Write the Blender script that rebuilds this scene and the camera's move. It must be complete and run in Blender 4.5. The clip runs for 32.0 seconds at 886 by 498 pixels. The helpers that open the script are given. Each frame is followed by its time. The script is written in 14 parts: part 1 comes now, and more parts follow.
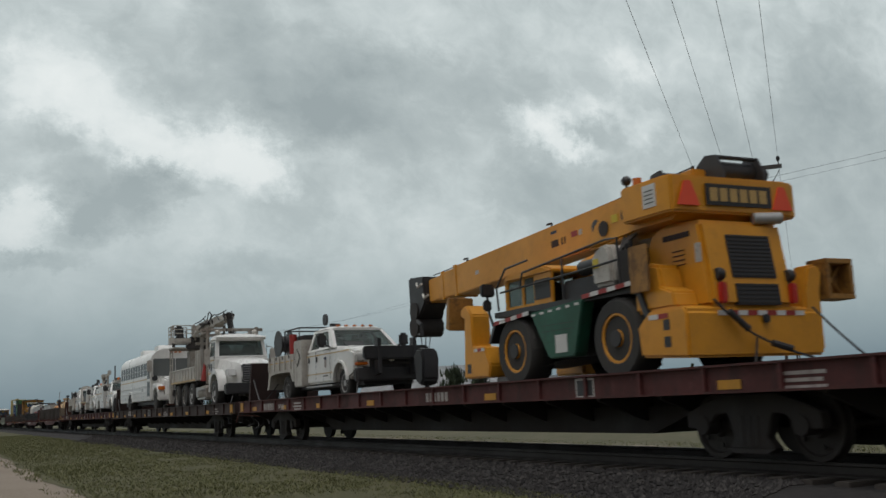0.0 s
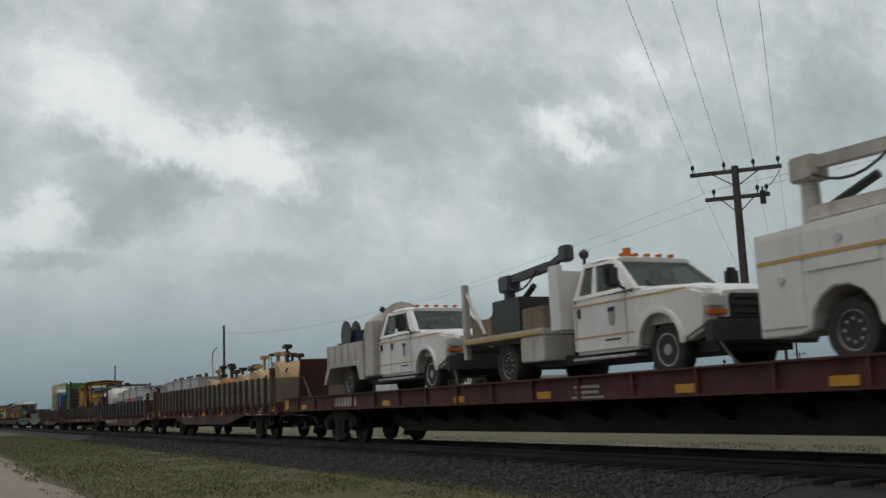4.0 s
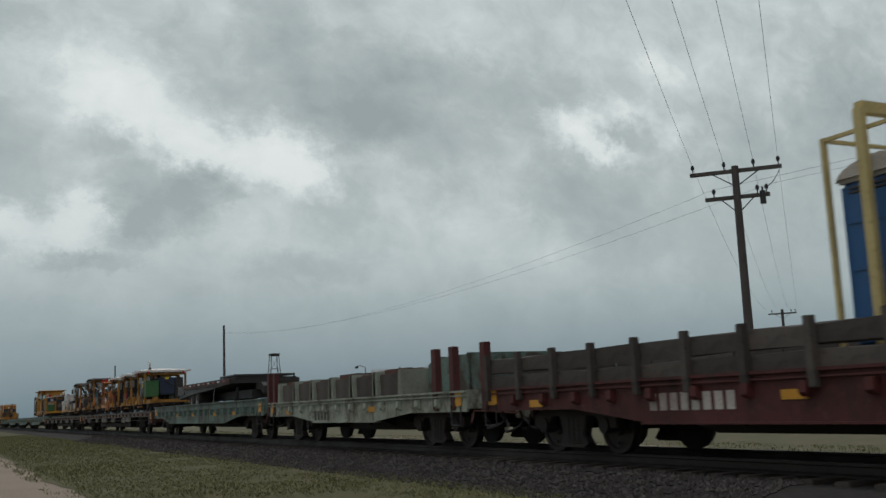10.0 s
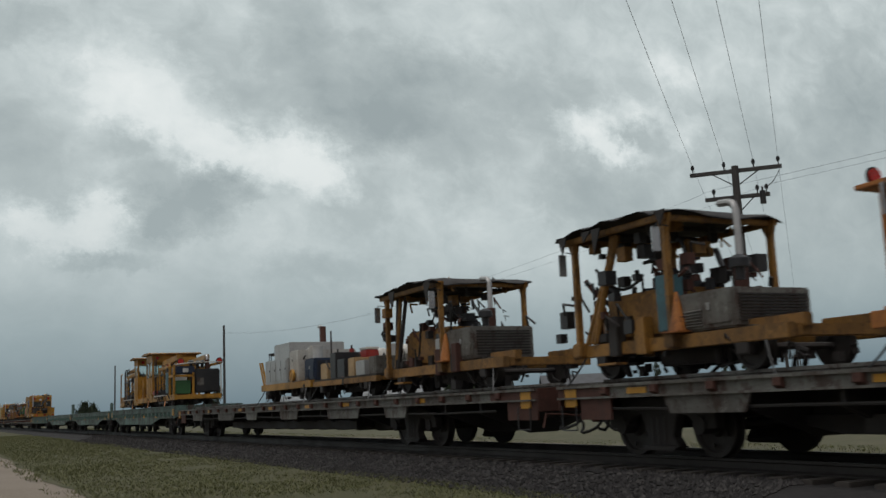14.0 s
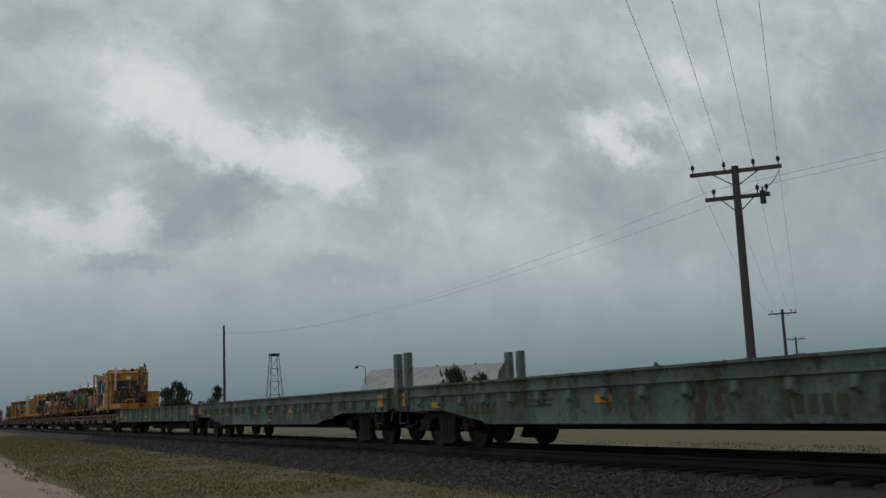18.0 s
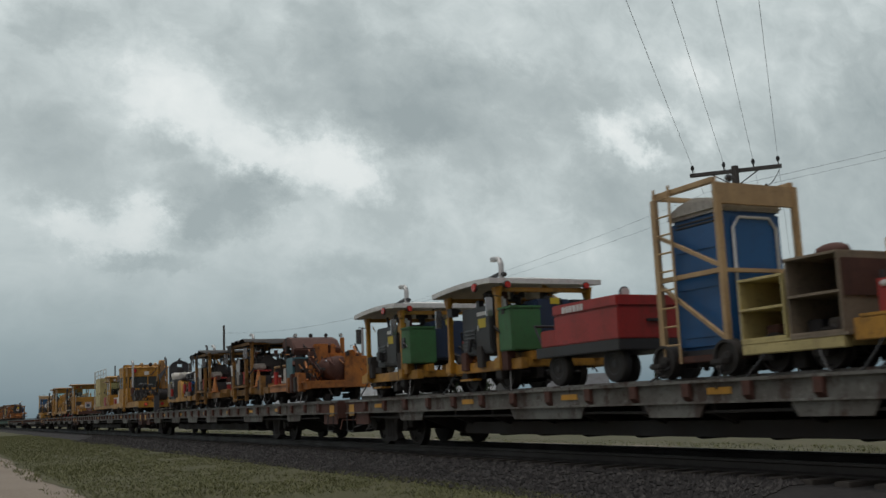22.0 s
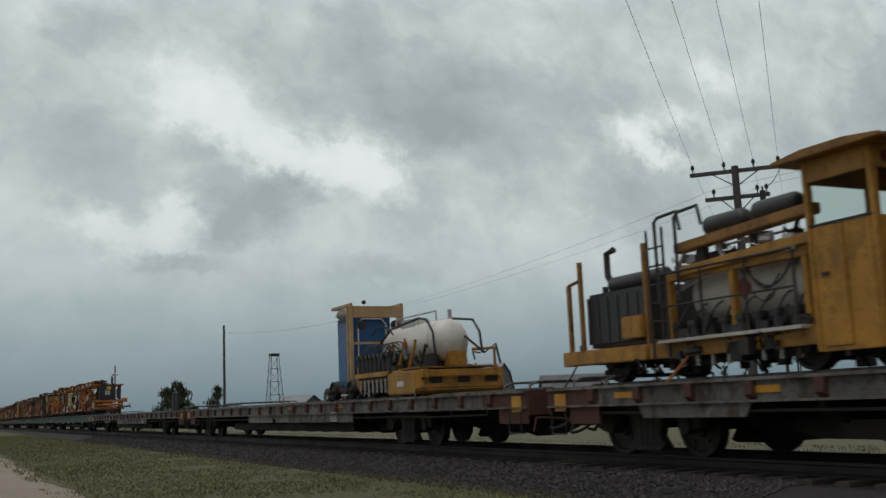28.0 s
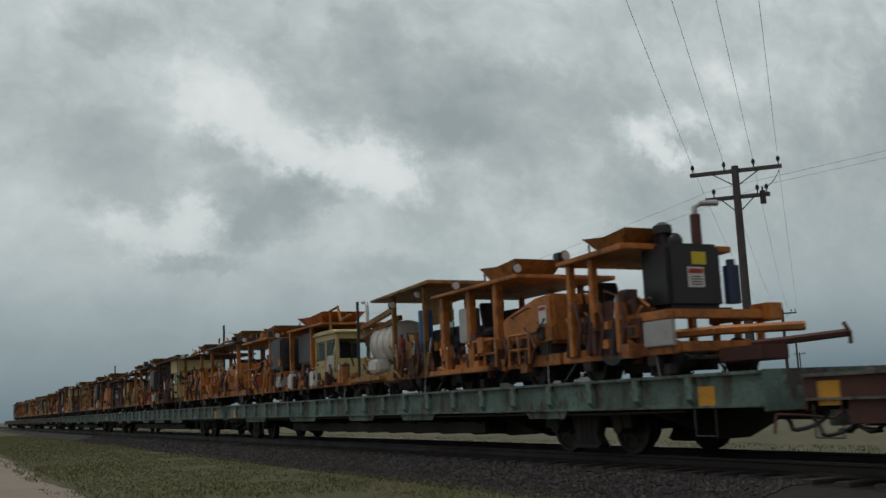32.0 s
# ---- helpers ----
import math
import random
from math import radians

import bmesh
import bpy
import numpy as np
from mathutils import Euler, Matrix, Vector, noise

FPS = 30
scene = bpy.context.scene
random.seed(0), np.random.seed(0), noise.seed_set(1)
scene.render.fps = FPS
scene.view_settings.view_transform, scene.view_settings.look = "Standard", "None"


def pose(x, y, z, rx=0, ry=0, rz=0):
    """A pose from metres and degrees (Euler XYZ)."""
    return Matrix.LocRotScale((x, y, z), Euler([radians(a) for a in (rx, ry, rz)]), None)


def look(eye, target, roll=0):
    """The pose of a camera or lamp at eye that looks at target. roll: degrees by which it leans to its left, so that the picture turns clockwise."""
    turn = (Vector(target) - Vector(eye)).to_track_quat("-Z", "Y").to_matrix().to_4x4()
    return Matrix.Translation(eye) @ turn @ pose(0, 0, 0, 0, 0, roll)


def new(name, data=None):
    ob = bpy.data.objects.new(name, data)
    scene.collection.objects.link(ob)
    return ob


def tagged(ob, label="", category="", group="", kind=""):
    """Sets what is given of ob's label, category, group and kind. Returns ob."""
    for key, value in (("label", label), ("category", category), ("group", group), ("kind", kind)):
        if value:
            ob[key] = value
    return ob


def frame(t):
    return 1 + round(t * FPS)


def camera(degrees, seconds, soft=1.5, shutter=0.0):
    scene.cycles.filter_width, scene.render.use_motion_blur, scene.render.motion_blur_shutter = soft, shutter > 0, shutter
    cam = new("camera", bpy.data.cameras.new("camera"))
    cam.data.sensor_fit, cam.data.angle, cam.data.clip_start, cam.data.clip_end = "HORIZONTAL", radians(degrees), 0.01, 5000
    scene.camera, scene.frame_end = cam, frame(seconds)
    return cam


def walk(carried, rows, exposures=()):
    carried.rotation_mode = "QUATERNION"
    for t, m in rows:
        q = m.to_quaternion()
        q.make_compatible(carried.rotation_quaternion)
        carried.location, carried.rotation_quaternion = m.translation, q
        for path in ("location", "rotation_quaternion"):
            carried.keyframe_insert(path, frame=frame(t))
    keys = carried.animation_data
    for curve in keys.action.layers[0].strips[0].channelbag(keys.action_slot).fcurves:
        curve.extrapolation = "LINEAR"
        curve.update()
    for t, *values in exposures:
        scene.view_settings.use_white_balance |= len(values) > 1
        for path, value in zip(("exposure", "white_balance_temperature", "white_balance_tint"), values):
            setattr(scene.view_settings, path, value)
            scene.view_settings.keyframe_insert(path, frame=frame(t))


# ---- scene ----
import collections
import itertools
# ---------------- camera: it stands still beside the line ----------------
SPEED = 15.495            # the train, metres a second
YC = 10.48                # centre of the track
EYE = Vector((0, 0, 0.91))
cam = camera(47.73, 32.0, 1.5, 0.12)
VIEW = look(EYE, EYE + Vector((-0.88292, 0.44418, 0.15216)), -2.475)
walk(cam, [(0.0, VIEW), (32.0, VIEW)],
     [(0.0, 0.4), (3.0, 0.4), (5.0, 0.3), (7.0, 0.2), (8.4, 0.42), (9.4, 0.4), (11.0, 0.15), (12.0, 0.22), (13.0, 0.41), (16.0, 0.27), (17.0, 0.32), (18.5, 0.05), (20.0, 0.08), (21.0, 0.16), (22.0, 0.37), (24.0, 0.43), (28.0, 0.36), (29.0, 0.2), (31.0, 0.05), (32.0, 0.22)])

# ---------------- world and sun: overcast ----------------
world = bpy.data.worlds.new("overcast")
scene.world = world
world.use_nodes = True
wn, wl = world.node_tree.nodes, world.node_tree.links
sky = wn.new("ShaderNodeTexSky")
sky.sky_type, sky.sun_disc = "NISHITA", False
sky.sun_elevation, sky.sun_rotation = radians(75), radians(148)
sky.air_density, sky.dust_density = 1.0, 4.0
hsv = wn.new("ShaderNodeHueSaturation")
hsv.inputs["Saturation"].default_value = 0.25
wl.new(sky.outputs[0], hsv.inputs["Color"])
wl.new(hsv.outputs[0], wn["Background"].inputs[0])
wn["Background"].inputs[1].default_value = 0.055
sun_data = bpy.data.lights.new("sun", "SUN")
sun_data.energy, sun_data.angle, sun_data.color = 0.62, radians(50), (1.0, 0.98, 0.95)
sun = new("sun", sun_data)
sun.matrix_world = look((0, 0, 50), (-8, 11, 0))
tagged(sun, "soft sun behind a closed cloud cover", "sun", kind="structure")


# ---------------- materials ----------------
def nodes(name):
    m = bpy.data.materials.new(name)
    m.use_nodes = True
    return m, m.node_tree.nodes, m.node_tree.links, m.node_tree.nodes["Principled BSDF"]


def ramp(nn, ll, fac, stops):
    r = nn.new("ShaderNodeValToRGB")
    while len(r.color_ramp.elements) < len(stops):
        r.color_ramp.elements.new(0.5)
    for e, (p, c) in zip(r.color_ramp.elements, stops):
        e.position, e.color = p, (*c, 1)
    ll.new(fac, r.inputs[0])
    return r.outputs[0]


def noise_tex(nn, ll, scale, detail=5.0, rough=0.6, stretch=(1, 1, 1)):
    co = nn.new("ShaderNodeTexCoord")
    mp = nn.new("ShaderNodeMapping")
    mp.inputs["Scale"].default_value = stretch
    ll.new(co.outputs["Object"], mp.inputs[0])
    n = nn.new("ShaderNodeTexNoise")
    n.inputs["Scale"].default_value, n.inputs["Detail"].default_value = scale, detail
    n.inputs["Roughness"].default_value = rough
    ll.new(mp.outputs[0], n.inputs["Vector"])
    return n.outputs["Fac"]


def mix(nn, ll, fac, a, b, mode="MIX"):
    m = nn.new("ShaderNodeMix")
    m.data_type, m.blend_type = "RGBA", mode
    for sock, v in ((m.inputs["Factor"], fac), (m.inputs["A"], a), (m.inputs["B"], b)):
        if isinstance(v, bpy.types.NodeSocket):
            ll.new(v, sock)
        else:
            sock.default_value = (*v, 1) if isinstance(v, tuple) else v
    return m.outputs["Result"]


def bump(nn, ll, b, fac, strength, dist):
    bp = nn.new("ShaderNodeBump")
    bp.inputs["Strength"].default_value, bp.inputs["Distance"].default_value = strength, dist
    ll.new(fac, bp.inputs["Height"])
    ll.new(bp.outputs[0], b.inputs["Normal"])


def paint(name, col, dirt=(0.06, 0.045, 0.03), amount=0.35, rough=0.5, metal=0.0, rnd=0.0, streak=True, chips=0.0, rust=(0.05, 0.02, 0.012)):
    """Worn paint: base colour, broad stains, streaks that run down, fine grain."""
    m, nn, ll, b = nodes(name)
    big = noise_tex(nn, ll, 0.9, 6, 0.65)
    run = noise_tex(nn, ll, 5.0, 4, 0.6, (1, 1, 0.18) if streak else (1, 1, 1))
    fine = noise_tex(nn, ll, 45.0, 3, 0.6)
    lo = tuple(c * 0.86 for c in col)
    base = mix(nn, ll, fine, lo, col)
    st = ramp(nn, ll, big, [(0.42, (0, 0, 0)), (0.72, (amount,) * 3)])
    base = mix(nn, ll, st, base, dirt)
    st2 = ramp(nn, ll, run, [(0.52, (0, 0, 0)), (0.75, (amount * 0.8,) * 3)])
    base = mix(nn, ll, st2, base, dirt)
    if amount >= 0.3:                       # chipped and rubbed spots
        spots = noise_tex(nn, ll, 13.0, 7, 0.7)
        st3 = ramp(nn, ll, spots, [(0.54, (0, 0, 0)), (0.64, (amount * 0.75,) * 3)])
        base = mix(nn, ll, st3, base, tuple(c * 0.8 for c in dirt))
    if chips:                               # rust breaking through, running down in tongues, and pale scuffs
        a = noise_tex(nn, ll, 2.6, 8, 0.72, (1, 1, 0.45))
        base = mix(nn, ll, ramp(nn, ll, a, [(0.53, (0, 0, 0)), (0.575, (chips,) * 3), (0.7, (chips,) * 3)]), base, rust)
        c = noise_tex(nn, ll, 7.0, 6, 0.75, (1.7, 1.7, 0.8))
        base = mix(nn, ll, ramp(nn, ll, c, [(0.6, (0, 0, 0)), (0.63, (chips * 0.5,) * 3)]), base, tuple(min(0.6, q * 1.7 + 0.05) for q in col))
    if rnd:
        oi = nn.new("ShaderNodeObjectInfo")
        v = ramp(nn, ll, oi.outputs["Random"], [(0, (1 - rnd,) * 3), (1, (1, 1, 1))])
        base = mix(nn, ll, 1.0, base, v, "MULTIPLY")
    ll.new(base, b.inputs["Base Color"])
    ll.new(ramp(nn, ll, big, [(0.3, (rough * 0.8,) * 3), (0.8, (min(1, rough * 1.35),) * 3)]), b.inputs["Roughness"])
    b.inputs["Metallic"].default_value = metal
    bump(nn, ll, b, fine, 0.12, 0.004)
    return m


M = dict(
    red=paint("oxide_red_paint", (0.095, 0.02, 0.018), (0.028, 0.017, 0.015), 0.55, 0.7, rnd=0.1, chips=0.45, rust=(0.03, 0.014, 0.012)),
    brown=paint("dark_brown_paint", (0.042, 0.02, 0.017), (0.025, 0.018, 0.015), 0.6, 0.7),
    green=paint("faded_green_paint", (0.125, 0.205, 0.175), (0.04, 0.032, 0.026), 0.85, 0.65, chips=0.75),
    palegreen=paint("pale_grey_green_paint", (0.33, 0.385, 0.32), (0.10, 0.07, 0.05), 0.7, 0.7, chips=0.6),
    grey=paint("weathered_grey_paint", (0.2, 0.198, 0.178), (0.055, 0.036, 0.026), 0.8, 0.7, rnd=0.3, chips=0.7),
    rust=paint("rusted_steel", (0.095, 0.036, 0.024), (0.05, 0.025, 0.02), 0.7, 0.8),
    black=paint("black_steel", (0.025, 0.026, 0.029), (0.055, 0.047, 0.04), 0.4, 0.48),
    grimy=paint("grimy_running_gear", (0.031, 0.028, 0.027), (0.05, 0.04, 0.034), 0.6, 0.75),
    tread=paint("wheel_steel", (0.042, 0.037, 0.033), (0.025, 0.02, 0.018), 0.6, 0.6, 0.3),
    yellow=paint("machine_yellow", (0.50, 0.245, 0.026), (0.07, 0.038, 0.018), 0.5, 0.5, streak=False, chips=0.4, rust=(0.09, 0.04, 0.015)),
    craneyellow=paint("crane_yellow", (0.70, 0.305, 0.018), (0.2, 0.09, 0.02), 0.25, 0.42, streak=False),
    ochre=paint("old_machine_yellow", (0.36, 0.175, 0.034), (0.05, 0.033, 0.022), 0.7, 0.6, streak=False, chips=0.5, rust=(0.06, 0.03, 0.014)),
    orange=paint("machine_orange", (0.53, 0.185, 0.03), (0.05, 0.03, 0.022), 0.6, 0.55, streak=False, chips=0.5),
    reflect=paint("yellow_reflector", (0.62, 0.3, 0.02), (0.1, 0.06, 0.03), 0.3, 0.5),
    white=paint("white_vehicle_paint", (0.78, 0.78, 0.75), (0.25, 0.2, 0.15), 0.22, 0.3),
    dusty=paint("dusty_scuffed_white", (0.36, 0.34, 0.3), (0.12, 0.075, 0.05), 0.75, 0.6),
    dwhite=paint("dirty_white_paint", (0.55, 0.53, 0.48), (0.16, 0.11, 0.08), 0.5, 0.5),
    greysteel=paint("dark_grey_enamel", (0.075, 0.082, 0.088), (0.04, 0.036, 0.034), 0.45, 0.5),
    canopyw=paint("chalky_white_canopy", (0.74, 0.74, 0.72), (0.3, 0.27, 0.24), 0.4, 0.45),
    cream=paint("pale_yellow_paint", (0.55, 0.46, 0.2), (0.12, 0.08, 0.05), 0.4, 0.6),
    tan=paint("tan_frame_paint", (0.5, 0.34, 0.17), (0.12, 0.07, 0.05), 0.4, 0.6),
    blue=paint("blue_plastic", (0.015, 0.10, 0.27), (0.03, 0.06, 0.12), 0.3, 0.4),
    navy=paint("dark_blue_paint", (0.016, 0.034, 0.078), (0.03, 0.03, 0.03), 0.4, 0.5),
    contgreen=paint("container_green", (0.045, 0.16, 0.055), (0.05, 0.05, 0.03), 0.35, 0.55),
    dgreen=paint("panel_green", (0.015, 0.11, 0.065), (0.03, 0.03, 0.025), 0.4, 0.5),
    teal=paint("teal_paint", (0.06, 0.16, 0.19), (0.04, 0.04, 0.04), 0.5, 0.5),
    bred=paint("bright_red_paint", (0.38, 0.03, 0.025), (0.06, 0.03, 0.02), 0.4, 0.45),
    alu=paint("bare_aluminium", (0.5, 0.5, 0.49), (0.2, 0.18, 0.16), 0.35, 0.45, 0.5),
    tankw=paint("white_tank_plastic", (0.66, 0.64, 0.58), (0.3, 0.26, 0.2), 0.3, 0.45),
    rubber=paint("tyre_rubber", (0.03, 0.03, 0.029), (0.07, 0.06, 0.05), 0.5, 0.8),
    chrome=paint("chrome", (0.55, 0.55, 0.55), (0.2, 0.2, 0.2), 0.2, 0.25, 0.9),
    amber=paint("amber_lens", (0.6, 0.16, 0.02), (0.2, 0.08, 0.03), 0.1, 0.2),
    redlens=paint("red_lens", (0.5, 0.03, 0.02), (0.2, 0.03, 0.02), 0.1, 0.25),
    slow=paint("slow_sign_orange", (0.9, 0.1, 0.04), (0.5, 0.06, 0.03), 0.1, 0.4),
    lens=paint("headlight_lens", (0.55, 0.55, 0.53), (0.3, 0.28, 0.25), 0.2, 0.15),
    stencil=paint("white_stencil", (0.5, 0.48, 0.45), (0.12, 0.06, 0.05), 0.6, 0.7),
    stencilb=paint("dark_stencil", (0.05, 0.06, 0.05), (0.12, 0.1, 0.08), 0.5, 0.7),
    stripe=paint("gold_stripe", (0.55, 0.36, 0.12), (0.3, 0.2, 0.1), 0.3, 0.4),
    wood=paint("weathered_plank", (0.1, 0.088, 0.078), (0.03, 0.025, 0.022), 0.6, 0.9, rnd=0.45, streak=False),
    palewood=paint("pale_timber", (0.30, 0.24, 0.17), (0.1, 0.08, 0.06), 0.5, 0.85, rnd=0.3, streak=False),
    pole=paint("pole_wood", (0.08, 0.074, 0.069), (0.04, 0.034, 0.03), 0.5, 0.9),
    hose=paint("hose_rubber", (0.022, 0.022, 0.023), (0.04, 0.035, 0.03), 0.3, 0.6),
    concrete=paint("bin_concrete_green", (0.26, 0.30, 0.25), (0.1, 0.08, 0.06), 0.6, 0.8),
    roofmetal=paint("galvanised_roof", (0.235, 0.25, 0.258), (0.15, 0.15, 0.148), 0.6, 0.5, 0.2),
    shedroof=paint("dull_grey_roofing", (0.105, 0.11, 0.118), (0.09, 0.08, 0.075), 0.5, 0.7),
    shedwall=paint("grey_boards", (0.17, 0.172, 0.168), (0.15, 0.13, 0.12), 0.5, 0.8),
    signw=paint("sign_white", (0.65, 0.65, 0.63), (0.3, 0.28, 0.25), 0.2, 0.5),
    signy=paint("sign_yellow", (0.65, 0.5, 0.03), (0.3, 0.2, 0.05), 0.2, 0.5),
)


def glass_mat(name, tint, alpha_mix):
    m, nn, ll, b = nodes(name)
    b.inputs["Base Color"].default_value = (*tint, 1)
    b.inputs["Roughness"].default_value = 0.06
    b.inputs["Transmission Weight"].default_value = alpha_mix
    b.inputs["IOR"].default_value = 1.1
    return m


M["glass"] = glass_mat("window_glass", (0.35, 0.40, 0.38), 0.85)
M["clear"] = glass_mat("clear_cab_glass", (0.86, 0.91, 0.89), 1.0)
# opaque bus pane: the sky's reflection is put into its grey base colour
M["buspane"] = glass_mat("bus_window_sky_grey", (0.13, 0.14, 0.137), 0.0)
M["tint"] = glass_mat("tinted_window", (0.09, 0.10, 0.10), 0.4)


def ground_mat(name, a, b_, c, s1, s2, bumpd, rough=0.95):
    m, nn, ll, b = nodes(name)
    n1 = noise_tex(nn, ll, s1, 6, 0.65)
    n2 = noise_tex(nn, ll, s2, 5, 0.7)
    col = mix(nn, ll, ramp(nn, ll, n1, [(0.35, (0, 0, 0)), (0.65, (1, 1, 1))]), a, b_)
    col = mix(nn, ll, ramp(nn, ll, n2, [(0.45, (0, 0, 0)), (0.7, (0.8,) * 3)]), col, c)
    ll.new(col, b.inputs["Base Color"])
    b.inputs["Roughness"].default_value = rough
    bump(nn, ll, b, n2, 0.6, bumpd)
    return m


M["field"] = ground_mat("dry_field", (0.092, 0.086, 0.046), (0.068, 0.07, 0.034), (0.115, 0.1, 0.06), 0.06, 1.5, 0.03)
M["ballast"] = ground_mat("ballast_stone", (0.023, 0.02, 0.0195), (0.017, 0.015, 0.0145), (0.038, 0.033, 0.031), 0.35, 14.0, 0.05)
M["gravel"] = ground_mat("dirt_road", (0.24, 0.195, 0.15), (0.195, 0.155, 0.115), (0.29, 0.245, 0.2), 0.4, 18.0, 0.02)
M["verge"] = ground_mat("verge_soil", (0.066, 0.066, 0.024), (0.088, 0.078, 0.034), (0.05, 0.052, 0.02), 0.5, 25.0, 0.02)
M["tie"] = paint("sleeper_wood", (0.06, 0.05, 0.042), (0.03, 0.026, 0.023), 0.5, 0.9, streak=False)


def leaf_mat(name, a, b_):
    m, nn, ll, b = nodes(name)
    g = nn.new("ShaderNodeNewGeometry")
    ll.new(ramp(nn, ll, g.outputs["Random Per Island"], [(0, a), (1, b_)]), b.inputs["Base Color"])
    b.inputs["Roughness"].default_value = 0.8
    return m


M["grass"] = leaf_mat("grass_blades", (0.078, 0.088, 0.028), (0.14, 0.135, 0.05))
M["juniper"] = leaf_mat("juniper_leaves", (0.015, 0.028, 0.012), (0.04, 0.055, 0.025))


# ---------------- mesh helpers ----------------
def box(bm, x0, x1, y0, y1, z0, z1, bev=0.0):
    r = bmesh.ops.create_cube(bm, size=1.0)
    vs = r["verts"]
    for v in vs:
        v.co = Vector(((x0 + x1) / 2 + v.co.x * (x1 - x0), (y0 + y1) / 2 + v.co.y * (y1 - y0), (z0 + z1) / 2 + v.co.z * (z1 - z0)))
    if bev:
        es = list({e for v in vs for e in v.link_edges})
        bmesh.ops.bevel(bm, geom=es, offset=bev, segments=2, affect="EDGES")
    return bm


def rod(bm, a, b, r, n=10, r2=None):
    a, b = Vector(a), Vector(b)
    d = b - a
    q = d.to_track_quat("Z", "Y").to_matrix().to_4x4()
    bmesh.ops.create_cone(bm, cap_ends=True, segments=n, radius1=r, radius2=r if r2 is None else r2, depth=d.length,
                          matrix=Matrix.Translation((a + b) / 2) @ q)
    return bm


def tube(bm, pts, r, n=6):
    """A bent tube: one closed skin swept along the points."""
    pts = [Vector(p) for p in pts]
    rings = []
    ref = None
    for i, c in enumerate(pts):
        t = (pts[min(i + 1, len(pts) - 1)] - pts[max(i - 1, 0)]).normalized()
        if ref is None:
            ref = t.orthogonal().normalized()
        u = (ref - t * ref.dot(t))
        u = u.normalized() if u.length > 1e-6 else t.orthogonal().normalized()
        ref, v = u, t.cross(u)
        rings.append([bm.verts.new(c + (u * math.cos(2 * math.pi * k / n) + v * math.sin(2 * math.pi * k / n)) * r) for k in range(n)])
    for a, b in zip(rings, rings[1:]):
        for k in range(n):
            bm.faces.new((a[k], a[(k + 1) % n], b[(k + 1) % n], b[k]))
    bm.faces.new(rings[0][::-1])
    bm.faces.new(rings[-1])
    return bm


def curve_pts(a, b, sag, n=7):
    a, b = Vector(a), Vector(b)
    return [a.lerp(b, i / n) - Vector((0, 0, sag * 4 * (i / n) * (1 - i / n))) for i in range(n + 1)]


def prism(bm, pts, lo, hi, axis="y", bev=0.0):
    """A closed outline, pushed from lo to hi along an axis. axis y: pts are x, z; axis x: y, z; axis z: x, y."""
    def co(p, q):
        return {"y": (p[0], q, p[1]), "x": (q, p[0], p[1]), "z": (p[0], p[1], q)}[axis]
    va = [bm.verts.new(co(p, lo)) for p in pts]
    vb = [bm.verts.new(co(p, hi)) for p in pts]
    fs = [bm.faces.new(va), bm.faces.new(vb[::-1])]
    n = len(pts)
    for i in range(n):
        fs.append(bm.faces.new((va[i], va[(i + 1) % n], vb[(i + 1) % n], vb[i])))
    bmesh.ops.recalc_face_normals(bm, faces=fs)
    if bev:
        bmesh.ops.bevel(bm, geom=list({e for f in fs for e in f.edges}), offset=bev, segments=2, affect="EDGES")
    return bm


def wheel_shape(bm, c, r, w, prof, n=24):
    """A turned body round the y axis: prof is a list of (radius share, width share)."""
    c = Vector(c)
    rings = []
    for pr, pw in prof:
        rings.append([bm.verts.new(c + Vector((math.cos(a) * r * pr, pw * w, math.sin(a) * r * pr)))
                      for a in (2 * math.pi * i / n for i in range(n))])
    for p, q in zip(rings, rings[1:]):
        for i in range(n):
            bm.faces.new((p[i], p[(i + 1) % n], q[(i + 1) % n], q[i]))
    fs = [bm.faces.new(rings[0][::-1]), bm.faces.new(rings[-1])]
    bmesh.ops.recalc_face_normals(bm, faces=bm.faces[:])
    return bm


TYRE = [(0.58, -0.42), (0.62, -0.5), (0.9, -0.5), (0.97, -0.42), (1.0, -0.25), (1.0, 0.25), (0.97, 0.42), (0.9, 0.5), (0.62, 0.5), (0.58, 0.42)]
RIM = [(0.12, -0.46), (0.2, -0.46), (0.24, -0.3), (0.5, -0.26), (0.55, -0.46), (0.62, -0.46), (0.62, 0.4), (0.3, 0.4)]
RAILW = [(0.15, -0.5), (0.3, -0.5), (0.36, -0.2), (0.8, -0.25), (0.86, -0.5), (1.0, -0.5), (1.0, 0.3), (1.07, 0.34), (1.07, 0.5), (0.3, 0.5)]


def mesh_of(name, bm, mat, smooth=False):
    me = bpy.data.meshes.new(name)
    bm.to_mesh(me)
    bm.free()
    me.materials.append(M[mat] if isinstance(mat, str) else mat)
    if smooth:
        for p in me.polygons:
            p.use_smooth = True
        me.set_sharp_from_angle(angle=radians(40))
    return me


def part(name, bm, mat, parent, label="", smooth=True, at=None):
    ob = new(name, mesh_of(name, bm, mat, smooth))
    if parent is not None:
        ob.parent = parent
    if at is not None:
        ob.location = at
    return tagged(ob, label)


B = bmesh.new
TRAIN = []                # every thing that rides on the train, with its base place
SPIN = []                 # wheelsets that turn, with their radius


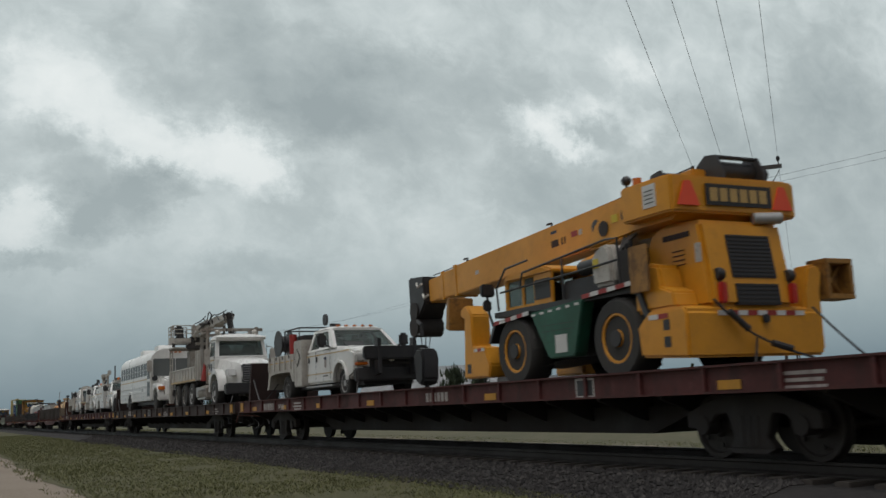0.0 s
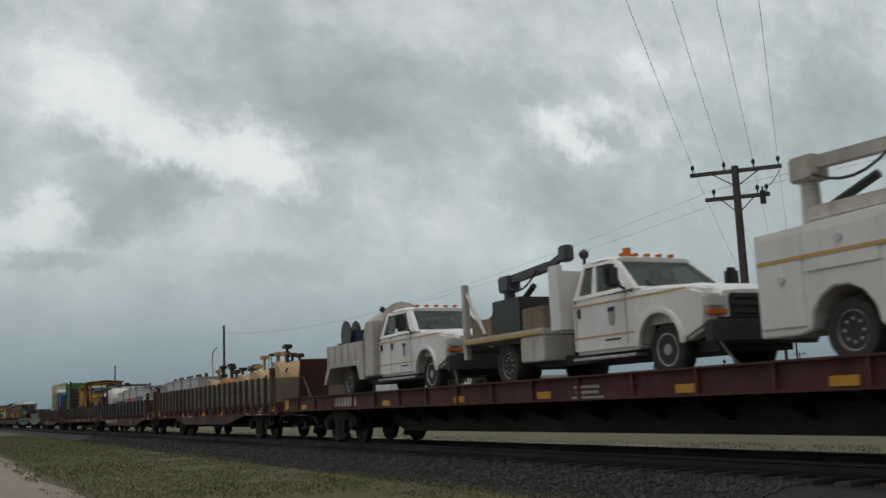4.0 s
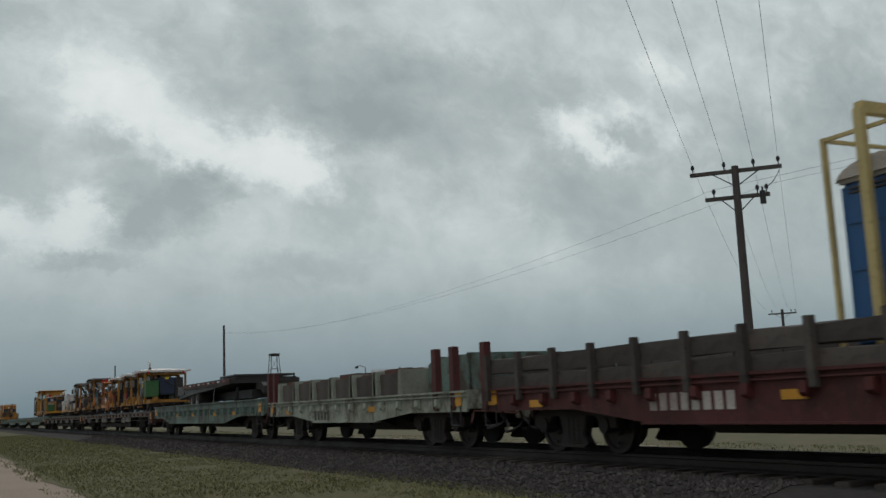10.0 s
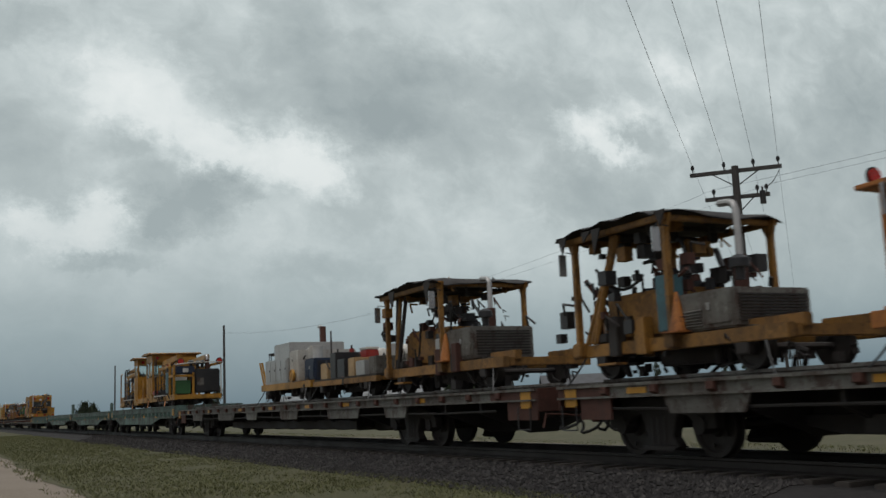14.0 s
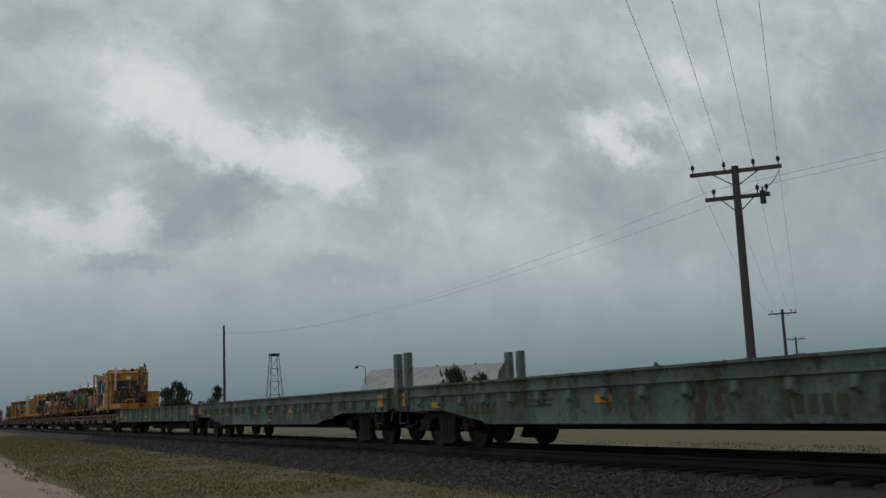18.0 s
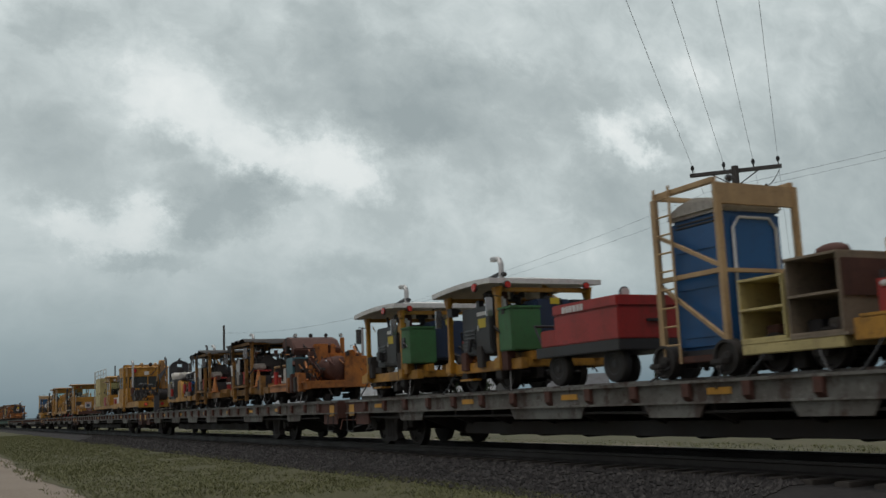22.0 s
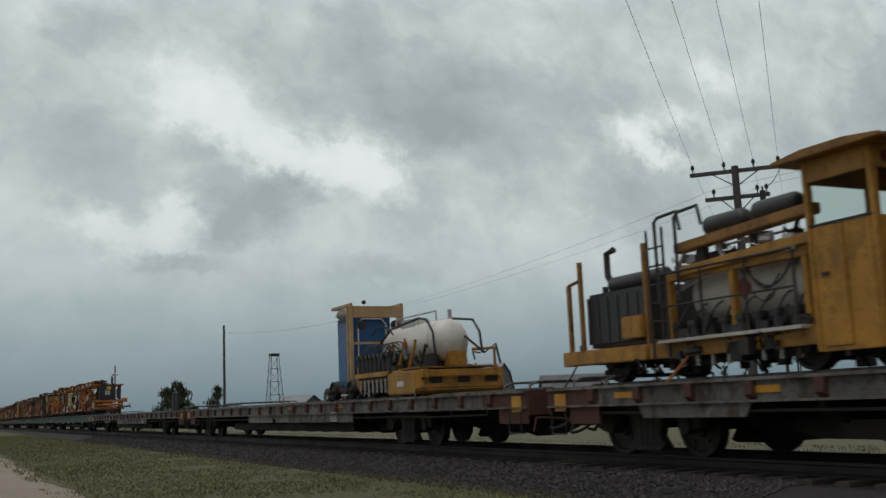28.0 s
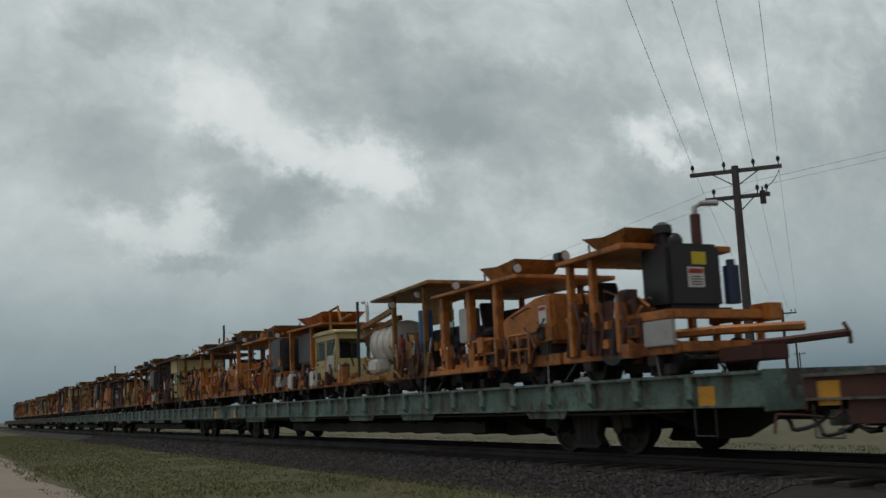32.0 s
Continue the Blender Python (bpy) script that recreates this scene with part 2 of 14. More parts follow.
def merge_far(thing):
    """Join the parts of a thing that stays far off, one mesh for each paint."""
    groups = collections.defaultdict(list)
    for c in list(thing.children):
        for o in [c] + list(c.children):
            groups[o.data.materials[0].name].append(o)
    for name, obs in groups.items():
        bm = B()
        for o in obs:
            t = bmesh.new()
            t.from_mesh(o.data)
            m = o.matrix_basis if o.parent == thing else o.parent.matrix_basis @ o.matrix_basis
            t.transform(m)
            tmp = bpy.data.meshes.new("tmp")
            t.to_mesh(tmp)
            t.free()
            bm.from_mesh(tmp)
            bpy.data.meshes.remove(tmp)
        mat = obs[0].data.materials[0]
        tagged(part("machinery", bm, mat, thing, smooth=False), "joined small machinery far down the train", "", "", "stuff")
    for obs in groups.values():
        for o in obs:
            bpy.data.objects.remove(o)


def rides(name, s, z, label, category, group="", y=0.0):
    ob = new(name)
    ob.location = (s, YC + y, z)
    tagged(ob, label, category, group)
    TRAIN.append((ob, Vector((s, YC + y, z))))
    return ob


# ---------------- the cloud cover behind everything ----------------
# lighter gaps and darker bellies: place along the sheet, height, half width, half height, strength
GAPS = [(259, 498, 71, 54, 0.9), (344, 430, 61, 41, 0.7), (433, 391, 64, 37, 0.8), (546, 366, 44, 33, 1.0), (518, 413, 58, 42, 0.7), (187, 269, 67, 29, 0.95),
        (103, 282, 37, 28, 0.6), (234, 296, 40, 26, 0.6), (1086, 498, 52, 33, 1.1), (1154, 453, 46, 18, 0.9), (1202, 536, 55, 23, 0.6), (1289, 637, 58, 36, 0.5),
        (1326, 506, 32, 26, 0.5), (449, 252, 64, 45, 0.4), (869, 274, 172, 60, 0.2), (1476, 652, 236, 99, 0.2), (686, 326, 52, 34, 0.3), (592, 256, 50, 28, 0.2)]
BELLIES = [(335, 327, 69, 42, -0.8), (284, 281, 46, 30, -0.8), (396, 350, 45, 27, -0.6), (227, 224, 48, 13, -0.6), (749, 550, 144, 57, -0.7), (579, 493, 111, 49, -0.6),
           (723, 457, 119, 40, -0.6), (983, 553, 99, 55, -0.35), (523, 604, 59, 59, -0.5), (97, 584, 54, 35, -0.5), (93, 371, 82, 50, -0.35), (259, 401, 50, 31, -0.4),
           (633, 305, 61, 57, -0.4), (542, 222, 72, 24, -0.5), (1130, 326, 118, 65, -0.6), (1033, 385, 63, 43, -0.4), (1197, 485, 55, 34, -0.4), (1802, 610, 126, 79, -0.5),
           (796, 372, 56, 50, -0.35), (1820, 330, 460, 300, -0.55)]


def cloud_sheet():
    D = 1500.0
    bm = B()
    bm.faces.new([bm.verts.new((0, y, z)) for y, z in ((-1500, -60), (4200, -60), (4200, 3000), (-1500, 3000))])
    m = bpy.data.materials.new("cloud_cover")
    m.use_nodes = True
    nn, ll = m.node_tree.nodes, m.node_tree.links
    nn.remove(nn["Principled BSDF"])
    em = nn.new("ShaderNodeEmission")
    ll.new(em.outputs[0], nn["Material Output"].inputs[0])
    co = nn.new("ShaderNodeTexCoord").outputs["Object"]

    def mapped(src, loc, scale):
        mp = nn.new("ShaderNodeMapping")
        mp.inputs["Location"].default_value, mp.inputs["Scale"].default_value = loc, scale
        ll.new(src, mp.inputs[0])
        return mp.outputs[0]

    def tex(src, scale, detail, rough, dist=0.0):
        n = nn.new("ShaderNodeTexNoise")
        n.inputs["Scale"].default_value, n.inputs["Detail"].default_value = scale, detail
        n.inputs["Roughness"].default_value, n.inputs["Distortion"].default_value = rough, dist
        ll.new(src, n.inputs["Vector"])
        return n

    def math_node(op, a, b, c=None):
        n = nn.new("ShaderNodeMath")
        n.operation = op
        for sock, v in zip(n.inputs, (a, b, c)):
            if v is None:
                continue
            if isinstance(v, bpy.types.NodeSocket):
                ll.new(v, sock)
            else:
                sock.default_value = v
        return n.outputs[0]

    # ragged edges: shift the place by a noise before the patches are laid
    warp = tex(mapped(co, (0, 0, 0), (0.001, 0.013, 0.017)), 1.0, 10, 0.7)
    vm = nn.new("ShaderNodeVectorMath")
    vm.operation = "MULTIPLY_ADD"
    ll.new(warp.outputs["Color"], vm.inputs[0])
    vm.inputs[1].default_value, vm.inputs[2].default_value = (0, 150, 120), (0, -75, -60)
    add = nn.new("ShaderNodeVectorMath")
    ll.new(co, add.inputs[0])
    ll.new(vm.outputs[0], add.inputs[1])
    total = None
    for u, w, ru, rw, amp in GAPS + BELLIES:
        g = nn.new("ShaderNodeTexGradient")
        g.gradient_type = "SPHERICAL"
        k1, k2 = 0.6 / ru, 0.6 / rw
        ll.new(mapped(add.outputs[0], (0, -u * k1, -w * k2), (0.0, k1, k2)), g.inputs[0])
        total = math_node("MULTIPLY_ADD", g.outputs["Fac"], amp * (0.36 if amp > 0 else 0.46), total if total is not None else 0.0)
    broad = tex(mapped(co, (3, 1, 5), (0.001, 0.0042, 0.0056)), 1.0, 10, 0.5, 0.25).outputs["Fac"]
    fine = tex(mapped(co, (8, 2, 1), (0.001, 0.013, 0.018)), 1.0, 9, 0.62, 0.5).outputs["Fac"]
    val = math_node("MULTIPLY_ADD", broad, 0.5, total)
    val = math_node("MULTIPLY_ADD", fine, 0.34, val)
    val = math_node("ADD", val, 0.035, None)
    cloud = ramp(nn, ll, val, [(0.1, (0.245, 0.287, 0.297)), (0.36, (0.335, 0.381, 0.387)), (0.47, (0.405, 0.454, 0.459)), (0.56, (0.464, 0.512, 0.515)), (0.64, (0.54, 0.582, 0.582)), (0.8, (0.60, 0.634, 0.63))])
    # rain haze towards the horizon
    sep = nn.new("ShaderNodeSeparateXYZ")
    ll.new(co, sep.inputs[0])
    up = math_node("MULTIPLY_ADD", sep.outputs["Y"], -0.025, sep.outputs["Z"])
    up = math_node("DIVIDE", up, 420.0)
    haze = ramp(nn, ll, up, [(0.0, (1, 1, 1)), (0.25, (0.8,) * 3), (0.5, (0.42,) * 3), (0.85, (0.1,) * 3), (1.0, (0, 0, 0))])
    low = ramp(nn, ll, up, [(0.0, (0.125, 0.172, 0.198)), (0.3, (0.21, 0.266, 0.284)), (0.7, (0.355, 0.41, 0.418))])
    col = mix(nn, ll, haze, cloud, low)
    ll.new(col, em.inputs[0])
    me = bpy.data.meshes.new("cloud_cover")
    bm.to_mesh(me)
    bm.free()
    me.materials.append(m)
    ob = new("backdrop", me)
    ob.location = (-D, 0, 0)
    tagged(ob, "closed grey rain clouds drifting slowly", "sky", kind="structure")
    return ob


clouds = cloud_sheet()


# ---------------- ground, track ----------------
def ground():
    bm = B()
    xs = [-4000, -900, -300, -160, -80, -40, -15, 10, 60, 400]
    rows = [(-3000, -0.6), (-300, -0.6), (-20, -0.55), (2.2, -0.55), (2.9, -0.5), (8.0, -0.5), (14.0, -0.5), (18.5, -0.5), (20.8, -0.22), (30.0, -0.25), (60.0, -0.5), (300, -0.6), (4000, -0.6)]
    grid = [[bm.verts.new((x, y, z)) for x in xs] for y, z in rows]
    for a, b in zip(grid, grid[1:]):
        for i in range(len(xs) - 1):
            bm.faces.new((a[i], a[i + 1], b[i + 1], b[i]))
    ob = new("ground", mesh_of("ground", bm, "field"))
    return tagged(ob, "flat dry grass field out to the horizon", "ground", kind="structure")


ground()
bm = B()
prism(bm, [(7.6, -0.55), (8.9, -0.22), (12.1, -0.22), (13.4, -0.55)], -600, 60, "x")
bed = tagged(new("ballast", mesh_of("ballast", bm, "ballast")), "dark crushed stone ballast under the track", "ballast", kind="structure")
for side in (-1, 1):
    bm = B()
    y = YC + side * 0.755
    prism(bm, [(y - 0.07, -0.175), (y + 0.07, -0.175), (y + 0.07, -0.155), (y + 0.012, -0.13), (y + 0.012, -0.05), (y + 0.036, -0.035), (y + 0.036, -0.0),
               (y - 0.036, -0.0), (y - 0.036, -0.035), (y - 0.012, -0.05), (y - 0.012, -0.13), (y - 0.07, -0.155)], -600, 60, "x")
    tagged(new("rail", mesh_of("rail", bm, "tread")), "worn steel running rail on the ballast", "rail", kind="structure")


# ---------------- flat cars ----------------
def railway_truck(parent, x):
    """A three-piece freight truck with its two wheelsets."""
    bm = B()
    for y in (-1.0, 1.0):
        prism(bm, [(-1.22, 0.42), (-1.22, 0.62), (-0.95, 0.72), (-0.5, 0.86), (0.5, 0.86), (0.95, 0.72), (1.22, 0.62), (1.22, 0.42), (0.85, 0.4), (0.62, 0.6), (0.42, 0.62),
                   (0.3, 0.3), (0.42, 0.16), (-0.42, 0.16), (-0.3, 0.3), (-0.42, 0.62), (-0.62, 0.6), (-0.85, 0.4)], y - 0.08, y + 0.08, "y", 0.015)
        for k in (-0.14, 0.0, 0.14):
            for k2 in (-0.12, 0.12):
                rod(bm, (k, y + k2 * 0.4, 0.2), (k, y + k2 * 0.4, 0.58), 0.055, 8)
        prism(bm, [(-0.42, 0.16), (0.42, 0.16), (0.3, 0.1), (-0.3, 0.1)], y - 0.1, y + 0.1, "y")
        for ax in (-0.89, 0.89):
            rod(bm, (ax, y - 0.11, 0.46), (ax, y + 0.11, 0.46), 0.13, 10)
    box(bm, -0.22, 0.22, -1.08, 1.08, 0.5, 0.84, 0.03)
    box(bm, -1.0, -0.35, -0.6, -0.5, 0.3, 0.36)
    tr = part("truck", bm, "grimy", parent, "cast steel railway truck with coil springs", at=(x, 0, 0))
    for ax in (-0.89, 0.89):
        bm = B()
        for y in (-1, 1):
            prof = [(p, q * -y) for p, q in RAILW]
            wheel_shape(bm, (0, y * 0.76, 0), 0.44, 0.14, prof, 24)
        rod(bm, (0, -1.0, 0), (0, 1.0, 0), 0.08, 10)
        for k in range(5):
            a = k * 2 * math.pi / 5
            for y in (-0.842, 0.842):
                rod(bm, (math.cos(a) * 0.27, y - 0.012, math.sin(a) * 0.27), (math.cos(a) * 0.27, y + 0.012, math.sin(a) * 0.27), 0.035, 8)
        w = part("wheelset", bm, "tread", tr, "worn steel wheelset", at=(ax, 0, 0.44))
        SPIN.append((w, 0.44))
    return tr


def flat_car(front, rear, t1, t2, top, mat, style, label, depth=0.5, marks=(), seed=0, endmat=None, rails=None, plated=False, lip=0.0):
    """One flat car from its front end to its rear end; t1 and t2: its trucks' centres; top: the deck's height; lip: the sill's edge above the deck."""
    rnd = random.Random(seed)
    c, L = (front + rear) / 2, front - rear
    car = rides("flat_car", c, 0, label, "flat car", "flat cars of the work train")
    f, r = L / 2 - 0.35, -L / 2 + 0.35
    a, b = t1 - c, t2 - c
    W = 1.46
    # deck
    bm = B()
    box(bm, r, f, -W + 0.02, W - 0.02, top - 0.07, top, 0.01)
    part("deck", bm, "wood" if style != "skeleton" else "grimy", car, "worn timber deck")
    # centre sill and underframe
    bm = B()
    box(bm, r + 0.1, f - 0.1, -0.33, 0.33, top - 0.42, top - 0.08)
    low = {"channel": 0.84, "belly": 0.74, "skeleton": 0.66}[style]
    prism(bm, [(b + 1.5, top - 0.42), (b + 2.8, top - low), (a - 2.8, top - low), (a - 1.5, top - 0.42)], -0.45, 0.45)
    x = r + 1.2
    while x < f - 0.8:
        if abs(x - a) > 1.3 and abs(x - b) > 1.3:
            prism(bm, [(-W + 0.1, top - 0.08), (-W + 0.1, top - 0.3), (-0.3, top - 0.7), (0.3, top - 0.7), (W - 0.1, top - 0.3), (W - 0.1, top - 0.08)], x - 0.04, x + 0.04, "x")
        x += 1.5
    part("underframe", bm, "grimy", car, "dark steel underframe")
    # side sills
    for y in (-1, 1):
        bm = B()
        yi, yo = sorted((y * (W - 0.05), y * W))
        flanges = []
        if style == "belly":
            d2, d1 = depth, 0.33
            prism(bm, [(r, top + lip), (r, top - d1), (b + 0.6, top - d1), (b + 2.4, top - d2), (a - 2.4, top - d2), (a - 0.6, top - d1), (f, top - d1), (f, top + lip)], yi, yo)
            flanges = [(r, f, 0.0, 0.05, top + lip - 0.03, top + lip + 0.01), (r, f, 0.0, 0.04, top - 0.035, top - 0.01), (b + 2.4, a - 2.4, -0.1, 0.05, top - d2 - 0.03, top - d2)]
        elif style == "channel":
            box(bm, r, f, yi, yo, top - depth, top + lip)
            flanges = [(r, f, 0.0, 0.06, z, z + 0.03) for z in (top + lip - 0.02, top - depth - 0.01)]
        else:
            box(bm, r, f, yi, yo, top - depth, top + lip)
            flanges = [(r, f, 0.0, 0.05, top + lip - 0.03, top + lip + 0.012), (r, f, 0.0, 0.05, top - depth - 0.02, top - depth + 0.01)]
        sill = part("side_sill", bm, mat, car, smooth=False)
        for x0, x1, w0, w1, z0, z1 in flanges:
            bm = B()
            box(bm, x0, x1, *sorted((y * (W + w0), y * (W + w1))), z0, z1)
            part("flange", bm, mat, sill, smooth=False)
        if y > 0:
            continue
        if endmat:
            for x0, x1 in ((f - 1.6, f), (r, r + 1.4)):
                bm = B()
                box(bm, x0, x1, -W - 0.012, -W - 0.0005, top - depth + 0.012, top + lip - 0.032)
                part("end_plate", bm, endmat, sill, "rust red end plate", smooth=False)
                bm = B()
                box(bm, x0 + 0.6, x1, -W - 0.004, -W + 0.03, top - 0.42, top - depth - 0.022)
                part("end_bracket", bm, endmat, sill, smooth=False)
        # stake pockets and ribs
        step = {"belly": 0.93, "channel": 1.37, "skeleton": 1.16}[style]
        n = int((f - r - 1.0) / step)
        bm = B()
        if style == "belly":
            prism(bm, [(y * W, -0.06), (y * (W + 0.1), -0.06), (y * (W + 0.1), -0.2), (y * (W + 0.05), -0.25), (y * W, -0.25)], -0.06, 0.06, "x")
        elif style == "channel":
            box(bm, -0.03, 0.03, *sorted((y * W, y * (W + 0.05))), -depth + 0.02, lip - 0.02)
        else:
            prism(bm, [(y * W, lip - 0.03), (y * (W + 0.07), lip - 0.03), (y * (W + 0.07), 0.02 - depth * 0.6), (y * W, 0.012 - depth)], -0.07, 0.07, "x")
        pm = mesh_of("stake_pocket", bm, "rust" if style == "skeleton" and mat == "grey" else mat)
        spots = [r + 0.7 + (i + 0.5) * (f - r - 1.4) / n for i in range(n)]
        if front < -560:                    # cars that stay far off: the pockets in one mesh
            bm = B()
            for x in spots:
                box(bm, x - 0.07, x + 0.07, *sorted((y * W, y * (W + 0.07))), top - depth * 0.6, top + lip - 0.03)
            tagged(part("stake_pocket", bm, mat, sill, smooth=False), "row of stake pockets", "", "", "stuff")
        for x in spots if front >= -560 else ():
            p = new("stake_pocket", pm)
            p.parent = sill
            p.location = (x, 0, top)
        # skirt panels of the skeleton cars
        if style == "skeleton":
            k = r + 2.2 + rnd.random()
            if plated:                      # long side plates with small access holes between them
                for x0, x1 in ((b + 7.2, b + 9.85), (b + 10.15, b + 13.4), (b + 13.46, a - 2.4)):
                    bm = B()
                    box(bm, x0, x1, *sorted((y * (W - 0.02), y * (W + 0.012))), top - 0.37, top - depth - 0.021)
                    part("side_plate", bm, mat, sill, smooth=False)
                bm = B()
                box(bm, b + 9.85, b + 10.15, *sorted((y * (W - 0.02), y * (W + 0.012))), top - 0.25, top - depth - 0.021)
                part("side_plate", bm, mat, sill, smooth=False)
                for x0 in (b + 8.2, b + 11.4, b + 15.5):
                    bm = B()
                    box(bm, x0, x0 + 0.38, *sorted((y * (W + 0.012), y * (W + 0.018))), top - 0.02, top + 0.08)
                    part("yellow_patch", bm, "yellow", sill, smooth=False)
                for q in ((0, 0.42, 0, 0.03), (0, 0.42, 0.25, 0.28), (0, 0.03, 0.03, 0.25), (0.39, 0.42, 0.03, 0.25), (0.195, 0.225, 0.1, 0.25), (0.03, 0.39, 0.08, 0.1)):
                    bm = B()
                    box(bm, b + 15.0 + q[0], b + 15.0 + q[1], *sorted((y * (W + 0.012), y * (W + 0.018))), top - 0.34 + q[2] * 0.8, top - 0.34 + q[3] * 0.8)
                    part("stencil_frame", bm, "signw", sill, "white stencilled frame", smooth=False)
                k = f
            while k < f - 3.5:
                w = rnd.choice((1.3, 1.7, 2.3))
                bm = B()
                prism(bm, [(k, top - depth - 0.021), (k + 0.12, top - 0.34), (k + w - 0.12, top - 0.34), (k + w, top - depth - 0.021)], *sorted((y * (W - 0.02), y * (W + 0.012))))
                part("skirt_panel", bm, mat, sill, smooth=False)
                k += w + rnd.choice((1.5, 2.4, 3.6))
            bm = B()
            tube(bm, [(r + 1 + q * (f - r - 2.5) / 12, y * (W - 0.05), top - 0.25 - 0.03 * abs(math.sin(q * 1.3))) for q in range(13)], 0.022, 6)
            part("brake_pipe", bm, "grimy", sill)
            bm = B()
            box(bm, b + 3.6, a - 3.6, y * 0.98, y * 0.9, top - 0.62, top - 0.4)
            part("inner_sill", bm, "grimy", car)
    # ends: striker, coupler, hoses, grab irons, steps
    for d, e in ((1, f), (-1, r)):
        bm = B()
        box(bm, *sorted((e, e + d * 0.05)), -W, W, top - 0.28, top + lip + 0.02, 0.01)
        box(bm, *sorted((e, e + d * 0.14)), -0.4, 0.4, top - 0.5, top - 0.02, 0.02)
        part("end_sill", bm, endmat or mat, car, smooth=False)
        bm = B()
        box(bm, *sorted((e - d * 0.2, e + d * 0.45)), -0.09, 0.09, 0.72, 0.9, 0.02)
        prism(bm, [(e + d * 0.25, -0.16), (e + d * 0.5, -0.17), (e + d * 0.56, -0.02), (e + d * 0.5, 0.16), (e + d * 0.3, 0.14)], 0.68, 0.94, "z", 0.02)
        part("coupler", bm, "rust", car, "rusty knuckle coupler")
        for y in (-0.35, 0.3):
            bm = B()
            pts = [(e + d * 0.05, y, 0.75), (e + d * 0.2, y, 0.62), (e + d * 0.36, y * 0.8, 0.42), (e + d * 0.5, y * 0.7, 0.34), (e + d * 0.68, y * 0.7, 0.36)]
            tube(bm, pts, 0.028, 6)
            part("air_hose", bm, "hose", car)
        if d > 0:
            for j in range(2):
                bm = B()
                x0, y0, w = e + 0.1 + 0.25 * j, -0.95 + 0.25 * j, 0.42 + 0.12 * rnd.random()
                tube(bm, [(x0 - w + w * 2 * q / 10, y0 + 0.1 * math.sin(q), 0.66 - (0.3 + 0.08 * j) * math.sin(math.pi * q / 10) + 0.08 * q / 10) for q in range(11)], 0.026, 6)
                part("brake_hose", bm, "hose", car, "looped black brake hose")
            bm = B()
            tube(bm, [(e + 0.08, -1.35, top - 0.32), (e + 0.12, -1.0, top - 0.34), (e + 0.2, -0.5, top - 0.4), (e + 0.35, -0.15, 0.86)], 0.018, 6)
            tube(bm, [(e + 0.08, -1.35, top - 0.32), (e + 0.1, -1.42, top - 0.55)], 0.018, 6)
            part("uncoupling_lever", bm, "rust", car, "rusty uncoupling lever")
        for y in (-1, 1):
            bm = B()
            xe = e - d * (1.0 if lip > 0.2 else 0.35)
            yy = y * (W + 0.06)
            tube(bm, [(xe - 0.2, yy, top - 0.2), (xe - 0.2, yy, top - 0.58), (xe + 0.2, yy, top - 0.58), (xe + 0.2, yy, top - 0.2)], 0.014, 5)
            part("step", bm, "black", car)
            bm = B()
            box(bm, xe - 0.16, xe + 0.16, *sorted((y * (W + 0.005), y * (W + 0.02))), top - 0.22, top + 0.06)
            part("reflector", bm, "reflect", car, "yellow safety patch", smooth=False)
    for q in (a, b):
        railway_truck(car, q)
    if rails:
        for y in (-0.75, 0.75):
            bm = B()
            prism(bm, [(y - 0.07, top + 0.004), (y + 0.07, top + 0.004), (y + 0.07, top + 0.03), (y + 0.015, top + 0.05), (y + 0.015, top + 0.14), (y + 0.037, top + 0.155),
                       (y + 0.037, top + 0.2), (y - 0.037, top + 0.2), (y - 0.037, top + 0.155), (y - 0.015, top + 0.14), (y - 0.015, top + 0.05), (y - 0.07, top + 0.03)], r + 0.3, f - 0.3, "x")
            part("deck_rail", bm, rails, car, "rail laid on the deck for the machines", smooth=False)
    # yellow patches and stencilled marks on the near side
    for kind, x, z, w, h in marks:
        bm = B()
        y0 = -W - 0.012
        if kind == "patch":
            box(bm, x - c - w / 2, x - c + w / 2, y0, -W + 0.004, z - h / 2, z + h / 2)
            part("reflector", bm, "reflect", car, "yellow reflective patch", smooth=False)
        elif kind == "frame":
            x0, x1, z0, z1 = x - c - w / 2, x - c + w / 2, z - h / 2, z + h / 2
            for q in ((x0, x1, z0, z0 + 0.03), (x0, x1, z1 - 0.03, z1), (x0, x0 + 0.03, z0 + 0.03, z1 - 0.03), (x1 - 0.03, x1, z0 + 0.03, z1 - 0.03)):
                box(bm, q[0], q[1], y0, -W + 0.004, q[2], q[3])
            part("service_box", bm, "stencil", car, "white stencilled frame", smooth=False)
            bm = B()
            box(bm, x0 + 0.035, x1 - 0.035, y0 + 0.003, -W + 0.003, z0 + 0.035, z1 - 0.035)
            part("service_plate", bm, "black", car, smooth=False)
        elif kind == "skirt":
            box(bm, x - c - w / 2, x - c + w / 2, y0 + 0.006, -W + 0.02, z - h / 2, z + h / 2)
            part("skirt_panel", bm, mat, car, smooth=False)
        elif kind == "plate":
            box(bm, x - c - w / 2, x - c + w / 2, y0, -W + 0.004, z - h / 2, z + h / 2)
            part("number_plate", bm, "dusty", car, "pale worn lettering panel", smooth=False)
        elif kind == "letters":
            bm.free()
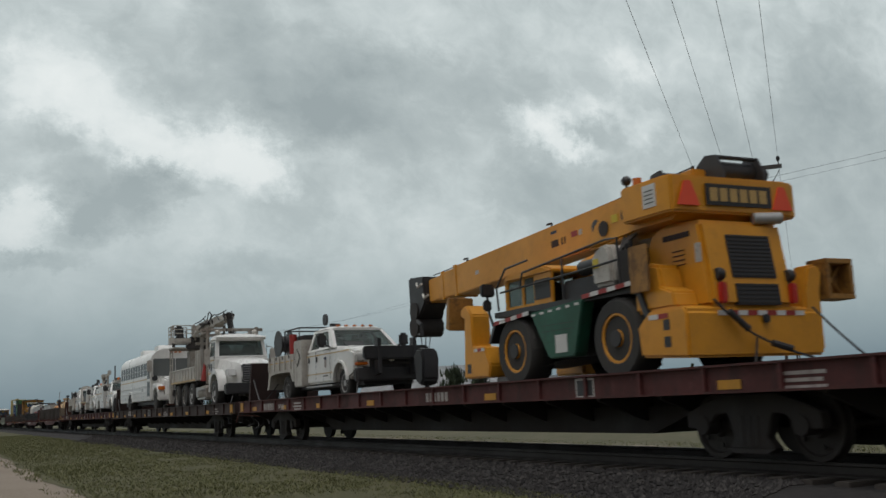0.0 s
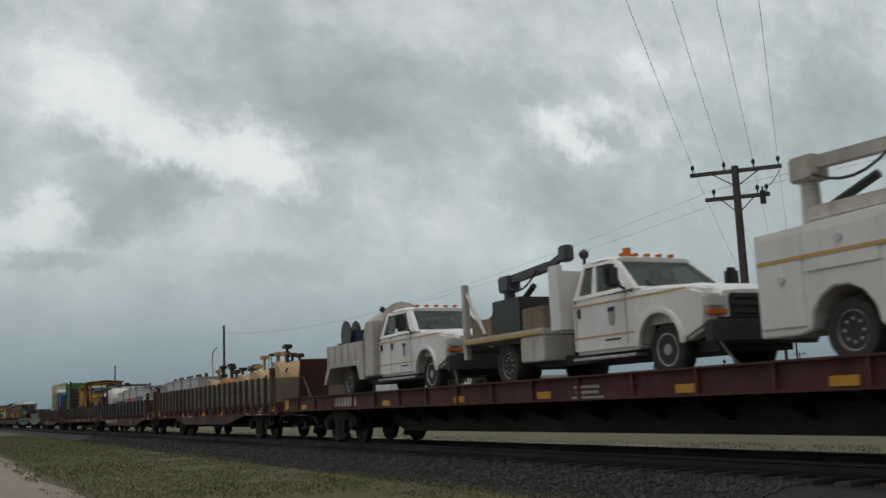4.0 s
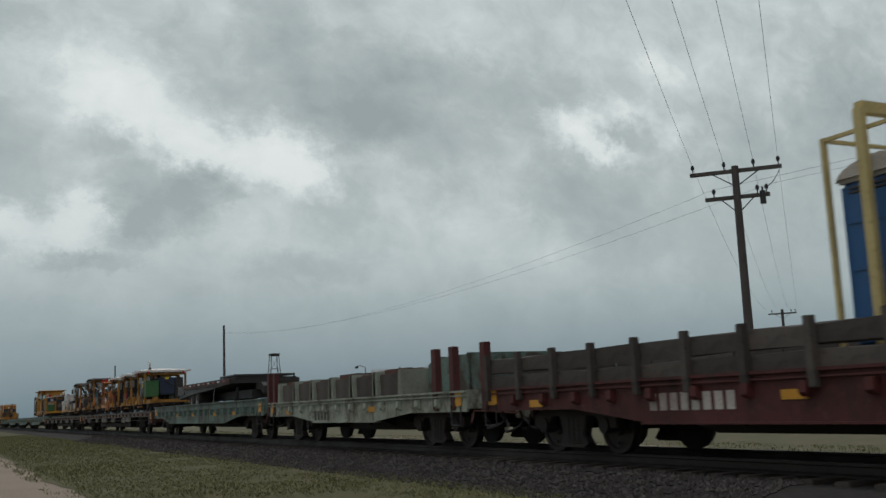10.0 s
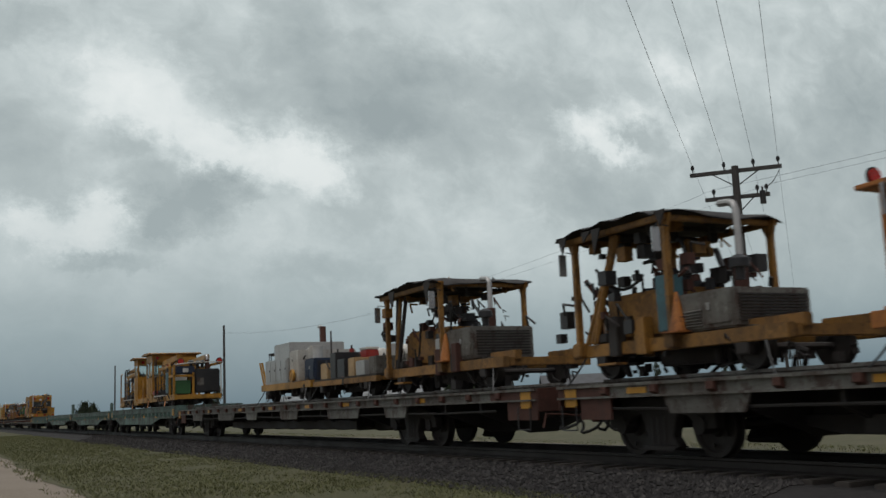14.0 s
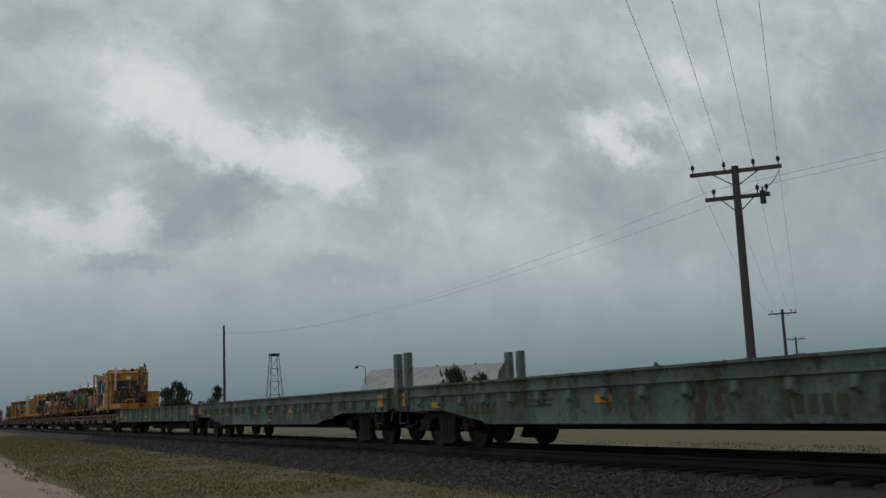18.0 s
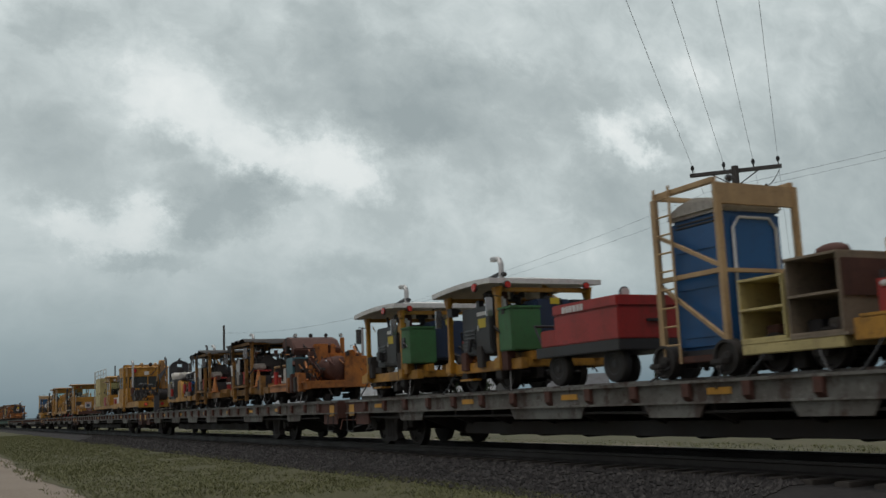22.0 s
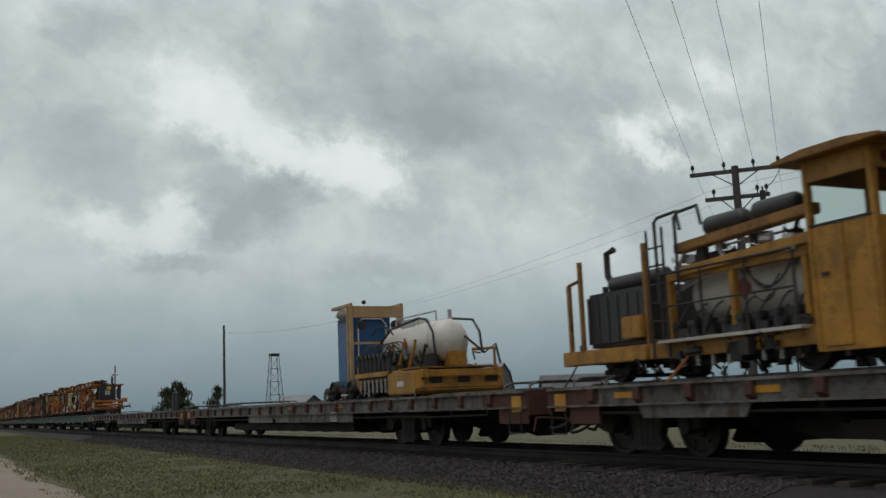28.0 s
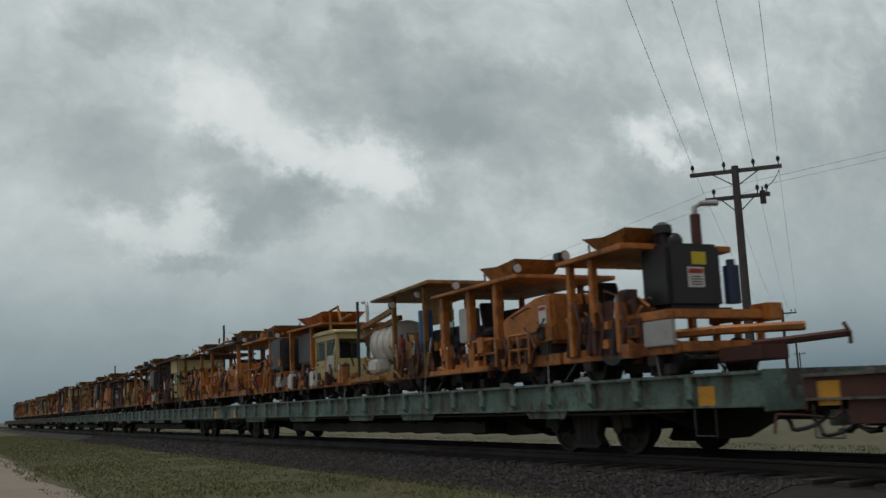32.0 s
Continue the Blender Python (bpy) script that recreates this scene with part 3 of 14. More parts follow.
            for i, ch in enumerate("MW"):
                cu = bpy.data.curves.new("letter", "FONT")
                cu.body, cu.size, cu.extrude = ch, h * 1.35, 0.002
                tmp = bpy.data.objects.new("letter", cu)
                me = bpy.data.meshes.new_from_object(tmp)
                bpy.data.objects.remove(tmp)
                me.materials.append(M["stencilb" if mat in ("green", "palegreen") else "stencil"])
                o = new("letter", me)
                o.parent = car
                o.location, o.rotation_euler = (x - c + i * h * 1.1, y0 - 0.001, z - h / 2), (radians(90), 0, 0)
        else:
            paintm = "stencilb" if kind.startswith("barsb") else "stencil"
            n = max(1, round(w / (h * 0.95))) if h > 0.1 else 1
            for i in range(n):
                bm = B()
                xx = x - c - w / 2 + i * w / n
                box(bm, xx, xx + w / n * (0.68 if n > 1 else 1), y0 - (0.006 if style == "skeleton" else -0.006), -W + 0.004, z - h / 2, z + h / 2)
                part("stencil", bm, paintm, car, "worn stencilled mark" if i == 0 else "", smooth=False)
    return car, top


def k(v):
    return v * 1.035


CARS = [
    # front, rear, truck centres, deck, paint, style, depth
    ("A", k(-4.4), k(-32.9), k(-9.72), k(-29.07), 1.14, "red", "channel", 0.25),
    ("B", k(-32.9), k(-60.25), k(-37.2), k(-56.75), 1.12, "brown", "channel", 0.27),
    ("C", k(-60.25), k(-88.0), k(-64.8), k(-84.2), 1.14, "red", "channel", 0.27),
    ("D", k(-88.0), k(-106.6), k(-91.5), k(-103.2), 1.1, "red", "belly", 0.57),
    ("E", k(-106.6), k(-125.15), k(-109.5), k(-123.7), 1.06, "red", "belly", 0.57),
    ("F", k(-125.15), k(-146.45), k(-129.4), k(-144.0), 1.06, "red", "channel", 0.36),
    ("G", k(-146.45), k(-166.0), k(-150.35), k(-163.4), 1.06, "red", "belly", 0.54),
    ("H", k(-166.0), k(-179.2), k(-168.35), k(-177.3), 1.06, "palegreen", "belly", 0.49),
    ("I", k(-179.2), k(-197.2), k(-181.8), k(-195.8), 1.1, "green", "belly", 0.53),
    ("J", k(-197.2), k(-223.4), k(-202.75), k(-221.1), 0.98, "grey", "skeleton", 0.08),
    ("K", k(-223.4), k(-252.0), k(-229.5), k(-248.3), 0.98, "grey", "skeleton", 0.08),
    ("M", k(-252.0), k(-270.2), k(-255.1), k(-269.0), 1.1, "green", "belly", 0.57),
    ("N", k(-270.2), k(-289.5), k(-273.2), k(-287.7), 1.1, "green", "belly", 0.57),
    ("O", k(-289.5), k(-308.3), k(-292.1), k(-306.8), 1.1, "green", "belly", 0.57),
    ("P", k(-308.3), k(-327.0), k(-310.9), k(-325.0), 1.1, "green", "channel", 0.44),
    ("Q", k(-327.0), k(-352.5), k(-332.0), k(-350.4), 0.92, "grey", "skeleton", 0.14),
    ("R", k(-352.5), k(-379.5), k(-359.1), k(-377.1), 0.92, "grey", "skeleton", 0.14),
    ("S", k(-379.5), k(-407.0), k(-385.7), k(-404.6), 0.92, "grey", "skeleton", 0.14),
    ("U", k(-407.0), k(-433.3), k(-412.7), k(-431.0), 0.92, "grey", "skeleton", 0.14),
    ("V", k(-433.3), k(-459.9), k(-439.3), k(-457.6), 0.92, "grey", "skeleton", 0.14),
    ("W", k(-459.9), k(-487.8), k(-466.1), k(-484.2), 0.92, "grey", "skeleton", 0.14),
    ("X", k(-487.8), k(-513.5), k(-492.4), k(-511.0), 0.92, "green", "skeleton", 0.2),
]
for i in range(5):
    q = -513.5 - 26.6 * i
    CARS.append(("X%d" % i, k(q), k(q - 26.6), k(q - 5.0), k(q - 24.2), 0.92, "green" if i < 2 else "grey", "skeleton", 0.2 if i < 2 else 0.14))
LIPS = dict(A=0.1, B=0.12, C=0.1, D=0.04, E=0.01, F=0.15, G=0.07, H=0.07, I=0.19, J=0.1, K=0.1, M=0.19, N=0.19, O=0.19, P=0.18, X=0.22, X0=0.22, X1=0.22)
DECK, CAROBJ = {}, {}


def side_marks(f, r, top, dep, seed, bars="bars"):
    """Yellow patches along the sill and small unreadable stencils."""
    rnd = random.Random(seed)
    out = []
    x = r + 2.2
    i = 0
    zp = max(top - 0.22, top - dep + 0.1)
    while x < f - 2:
        out.append(("patch", x, zp, 0.42, 0.12))
        if i % 3 == 1:
            for q in range(3):
                out.append((bars, x + 1.25, zp + 0.1 - 0.085 * q, rnd.uniform(0.5, 0.9), 0.045))
        x += rnd.choice((2.7, 3.1, 3.6))
        i += 1
    return out


# each car's running number, as blocks of its characters' size: place of the first, of the last, height, letter height
NUMBERS = dict(A=[(-30.8, -29.6, 1.03, 0.2), (-19.0, -17.95, 1.04, 0.18)], B=[(-56.7, -54.85, 1.08, 0.24)], C=[(-86.6, -84.9, 1.05, 0.22)], E=[(-126.5, -123.6, 0.68, 0.2)],
               F=[(-142.2, -140.2, 0.84, 0.22)], G=[(-166.55, -164.75, 0.8, 0.24)], H=[(-181.0, -179.75, 0.73, 0.24)], I=[(-201.26, -200.07, 0.82, 0.22)],
               M=[(-276.6, -275.2, 0.78, 0.22)], N=[(-296.2, -294.9, 0.78, 0.22)], O=[(-288.0 - 16.5, -286.93 - 16.5, 0.74, 0.22), (-288.0, -286.93, 0.72, 0.24)],
               P=[(-334.0, -332.75, 0.75, 0.24)])
PLATES = dict(W=[(-498.6, -496.9, 0.75)])
LETTERS = dict(A=[(-29.26, 1.0)], E=[(-123.05, 0.68)], F=[(-139.64, 0.83)], P=[(-331.4, 0.75)])
BOXES = dict(A=(-13.19, 1.05), B=(-50.2, 1.06), E=(-117.6, 0.72), F=(-134.6, 0.85), O=(-309.0, 0.75), P=(-338.6, 0.78))
MARKS = {}
for q in CARS:
    if q[7] != "skeleton":
        kind = "barsb" if q[6] in ("green", "palegreen") else "bars"
        out = side_marks(q[1], q[2], q[5], q[8], ord(q[0][0]), kind)
        for x0, x1, z, h in itertools.chain(*NUMBERS.values()):
            if q[2] < x0 and x1 < q[1]:
                out = [m for m in out if abs(m[1] - (x0 + x1) / 2) > 1.4]
                out.append((kind, (x0 + x1) / 2, z, x1 - x0, h))
        for x, z in LETTERS.get(q[0], ()):
            out.append(("letters", x, z, 0.4, 0.22))
        if q[0] in BOXES:
            x, z = BOXES[q[0]]
            out = [m for m in out if abs(m[1] - x) > 0.7]
            out.append(("frame", x, z, 0.5, 0.3))
        MARKS[q[0]] = out
for q in CARS:
    if q[0] in ("J", "K", "Q", "R", "S", "U"):
        rnd = random.Random(ord(q[0]))
        x = q[2] + 2.4
        while x < q[1] - 2.4:
            MARKS.setdefault(q[0], []).append(("patch", x, q[5] + 0.0, 0.45, 0.09))
            x += rnd.choice((2.9, 3.5, 4.4))
for n, x in (("J", -212.92), ("U", -432.42)):
    top = next(q[5] for q in CARS if q[0] == n)
    MARKS[n] += [("skirt", x, top - 0.24, 1.3, 0.26), ("frame", x + 0.1, top - 0.22, 0.46, 0.2)]
for q in CARS:
    for x0, x1, z in PLATES.get(q[0], ()):
        MARKS[q[0]] = [("plate", (x0 + x1) / 2, z, x1 - x0 + 0.3, 0.24), ("barsb", (x0 + x1) / 2, z, x1 - x0, 0.15)]
WORDS = {"red": "oxide red", "brown": "dark brown", "green": "faded pale green", "palegreen": "pale grey-green", "grey": "weathered grey, rust-streaked"}
for i, (n, f, r, t1, t2, top, mat, style, dep) in enumerate(CARS):
    CAROBJ[n] = flat_car(f, r, t1, t2, top, mat, style, "%s steel flat car with timber deck" % WORDS[mat], dep, MARKS.get(n, ()), i, "rust" if style == "skeleton" and mat == "grey" else None,
             None if n in "ABCDEFGH" else ("green" if mat == "green" else "grey"), n in "VW", LIPS.get(n, 0.14))
    DECK[n] = top


# ---------------- verge, dirt road, grass, stones, sleepers ----------------
def strip(name, mat, edge_lo, edge_hi, z, label, category, x0=-260.0, x1=25.0, seed=1, step=1.2):
    rnd = random.Random(seed)
    bm = B()
    n = int((x1 - x0) / step)
    prev = None
    for i in range(n + 1):
        x = x0 + (x1 - x0) * i / n
        lo = edge_lo + (noise.noise((x * 0.21, seed, 0)) * 0.5 + rnd.uniform(-0.08, 0.08)) * (1 if edge_lo > -10 else 0)
        hi = edge_hi + noise.noise((x * 0.25, seed, 3)) * 0.45 + rnd.uniform(-0.1, 0.1)
        cur = [bm.verts.new((x, lo, z)), bm.verts.new((x, (lo + hi) / 2, z + 0.02)), bm.verts.new((x, hi, z + (0.04 if name == "verge" else -0.02)))]
        if prev:
            bm.faces.new((prev[0], cur[0], cur[1], prev[1]))
            bm.faces.new((prev[1], cur[1], cur[2], prev[2]))
        prev = cur
    return tagged(new(name, mesh_of(name, bm, mat)), label, category, kind="structure")


strip("verge", "verge", 2.3, 8.1, -0.505, "short patchy grass verge beside the ballast", "grass", seed=4)
strip("road", "gravel", -9.0, 3.2, -0.50, "pale dirt road beside the grass verge", "road", seed=7)
strip("road", "gravel", 14.6, 17.6, -0.47, "pale dirt turning place behind the railway", "road", seed=9, x0=-60, x1=-21.5)


def blades(name, n, xr, yr, hr, seed, label):
    """Tufts of grass, each a fan of thin bent blades."""
    rnd = random.Random(seed)
    verts, faces = [], []
    for _ in range(n):
        u = rnd.random() ** 1.6
        x = xr[1] + (xr[0] - xr[1]) * u
        y = rnd.uniform(*yr)
        if noise.noise((x * 0.35, y * 0.6, seed)) < -0.45 + 0.4 * max(0.0, (y - 6.0) / 2.0 if y < 9 else 0.0) + rnd.uniform(-0.25, 0.25):
            continue
        far = 1 + abs(x) / 60
        zbase = -0.507 + 0.0069 * (y - 2.3) if y < 9 else -0.47
        for _ in range(5):
            a = rnd.uniform(0, 6.283)
            h = rnd.uniform(*hr) * (0.7 + 0.5 * noise.noise((x * 0.15, y * 0.3, 2)))
            w = 0.007 * far
            dx, dy = math.cos(a), math.sin(a)
            ox, oy = x + rnd.uniform(-0.09, 0.09) * far, y + rnd.uniform(-0.09, 0.09)
            i = len(verts)
            lean = rnd.uniform(0.4, 1.5) * h
            verts += [(ox - dy * w, oy + dx * w, zbase), (ox + dy * w, oy - dx * w, zbase), (ox + dx * lean, oy + dy * lean, zbase + h)]
            faces.append((i, i + 1, i + 2))
    me = bpy.data.meshes.new(name)
    me.from_pydata(verts, [], faces)
    me.materials.append(M["grass"])
    return tagged(new(name, me), label, "grass", kind="stuff")


blades("grass", 36000, (-110, -8), (2.5, 8.5), (0.025, 0.075), 3, "short green grass of the verge")
blades("weeds", 700, (-60, -8), (1.9, 3.4), (0.05, 0.14), 8, "ragged weeds along the dirt road")
blades("grass", 9000, (-160, -5), (14.2, 20.5), (0.03, 0.09), 12, "tall dry grass behind the railway")


def stones():
    """Loose ballast stones on the shoulder, chipped lumps."""
    rnd = random.Random(5)
    verts, faces = [], []
    for _ in range(15000):
        x = -9 - 60 * rnd.random() ** 1.8
        y = rnd.uniform(7.5, 9.6)
        z = -0.22 if y > 8.9 else -0.55 + 0.33 * (y - 7.6) / 1.3
        if y < 8.1 and rnd.random() < 0.5:
            z = max(z, -0.47)
        r = rnd.uniform(0.025, 0.06)
        i = len(verts)
        for k in range(6):
            d = ((1, 0, 0), (-1, 0, 0), (0, 1, 0), (0, -1, 0), (0, 0, 1), (0, 0, -1))[k]
            q = r * rnd.uniform(0.6, 1.25)
            verts.append((x + d[0] * q + rnd.uniform(-0.01, 0.01), y + d[1] * q, z + d[2] * q * 0.8 + 0.01))
        for a in ((0, 2, 4), (2, 1, 4), (1, 3, 4), (3, 0, 4), (2, 0, 5), (1, 2, 5), (3, 1, 5), (0, 3, 5)):
            faces.append((i + a[0], i + a[1], i + a[2]))
    me = bpy.data.meshes.new("ballast_stones")
    me.from_pydata(verts, [], faces)
    m, nn, ll, b = nodes("ballast_lumps")
    g = nn.new("ShaderNodeNewGeometry")
    ll.new(ramp(nn, ll, g.outputs["Random Per Island"], [(0, (0.014, 0.0128, 0.0126)), (0.75, (0.029, 0.0262, 0.025)), (1, (0.07, 0.064, 0.06))]), b.inputs["Base Color"])
    b.inputs["Roughness"].default_value = 0.95
    me.materials.append(m)
    tagged(new("ballast_stones", me), "loose dark crushed stones of the shoulder", "ballast", kind="stuff")


stones()
bm = B()
box(bm, -0.115, 0.115, -1.3, 1.3, -0.33, -0.165, 0.012)
tie_mesh = mesh_of("sleeper", bm, "tie")
for i in range(150):
    ob = new("sleeper", tie_mesh)
    ob.location = (-0.54 * i + 4, YC + 0.03 * math.sin(i * 7.3), 0)
    ob.parent = bed


# ---------------- pole lines ----------------
def utility_pole(x, y, top, arms, label, r=0.16, turn=0.0):
    p = new("utility_pole")
    p.matrix_world = pose(x, y, -0.55, 0, 0, turn)
    tagged(p, label, "utility pole", "poles of the wire lines")
    h = top + 0.55
    bm = B()
    rod(bm, (0, 0, 0), (0, 0, h), r, 12, r * 0.72)
    part("pole", bm, "pole", p)
    for z, w, dx in arms:
        bm = B()
        box(bm, 0.1, 0.2, -w, w, h - z - 0.06, h - z + 0.06, 0.01)
        arm = part("crossarm", bm, "pole", p)
        for side in (-1, 1):
            bm = B()
            tube(bm, [(0.13, side * w * 0.5, h - z - 0.05), (0.14, side * 0.03, h - z - 0.48)], 0.018, 5)
            part("brace", bm, "black", arm)
        for q in (-0.93, -0.4, 0.24, 0.93) if w > 1.2 else (-0.9, -0.62, 0.72):
            bm = B()
            rod(bm, (0.15, q * w, h - z + 0.05), (0.15, q * w, h - z + 0.17), 0.018, 6)
            for dz, rr in ((0.17, 0.05), (0.22, 0.06), (0.27, 0.04)):
                rod(bm, (0.15, q * w, h - z + dz), (0.15, q * w, h - z + dz + 0.045), rr, 8)
            part("insulator", bm, "black", arm)
    return p


LINE = math.degrees(math.atan2(44.1, -42.5))       # heading of the line that crosses the railway
main_pole = utility_pole(-23.0, 21.8, 7.78, [(0.12, 1.38, 0), (0.95, 0.97, 0)], "dark wooden utility pole with two crossarms", 0.15, LINE)
bm = B()
rod(bm, (0.15, -0.75, 7.1), (0.15, -0.75, 7.5), 0.09, 10)
rod(bm, (0.15, -0.75, 7.5), (0.15, -0.75, 7.62), 0.03, 8)
tube(bm, curve_pts((0.15, -0.8, 7.6), (0.15, -1.3, 8.1), 0.12), 0.012, 5)
part("cut_out", bm, "black", main_pole, "dark fuse cut-out")
utility_pole(-65.4, 66.0, 7.8, [(0.35, 1.2, 0)], "distant wooden utility pole with one crossarm", 0.16, LINE)
utility_pole(-104, 107, 8.0, [(0.3, 1.2, 0)], "distant wooden utility pole with one crossarm", 0.16, LINE)
utility_pole(-150, 155, 8.0, [(0.3, 1.2, 0)], "distant wooden utility pole with one crossarm", 0.16, LINE)
utility_pole(19.5, -22.3, 8.2, [(0.12, 1.45, 0)], "wooden utility pole with one crossarm", 0.18, LINE)
utility_pole(-87.5, 22.1, 8.5, [], "bare wooden pole beside the railway", 0.13)
utility_pole(-168, 24.8, 9.1, [], "bare wooden pole beside the railway", 0.13)
utility_pole(42.0, 21.5, 8.0, [], "bare wooden pole beside the railway", 0.13)


def wires():
    m = pose(-23.0, 21.8, -0.55, 0, 0, LINE)
    h = 7.78 + 0.55
    d = Vector((-42.4, 44.2, 0.0))
    group = "overhead wires"
    side = m.to_3x3() @ Vector((0, 1, 0))
    for q, shift in ((-0.93, -0.16), (-0.4, -0.28), (0.24, -0.94), (0.93, -1.82)):
        a = m @ Vector((0.15, q * 1.38, h - 0.12 + 0.3))
        for b, sag in ((a - d + side * shift + Vector((0, 0, 0.3)), 0.5), (a + d + Vector((0, 0, -0.1)), 0.9)):
            bm = B()
            tube(bm, curve_pts(a, b, sag, 18), 0.0048, 5)
            tagged(part("wire", bm, "black", None), "thin dark overhead wire on the utility pole", "wire", group)
    for q, z2 in ((-0.9, 0), (0.72, -0.1)):
        a = m @ Vector((0.15, q, h - 0.95 + 0.3))
        for b, sag in (((-87.5, 22.1, 7.9 + z2), 1.3), ((42.0, 21.5, 7.5 + z2), 1.0)):
            bm = B()
            tube(bm, curve_pts(a, b, sag, 24), 0.0036, 5)
            tagged(part("wire", bm, "black", None), "thin dark wire along the railway", "wire", group)


wires()


# ---------------- farm behind the line ----------------
def barn():
    p = new("barn")
    p.matrix_world = pose(-135.6, 66.4, -0.6, 0, 0, 45)
    tagged(p, "large old barn with a pale weathered gambrel roof", "barn")
    L = 10.2
    bm = B()
    prism(bm, [(-5.2, 0), (-5.2, 3.3), (-3.3, 5.6), (0, 6.85), (3.3, 5.6), (5.2, 3.3), (5.2, 0)], -L, L, "x")
    part("wall", bm, "shedwall", p, "grey board walls", smooth=False)
    rnd = random.Random(3)
    for sgn in (-1, 1):
        for (y0, z0), (y1, z1) in (((5.5, 3.0), (3.3, 5.68)), ((3.3, 5.68), (0, 6.95))):
            for i in range(17):
                bm = B()
                x0 = -L - 0.25 + i * (2 * L + 0.5) / 17
                x1 = x0 + (2 * L + 0.5) / 17 - 0.03
                t = 0.05 + rnd.uniform(0, 0.03)
                vs = [bm.verts.new(c) for c in ((x0, sgn * y0, z0), (x1, sgn * y0, z0), (x1, sgn * y1, z1), (x0, sgn * y1, z1))]
                f = bm.faces.new(vs)
                r = bmesh.ops.extrude_face_region(bm, geom=[f])
                bmesh.ops.translate(bm, verts=[v for v in r["geom"] if isinstance(v, bmesh.types.BMVert)], vec=(0, sgn * t * 0.5, t))
                part("roof_sheet", bm, "roofmetal", p, smooth=False)
    for x in (-6, 0, 6):
        bm = B()
        rod(bm, (x, 0, 6.9), (x, 0, 7.25), 0.12, 8)
        part("roof_vent", bm, "black", p)
    bm = B()
    box(bm, -1.3, 1.3, -5.26, -5.2, 0, 2.8)
    part("door", bm, "wood", p, "dark boarded sliding door", smooth=False)


barn()


def shed(x, y, l, w, h, turn, label, roof="roofmetal"):
    p = new("shed")
    p.matrix_world = pose(x, y, -0.6, 0, 0, turn)
    tagged(p, label, "shed")
    bm = B()
    prism(bm, [(-w, 0), (-w, h * 0.62), (0, h - 0.08), (w, h * 0.62), (w, 0)], -l, l, "x")
    part("wall", bm, "shedwall", p, smooth=False)
    for s in (-1, 1):
        bm = B()
        prism(bm, [(0, h), (s * (w + 0.3), h * 0.58), (s * (w + 0.3), h * 0.58 + 0.08), (0, h + 0.08)], -l - 0.3, l + 0.3, "x")
        part("roof", bm, roof, p, "sheet metal roof", smooth=False)
    bm = B()
    box(bm, -1, 1, -w - 0.04, -w, 0, 2.1)
    part("door", bm, "wood", p, smooth=False)


shed(-126.8, 84.7, 4.7, 3.2, 4.9, 63, "low farm shed with a dull grey metal roof", "shedroof")
shed(-152, 50, 3.0, 2.6, 3.6, 30, "small grey farm shed among trees")


def lattice_tower(x, y, h):
    p = new("lattice_tower")
    p.location = (x, y, -0.6)
    tagged(p, "thin steel lattice windmill tower without a wheel", "tower")
    H = h + 0.6
    cs = [(-1, -1), (1, -1), (1, 1), (-1, 1)]

    def at(c, z):
        w = 1.25 + (0.55 - 1.25) * z / H
        return (c[0] * w, c[1] * w, z)
    for c in cs:
        bm = B()
        rod(bm, at(c, 0), at(c, H), 0.05, 6)
        part("leg", bm, "black", p)
    for i in range(5):
        z0, z1 = H * i / 5, H * (i + 1) / 5
        for a, b in zip(cs, cs[1:] + cs[:1]):
            bm = B()
            tube(bm, [at(a, z1), at(b, z1)], 0.03, 5)
            tube(bm, [at(a, z0), at(b, z1)], 0.022, 5)
            part("brace", bm, "black", p)
    bm = B()
    box(bm, -0.65, 0.65, -0.65, 0.65, H, H + 0.35)
    part("platform", bm, "black", p)


lattice_tower(-146.3, 44.5, 9.0)


def juniper(x, y, h, w, seed, bare=0.0):
    """A dark conifer: tapered stem, limbs, and many small sprays of leaves with gaps between."""
    rnd = random.Random(seed)
    p = new("juniper_tree")
    p.location = (x, y, -0.6)
    tagged(p, "dark ragged juniper tree standing in the field", "tree", "trees behind the railway")
    bm = B()
    rod(bm, (0, 0, 0), (0.1, 0, h * 0.95), 0.14, 7, 0.02)
    tips = []
    for i in range(34):
        z = h * (0.1 + 0.85 * rnd.random())
        a = rnd.uniform(0, 6.28)
        ln = w * (1.08 - z / h) * rnd.uniform(0.55, 1.15)
        tip = Vector((math.cos(a) * ln, math.sin(a) * ln, z + ln * rnd.uniform(0.2, 0.75)))
        rod(bm, (0.02, 0, z), tip, 0.035, 4, 0.01)
        tips.append((Vector((0, 0, z)), tip))
    part("trunk", bm, "pole", p)
    verts, faces = [], []
    for a, b in tips:
        if rnd.random() < bare:
            continue
        for _ in range(46):
            c = a.lerp(b, rnd.uniform(0.25, 1.05)) + Vector([rnd.gauss(0, 0.13) for _ in range(3)]) * (w * 0.6)
            n = Vector([rnd.uniform(-1, 1) for _ in range(3)]).normalized()
            t = n.orthogonal().normalized()
            s = rnd.uniform(0.1, 0.24) * w * 0.55
            up = Vector((0, 0, s * 1.7))
            i = len(verts)
            verts += [c - t * s * 0.4, c + t * s * 0.4, c + up + n * s * 0.6]
            faces.append((i, i + 1, i + 2))
    me = bpy.data.meshes.new("crown")
    me.from_pydata([tuple(v) for v in verts], [], faces)
    me.materials.append(M["juniper"])
    ob = new("crown", me)
    ob.parent = p


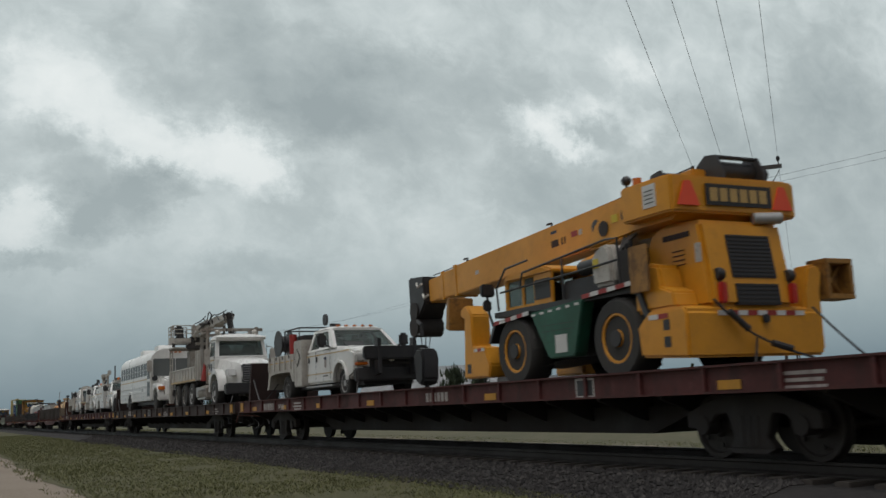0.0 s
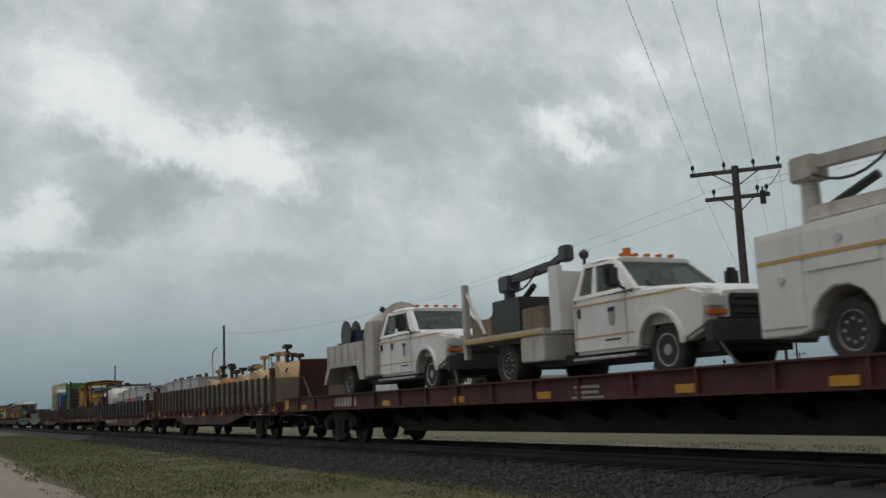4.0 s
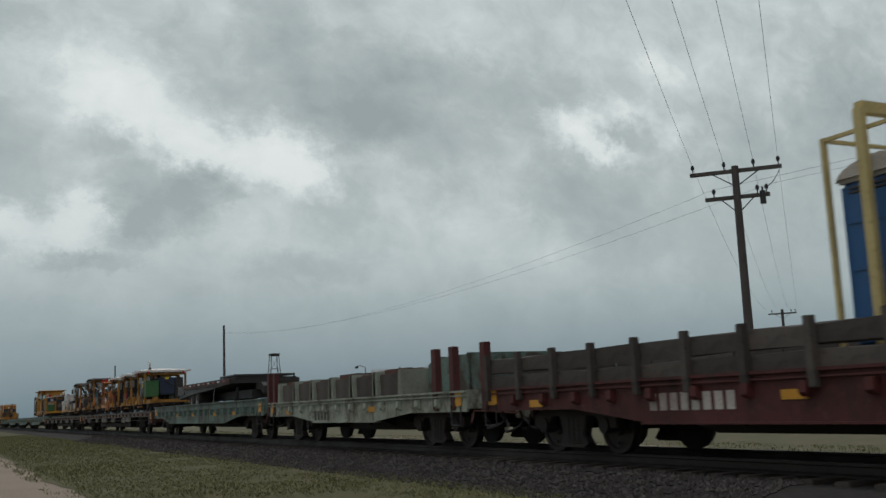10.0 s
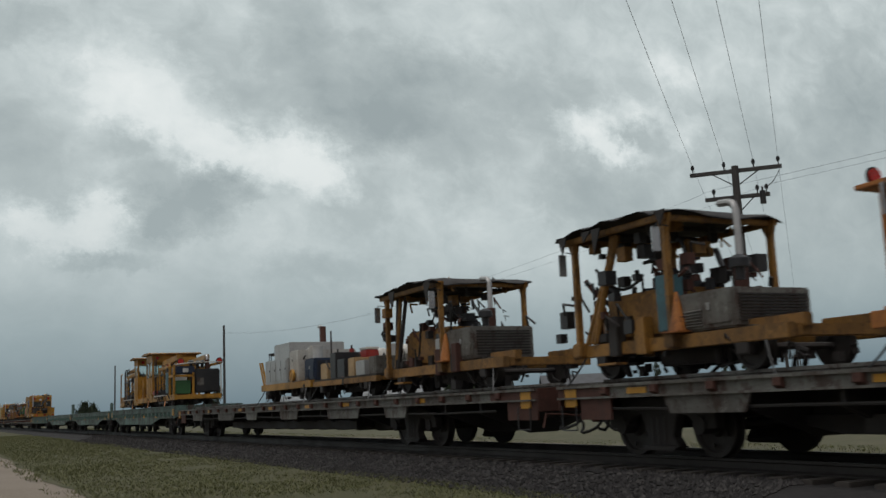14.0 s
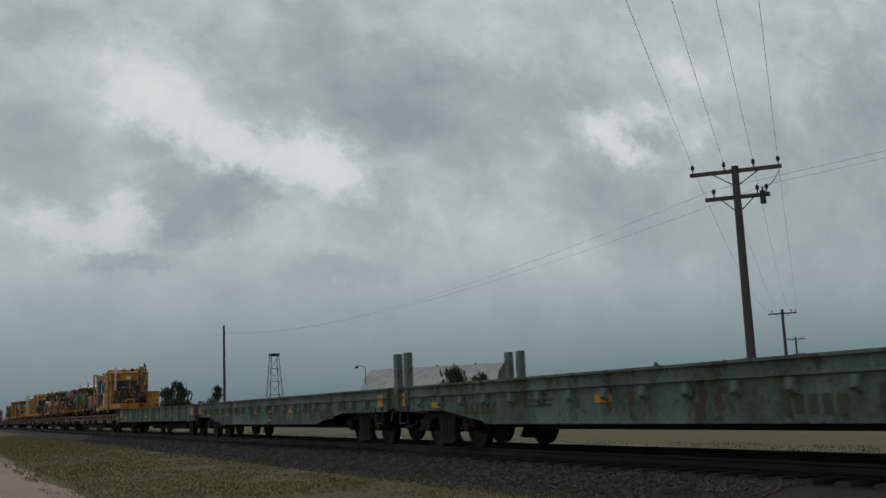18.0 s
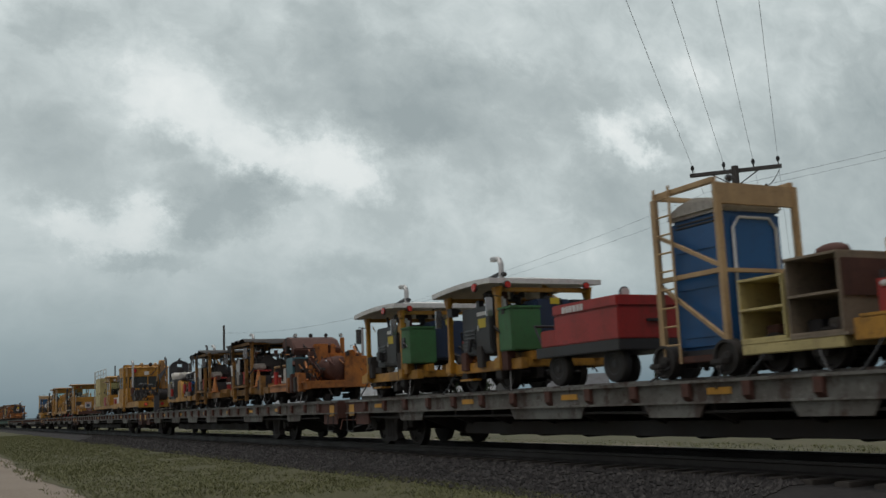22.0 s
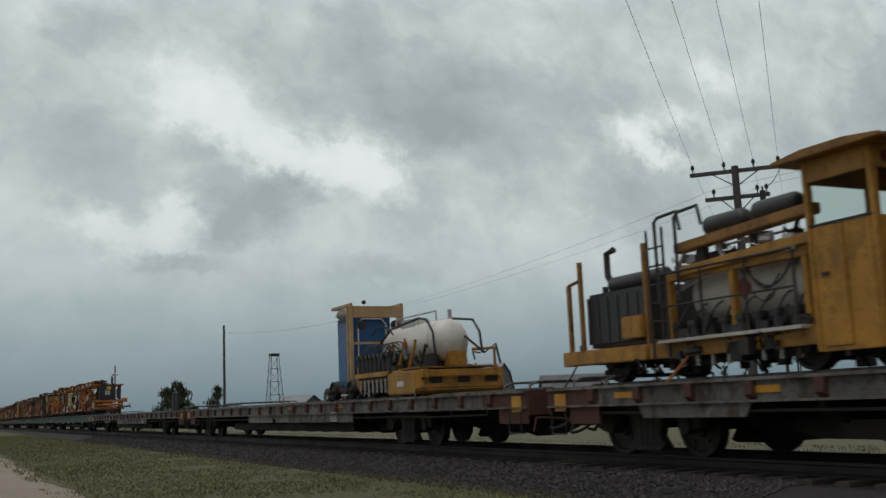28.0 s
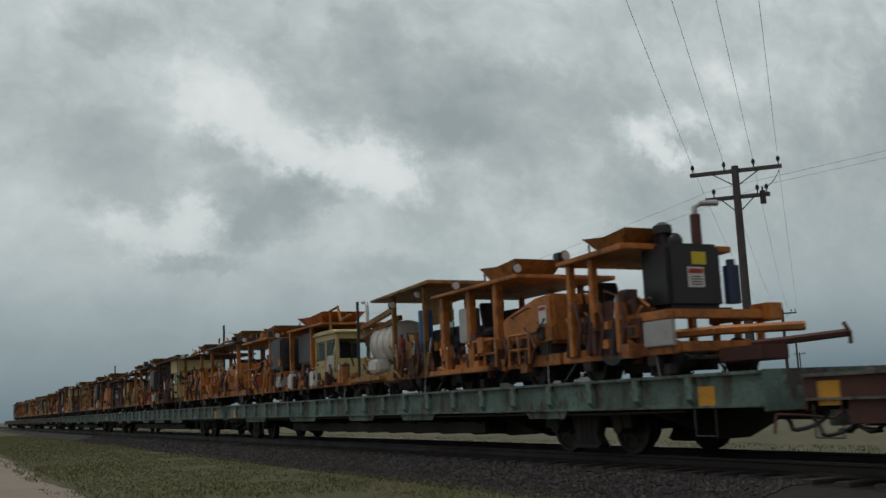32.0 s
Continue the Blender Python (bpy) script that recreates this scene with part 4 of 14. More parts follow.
for i, (x, y, h, w, bare) in enumerate([(-125, 26.0, 5.5, 2.5, 0), (-128.5, 25.4, 4.9, 2.3, 0), (-112, 27.5, 4.4, 1.7, 0), (-122.6, 62.5, 6.3, 3.4, 0.25), (-117.5, 63.6, 5.1, 3.0, 0.15),
                                        (-113, 89.5, 6.6, 1.3, 0.1), (-115.6, 98, 5.8, 1.1, 0.2), (-110, 99, 5.8, 1.2, 0.1), (-109, 102, 6.2, 1.3, 0), (-170, 20.5, 3.8, 2.2, 0),
                                        (-178, 22.8, 3.5, 2.4, 0.1), (-132, 62, 2.6, 1.6, 0.2), (-150, 100, 4.0, 1.6, 0.1), (-160, 36, 2.4, 1.8, 0.1)]):
    juniper(x, y, h, w, 20 + i, bare)


def crooked_mast():
    p = new("yard_lamp")
    p.location = (-139.8, 56.5, -0.6)
    tagged(p, "thin bent yard lamp pole beside the barn", "yard lamp")
    bm = B()
    tube(bm, [(0, 0, 0), (0, 0, 7.3), (-0.4, -0.6, 7.6), (-0.7, -1.1, 7.5)], 0.06, 6)
    part("mast", bm, "black", p)
    bm = B()
    box(bm, -0.9, -0.55, -1.3, -0.9, 7.2, 7.5, 0.03)
    part("lamp_head", bm, "black", p)


crooked_mast()


# ---------------- road vehicles ----------------
def road_wheel(parent, x, y, r, w, rim="alu", dual=False):
    """Tyre with its rim; y is the outer face's side."""
    bm = B()
    sg = -1 if y < 0 else 1
    wheel_shape(bm, (0, 0, 0), r, w * (2.1 if dual else 1), TYRE)
    ty = part("wheel", bm, "rubber", parent, at=(x, y - sg * w * (1.05 if dual else 0.5), r))
    bm = B()
    prof = RIM if not dual else [(0.1, -0.38), (0.22, -0.38), (0.26, -0.3), (0.3, -0.28), (0.52, -0.3), (0.56, -0.44), (0.62, -0.44), (0.62, 0.4), (0.3, 0.4)]
    wheel_shape(bm, (0, 0, 0), r, w * (2.1 if dual else 1) * 1.03, [(p, q * (-sg)) for p, q in prof] if sg > 0 else prof)
    for i in range(8):
        a = i * math.pi / 4
        rod(bm, (math.cos(a) * r * 0.34, sg * w * 0.22, math.sin(a) * r * 0.34), (math.cos(a) * r * 0.34, sg * w * (0.36 if not dual else 0.9), math.sin(a) * r * 0.34), 0.022, 6)
    part("rim", bm, rim, ty, "steel rim with wheel nuts")
    return ty


def panel(bm, c, u0, u1, v0, v1, out=0.006, thick=0.02):
    """A thin plate on the face with corners c (lower back, lower front, upper front, upper back)."""
    c = [Vector(q) for q in c]
    n = (c[1] - c[0]).cross(c[3] - c[0]).normalized()

    def p(u, v):
        return (c[0].lerp(c[1], u)).lerp(c[3].lerp(c[2], u), v)
    outer = [bm.verts.new(p(u, v) + n * out) for u, v in ((u0, v0), (u1, v0), (u1, v1), (u0, v1))]
    inner = [bm.verts.new(p(u, v) - n * thick) for u, v in ((u0, v0), (u1, v0), (u1, v1), (u0, v1))]
    fs = [bm.faces.new(outer), bm.faces.new(inner[::-1])]
    for i in range(4):
        fs.append(bm.faces.new((outer[i], inner[i], inner[(i + 1) % 4], outer[(i + 1) % 4])))
    bmesh.ops.recalc_face_normals(bm, faces=fs)
    return bm


def arch(cx, r, z, n=7):
    """Points of a wheel arch in a side outline, from front to back."""
    return [(cx + r * math.cos(math.pi * i / n), z + r * math.sin(math.pi * i / n)) for i in range(n + 1)]


def loft(bm, stations):
    """A closed skin through cross-sections: each is x and a list of (y, z) of one half, from the sill up to the crown."""
    rings = []
    for x, half in stations:
        full = half + [(-y, z) for y, z in half[::-1] if y > 1e-6]
        rings.append([bm.verts.new((x, -y, z)) for y, z in full])
    n = len(rings[0])
    for a, b in zip(rings, rings[1:]):
        for i in range(n):
            bm.faces.new((a[i], a[(i + 1) % n], b[(i + 1) % n], b[i]))
    bm.faces.new(rings[0][::-1])
    bm.faces.new(rings[-1])
    bmesh.ops.recalc_face_normals(bm, faces=bm.faces[:])
    return bm


def pickup_cab(p, rear, doors, bumper="black", stripe=True):
    """A heavy pickup's cab and bonnet; the front axle is at x = 0."""
    # lower body: slab sides with a wheel arch, rounded off along its edges
    for sg in (-1, 1):
        bm = B()
        prism(bm, [(0.98, 0.66), (1.02, 0.92), (0.98, 1.2), (0.72, 1.27), (-0.7, 1.36), (rear, 1.38), (rear, 0.46), (-0.56, 0.46)] + arch(0, 0.49, 0.48, 12)[::-1], *sorted((sg * 0.72, sg * 1.0)), "y", 0.055)
        part("side_panel", bm, "white", p)
    bm = B()
    loft(bm, [(1.04, [(0.72, 0.8), (0.74, 1.08), (0.68, 1.17), (0.35, 1.2), (0.15, 1.2)]), (0.9, [(0.8, 0.8), (0.82, 1.14), (0.76, 1.25), (0.38, 1.285), (0.15, 1.285)]),
              (0.3, [(0.86, 0.8), (0.88, 1.2), (0.8, 1.34), (0.4, 1.38), (0.15, 1.375)]), (-0.66, [(0.9, 0.8), (0.92, 1.26), (0.84, 1.41), (0.42, 1.455), (0.15, 1.45)])])
    part("bonnet", bm, "white", p, "white bonnet with raised centre")
    bm = B()
    box(bm, rear, -0.66, -0.74, 0.74, 0.5, 1.36)
    part("floor_pan", bm, "black", p, smooth=False)
    # greenhouse: pillars, roof, glass, seats inside
    lo, hi = 0.96, 0.76
    A, Bq, C, D_ = (rear + 0.02, 1.37), (-0.6, 1.4), (-1.32, 1.97), (rear + 0.1, 1.99)
    bm = B()
    loft(bm, [(C[0] + 0.06, [(0.7, 1.93), (0.76, 1.955), (0.66, 1.99), (0.2, 2.0)]), (C[0] - 0.25, [(0.74, 1.95), (0.79, 1.985), (0.7, 2.045), (0.2, 2.065)]),
              (D_[0] + 0.3, [(0.74, 1.95), (0.79, 1.985), (0.7, 2.045), (0.2, 2.065)]), (D_[0] - 0.04, [(0.7, 1.93), (0.76, 1.955), (0.66, 1.99), (0.2, 2.0)])])
    part("roof", bm, "white", p)
    spans = {2: [(0.09, 0.45), (0.52, 0.86)], 1.5: [(0.08, 0.32), (0.39, 0.85)]}.get(doors, [(0.12, 0.8)])
    for sg in (-1, 1):
        c = [(A[0], sg * lo, A[1]), (Bq[0], sg * lo, Bq[1]), (C[0], sg * hi, C[1]), (D_[0], sg * hi, D_[1])]
        sp = spans
        if sg > 0:
            c = [c[1], c[0], c[3], c[2]]
            sp = [(1 - b, 1 - a) for a, b in spans[::-1]]
        edges = [0.0] + [q for ab in sp for q in ab] + [1.0]
        for u0, u1 in zip(edges[0::2], edges[1::2]):
            bm = B()
            panel(bm, c, u0, u1, 0.0, 1.0, 0.012, 0.06)
            part("pillar", bm, "white", p, smooth=False)
        for u0, u1 in sp:
            for v0, v1 in ((0.0, 0.1), (0.88, 1.0)):
                bm = B()
                panel(bm, c, u0, u1, v0, v1, 0.012, 0.06)
                part("window_frame", bm, "white", p, smooth=False)
            bm = B()
            panel(bm, c, u0, u1, 0.1, 0.88, -0.01, 0.016)
            part("side_window", bm, "glass", p, smooth=False)
        bm = B()
        tube(bm, [(-0.85, sg * 0.96, 1.42), (-0.82, sg * 1.18, 1.5)], 0.025, 6)
        box(bm, -0.92, -0.74, *sorted((sg * 1.1, sg * 1.36)), 1.42, 1.8, 0.06)
        part("mirror", bm, "black", p, "black folding door mirror")
        xs = [-0.8] + ([(rear - 0.7) / 2 - 0.25] if doors == 2 else []) + [rear + 0.12]
        for x in xs:
            bm = B()
            box(bm, x - 0.007, x + 0.007, *sorted((sg * 0.99, sg * 1.003)), 0.56, 1.36)
            part("door_gap", bm, "black", p, smooth=False)
        for x in xs[1:]:
            bm = B()
            box(bm, x + 0.06, x + 0.15, *sorted((sg * 0.99, sg * 1.025)), 1.06, 1.22, 0.012)
            part("door_handle", bm, "black", p)
        bm = B()
        box(bm, rear, -0.6, *sorted((sg * 0.75, sg * 1.03)), 0.36, 0.41, 0.012)
        part("running_board", bm, "alu", p)
        bm = B()
        prism(bm, arch(0, 0.55, 0.48, 12) + arch(0, 0.475, 0.48, 12)[::-1], *sorted((sg * 0.97, sg * 1.055)), "y", 0.012)
        part("wheel_arch", bm, "black" if not stripe else "white", p)
        if stripe:
            for z0, z1, x1 in ((1.24, 1.27, 0.62), (0.72, 0.745, -0.62)):
                bm = B()
                box(bm, rear, x1, *sorted((sg * 0.99, sg * 1.005)), z0, z1)
                part("stripe", bm, "stripe", p, "thin gold stripe", smooth=False)
            xb = -1.18
            bm = B()
            prism(bm, [(xb - 0.09, 1.04), (xb - 0.08, 0.92), (xb, 0.86), (xb + 0.08, 0.92), (xb + 0.09, 1.04), (xb + 0.08, 1.1), (xb - 0.08, 1.1)], *sorted((sg * 0.99, sg * 1.005)))
            part("door_badge", bm, "stencil", p, "small faded shield badge", smooth=False)
            bm = B()
            box(bm, xb - 0.09, xb + 0.09, *sorted((sg * 0.99, sg * 1.008)), 1.1, 1.17)
            part("badge_band", bm, "navy", p, smooth=False)
            bm = B()
            box(bm, xb - 0.2, xb + 0.2, *sorted((sg * 0.99, sg * 1.005)), 0.64, 0.67)
            part("lettering_bar", bm, "stencilb", p, smooth=False)
    front = [(Bq[0], -lo, Bq[1]), (Bq[0], lo, Bq[1]), (C[0], hi, C[1]), (C[0], -hi, C[1])]
    back = [(A[0], lo, A[1]), (A[0], -lo, A[1]), (D_[0], -hi, D_[1]), (D_[0], hi, D_[1])]
    for name, face, v0, v1, pane in (("windscreen", front, 0.06, 0.92, "glass"), ("rear_window", back, 0.3, 0.85, "glass")):
        for u0, u1, q0, q1 in ((0, 1, 0, v0), (0, 1, v1, 1), (0, 0.05, v0, v1), (0.95, 1, v0, v1)):
            bm = B()
            panel(bm, face, u0, u1, q0, q1, 0.008, 0.05)
            part("window_frame", bm, "white", p, smooth=False)
        bm = B()
        panel(bm, face, 0.05, 0.95, v0, v1, -0.008, 0.014)
        part(name, bm, pane, p, smooth=False)
    bm = B()
    prism(bm, [(-0.72, 1.36), (-1.25, 1.36), (-1.2, 1.5), (-0.85, 1.45)], -0.85, 0.85, "y", 0.03)
    part("dashboard", bm, "black", p)
    for y in (-0.42, 0.42):
        for x in ([-1.75] + ([-2.45] if doors == 2 else [])):
            bm = B()
            prism(bm, [(x, 1.36), (x + 0.14, 1.36), (x + 0.02, 1.72), (x - 0.1, 1.72)], y - 0.24, y + 0.24, "y", 0.04)
            box(bm, x - 0.1, x, y - 0.12, y + 0.12, 1.7, 1.86, 0.03)
            part("seat", bm, "grimy", p, "grey cloth seat")
    bm = B()
    prism(bm, [(-0.62, 1.46), (-0.7, 1.49), (-0.78, 1.56), (-0.76, 1.565), (-0.68, 1.5)], -0.6, -0.05)
    part("wiper", bm, "black", p)
    bm = B()
    box(bm, 0.92, 1.09, -0.6, 0.6, 0.76, 1.14, 0.03)
    g = part("grille", bm, "black", p, "black grille")
    for z in (0.84, 0.95, 1.06):
        bm = B()
        box(bm, 1.09, 1.12, -0.56, 0.56, z, z + 0.045, 0.01)
        part("grille_bar", bm, "grimy", g)
    bm = B()
    wheel_shape(bm, (0, 0, 0), 0.1, 0.02, [(0.5, -0.5), (1.0, -0.3), (1.0, 0.3), (0.5, 0.5)], 14)
    o = part("badge", bm, "chrome", g, "plain oval badge", at=(1.125, 0, 1.0))
    o.rotation_euler = (0, 0, radians(90))
    for y in (-0.8, 0.8):
        bm = B()
        box(bm, 0.86, 1.07, y - 0.17, y + 0.17, 0.92, 1.13, 0.04)
        part("headlight", bm, "lens", p, "clear headlight")
        bm = B()
        box(bm, 0.9, 1.065, y - 0.17, y + 0.17, 0.83, 0.912, 0.02)
        part("indicator", bm, "amber", p, "amber indicator")
    bm = B()
    prism(bm, [(0.95, -1.03), (1.16, -1.0), (1.26, -0.7), (1.28, 0.0), (1.26, 0.7), (1.16, 1.0), (0.95, 1.03)], 0.42, 0.76, "z", 0.04)
    part("bumper", bm, bumper, p, "heavy front bumper")
    for i in range(5):
        bm = B()
        box(bm, -1.52, -1.4, -0.5 + i * 0.25 - 0.045, -0.5 + i * 0.25 + 0.045, 2.04, 2.09, 0.015)
        part("marker_lamp", bm, "amber", p)
    bm = B()
    box(bm, -4.9 if rear > -3 else -5.2, 0.9, -0.7, 0.7, 0.33, 0.5)
    part("chassis", bm, "black", p, "black ladder chassis")


def beacon(p, x, y, z):
    bm = B()
    rod(bm, (x, y, z), (x, y, z + 0.16), 0.07, 10)
    part("beacon", bm, "amber", p, "orange warning beacon")


def straps(p, pts):
    for a, b in pts:
        bm = B()
        tube(bm, curve_pts(a, b, 0.03, 4), 0.018, 5)
        part("tie_down_chain", bm, "black", p, "dark tie-down chain")


def lift_crane(p, x, y, z, mat="dwhite", reach=2.6, up=0.9):
    """A small folding service crane."""
    bm = B()
    rod(bm, (x, y, z), (x, y, z + 0.75), 0.14, 10, 0.11)
    box(bm, x - 0.2, x + 0.2, y - 0.16, y + 0.16, z + 0.62, z + 0.95, 0.03)
    part("crane_post", bm, mat, p)
    bm = B()
    tube(bm, [(x - 0.1, y, z + 0.85), (x + reach * 0.75, y, z + up + 0.35)], 0.11, 4)
    tube(bm, [(x + reach * 0.75, y, z + up + 0.35), (x + reach, y, z + up + 0.5)], 0.08, 4)
    box(bm, x + reach - 0.12, x + reach + 0.15, y - 0.1, y + 0.1, z + up + 0.35, z + up + 0.65, 0.03)
    part("crane_boom", bm, mat, p)
    bm = B()
    tube(bm, [(x + 0.15, y, z + 0.2), (x + reach * 0.45, y, z + up + 0.05)], 0.06, 8)
    part("lift_cylinder", bm, "black", p)
    bm = B()
    tube(bm, curve_pts((x, y - 0.12, z + 0.8), (x + reach * 0.6, y - 0.13, z + up + 0.3), 0.25), 0.02, 5)
    part("hose", bm, "hose", p)


def wheels4(p, rw, r=0.41):
    for y in (-1, 1):
        road_wheel(p, 0, y * 0.9, r, 0.25)
        road_wheel(p, rw, y * 1.02, r, 0.25, "alu", True)


def hose_reel_pickup():
    p = rides("service_pickup", -25.2, DECK["A"], "white crew-cab service pickup with a hose reel and side boxes", "pickup truck", "service pickups")
    pickup_cab(p, -2.75, 2)
    wheels4(p, -4.6)
    bm = B()
    box(bm, -3.6, -2.85, -1.12, -0.4, 0.42, 1.78, 0.03)
    box(bm, -3.6, -2.85, 0.4, 1.12, 0.42, 1.78, 0.03)
    part("tool_box", bm, "dwhite", p, "tall white tool boxes")
    bm = B()
    prism(bm, [(-3.62, 0.98), (-6.15, 0.98), (-6.35, 0.42), (-6.2, 0.42), (-5.95, 0.85), (-5.3, 0.9), (-4.0, 0.9), (-3.8, 0.6), (-3.62, 0.6)], -1.12, 1.12)
    box(bm, -6.2, -3.62, -1.12, -1.07, 0.98, 1.42)
    box(bm, -6.2, -3.62, 1.07, 1.12, 0.98, 1.42)
    part("flatbed", bm, "dwhite", p, "dirty white flatbed with low sides", smooth=False)
    for i in range(5):
        bm = B()
        box(bm, -6.1 + i * 0.55, -6.04 + i * 0.55, -1.16, -1.12, 0.98, 1.42)
        part("side_post", bm, "dwhite", p, smooth=False)
    bm = B()
    wheel_shape(bm, (-5.7, -0.75, 1.85), 0.42, 0.4, [(0.3, -0.5), (1.0, -0.5), (1.0, -0.42), (0.6, -0.4), (0.6, 0.4), (1.0, 0.42), (1.0, 0.5), (0.3, 0.5)], 20)
    part("hose_reel", bm, "black", p, "large black hose reel")
    bm = B()
    c = [(-5.1, -0.9), (-3.7, -0.9), (-3.7, 0.9), (-5.1, 0.9)]
    for (x0, y0), (x1, y1) in zip(c, c[1:] + c[:1]):
        tube(bm, [(x0, y0, 1.42), (x0, y0, 2.2), (x1, y1, 2.2)], 0.025, 5)
    part("cage", bm, "black", p, "black tubular cage")
    bm = B()
    box(bm, -4.9, -3.9, -0.7, 0.7, 1.0, 2.0, 0.04)
    part("compressor", bm, "black", p, "dark engine block in a cage")
    for x in (-6.0, -5.35, -4.7, -4.05):
        bm = B()
        box(bm, x - 0.05, x + 0.05, -1.135, -1.12, 1.3, 1.4, 0.006)
        part("latch", bm, "black", p)
    bm = B()
    box(bm, -6.15, -3.65, -1.128, -1.12, 1.2, 1.235)
    part("stripe", bm, "stripe", p, smooth=False)
    bm = B()
    rod(bm, (-4.45, -0.85, 1.45), (-4.45, -0.85, 2.05), 0.12, 10)
    part("gas_bottle", bm, "bred", p)
    bm = B()
    box(bm, -2.95, -2.85, -0.2, 0.1, 2.0, 2.25)
    wheel_shape(bm, (-2.75, -0.4, 2.35), 0.17, 0.06, [(0.2, -0.5), (1, -0.5), (1, 0.5), (0.2, 0.5)], 14)
    part("work_lamp", bm, "black", p)
    bm = B()
    d = 0.27
    prism(bm, [(-3.25 - d, 1.28), (-3.25, 1.28 - d), (-3.25 + d, 1.28), (-3.25, 1.28 + d)], -1.135, -1.12)
    part("diamond_placard", bm, "stencilb", p, "diamond placard holder", smooth=False)
    bm = B()
    d = 0.22
    prism(bm, [(-3.25 - d, 1.28), (-3.25, 1.28 - d), (-3.25 + d, 1.28), (-3.25, 1.28 + d)], -1.14, -1.135)
    part("placard_face", bm, "dwhite", p, smooth=False)
    bm = B()
    prism(bm, [(1.25, 0.55), (1.55, 0.6), (1.5, 1.5), (1.3, 1.5)], -0.55, -0.45)
    prism(bm, [(1.25, 0.55), (1.55, 0.6), (1.5, 1.5), (1.3, 1.5)], 0.45, 0.55)
    box(bm, 1.3, 1.5, -0.9, 0.9, 0.95, 1.3, 0.04)
    part("push_bumper", bm, "black", p, "black push bar with winch")
    straps(p, [((1.0, -0.9, 0.5), (1.7, -1.25, 0.02)), ((-5.9, -0.9, 0.6), (-6.6, -1.2, 0.02))])


def service_body_pickup():
    p = rides("service_pickup", -65.8, DECK["C"], "white single-cab utility truck with tool body and crane", "utility truck", "service pickups")
    pickup_cab(p, -1.95, 1, stripe=True)
    wheels4(p, -4.5)
    bm = B()
    box(bm, -2.25, -1.98, -0.9, 0.9, 0.5, 1.75, 0.02)
    part("back_rack", bm, "black", p)
    for sg in (-1, 1):
        bm = B()
        prism(bm, [(-2.3, 0.42), (-2.3, 1.75), (-3.1, 1.78), (-5.85, 1.72), (-5.85, 0.4), (-5.2, 0.4)] + [(q, z) for q, z in arch(-4.5, 0.5, 0.45)][::-1] + [(-3.9, 0.4)], *sorted((sg * 0.55, sg * 1.12)), "y", 0.02)
        tb = part("tool_body", bm, "white", p, "white steel tool body", smooth=False)
        for x0, x1, z0, z1 in ((-3.05, -2.35, 0.5, 1.08), (-3.05, -2.35, 1.12, 1.7), (-3.85, -3.1, 0.5, 1.7), (-5.0, -3.9, 1.15, 1.66), (-5.8, -5.05, 0.5, 1.66)):
            bm = B()
            box(bm, x0, x1, *sorted((sg * 1.11, sg * 1.137)), z0, z1, 0.012)
            d = part("locker_door", bm, "white", tb, smooth=False)
        for x, z in ((-2.7, 0.8), (-3.45, 1.1), (-4.45, 1.5), (-5.4, 1.1)):
            bm = B()
            rod(bm, (x, sg * 1.13, z), (x, sg * 1.155, z), 0.05, 10)
            part("latch", bm, "chrome", tb)
        bm = B()
        box(bm, -5.8, -3.1, *sorted((sg * 1.13, sg * 1.142)), 1.32, 1.37)
        part("stripe", bm, "stripe", p, "gold stripe", smooth=False)
    bm = B()
    box(bm, -5.8, -2.3, -0.55, 0.55, 0.7, 1.5)
    part("bed", bm, "dwhite", p)
    bm = B()
    box(bm, -5.1, -3.3, -0.95, -0.3, 1.78, 1.98, 0.03)
    part("top_locker", bm, "dwhite", p)
    lift_crane(p, -5.2, -0.7, 1.72, "dwhite", 2.3, 0.45)
    bm = B()
    rod(bm, (-3.5, -0.7, 1.9), (-3.5, -0.7, 2.6), 0.06, 8)
    part("boom_rest", bm, "dusty", p)
    bm = B()
    wheel_shape(bm, (0, 0, 0), 0.4, 0.25, TYRE)
    w = part("spare_wheel", bm, "rubber", p, "spare tyre lying flat")
    w.rotation_euler = (radians(90), 0, 0)
    w.location = (-2.35, 0, 2.18)
    bm = B()
    box(bm, -1.5, -1.2, -0.7, 0.7, 2.05, 2.14, 0.02)
    part("light_bar", bm, "dwhite", p)
    beacon(p, -1.35, -0.35, 2.14)
    bm = B()
    box(bm, -1.4, -1.25, 0.55, 0.75, 2.14, 2.3, 0.03)
    part("spot_lamp", bm, "black", p)
    bm = B()
    prism(bm, [(0.95, 0.45), (1.35, 0.45), (1.32, 0.95), (1.0, 0.95)], -1.0, 1.0, "y", 0.04)
    part("bull_bar", bm, "black", p)
    straps(p, [((1.2, -0.9, 0.5), (2.0, -1.25, 0.02)), ((1.2, 0.5, 0.5), (2.2, 0.9, 0.02))])


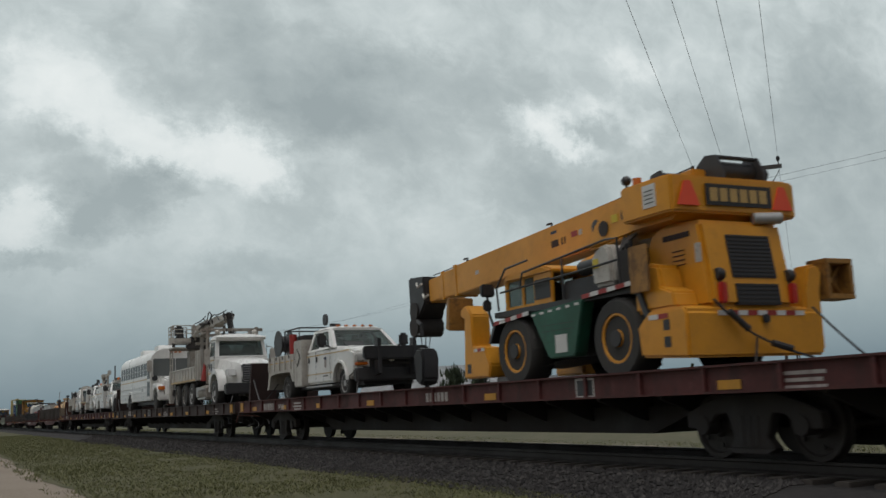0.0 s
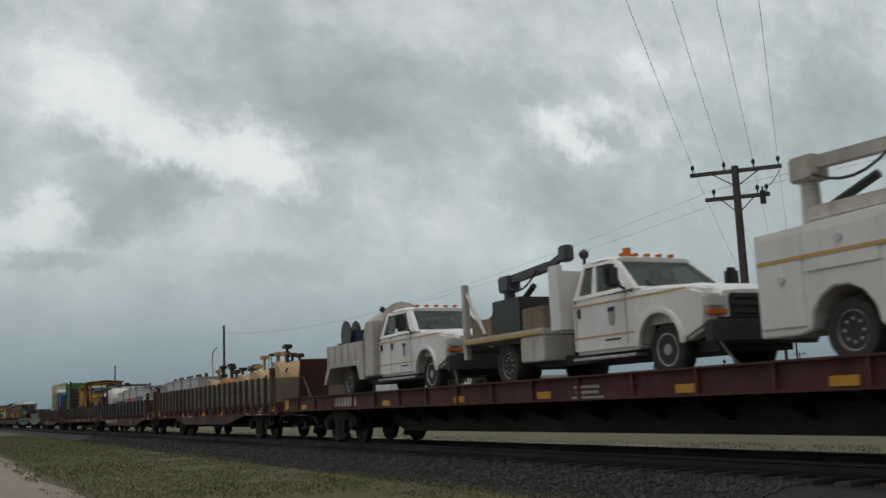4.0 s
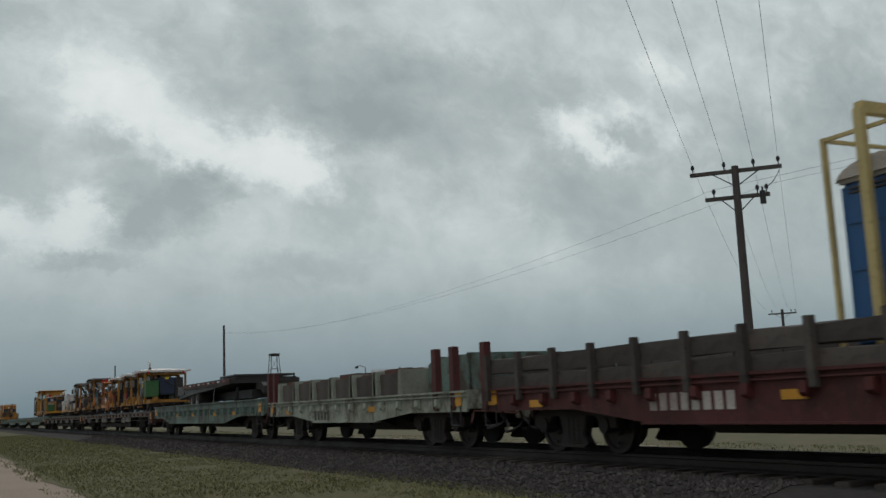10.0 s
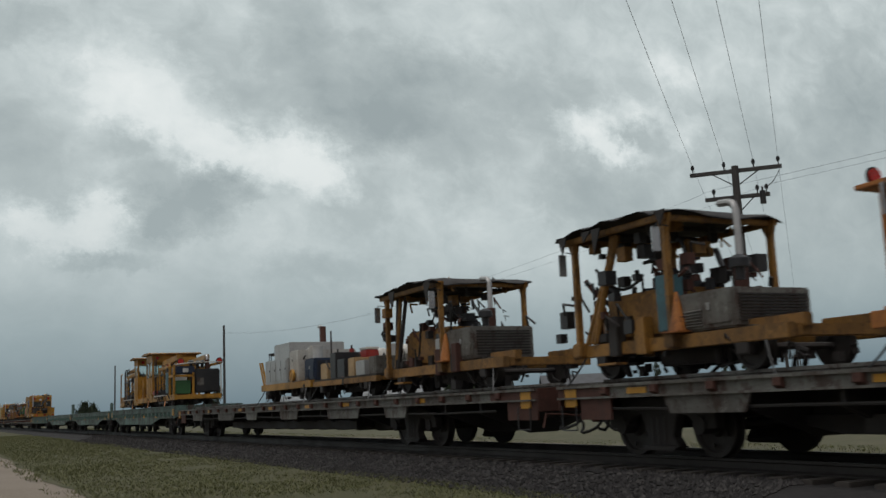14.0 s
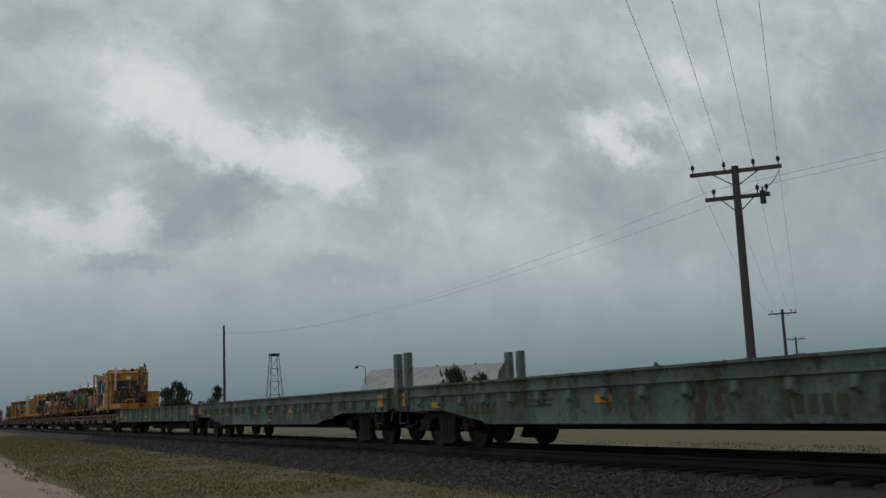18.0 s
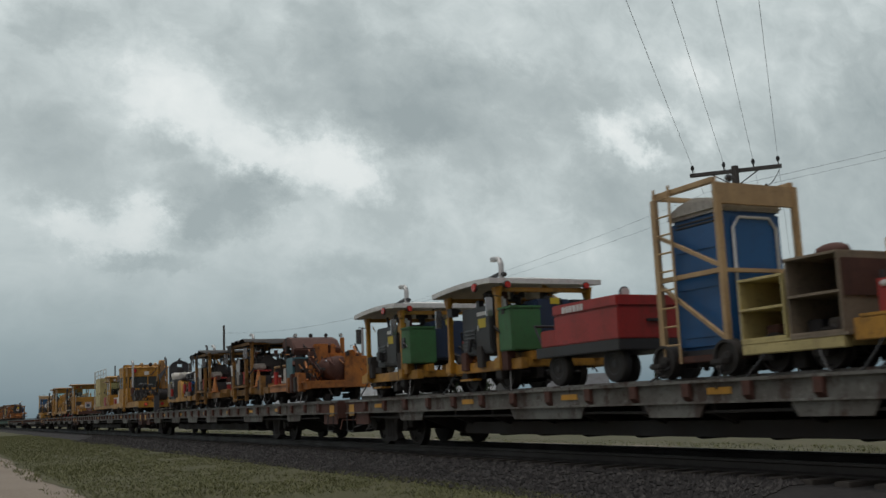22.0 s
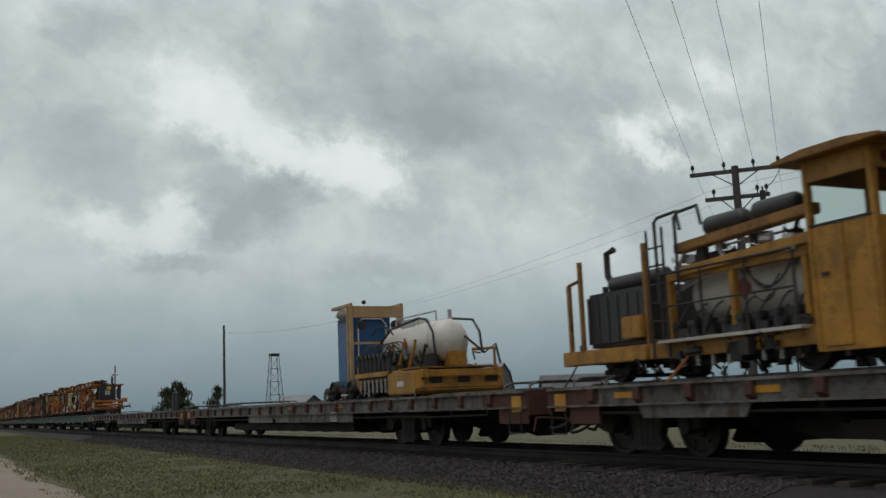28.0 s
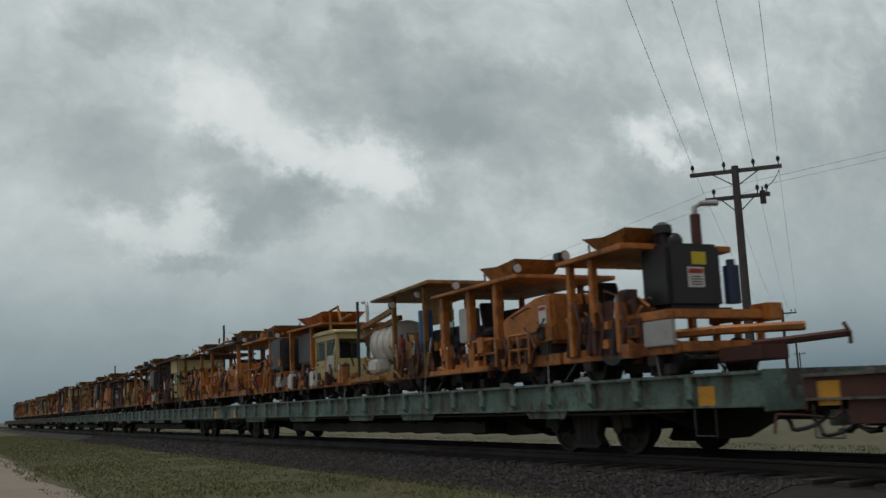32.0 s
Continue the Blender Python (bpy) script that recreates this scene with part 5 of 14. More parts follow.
def flatbed_crane_pickup():
    p = rides("service_pickup", -73.8, DECK["C"], "white extended-cab flatbed pickup with folded crane and bins", "pickup truck", "service pickups")
    pickup_cab(p, -2.3, 1.5)
    wheels4(p, -4.5)
    bm = B()
    box(bm, -2.62, -2.42, -1.12, 1.12, 0.9, 1.92, 0.02)
    part("headboard", bm, "white", p, "white headboard panel", smooth=False)
    for y in (-1.12, 1.12):
        bm = B()
        box(bm, -2.72, -2.4, y - 0.05, y + 0.05, 0.9, 2.02, 0.015)
        part("headboard_post", bm, "white", p, smooth=False)
    bm = B()
    box(bm, -6.0, -3.0, -1.15, 1.15, 0.88, 1.0, 0.01)
    box(bm, -3.8, -3.0, -1.14, -0.5, 0.42, 0.88, 0.02)
    part("flatbed", bm, "dwhite", p, "dirty white flatbed", smooth=False)
    bm = B()
    box(bm, -5.95, -3.05, -1.165, -1.15, 0.9, 0.96)
    part("stripe", bm, "stripe", p, smooth=False)
    for y in (-1.08, 1.08):
        bm = B()
        box(bm, -6.02, -5.9, y - 0.06, y + 0.06, 0.6, 2.1, 0.01)
        tube(bm, [(-5.9, y, 1.9), (-5.2, y, 1.05)], 0.04, 5)
        part("corner_post", bm, "dwhite", p)
    for x0, x1, z, m in ((-5.8, -5.0, 1.35, "palewood"), (-4.95, -3.9, 1.65, "black"), (-3.85, -3.1, 1.4, "palewood")):
        bm = B()
        box(bm, x0, x1, -1.05, 0.9, 1.0, z, 0.02)
        part("bin", bm, m, p, smooth=False)
    lift_crane(p, -5.6, -0.25, 1.3, "greysteel", 2.1, 0.6)
    beacon(p, -1.6, -0.3, 2.04)
    bm = B()
    rod(bm, (-2.7, -0.4, 2.0), (-2.7, -0.4, 2.2), 0.03, 6)
    bmesh.ops.create_uvsphere(bm, u_segments=10, v_segments=8, radius=0.09, matrix=Matrix.Translation((-2.7, -0.4, 2.26)))
    part("mirror_ball", bm, "black", p)
    straps(p, [((1.1, -0.9, 0.5), (1.9, -1.2, 0.02))])


def tank_pickup():
    p = rides("service_pickup", -81.85, DECK["C"], "white crew-cab pickup with drop sides, tank and clutter", "pickup truck", "service pickups")
    pickup_cab(p, -2.7, 2)
    wheels4(p, -4.7)
    bm = B()
    prism(bm, [(-2.8, 0.5), (-2.8, 1.85), (-3.3, 1.85), (-3.4, 1.4), (-3.4, 0.5)], -1.1, 1.1, "y", 0.03)
    part("headboard", bm, "dwhite", p)
    bm = B()
    prism(bm, [(-3.4, 0.95), (-6.0, 0.95), (-6.3, 0.4), (-6.15, 0.4), (-5.8, 0.82), (-3.9, 0.82), (-3.7, 0.45), (-3.4, 0.45)], -1.12, 1.12)
    for y in (-1.12, 1.07):
        box(bm, -6.0, -3.4, y, y + 0.05, 0.95, 1.4)
    part("flatbed", bm, "dwhite", p, "dirty white drop-side bed", smooth=False)
    for i in range(6):
        bm = B()
        box(bm, -5.95 + i * 0.5, -5.9 + i * 0.5, -1.15, -1.12, 0.95, 1.4)
        part("side_post", bm, "dwhite", p, smooth=False)
    bm = B()
    rod(bm, (-4.4, -0.1, 1.55), (-3.1, -0.1, 1.75), 0.62, 16)
    part("tank", bm, "dwhite", p, "pale round tank")
    for x, y, z, r, m in ((-4.6, -0.7, 1.75, 0.25, "navy"), (-4.95, -0.5, 1.6, 0.2, "rust")):
        bm = B()
        rod(bm, (x, y, 1.0), (x, y, z), r, 12)
        part("drum", bm, m, p)
    bm = B()
    box(bm, -5.9, -5.1, -0.9, 0.6, 1.1, 1.6, 0.12)
    part("bag", bm, "rust", p, "brown tarpaulin bundle")
    bm = B()
    wheel_shape(bm, (-4.75, -0.9, 1.65), 0.36, 0.3, [(0.3, -0.5), (1.0, -0.5), (1.0, -0.4), (0.6, -0.4), (0.6, 0.4), (1.0, 0.4), (1.0, 0.5), (0.3, 0.5)], 18)
    part("hose_reel", bm, "black", p)
    beacon(p, -2.4, -0.1, 2.02)
    for y in (-0.5, 0.3):
        bm = B()
        rod(bm, (-3.3, y, 2.1), (-3.3, y - 0.15, 2.2), 0.07, 8)
        part("work_lamp", bm, "black", p)
    straps(p, [((1.1, -0.9, 0.5), (1.9, -1.2, 0.02))])


hose_reel_pickup()
service_body_pickup()
flatbed_crane_pickup()
tank_pickup()


def boom_truck():
    p = rides("boom_truck", -38.3, DECK["B"], "dirty white four-axle truck with folded log-loader boom", "truck")
    r = 0.53
    for y in (-1, 1):
        road_wheel(p, 0, y * 1.2, r, 0.3)
        for x in (-3.8, -5.2, -6.7):
            road_wheel(p, x, y * 1.22, r, 0.28, "alu" if x == -3.8 else "dwhite", x != -3.8)
    bm = B()
    box(bm, -8.7, 1.2, -0.42, 0.42, 0.55, 0.95)
    part("chassis", bm, "black", p)
    bm = B()
    loft(bm, [(1.56, [(0.5, 0.8), (0.56, 1.2), (0.5, 1.5), (0.28, 1.58), (0.1, 1.58)]), (1.35, [(0.62, 0.8), (0.68, 1.25), (0.6, 1.6), (0.32, 1.7), (0.1, 1.7)]),
              (0.3, [(0.8, 0.9), (0.85, 1.4), (0.76, 1.74), (0.4, 1.84), (0.1, 1.84)]), (-0.55, [(0.95, 0.9), (0.99, 1.5), (0.9, 1.84), (0.45, 1.93), (0.1, 1.93)])])
    part("bonnet", bm, "white", p, "white sloping bonnet")
    for sg in (-1, 1):
        bm = B()
        prism(bm, arch(0, 0.85, 0.6) + arch(0, 0.68, 0.6)[::-1], *sorted((sg * 0.9, sg * 1.22)), "y", 0.02)
        part("wheel_arch", bm, "white", p)
        bm = B()
        prism(bm, [(1.0, 1.12), (1.42, 1.12), (1.3, 1.38), (0.9, 1.38)], *sorted((sg * 0.7, sg * 1.03)), "y", 0.04)
        part("headlight", bm, "lens", p, "clear teardrop headlight")
    lo, hi = 1.08, 0.98
    A, Bq, C, D_ = (-2.2, 0.85), (-0.6, 0.85), (-1.05, 2.62), (-2.2, 2.62)
    S1 = (-0.6, 1.8)
    bm = B()
    prism(bm, [(-1.62, 0.95), (-0.5, 0.85), (-0.42, 1.9), (-0.5, 1.96), (-1.62, 1.96)], -1.05, 1.05, "y", 0.05)
    part("cab", bm, "white", p, "white day cab")
    bm = B()
    loft(bm, [(-0.62, [(0.86, 2.56), (0.95, 2.6), (0.84, 2.7), (0.3, 2.73)]), (-0.85, [(0.9, 2.58), (1.0, 2.64), (0.88, 2.8), (0.3, 2.86)]), (-1.45, [(0.9, 2.58), (1.0, 2.64), (0.88, 2.8), (0.3, 2.86)]), (-1.66, [(0.86, 2.56), (0.95, 2.6), (0.84, 2.7), (0.3, 2.73)])])
    part("cab_roof", bm, "white", p)
    face = [(-0.46, -1.0, 1.94), (-0.46, 1.0, 1.94), (-0.68, 0.94, 2.6), (-0.68, -0.94, 2.6)]
    rear = [(-1.6, 1.0, 1.94), (-1.6, -1.0, 1.94), (-1.6, -0.94, 2.6), (-1.6, 0.94, 2.6)]
    for fc, v0, v1, nm in ((face, 0.05, 0.94, "windscreen"), (rear, 0.25, 0.8, "rear_window")):
        for u0, u1, q0, q1 in ((0, 1, 0, v0), (0, 1, v1, 1), (0, 0.06, v0, v1), (0.94, 1, v0, v1)):
            bm = B()
            panel(bm, fc, u0, u1, q0, q1, 0.008, 0.05)
            part("window_frame", bm, "white", p, smooth=False)
        bm = B()
        panel(bm, fc, 0.06, 0.94, v0, v1, -0.006, 0.014)
        part(nm, bm, "glass", p, smooth=False)
    bm = B()
    prism(bm, [(-0.5, 1.94), (-0.85, 1.94), (-0.82, 2.08), (-0.6, 2.04)], -0.9, 0.9, "y", 0.02)
    part("dashboard", bm, "black", p)
    for y in (-0.5, 0.5):
        bm = B()
        prism(bm, [(-1.3, 1.94), (-1.1, 1.94), (-1.2, 2.4), (-1.36, 2.4)], y - 0.25, y + 0.25, "y", 0.05)
        part("seat", bm, "grimy", p)
    bm = B()
    prism(bm, [(-0.5, 2.6), (-0.42, 2.7), (-0.62, 2.76), (-0.68, 2.66)], -0.98, 0.98, "y", 0.01)
    part("sun_visor", bm, "white", p)
    for sg in (-1, 1):
        side = [(-1.6, sg * 1.02, 1.94), (-0.46, sg * 1.02, 1.94), (-0.68, sg * 0.94, 2.6), (-1.6, sg * 0.94, 2.6)]
        if sg > 0:
            side = [side[1], side[0], side[3], side[2]]
        for u0, u1, q0, q1 in ((0, 1, 0, 0.06), (0, 1, 0.9, 1), (0, 0.12, 0.06, 0.9), (0.88, 1, 0.06, 0.9)):
            bm = B()
            panel(bm, side, u0, u1, q0, q1, 0.01, 0.05)
            part("window_frame", bm, "white", p, smooth=False)
        bm = B()
        panel(bm, side, 0.12, 0.88, 0.06, 0.9, -0.006, 0.014)
        part("side_window", bm, "glass", p, smooth=False)
        for x in (-0.6, -1.45):
            bm = B()
            box(bm, x - 0.01, x + 0.01, *sorted((sg * 1.04, sg * 1.056)), 0.95, 2.45)
            part("door_gap", bm, "black", p, smooth=False)
        bm = B()
        box(bm, -1.42, -1.3, *sorted((sg * 1.04, sg * 1.08)), 1.5, 1.72, 0.03)
        part("door_handle", bm, "black", p)
        bm = B()
        box(bm, -1.58, -0.62, *sorted((sg * 1.045, sg * 1.06)), 1.8, 1.84)
        box(bm, -1.58, -0.62, *sorted((sg * 1.045, sg * 1.06)), 1.3, 1.35)
        part("stripe", bm, "stripe", p, "gold stripe", smooth=False)
        bm = B()
        box(bm, -1.15, -0.95, *sorted((sg * 1.045, sg * 1.06)), 1.42, 1.7)
        part("door_badge", bm, "navy", p, smooth=False)
        bm = B()
        tube(bm, [(-0.7, sg * 1.05, 2.35), (-0.65, sg * 1.3, 2.3), (-0.65, sg * 1.3, 1.6), (-0.75, sg * 1.05, 1.55)], 0.02, 5)
        box(bm, -0.72, -0.6, *sorted((sg * 1.2, sg * 1.42)), 1.65, 2.25, 0.03)
        part("mirror", bm, "dwhite", p, "tall door mirror")
        bm = B()
        rod(bm, (-1.1, sg * 0.95, 0.62), (-2.55, sg * 0.95, 0.62), 0.3, 16)
        part("fuel_tank", bm, "dusty", p, "round aluminium fuel tank")
        bm = B()
        box(bm, -2.4, -1.2, *sorted((sg * 1.0, sg * 1.28)), 0.35, 0.42)
        box(bm, -2.4, -1.2, *sorted((sg * 1.0, sg * 1.28)), 0.72, 0.78)
        part("cab_step", bm, "alu", p)
        bm = B()
        box(bm, -3.3, -2.65, *sorted((sg * 0.6, sg * 1.15)), 0.45, 0.85, 0.02)
        part("battery_box", bm, "alu", p)
        bm = B()
        rod(bm, (-1.85, sg * 1.0, 0.95), (-1.85, sg * 1.0, 3.2), 0.075, 10)
        part("upright_post", bm, "dusty", p, "scuffed grey upright post")
    bm = B()
    box(bm, 1.32, 1.6, -0.55, 0.55, 0.85, 1.55, 0.04)
    g = part("grille", bm, "black", p, "dark grille with chrome bars")
    for i in range(7):
        bm = B()
        box(bm, 1.6, 1.63, -0.5, 0.5, 0.92 + i * 0.085, 0.95 + i * 0.085)
        part("grille_bar", bm, "chrome", g, smooth=False)
    bm = B()
    box(bm, 1.45, 1.85, -1.2, 1.2, 0.45, 0.85, 0.05)
    part("bumper", bm, "black", p, "heavy black front bumper")
    for i in range(5):
        bm = B()
        box(bm, -1.05, -0.95, -0.7 + i * 0.35 - 0.05, -0.7 + i * 0.35 + 0.05, 2.83, 2.89, 0.01)
        part("marker_lamp", bm, "dwhite", p)
    for y in (-0.75, 0.75):
        bm = B()
        bmesh.ops.create_uvsphere(bm, u_segments=10, v_segments=8, radius=0.11, matrix=Matrix.Translation((-1.25, y, 2.95)))
        part("beacon", bm, "dwhite", p, "white dome lamp")
    # bed with low sides, bulkhead and boom rest
    bm = B()
    box(bm, -7.9, -3.0, -1.2, 1.2, 1.12, 1.2)
    part("bed", bm, "dwhite", p)
    for i in range(5):
        bm = B()
        box(bm, -7.6 + i * 1.05, -7.5 + i * 1.05, -1.1, 1.1, 0.96, 1.12)
        part("cross_beam", bm, "black", p, smooth=False)
    for y in (-1.2, 1.2):
        bm = B()
        box(bm, -7.8, -3.05, y - 0.03, y + 0.03, 1.2, 1.66, 0.01)
        sd = part("bed_side", bm, "dwhite", p, "scuffed white bed side", smooth=False)
        bm = B()
        box(bm, -7.82, -3.02, y - 0.06, y + 0.06, 1.66, 1.72)
        part("side_rail", bm, "dwhite", sd, smooth=False)
        bm = B()
        box(bm, -7.82, -3.02, y - 0.05, y + 0.05, 1.13, 1.2)
        part("sill_stripe", bm, "stripe", sd, "faded yellow sill stripe", smooth=False)
        for i in range(9):
            bm = B()
            box(bm, -7.75 + i * 0.57, -7.69 + i * 0.57, y - 0.06, y + 0.06, 1.2, 1.66)
            part("side_post", bm, "dwhite", sd, smooth=False)
    for y in (-1.19, 1.19):
        bm = B()
        box(bm, -3.05, -2.12, y - 0.025, y + 0.025, 1.15, 2.3)
        bk = part("bulkhead_side", bm, "dusty", p, "rust-streaked bulkhead side", smooth=False)
        for x in (-3.05, -2.6, -2.16):
            bm = B()
            box(bm, x, x + 0.07, y - 0.05, y + 0.05, 1.12, 2.34)
            part("bulkhead_post", bm, "dwhite", bk, smooth=False)
    bm = B()
    box(bm, -2.2, -2.14, -1.15, 1.15, 1.15, 2.3)
    part("bulkhead", bm, "dusty", p, "scuffed steel bulkhead", smooth=False)
    for y in (-1.0, 1.0):
        bm = B()
        rod(bm, (-2.85, y, 2.3), (-2.9, y, 3.2), 0.07, 10)
        part("rest_post", bm, "dusty", p)
        bm = B()
        box(bm, -2.95, -1.8, y - 0.06, y + 0.06, 2.95, 3.05, 0.01)
        part("rest_beam", bm, "dusty", p, smooth=False)
    for x, z in ((-2.85, 2.62), (-2.85, 2.95), (-1.9, 3.1)):
        bm = B()
        box(bm, x - 0.07, x + 0.07, -1.25, 1.25, z - 0.06, z + 0.06, 0.01)
        part("boom_rest", bm, "dusty", p, smooth=False)
    for x in (-2.7, -2.35):
        bm = B()
        box(bm, x - 0.05, x + 0.05, -0.35, -0.2, 2.3, 3.0, 0.01)
        part("rest_bracket", bm, "grimy", p, smooth=False)
    bm = B()
    rod(bm, (-1.95, -1.12, 1.08), (-1.9, -1.12, 1.8), 0.15, 12, 0.03)
    part("safety_cone", bm, "bred", p, "faded orange traffic cone")
    # rear outriggers, ladders, transverse platform and pedestal
    for y in (-1.12, 1.12):
        bm = B()
        box(bm, -8.45, -8.2, y - 0.1, y + 0.1, 0.3, 1.75, 0.02)
        og = part("outrigger", bm, "dwhite", p, "stowed outrigger leg", smooth=False)
        bm = B()
        box(bm, -8.55, -8.1, y - 0.2, y + 0.2, 0.24, 0.3, 0.01)
        part("foot_pad", bm, "rust", og, smooth=False)
        for x in (-8.6, -8.12):
            bm = B()
            tube(bm, [(x, y, 0.9), (x, y, 2.8)], 0.035, 6)
            part("ladder_rail", bm, "dwhite", p)
        for i in range(6):
            bm = B()
            tube(bm, [(-8.6, y, 1.1 + i * 0.3), (-8.12, y, 1.1 + i * 0.3)], 0.03, 5)
            part("ladder_rung", bm, "dwhite", p)
    bm = B()
    box(bm, -8.65, -8.0, -1.1, 1.1, 0.62, 0.9, 0.03)
    part("outrigger_beam", bm, "grimy", p, "dirty outrigger crossbeam", smooth=False)
    for y in (-0.95, 0.95):
        bm = B()
        box(bm, -8.62, -7.5, y - 0.28, y + 0.28, 2.74, 2.8, 0.01)
        part("platform", bm, "dwhite", p, "raised walkway plate", smooth=False)
        bm = B()
        rod(bm, (-8.0, y * 1.15, 2.8), (-8.0, y * 1.15, 3.0), 0.07, 10)
        part("stake_pocket", bm, "grimy", p)
    bm = B()
    box(bm, -8.3, -7.9, -1.25, 1.25, 2.66, 2.78, 0.03)
    part("crossbeam", bm, "dusty", p, "greasy crossbeam", smooth=False)
    bm = B()
    box(bm, -8.45, -7.72, -0.4, 0.4, 0.9, 2.68, 0.06)
    part("pedestal", bm, "dusty", p, "white boom pedestal")
    bm = B()
    rod(bm, (-8.08, 0, 2.72), (-8.08, 0, 2.92), 0.52, 22)
    rod(bm, (-8.08, 0, 2.92), (-8.08, 0, 3.12), 0.42, 22)
    part("slewing_ring", bm, "grimy", p, "greasy slewing ring")
    for y in (-0.2, 0.2):
        bm = B()
        prism(bm, [(-8.4, 3.1), (-7.6, 3.1), (-7.45, 3.3), (-7.75, 3.85), (-8.05, 3.85)], y - 0.03, y + 0.03, "y", 0.01)
        part("turret_plate", bm, "dusty", p, "dirty turret cheek")
    bm = B()
    box(bm, -8.3, -7.7, -0.35, 0.35, 3.05, 3.3, 0.04)
    part("valve_block", bm, "black", p)
    # operator basket
    bm = B()
    box(bm, -8.95, -7.85, -1.12, -0.3, 2.98, 3.04, 0.01)
    part("basket_floor", bm, "dwhite", p, smooth=False)
    for q in ((-8.95, -7.85, -1.13, -1.11, 3.04, 3.3), (-8.96, -8.94, -1.1, -0.3, 3.04, 3.3), (-7.86, -7.84, -1.1, -0.3, 3.04, 3.22)):
        bm = B()
        box(bm, *q)
        part("kick_plate", bm, "dwhite", p, smooth=False)
    for z in (3.45, 3.62, 3.8):
        bm = B()
        tube(bm, [(-8.5, -1.12, z), (-8.95, -1.12, z), (-8.95, -0.3, z)], 0.022, 5)
        part("guard_rail", bm, "dwhite", p)
        bm = B()
        tube(bm, [(-8.3, -1.12, z), (-7.85, -1.12, z), (-7.85, -0.3, z)], 0.022, 5)
        part("guard_rail", bm, "dwhite", p)
    for q in ((-8.95, -1.12), (-8.5, -1.12), (-8.3, -1.12), (-7.85, -1.12), (-8.95, -0.3), (-7.85, -0.3)):
        bm = B()
        tube(bm, [(*q, 3.0), (*q, 3.8)], 0.022, 5)
        part("guard_post", bm, "dwhite", p)
    bm = B()
    for i in range(8):
        rod(bm, (-8.28 + i * 0.06, -1.12, 3.62), (-8.28 + i * 0.06, -1.12, 3.8), 0.006, 4)
    for i in range(5):
        rod(bm, (-8.3, -1.12, 3.62 + i * 0.045), (-7.85, -1.12, 3.62 + i * 0.045), 0.006, 4)
    part("mesh_panel", bm, "dwhite", p, "expanded mesh guard", smooth=False)
    bm = B()
    box(bm, -8.8, -8.62, -0.9, -0.5, 3.3, 3.85, 0.08)
    box(bm, -8.75, -8.35, -0.9, -0.5, 3.22, 3.36, 0.05)
    part("operator_seat", bm, "black", p, "black operator seat")
    bm = B()
    rod(bm, (-8.55, -0.7, 3.04), (-8.55, -0.7, 3.24), 0.06, 8)
    part("seat_pillar", bm, "grimy", p)
    for i in range(4):
        bm = B()
        rod(bm, (-8.1, -0.9 + i * 0.13, 3.2), (-8.15, -0.9 + i * 0.13, 3.6), 0.015, 6)
        part("control_lever", bm, "black", p)
    # folded boom, nearly level
    for nm, poly, hw in (("main_boom", [(-8.05, 3.62), (-7.8, 3.78), (-5.75, 3.88), (-5.2, 3.84), (-4.4, 3.84), (-4.1, 3.72), (-4.3, 3.42), (-5.0, 3.5), (-5.5, 3.48), (-7.7, 3.56)], 0.16),
                         ("outer_boom", [(-4.45, 3.5), (-4.35, 3.8), (-4.0, 3.84), (-2.5, 3.78), (-2.3, 3.72), (-2.35, 3.55), (-3.9, 3.48), (-4.2, 3.38)], 0.2)):
        bm = B()
        prism(bm, poly, -hw, hw, "y", 0.025)
        part(nm, bm, "dwhite", p, "scuffed white loader boom")
    for x, z, y in ((-7.8, 3.7, 0.21), (-5.55, 3.72, 0.19), (-4.3, 3.65, 0.24), (-4.95, 3.62, 0.19), (-2.42, 3.74, 0.23)):
        bm = B()
        rod(bm, (x, -y, z), (x, y, z), 0.08, 12)
        part("pivot_pin", bm, "grimy", p, "greasy pivot pin")
    for y in (-0.24, 0.24):
        bm = B()
        rod(bm, (-7.6, y, 3.3), (-6.6, y, 3.5), 0.095, 12)
        lc = part("lift_cylinder", bm, "dwhite", p)
        bm = B()
        rod(bm, (-6.62, y, 3.497), (-5.7, y, 3.66), 0.05, 10)
        part("piston_rod", bm, "black", lc)
        bm = B()
        rod(bm, (-6.4, y, 3.72), (-4.9, y, 3.64), 0.06, 10)
        part("knee_cylinder", bm, "grimy", p)
    for i, (a, b, sag) in enumerate((((-7.7, -0.2, 3.86), (-5.6, -0.2, 4.0), 0.05), ((-5.9, -0.2, 3.9), (-4.2, -0.26, 3.95), 0.22), ((-5.2, -0.22, 3.8), (-4.3, -0.26, 3.9), -0.25),
                                     ((-4.6, -0.25, 3.7), (-3.0, -0.25, 3.6), -0.25), ((-4.2, -0.1, 3.92), (-2.4, -0.1, 3.95), 0.03), ((-2.4, -0.2, 3.9), (-1.5, -0.3, 3.1), 0.35), ((-2.3, 0.1, 3.9), (-1.3, 0.0, 3.0), 0.4))):
        bm = B()
        tube(bm, curve_pts(a, b, sag), 0.024, 5)
        part("hose", bm, "hose", p)
    for a, b, r2, m in (((-2.35, 0, 3.7), (-2.3, 0.05, 2.95), 0.11, "grimy"), ((-2.6, 0.1, 3.6), (-2.55, 0.15, 3.0), 0.09, "black"), ((-2.05, -0.1, 3.55), (-2.1, 0, 2.9), 0.08, "black")):
        bm = B()
        rod(bm, a, b, r2, 10, r2 * 0.75)
        part("folded_stick", bm, m, p, "greasy folded stick boom")
    bm = B()
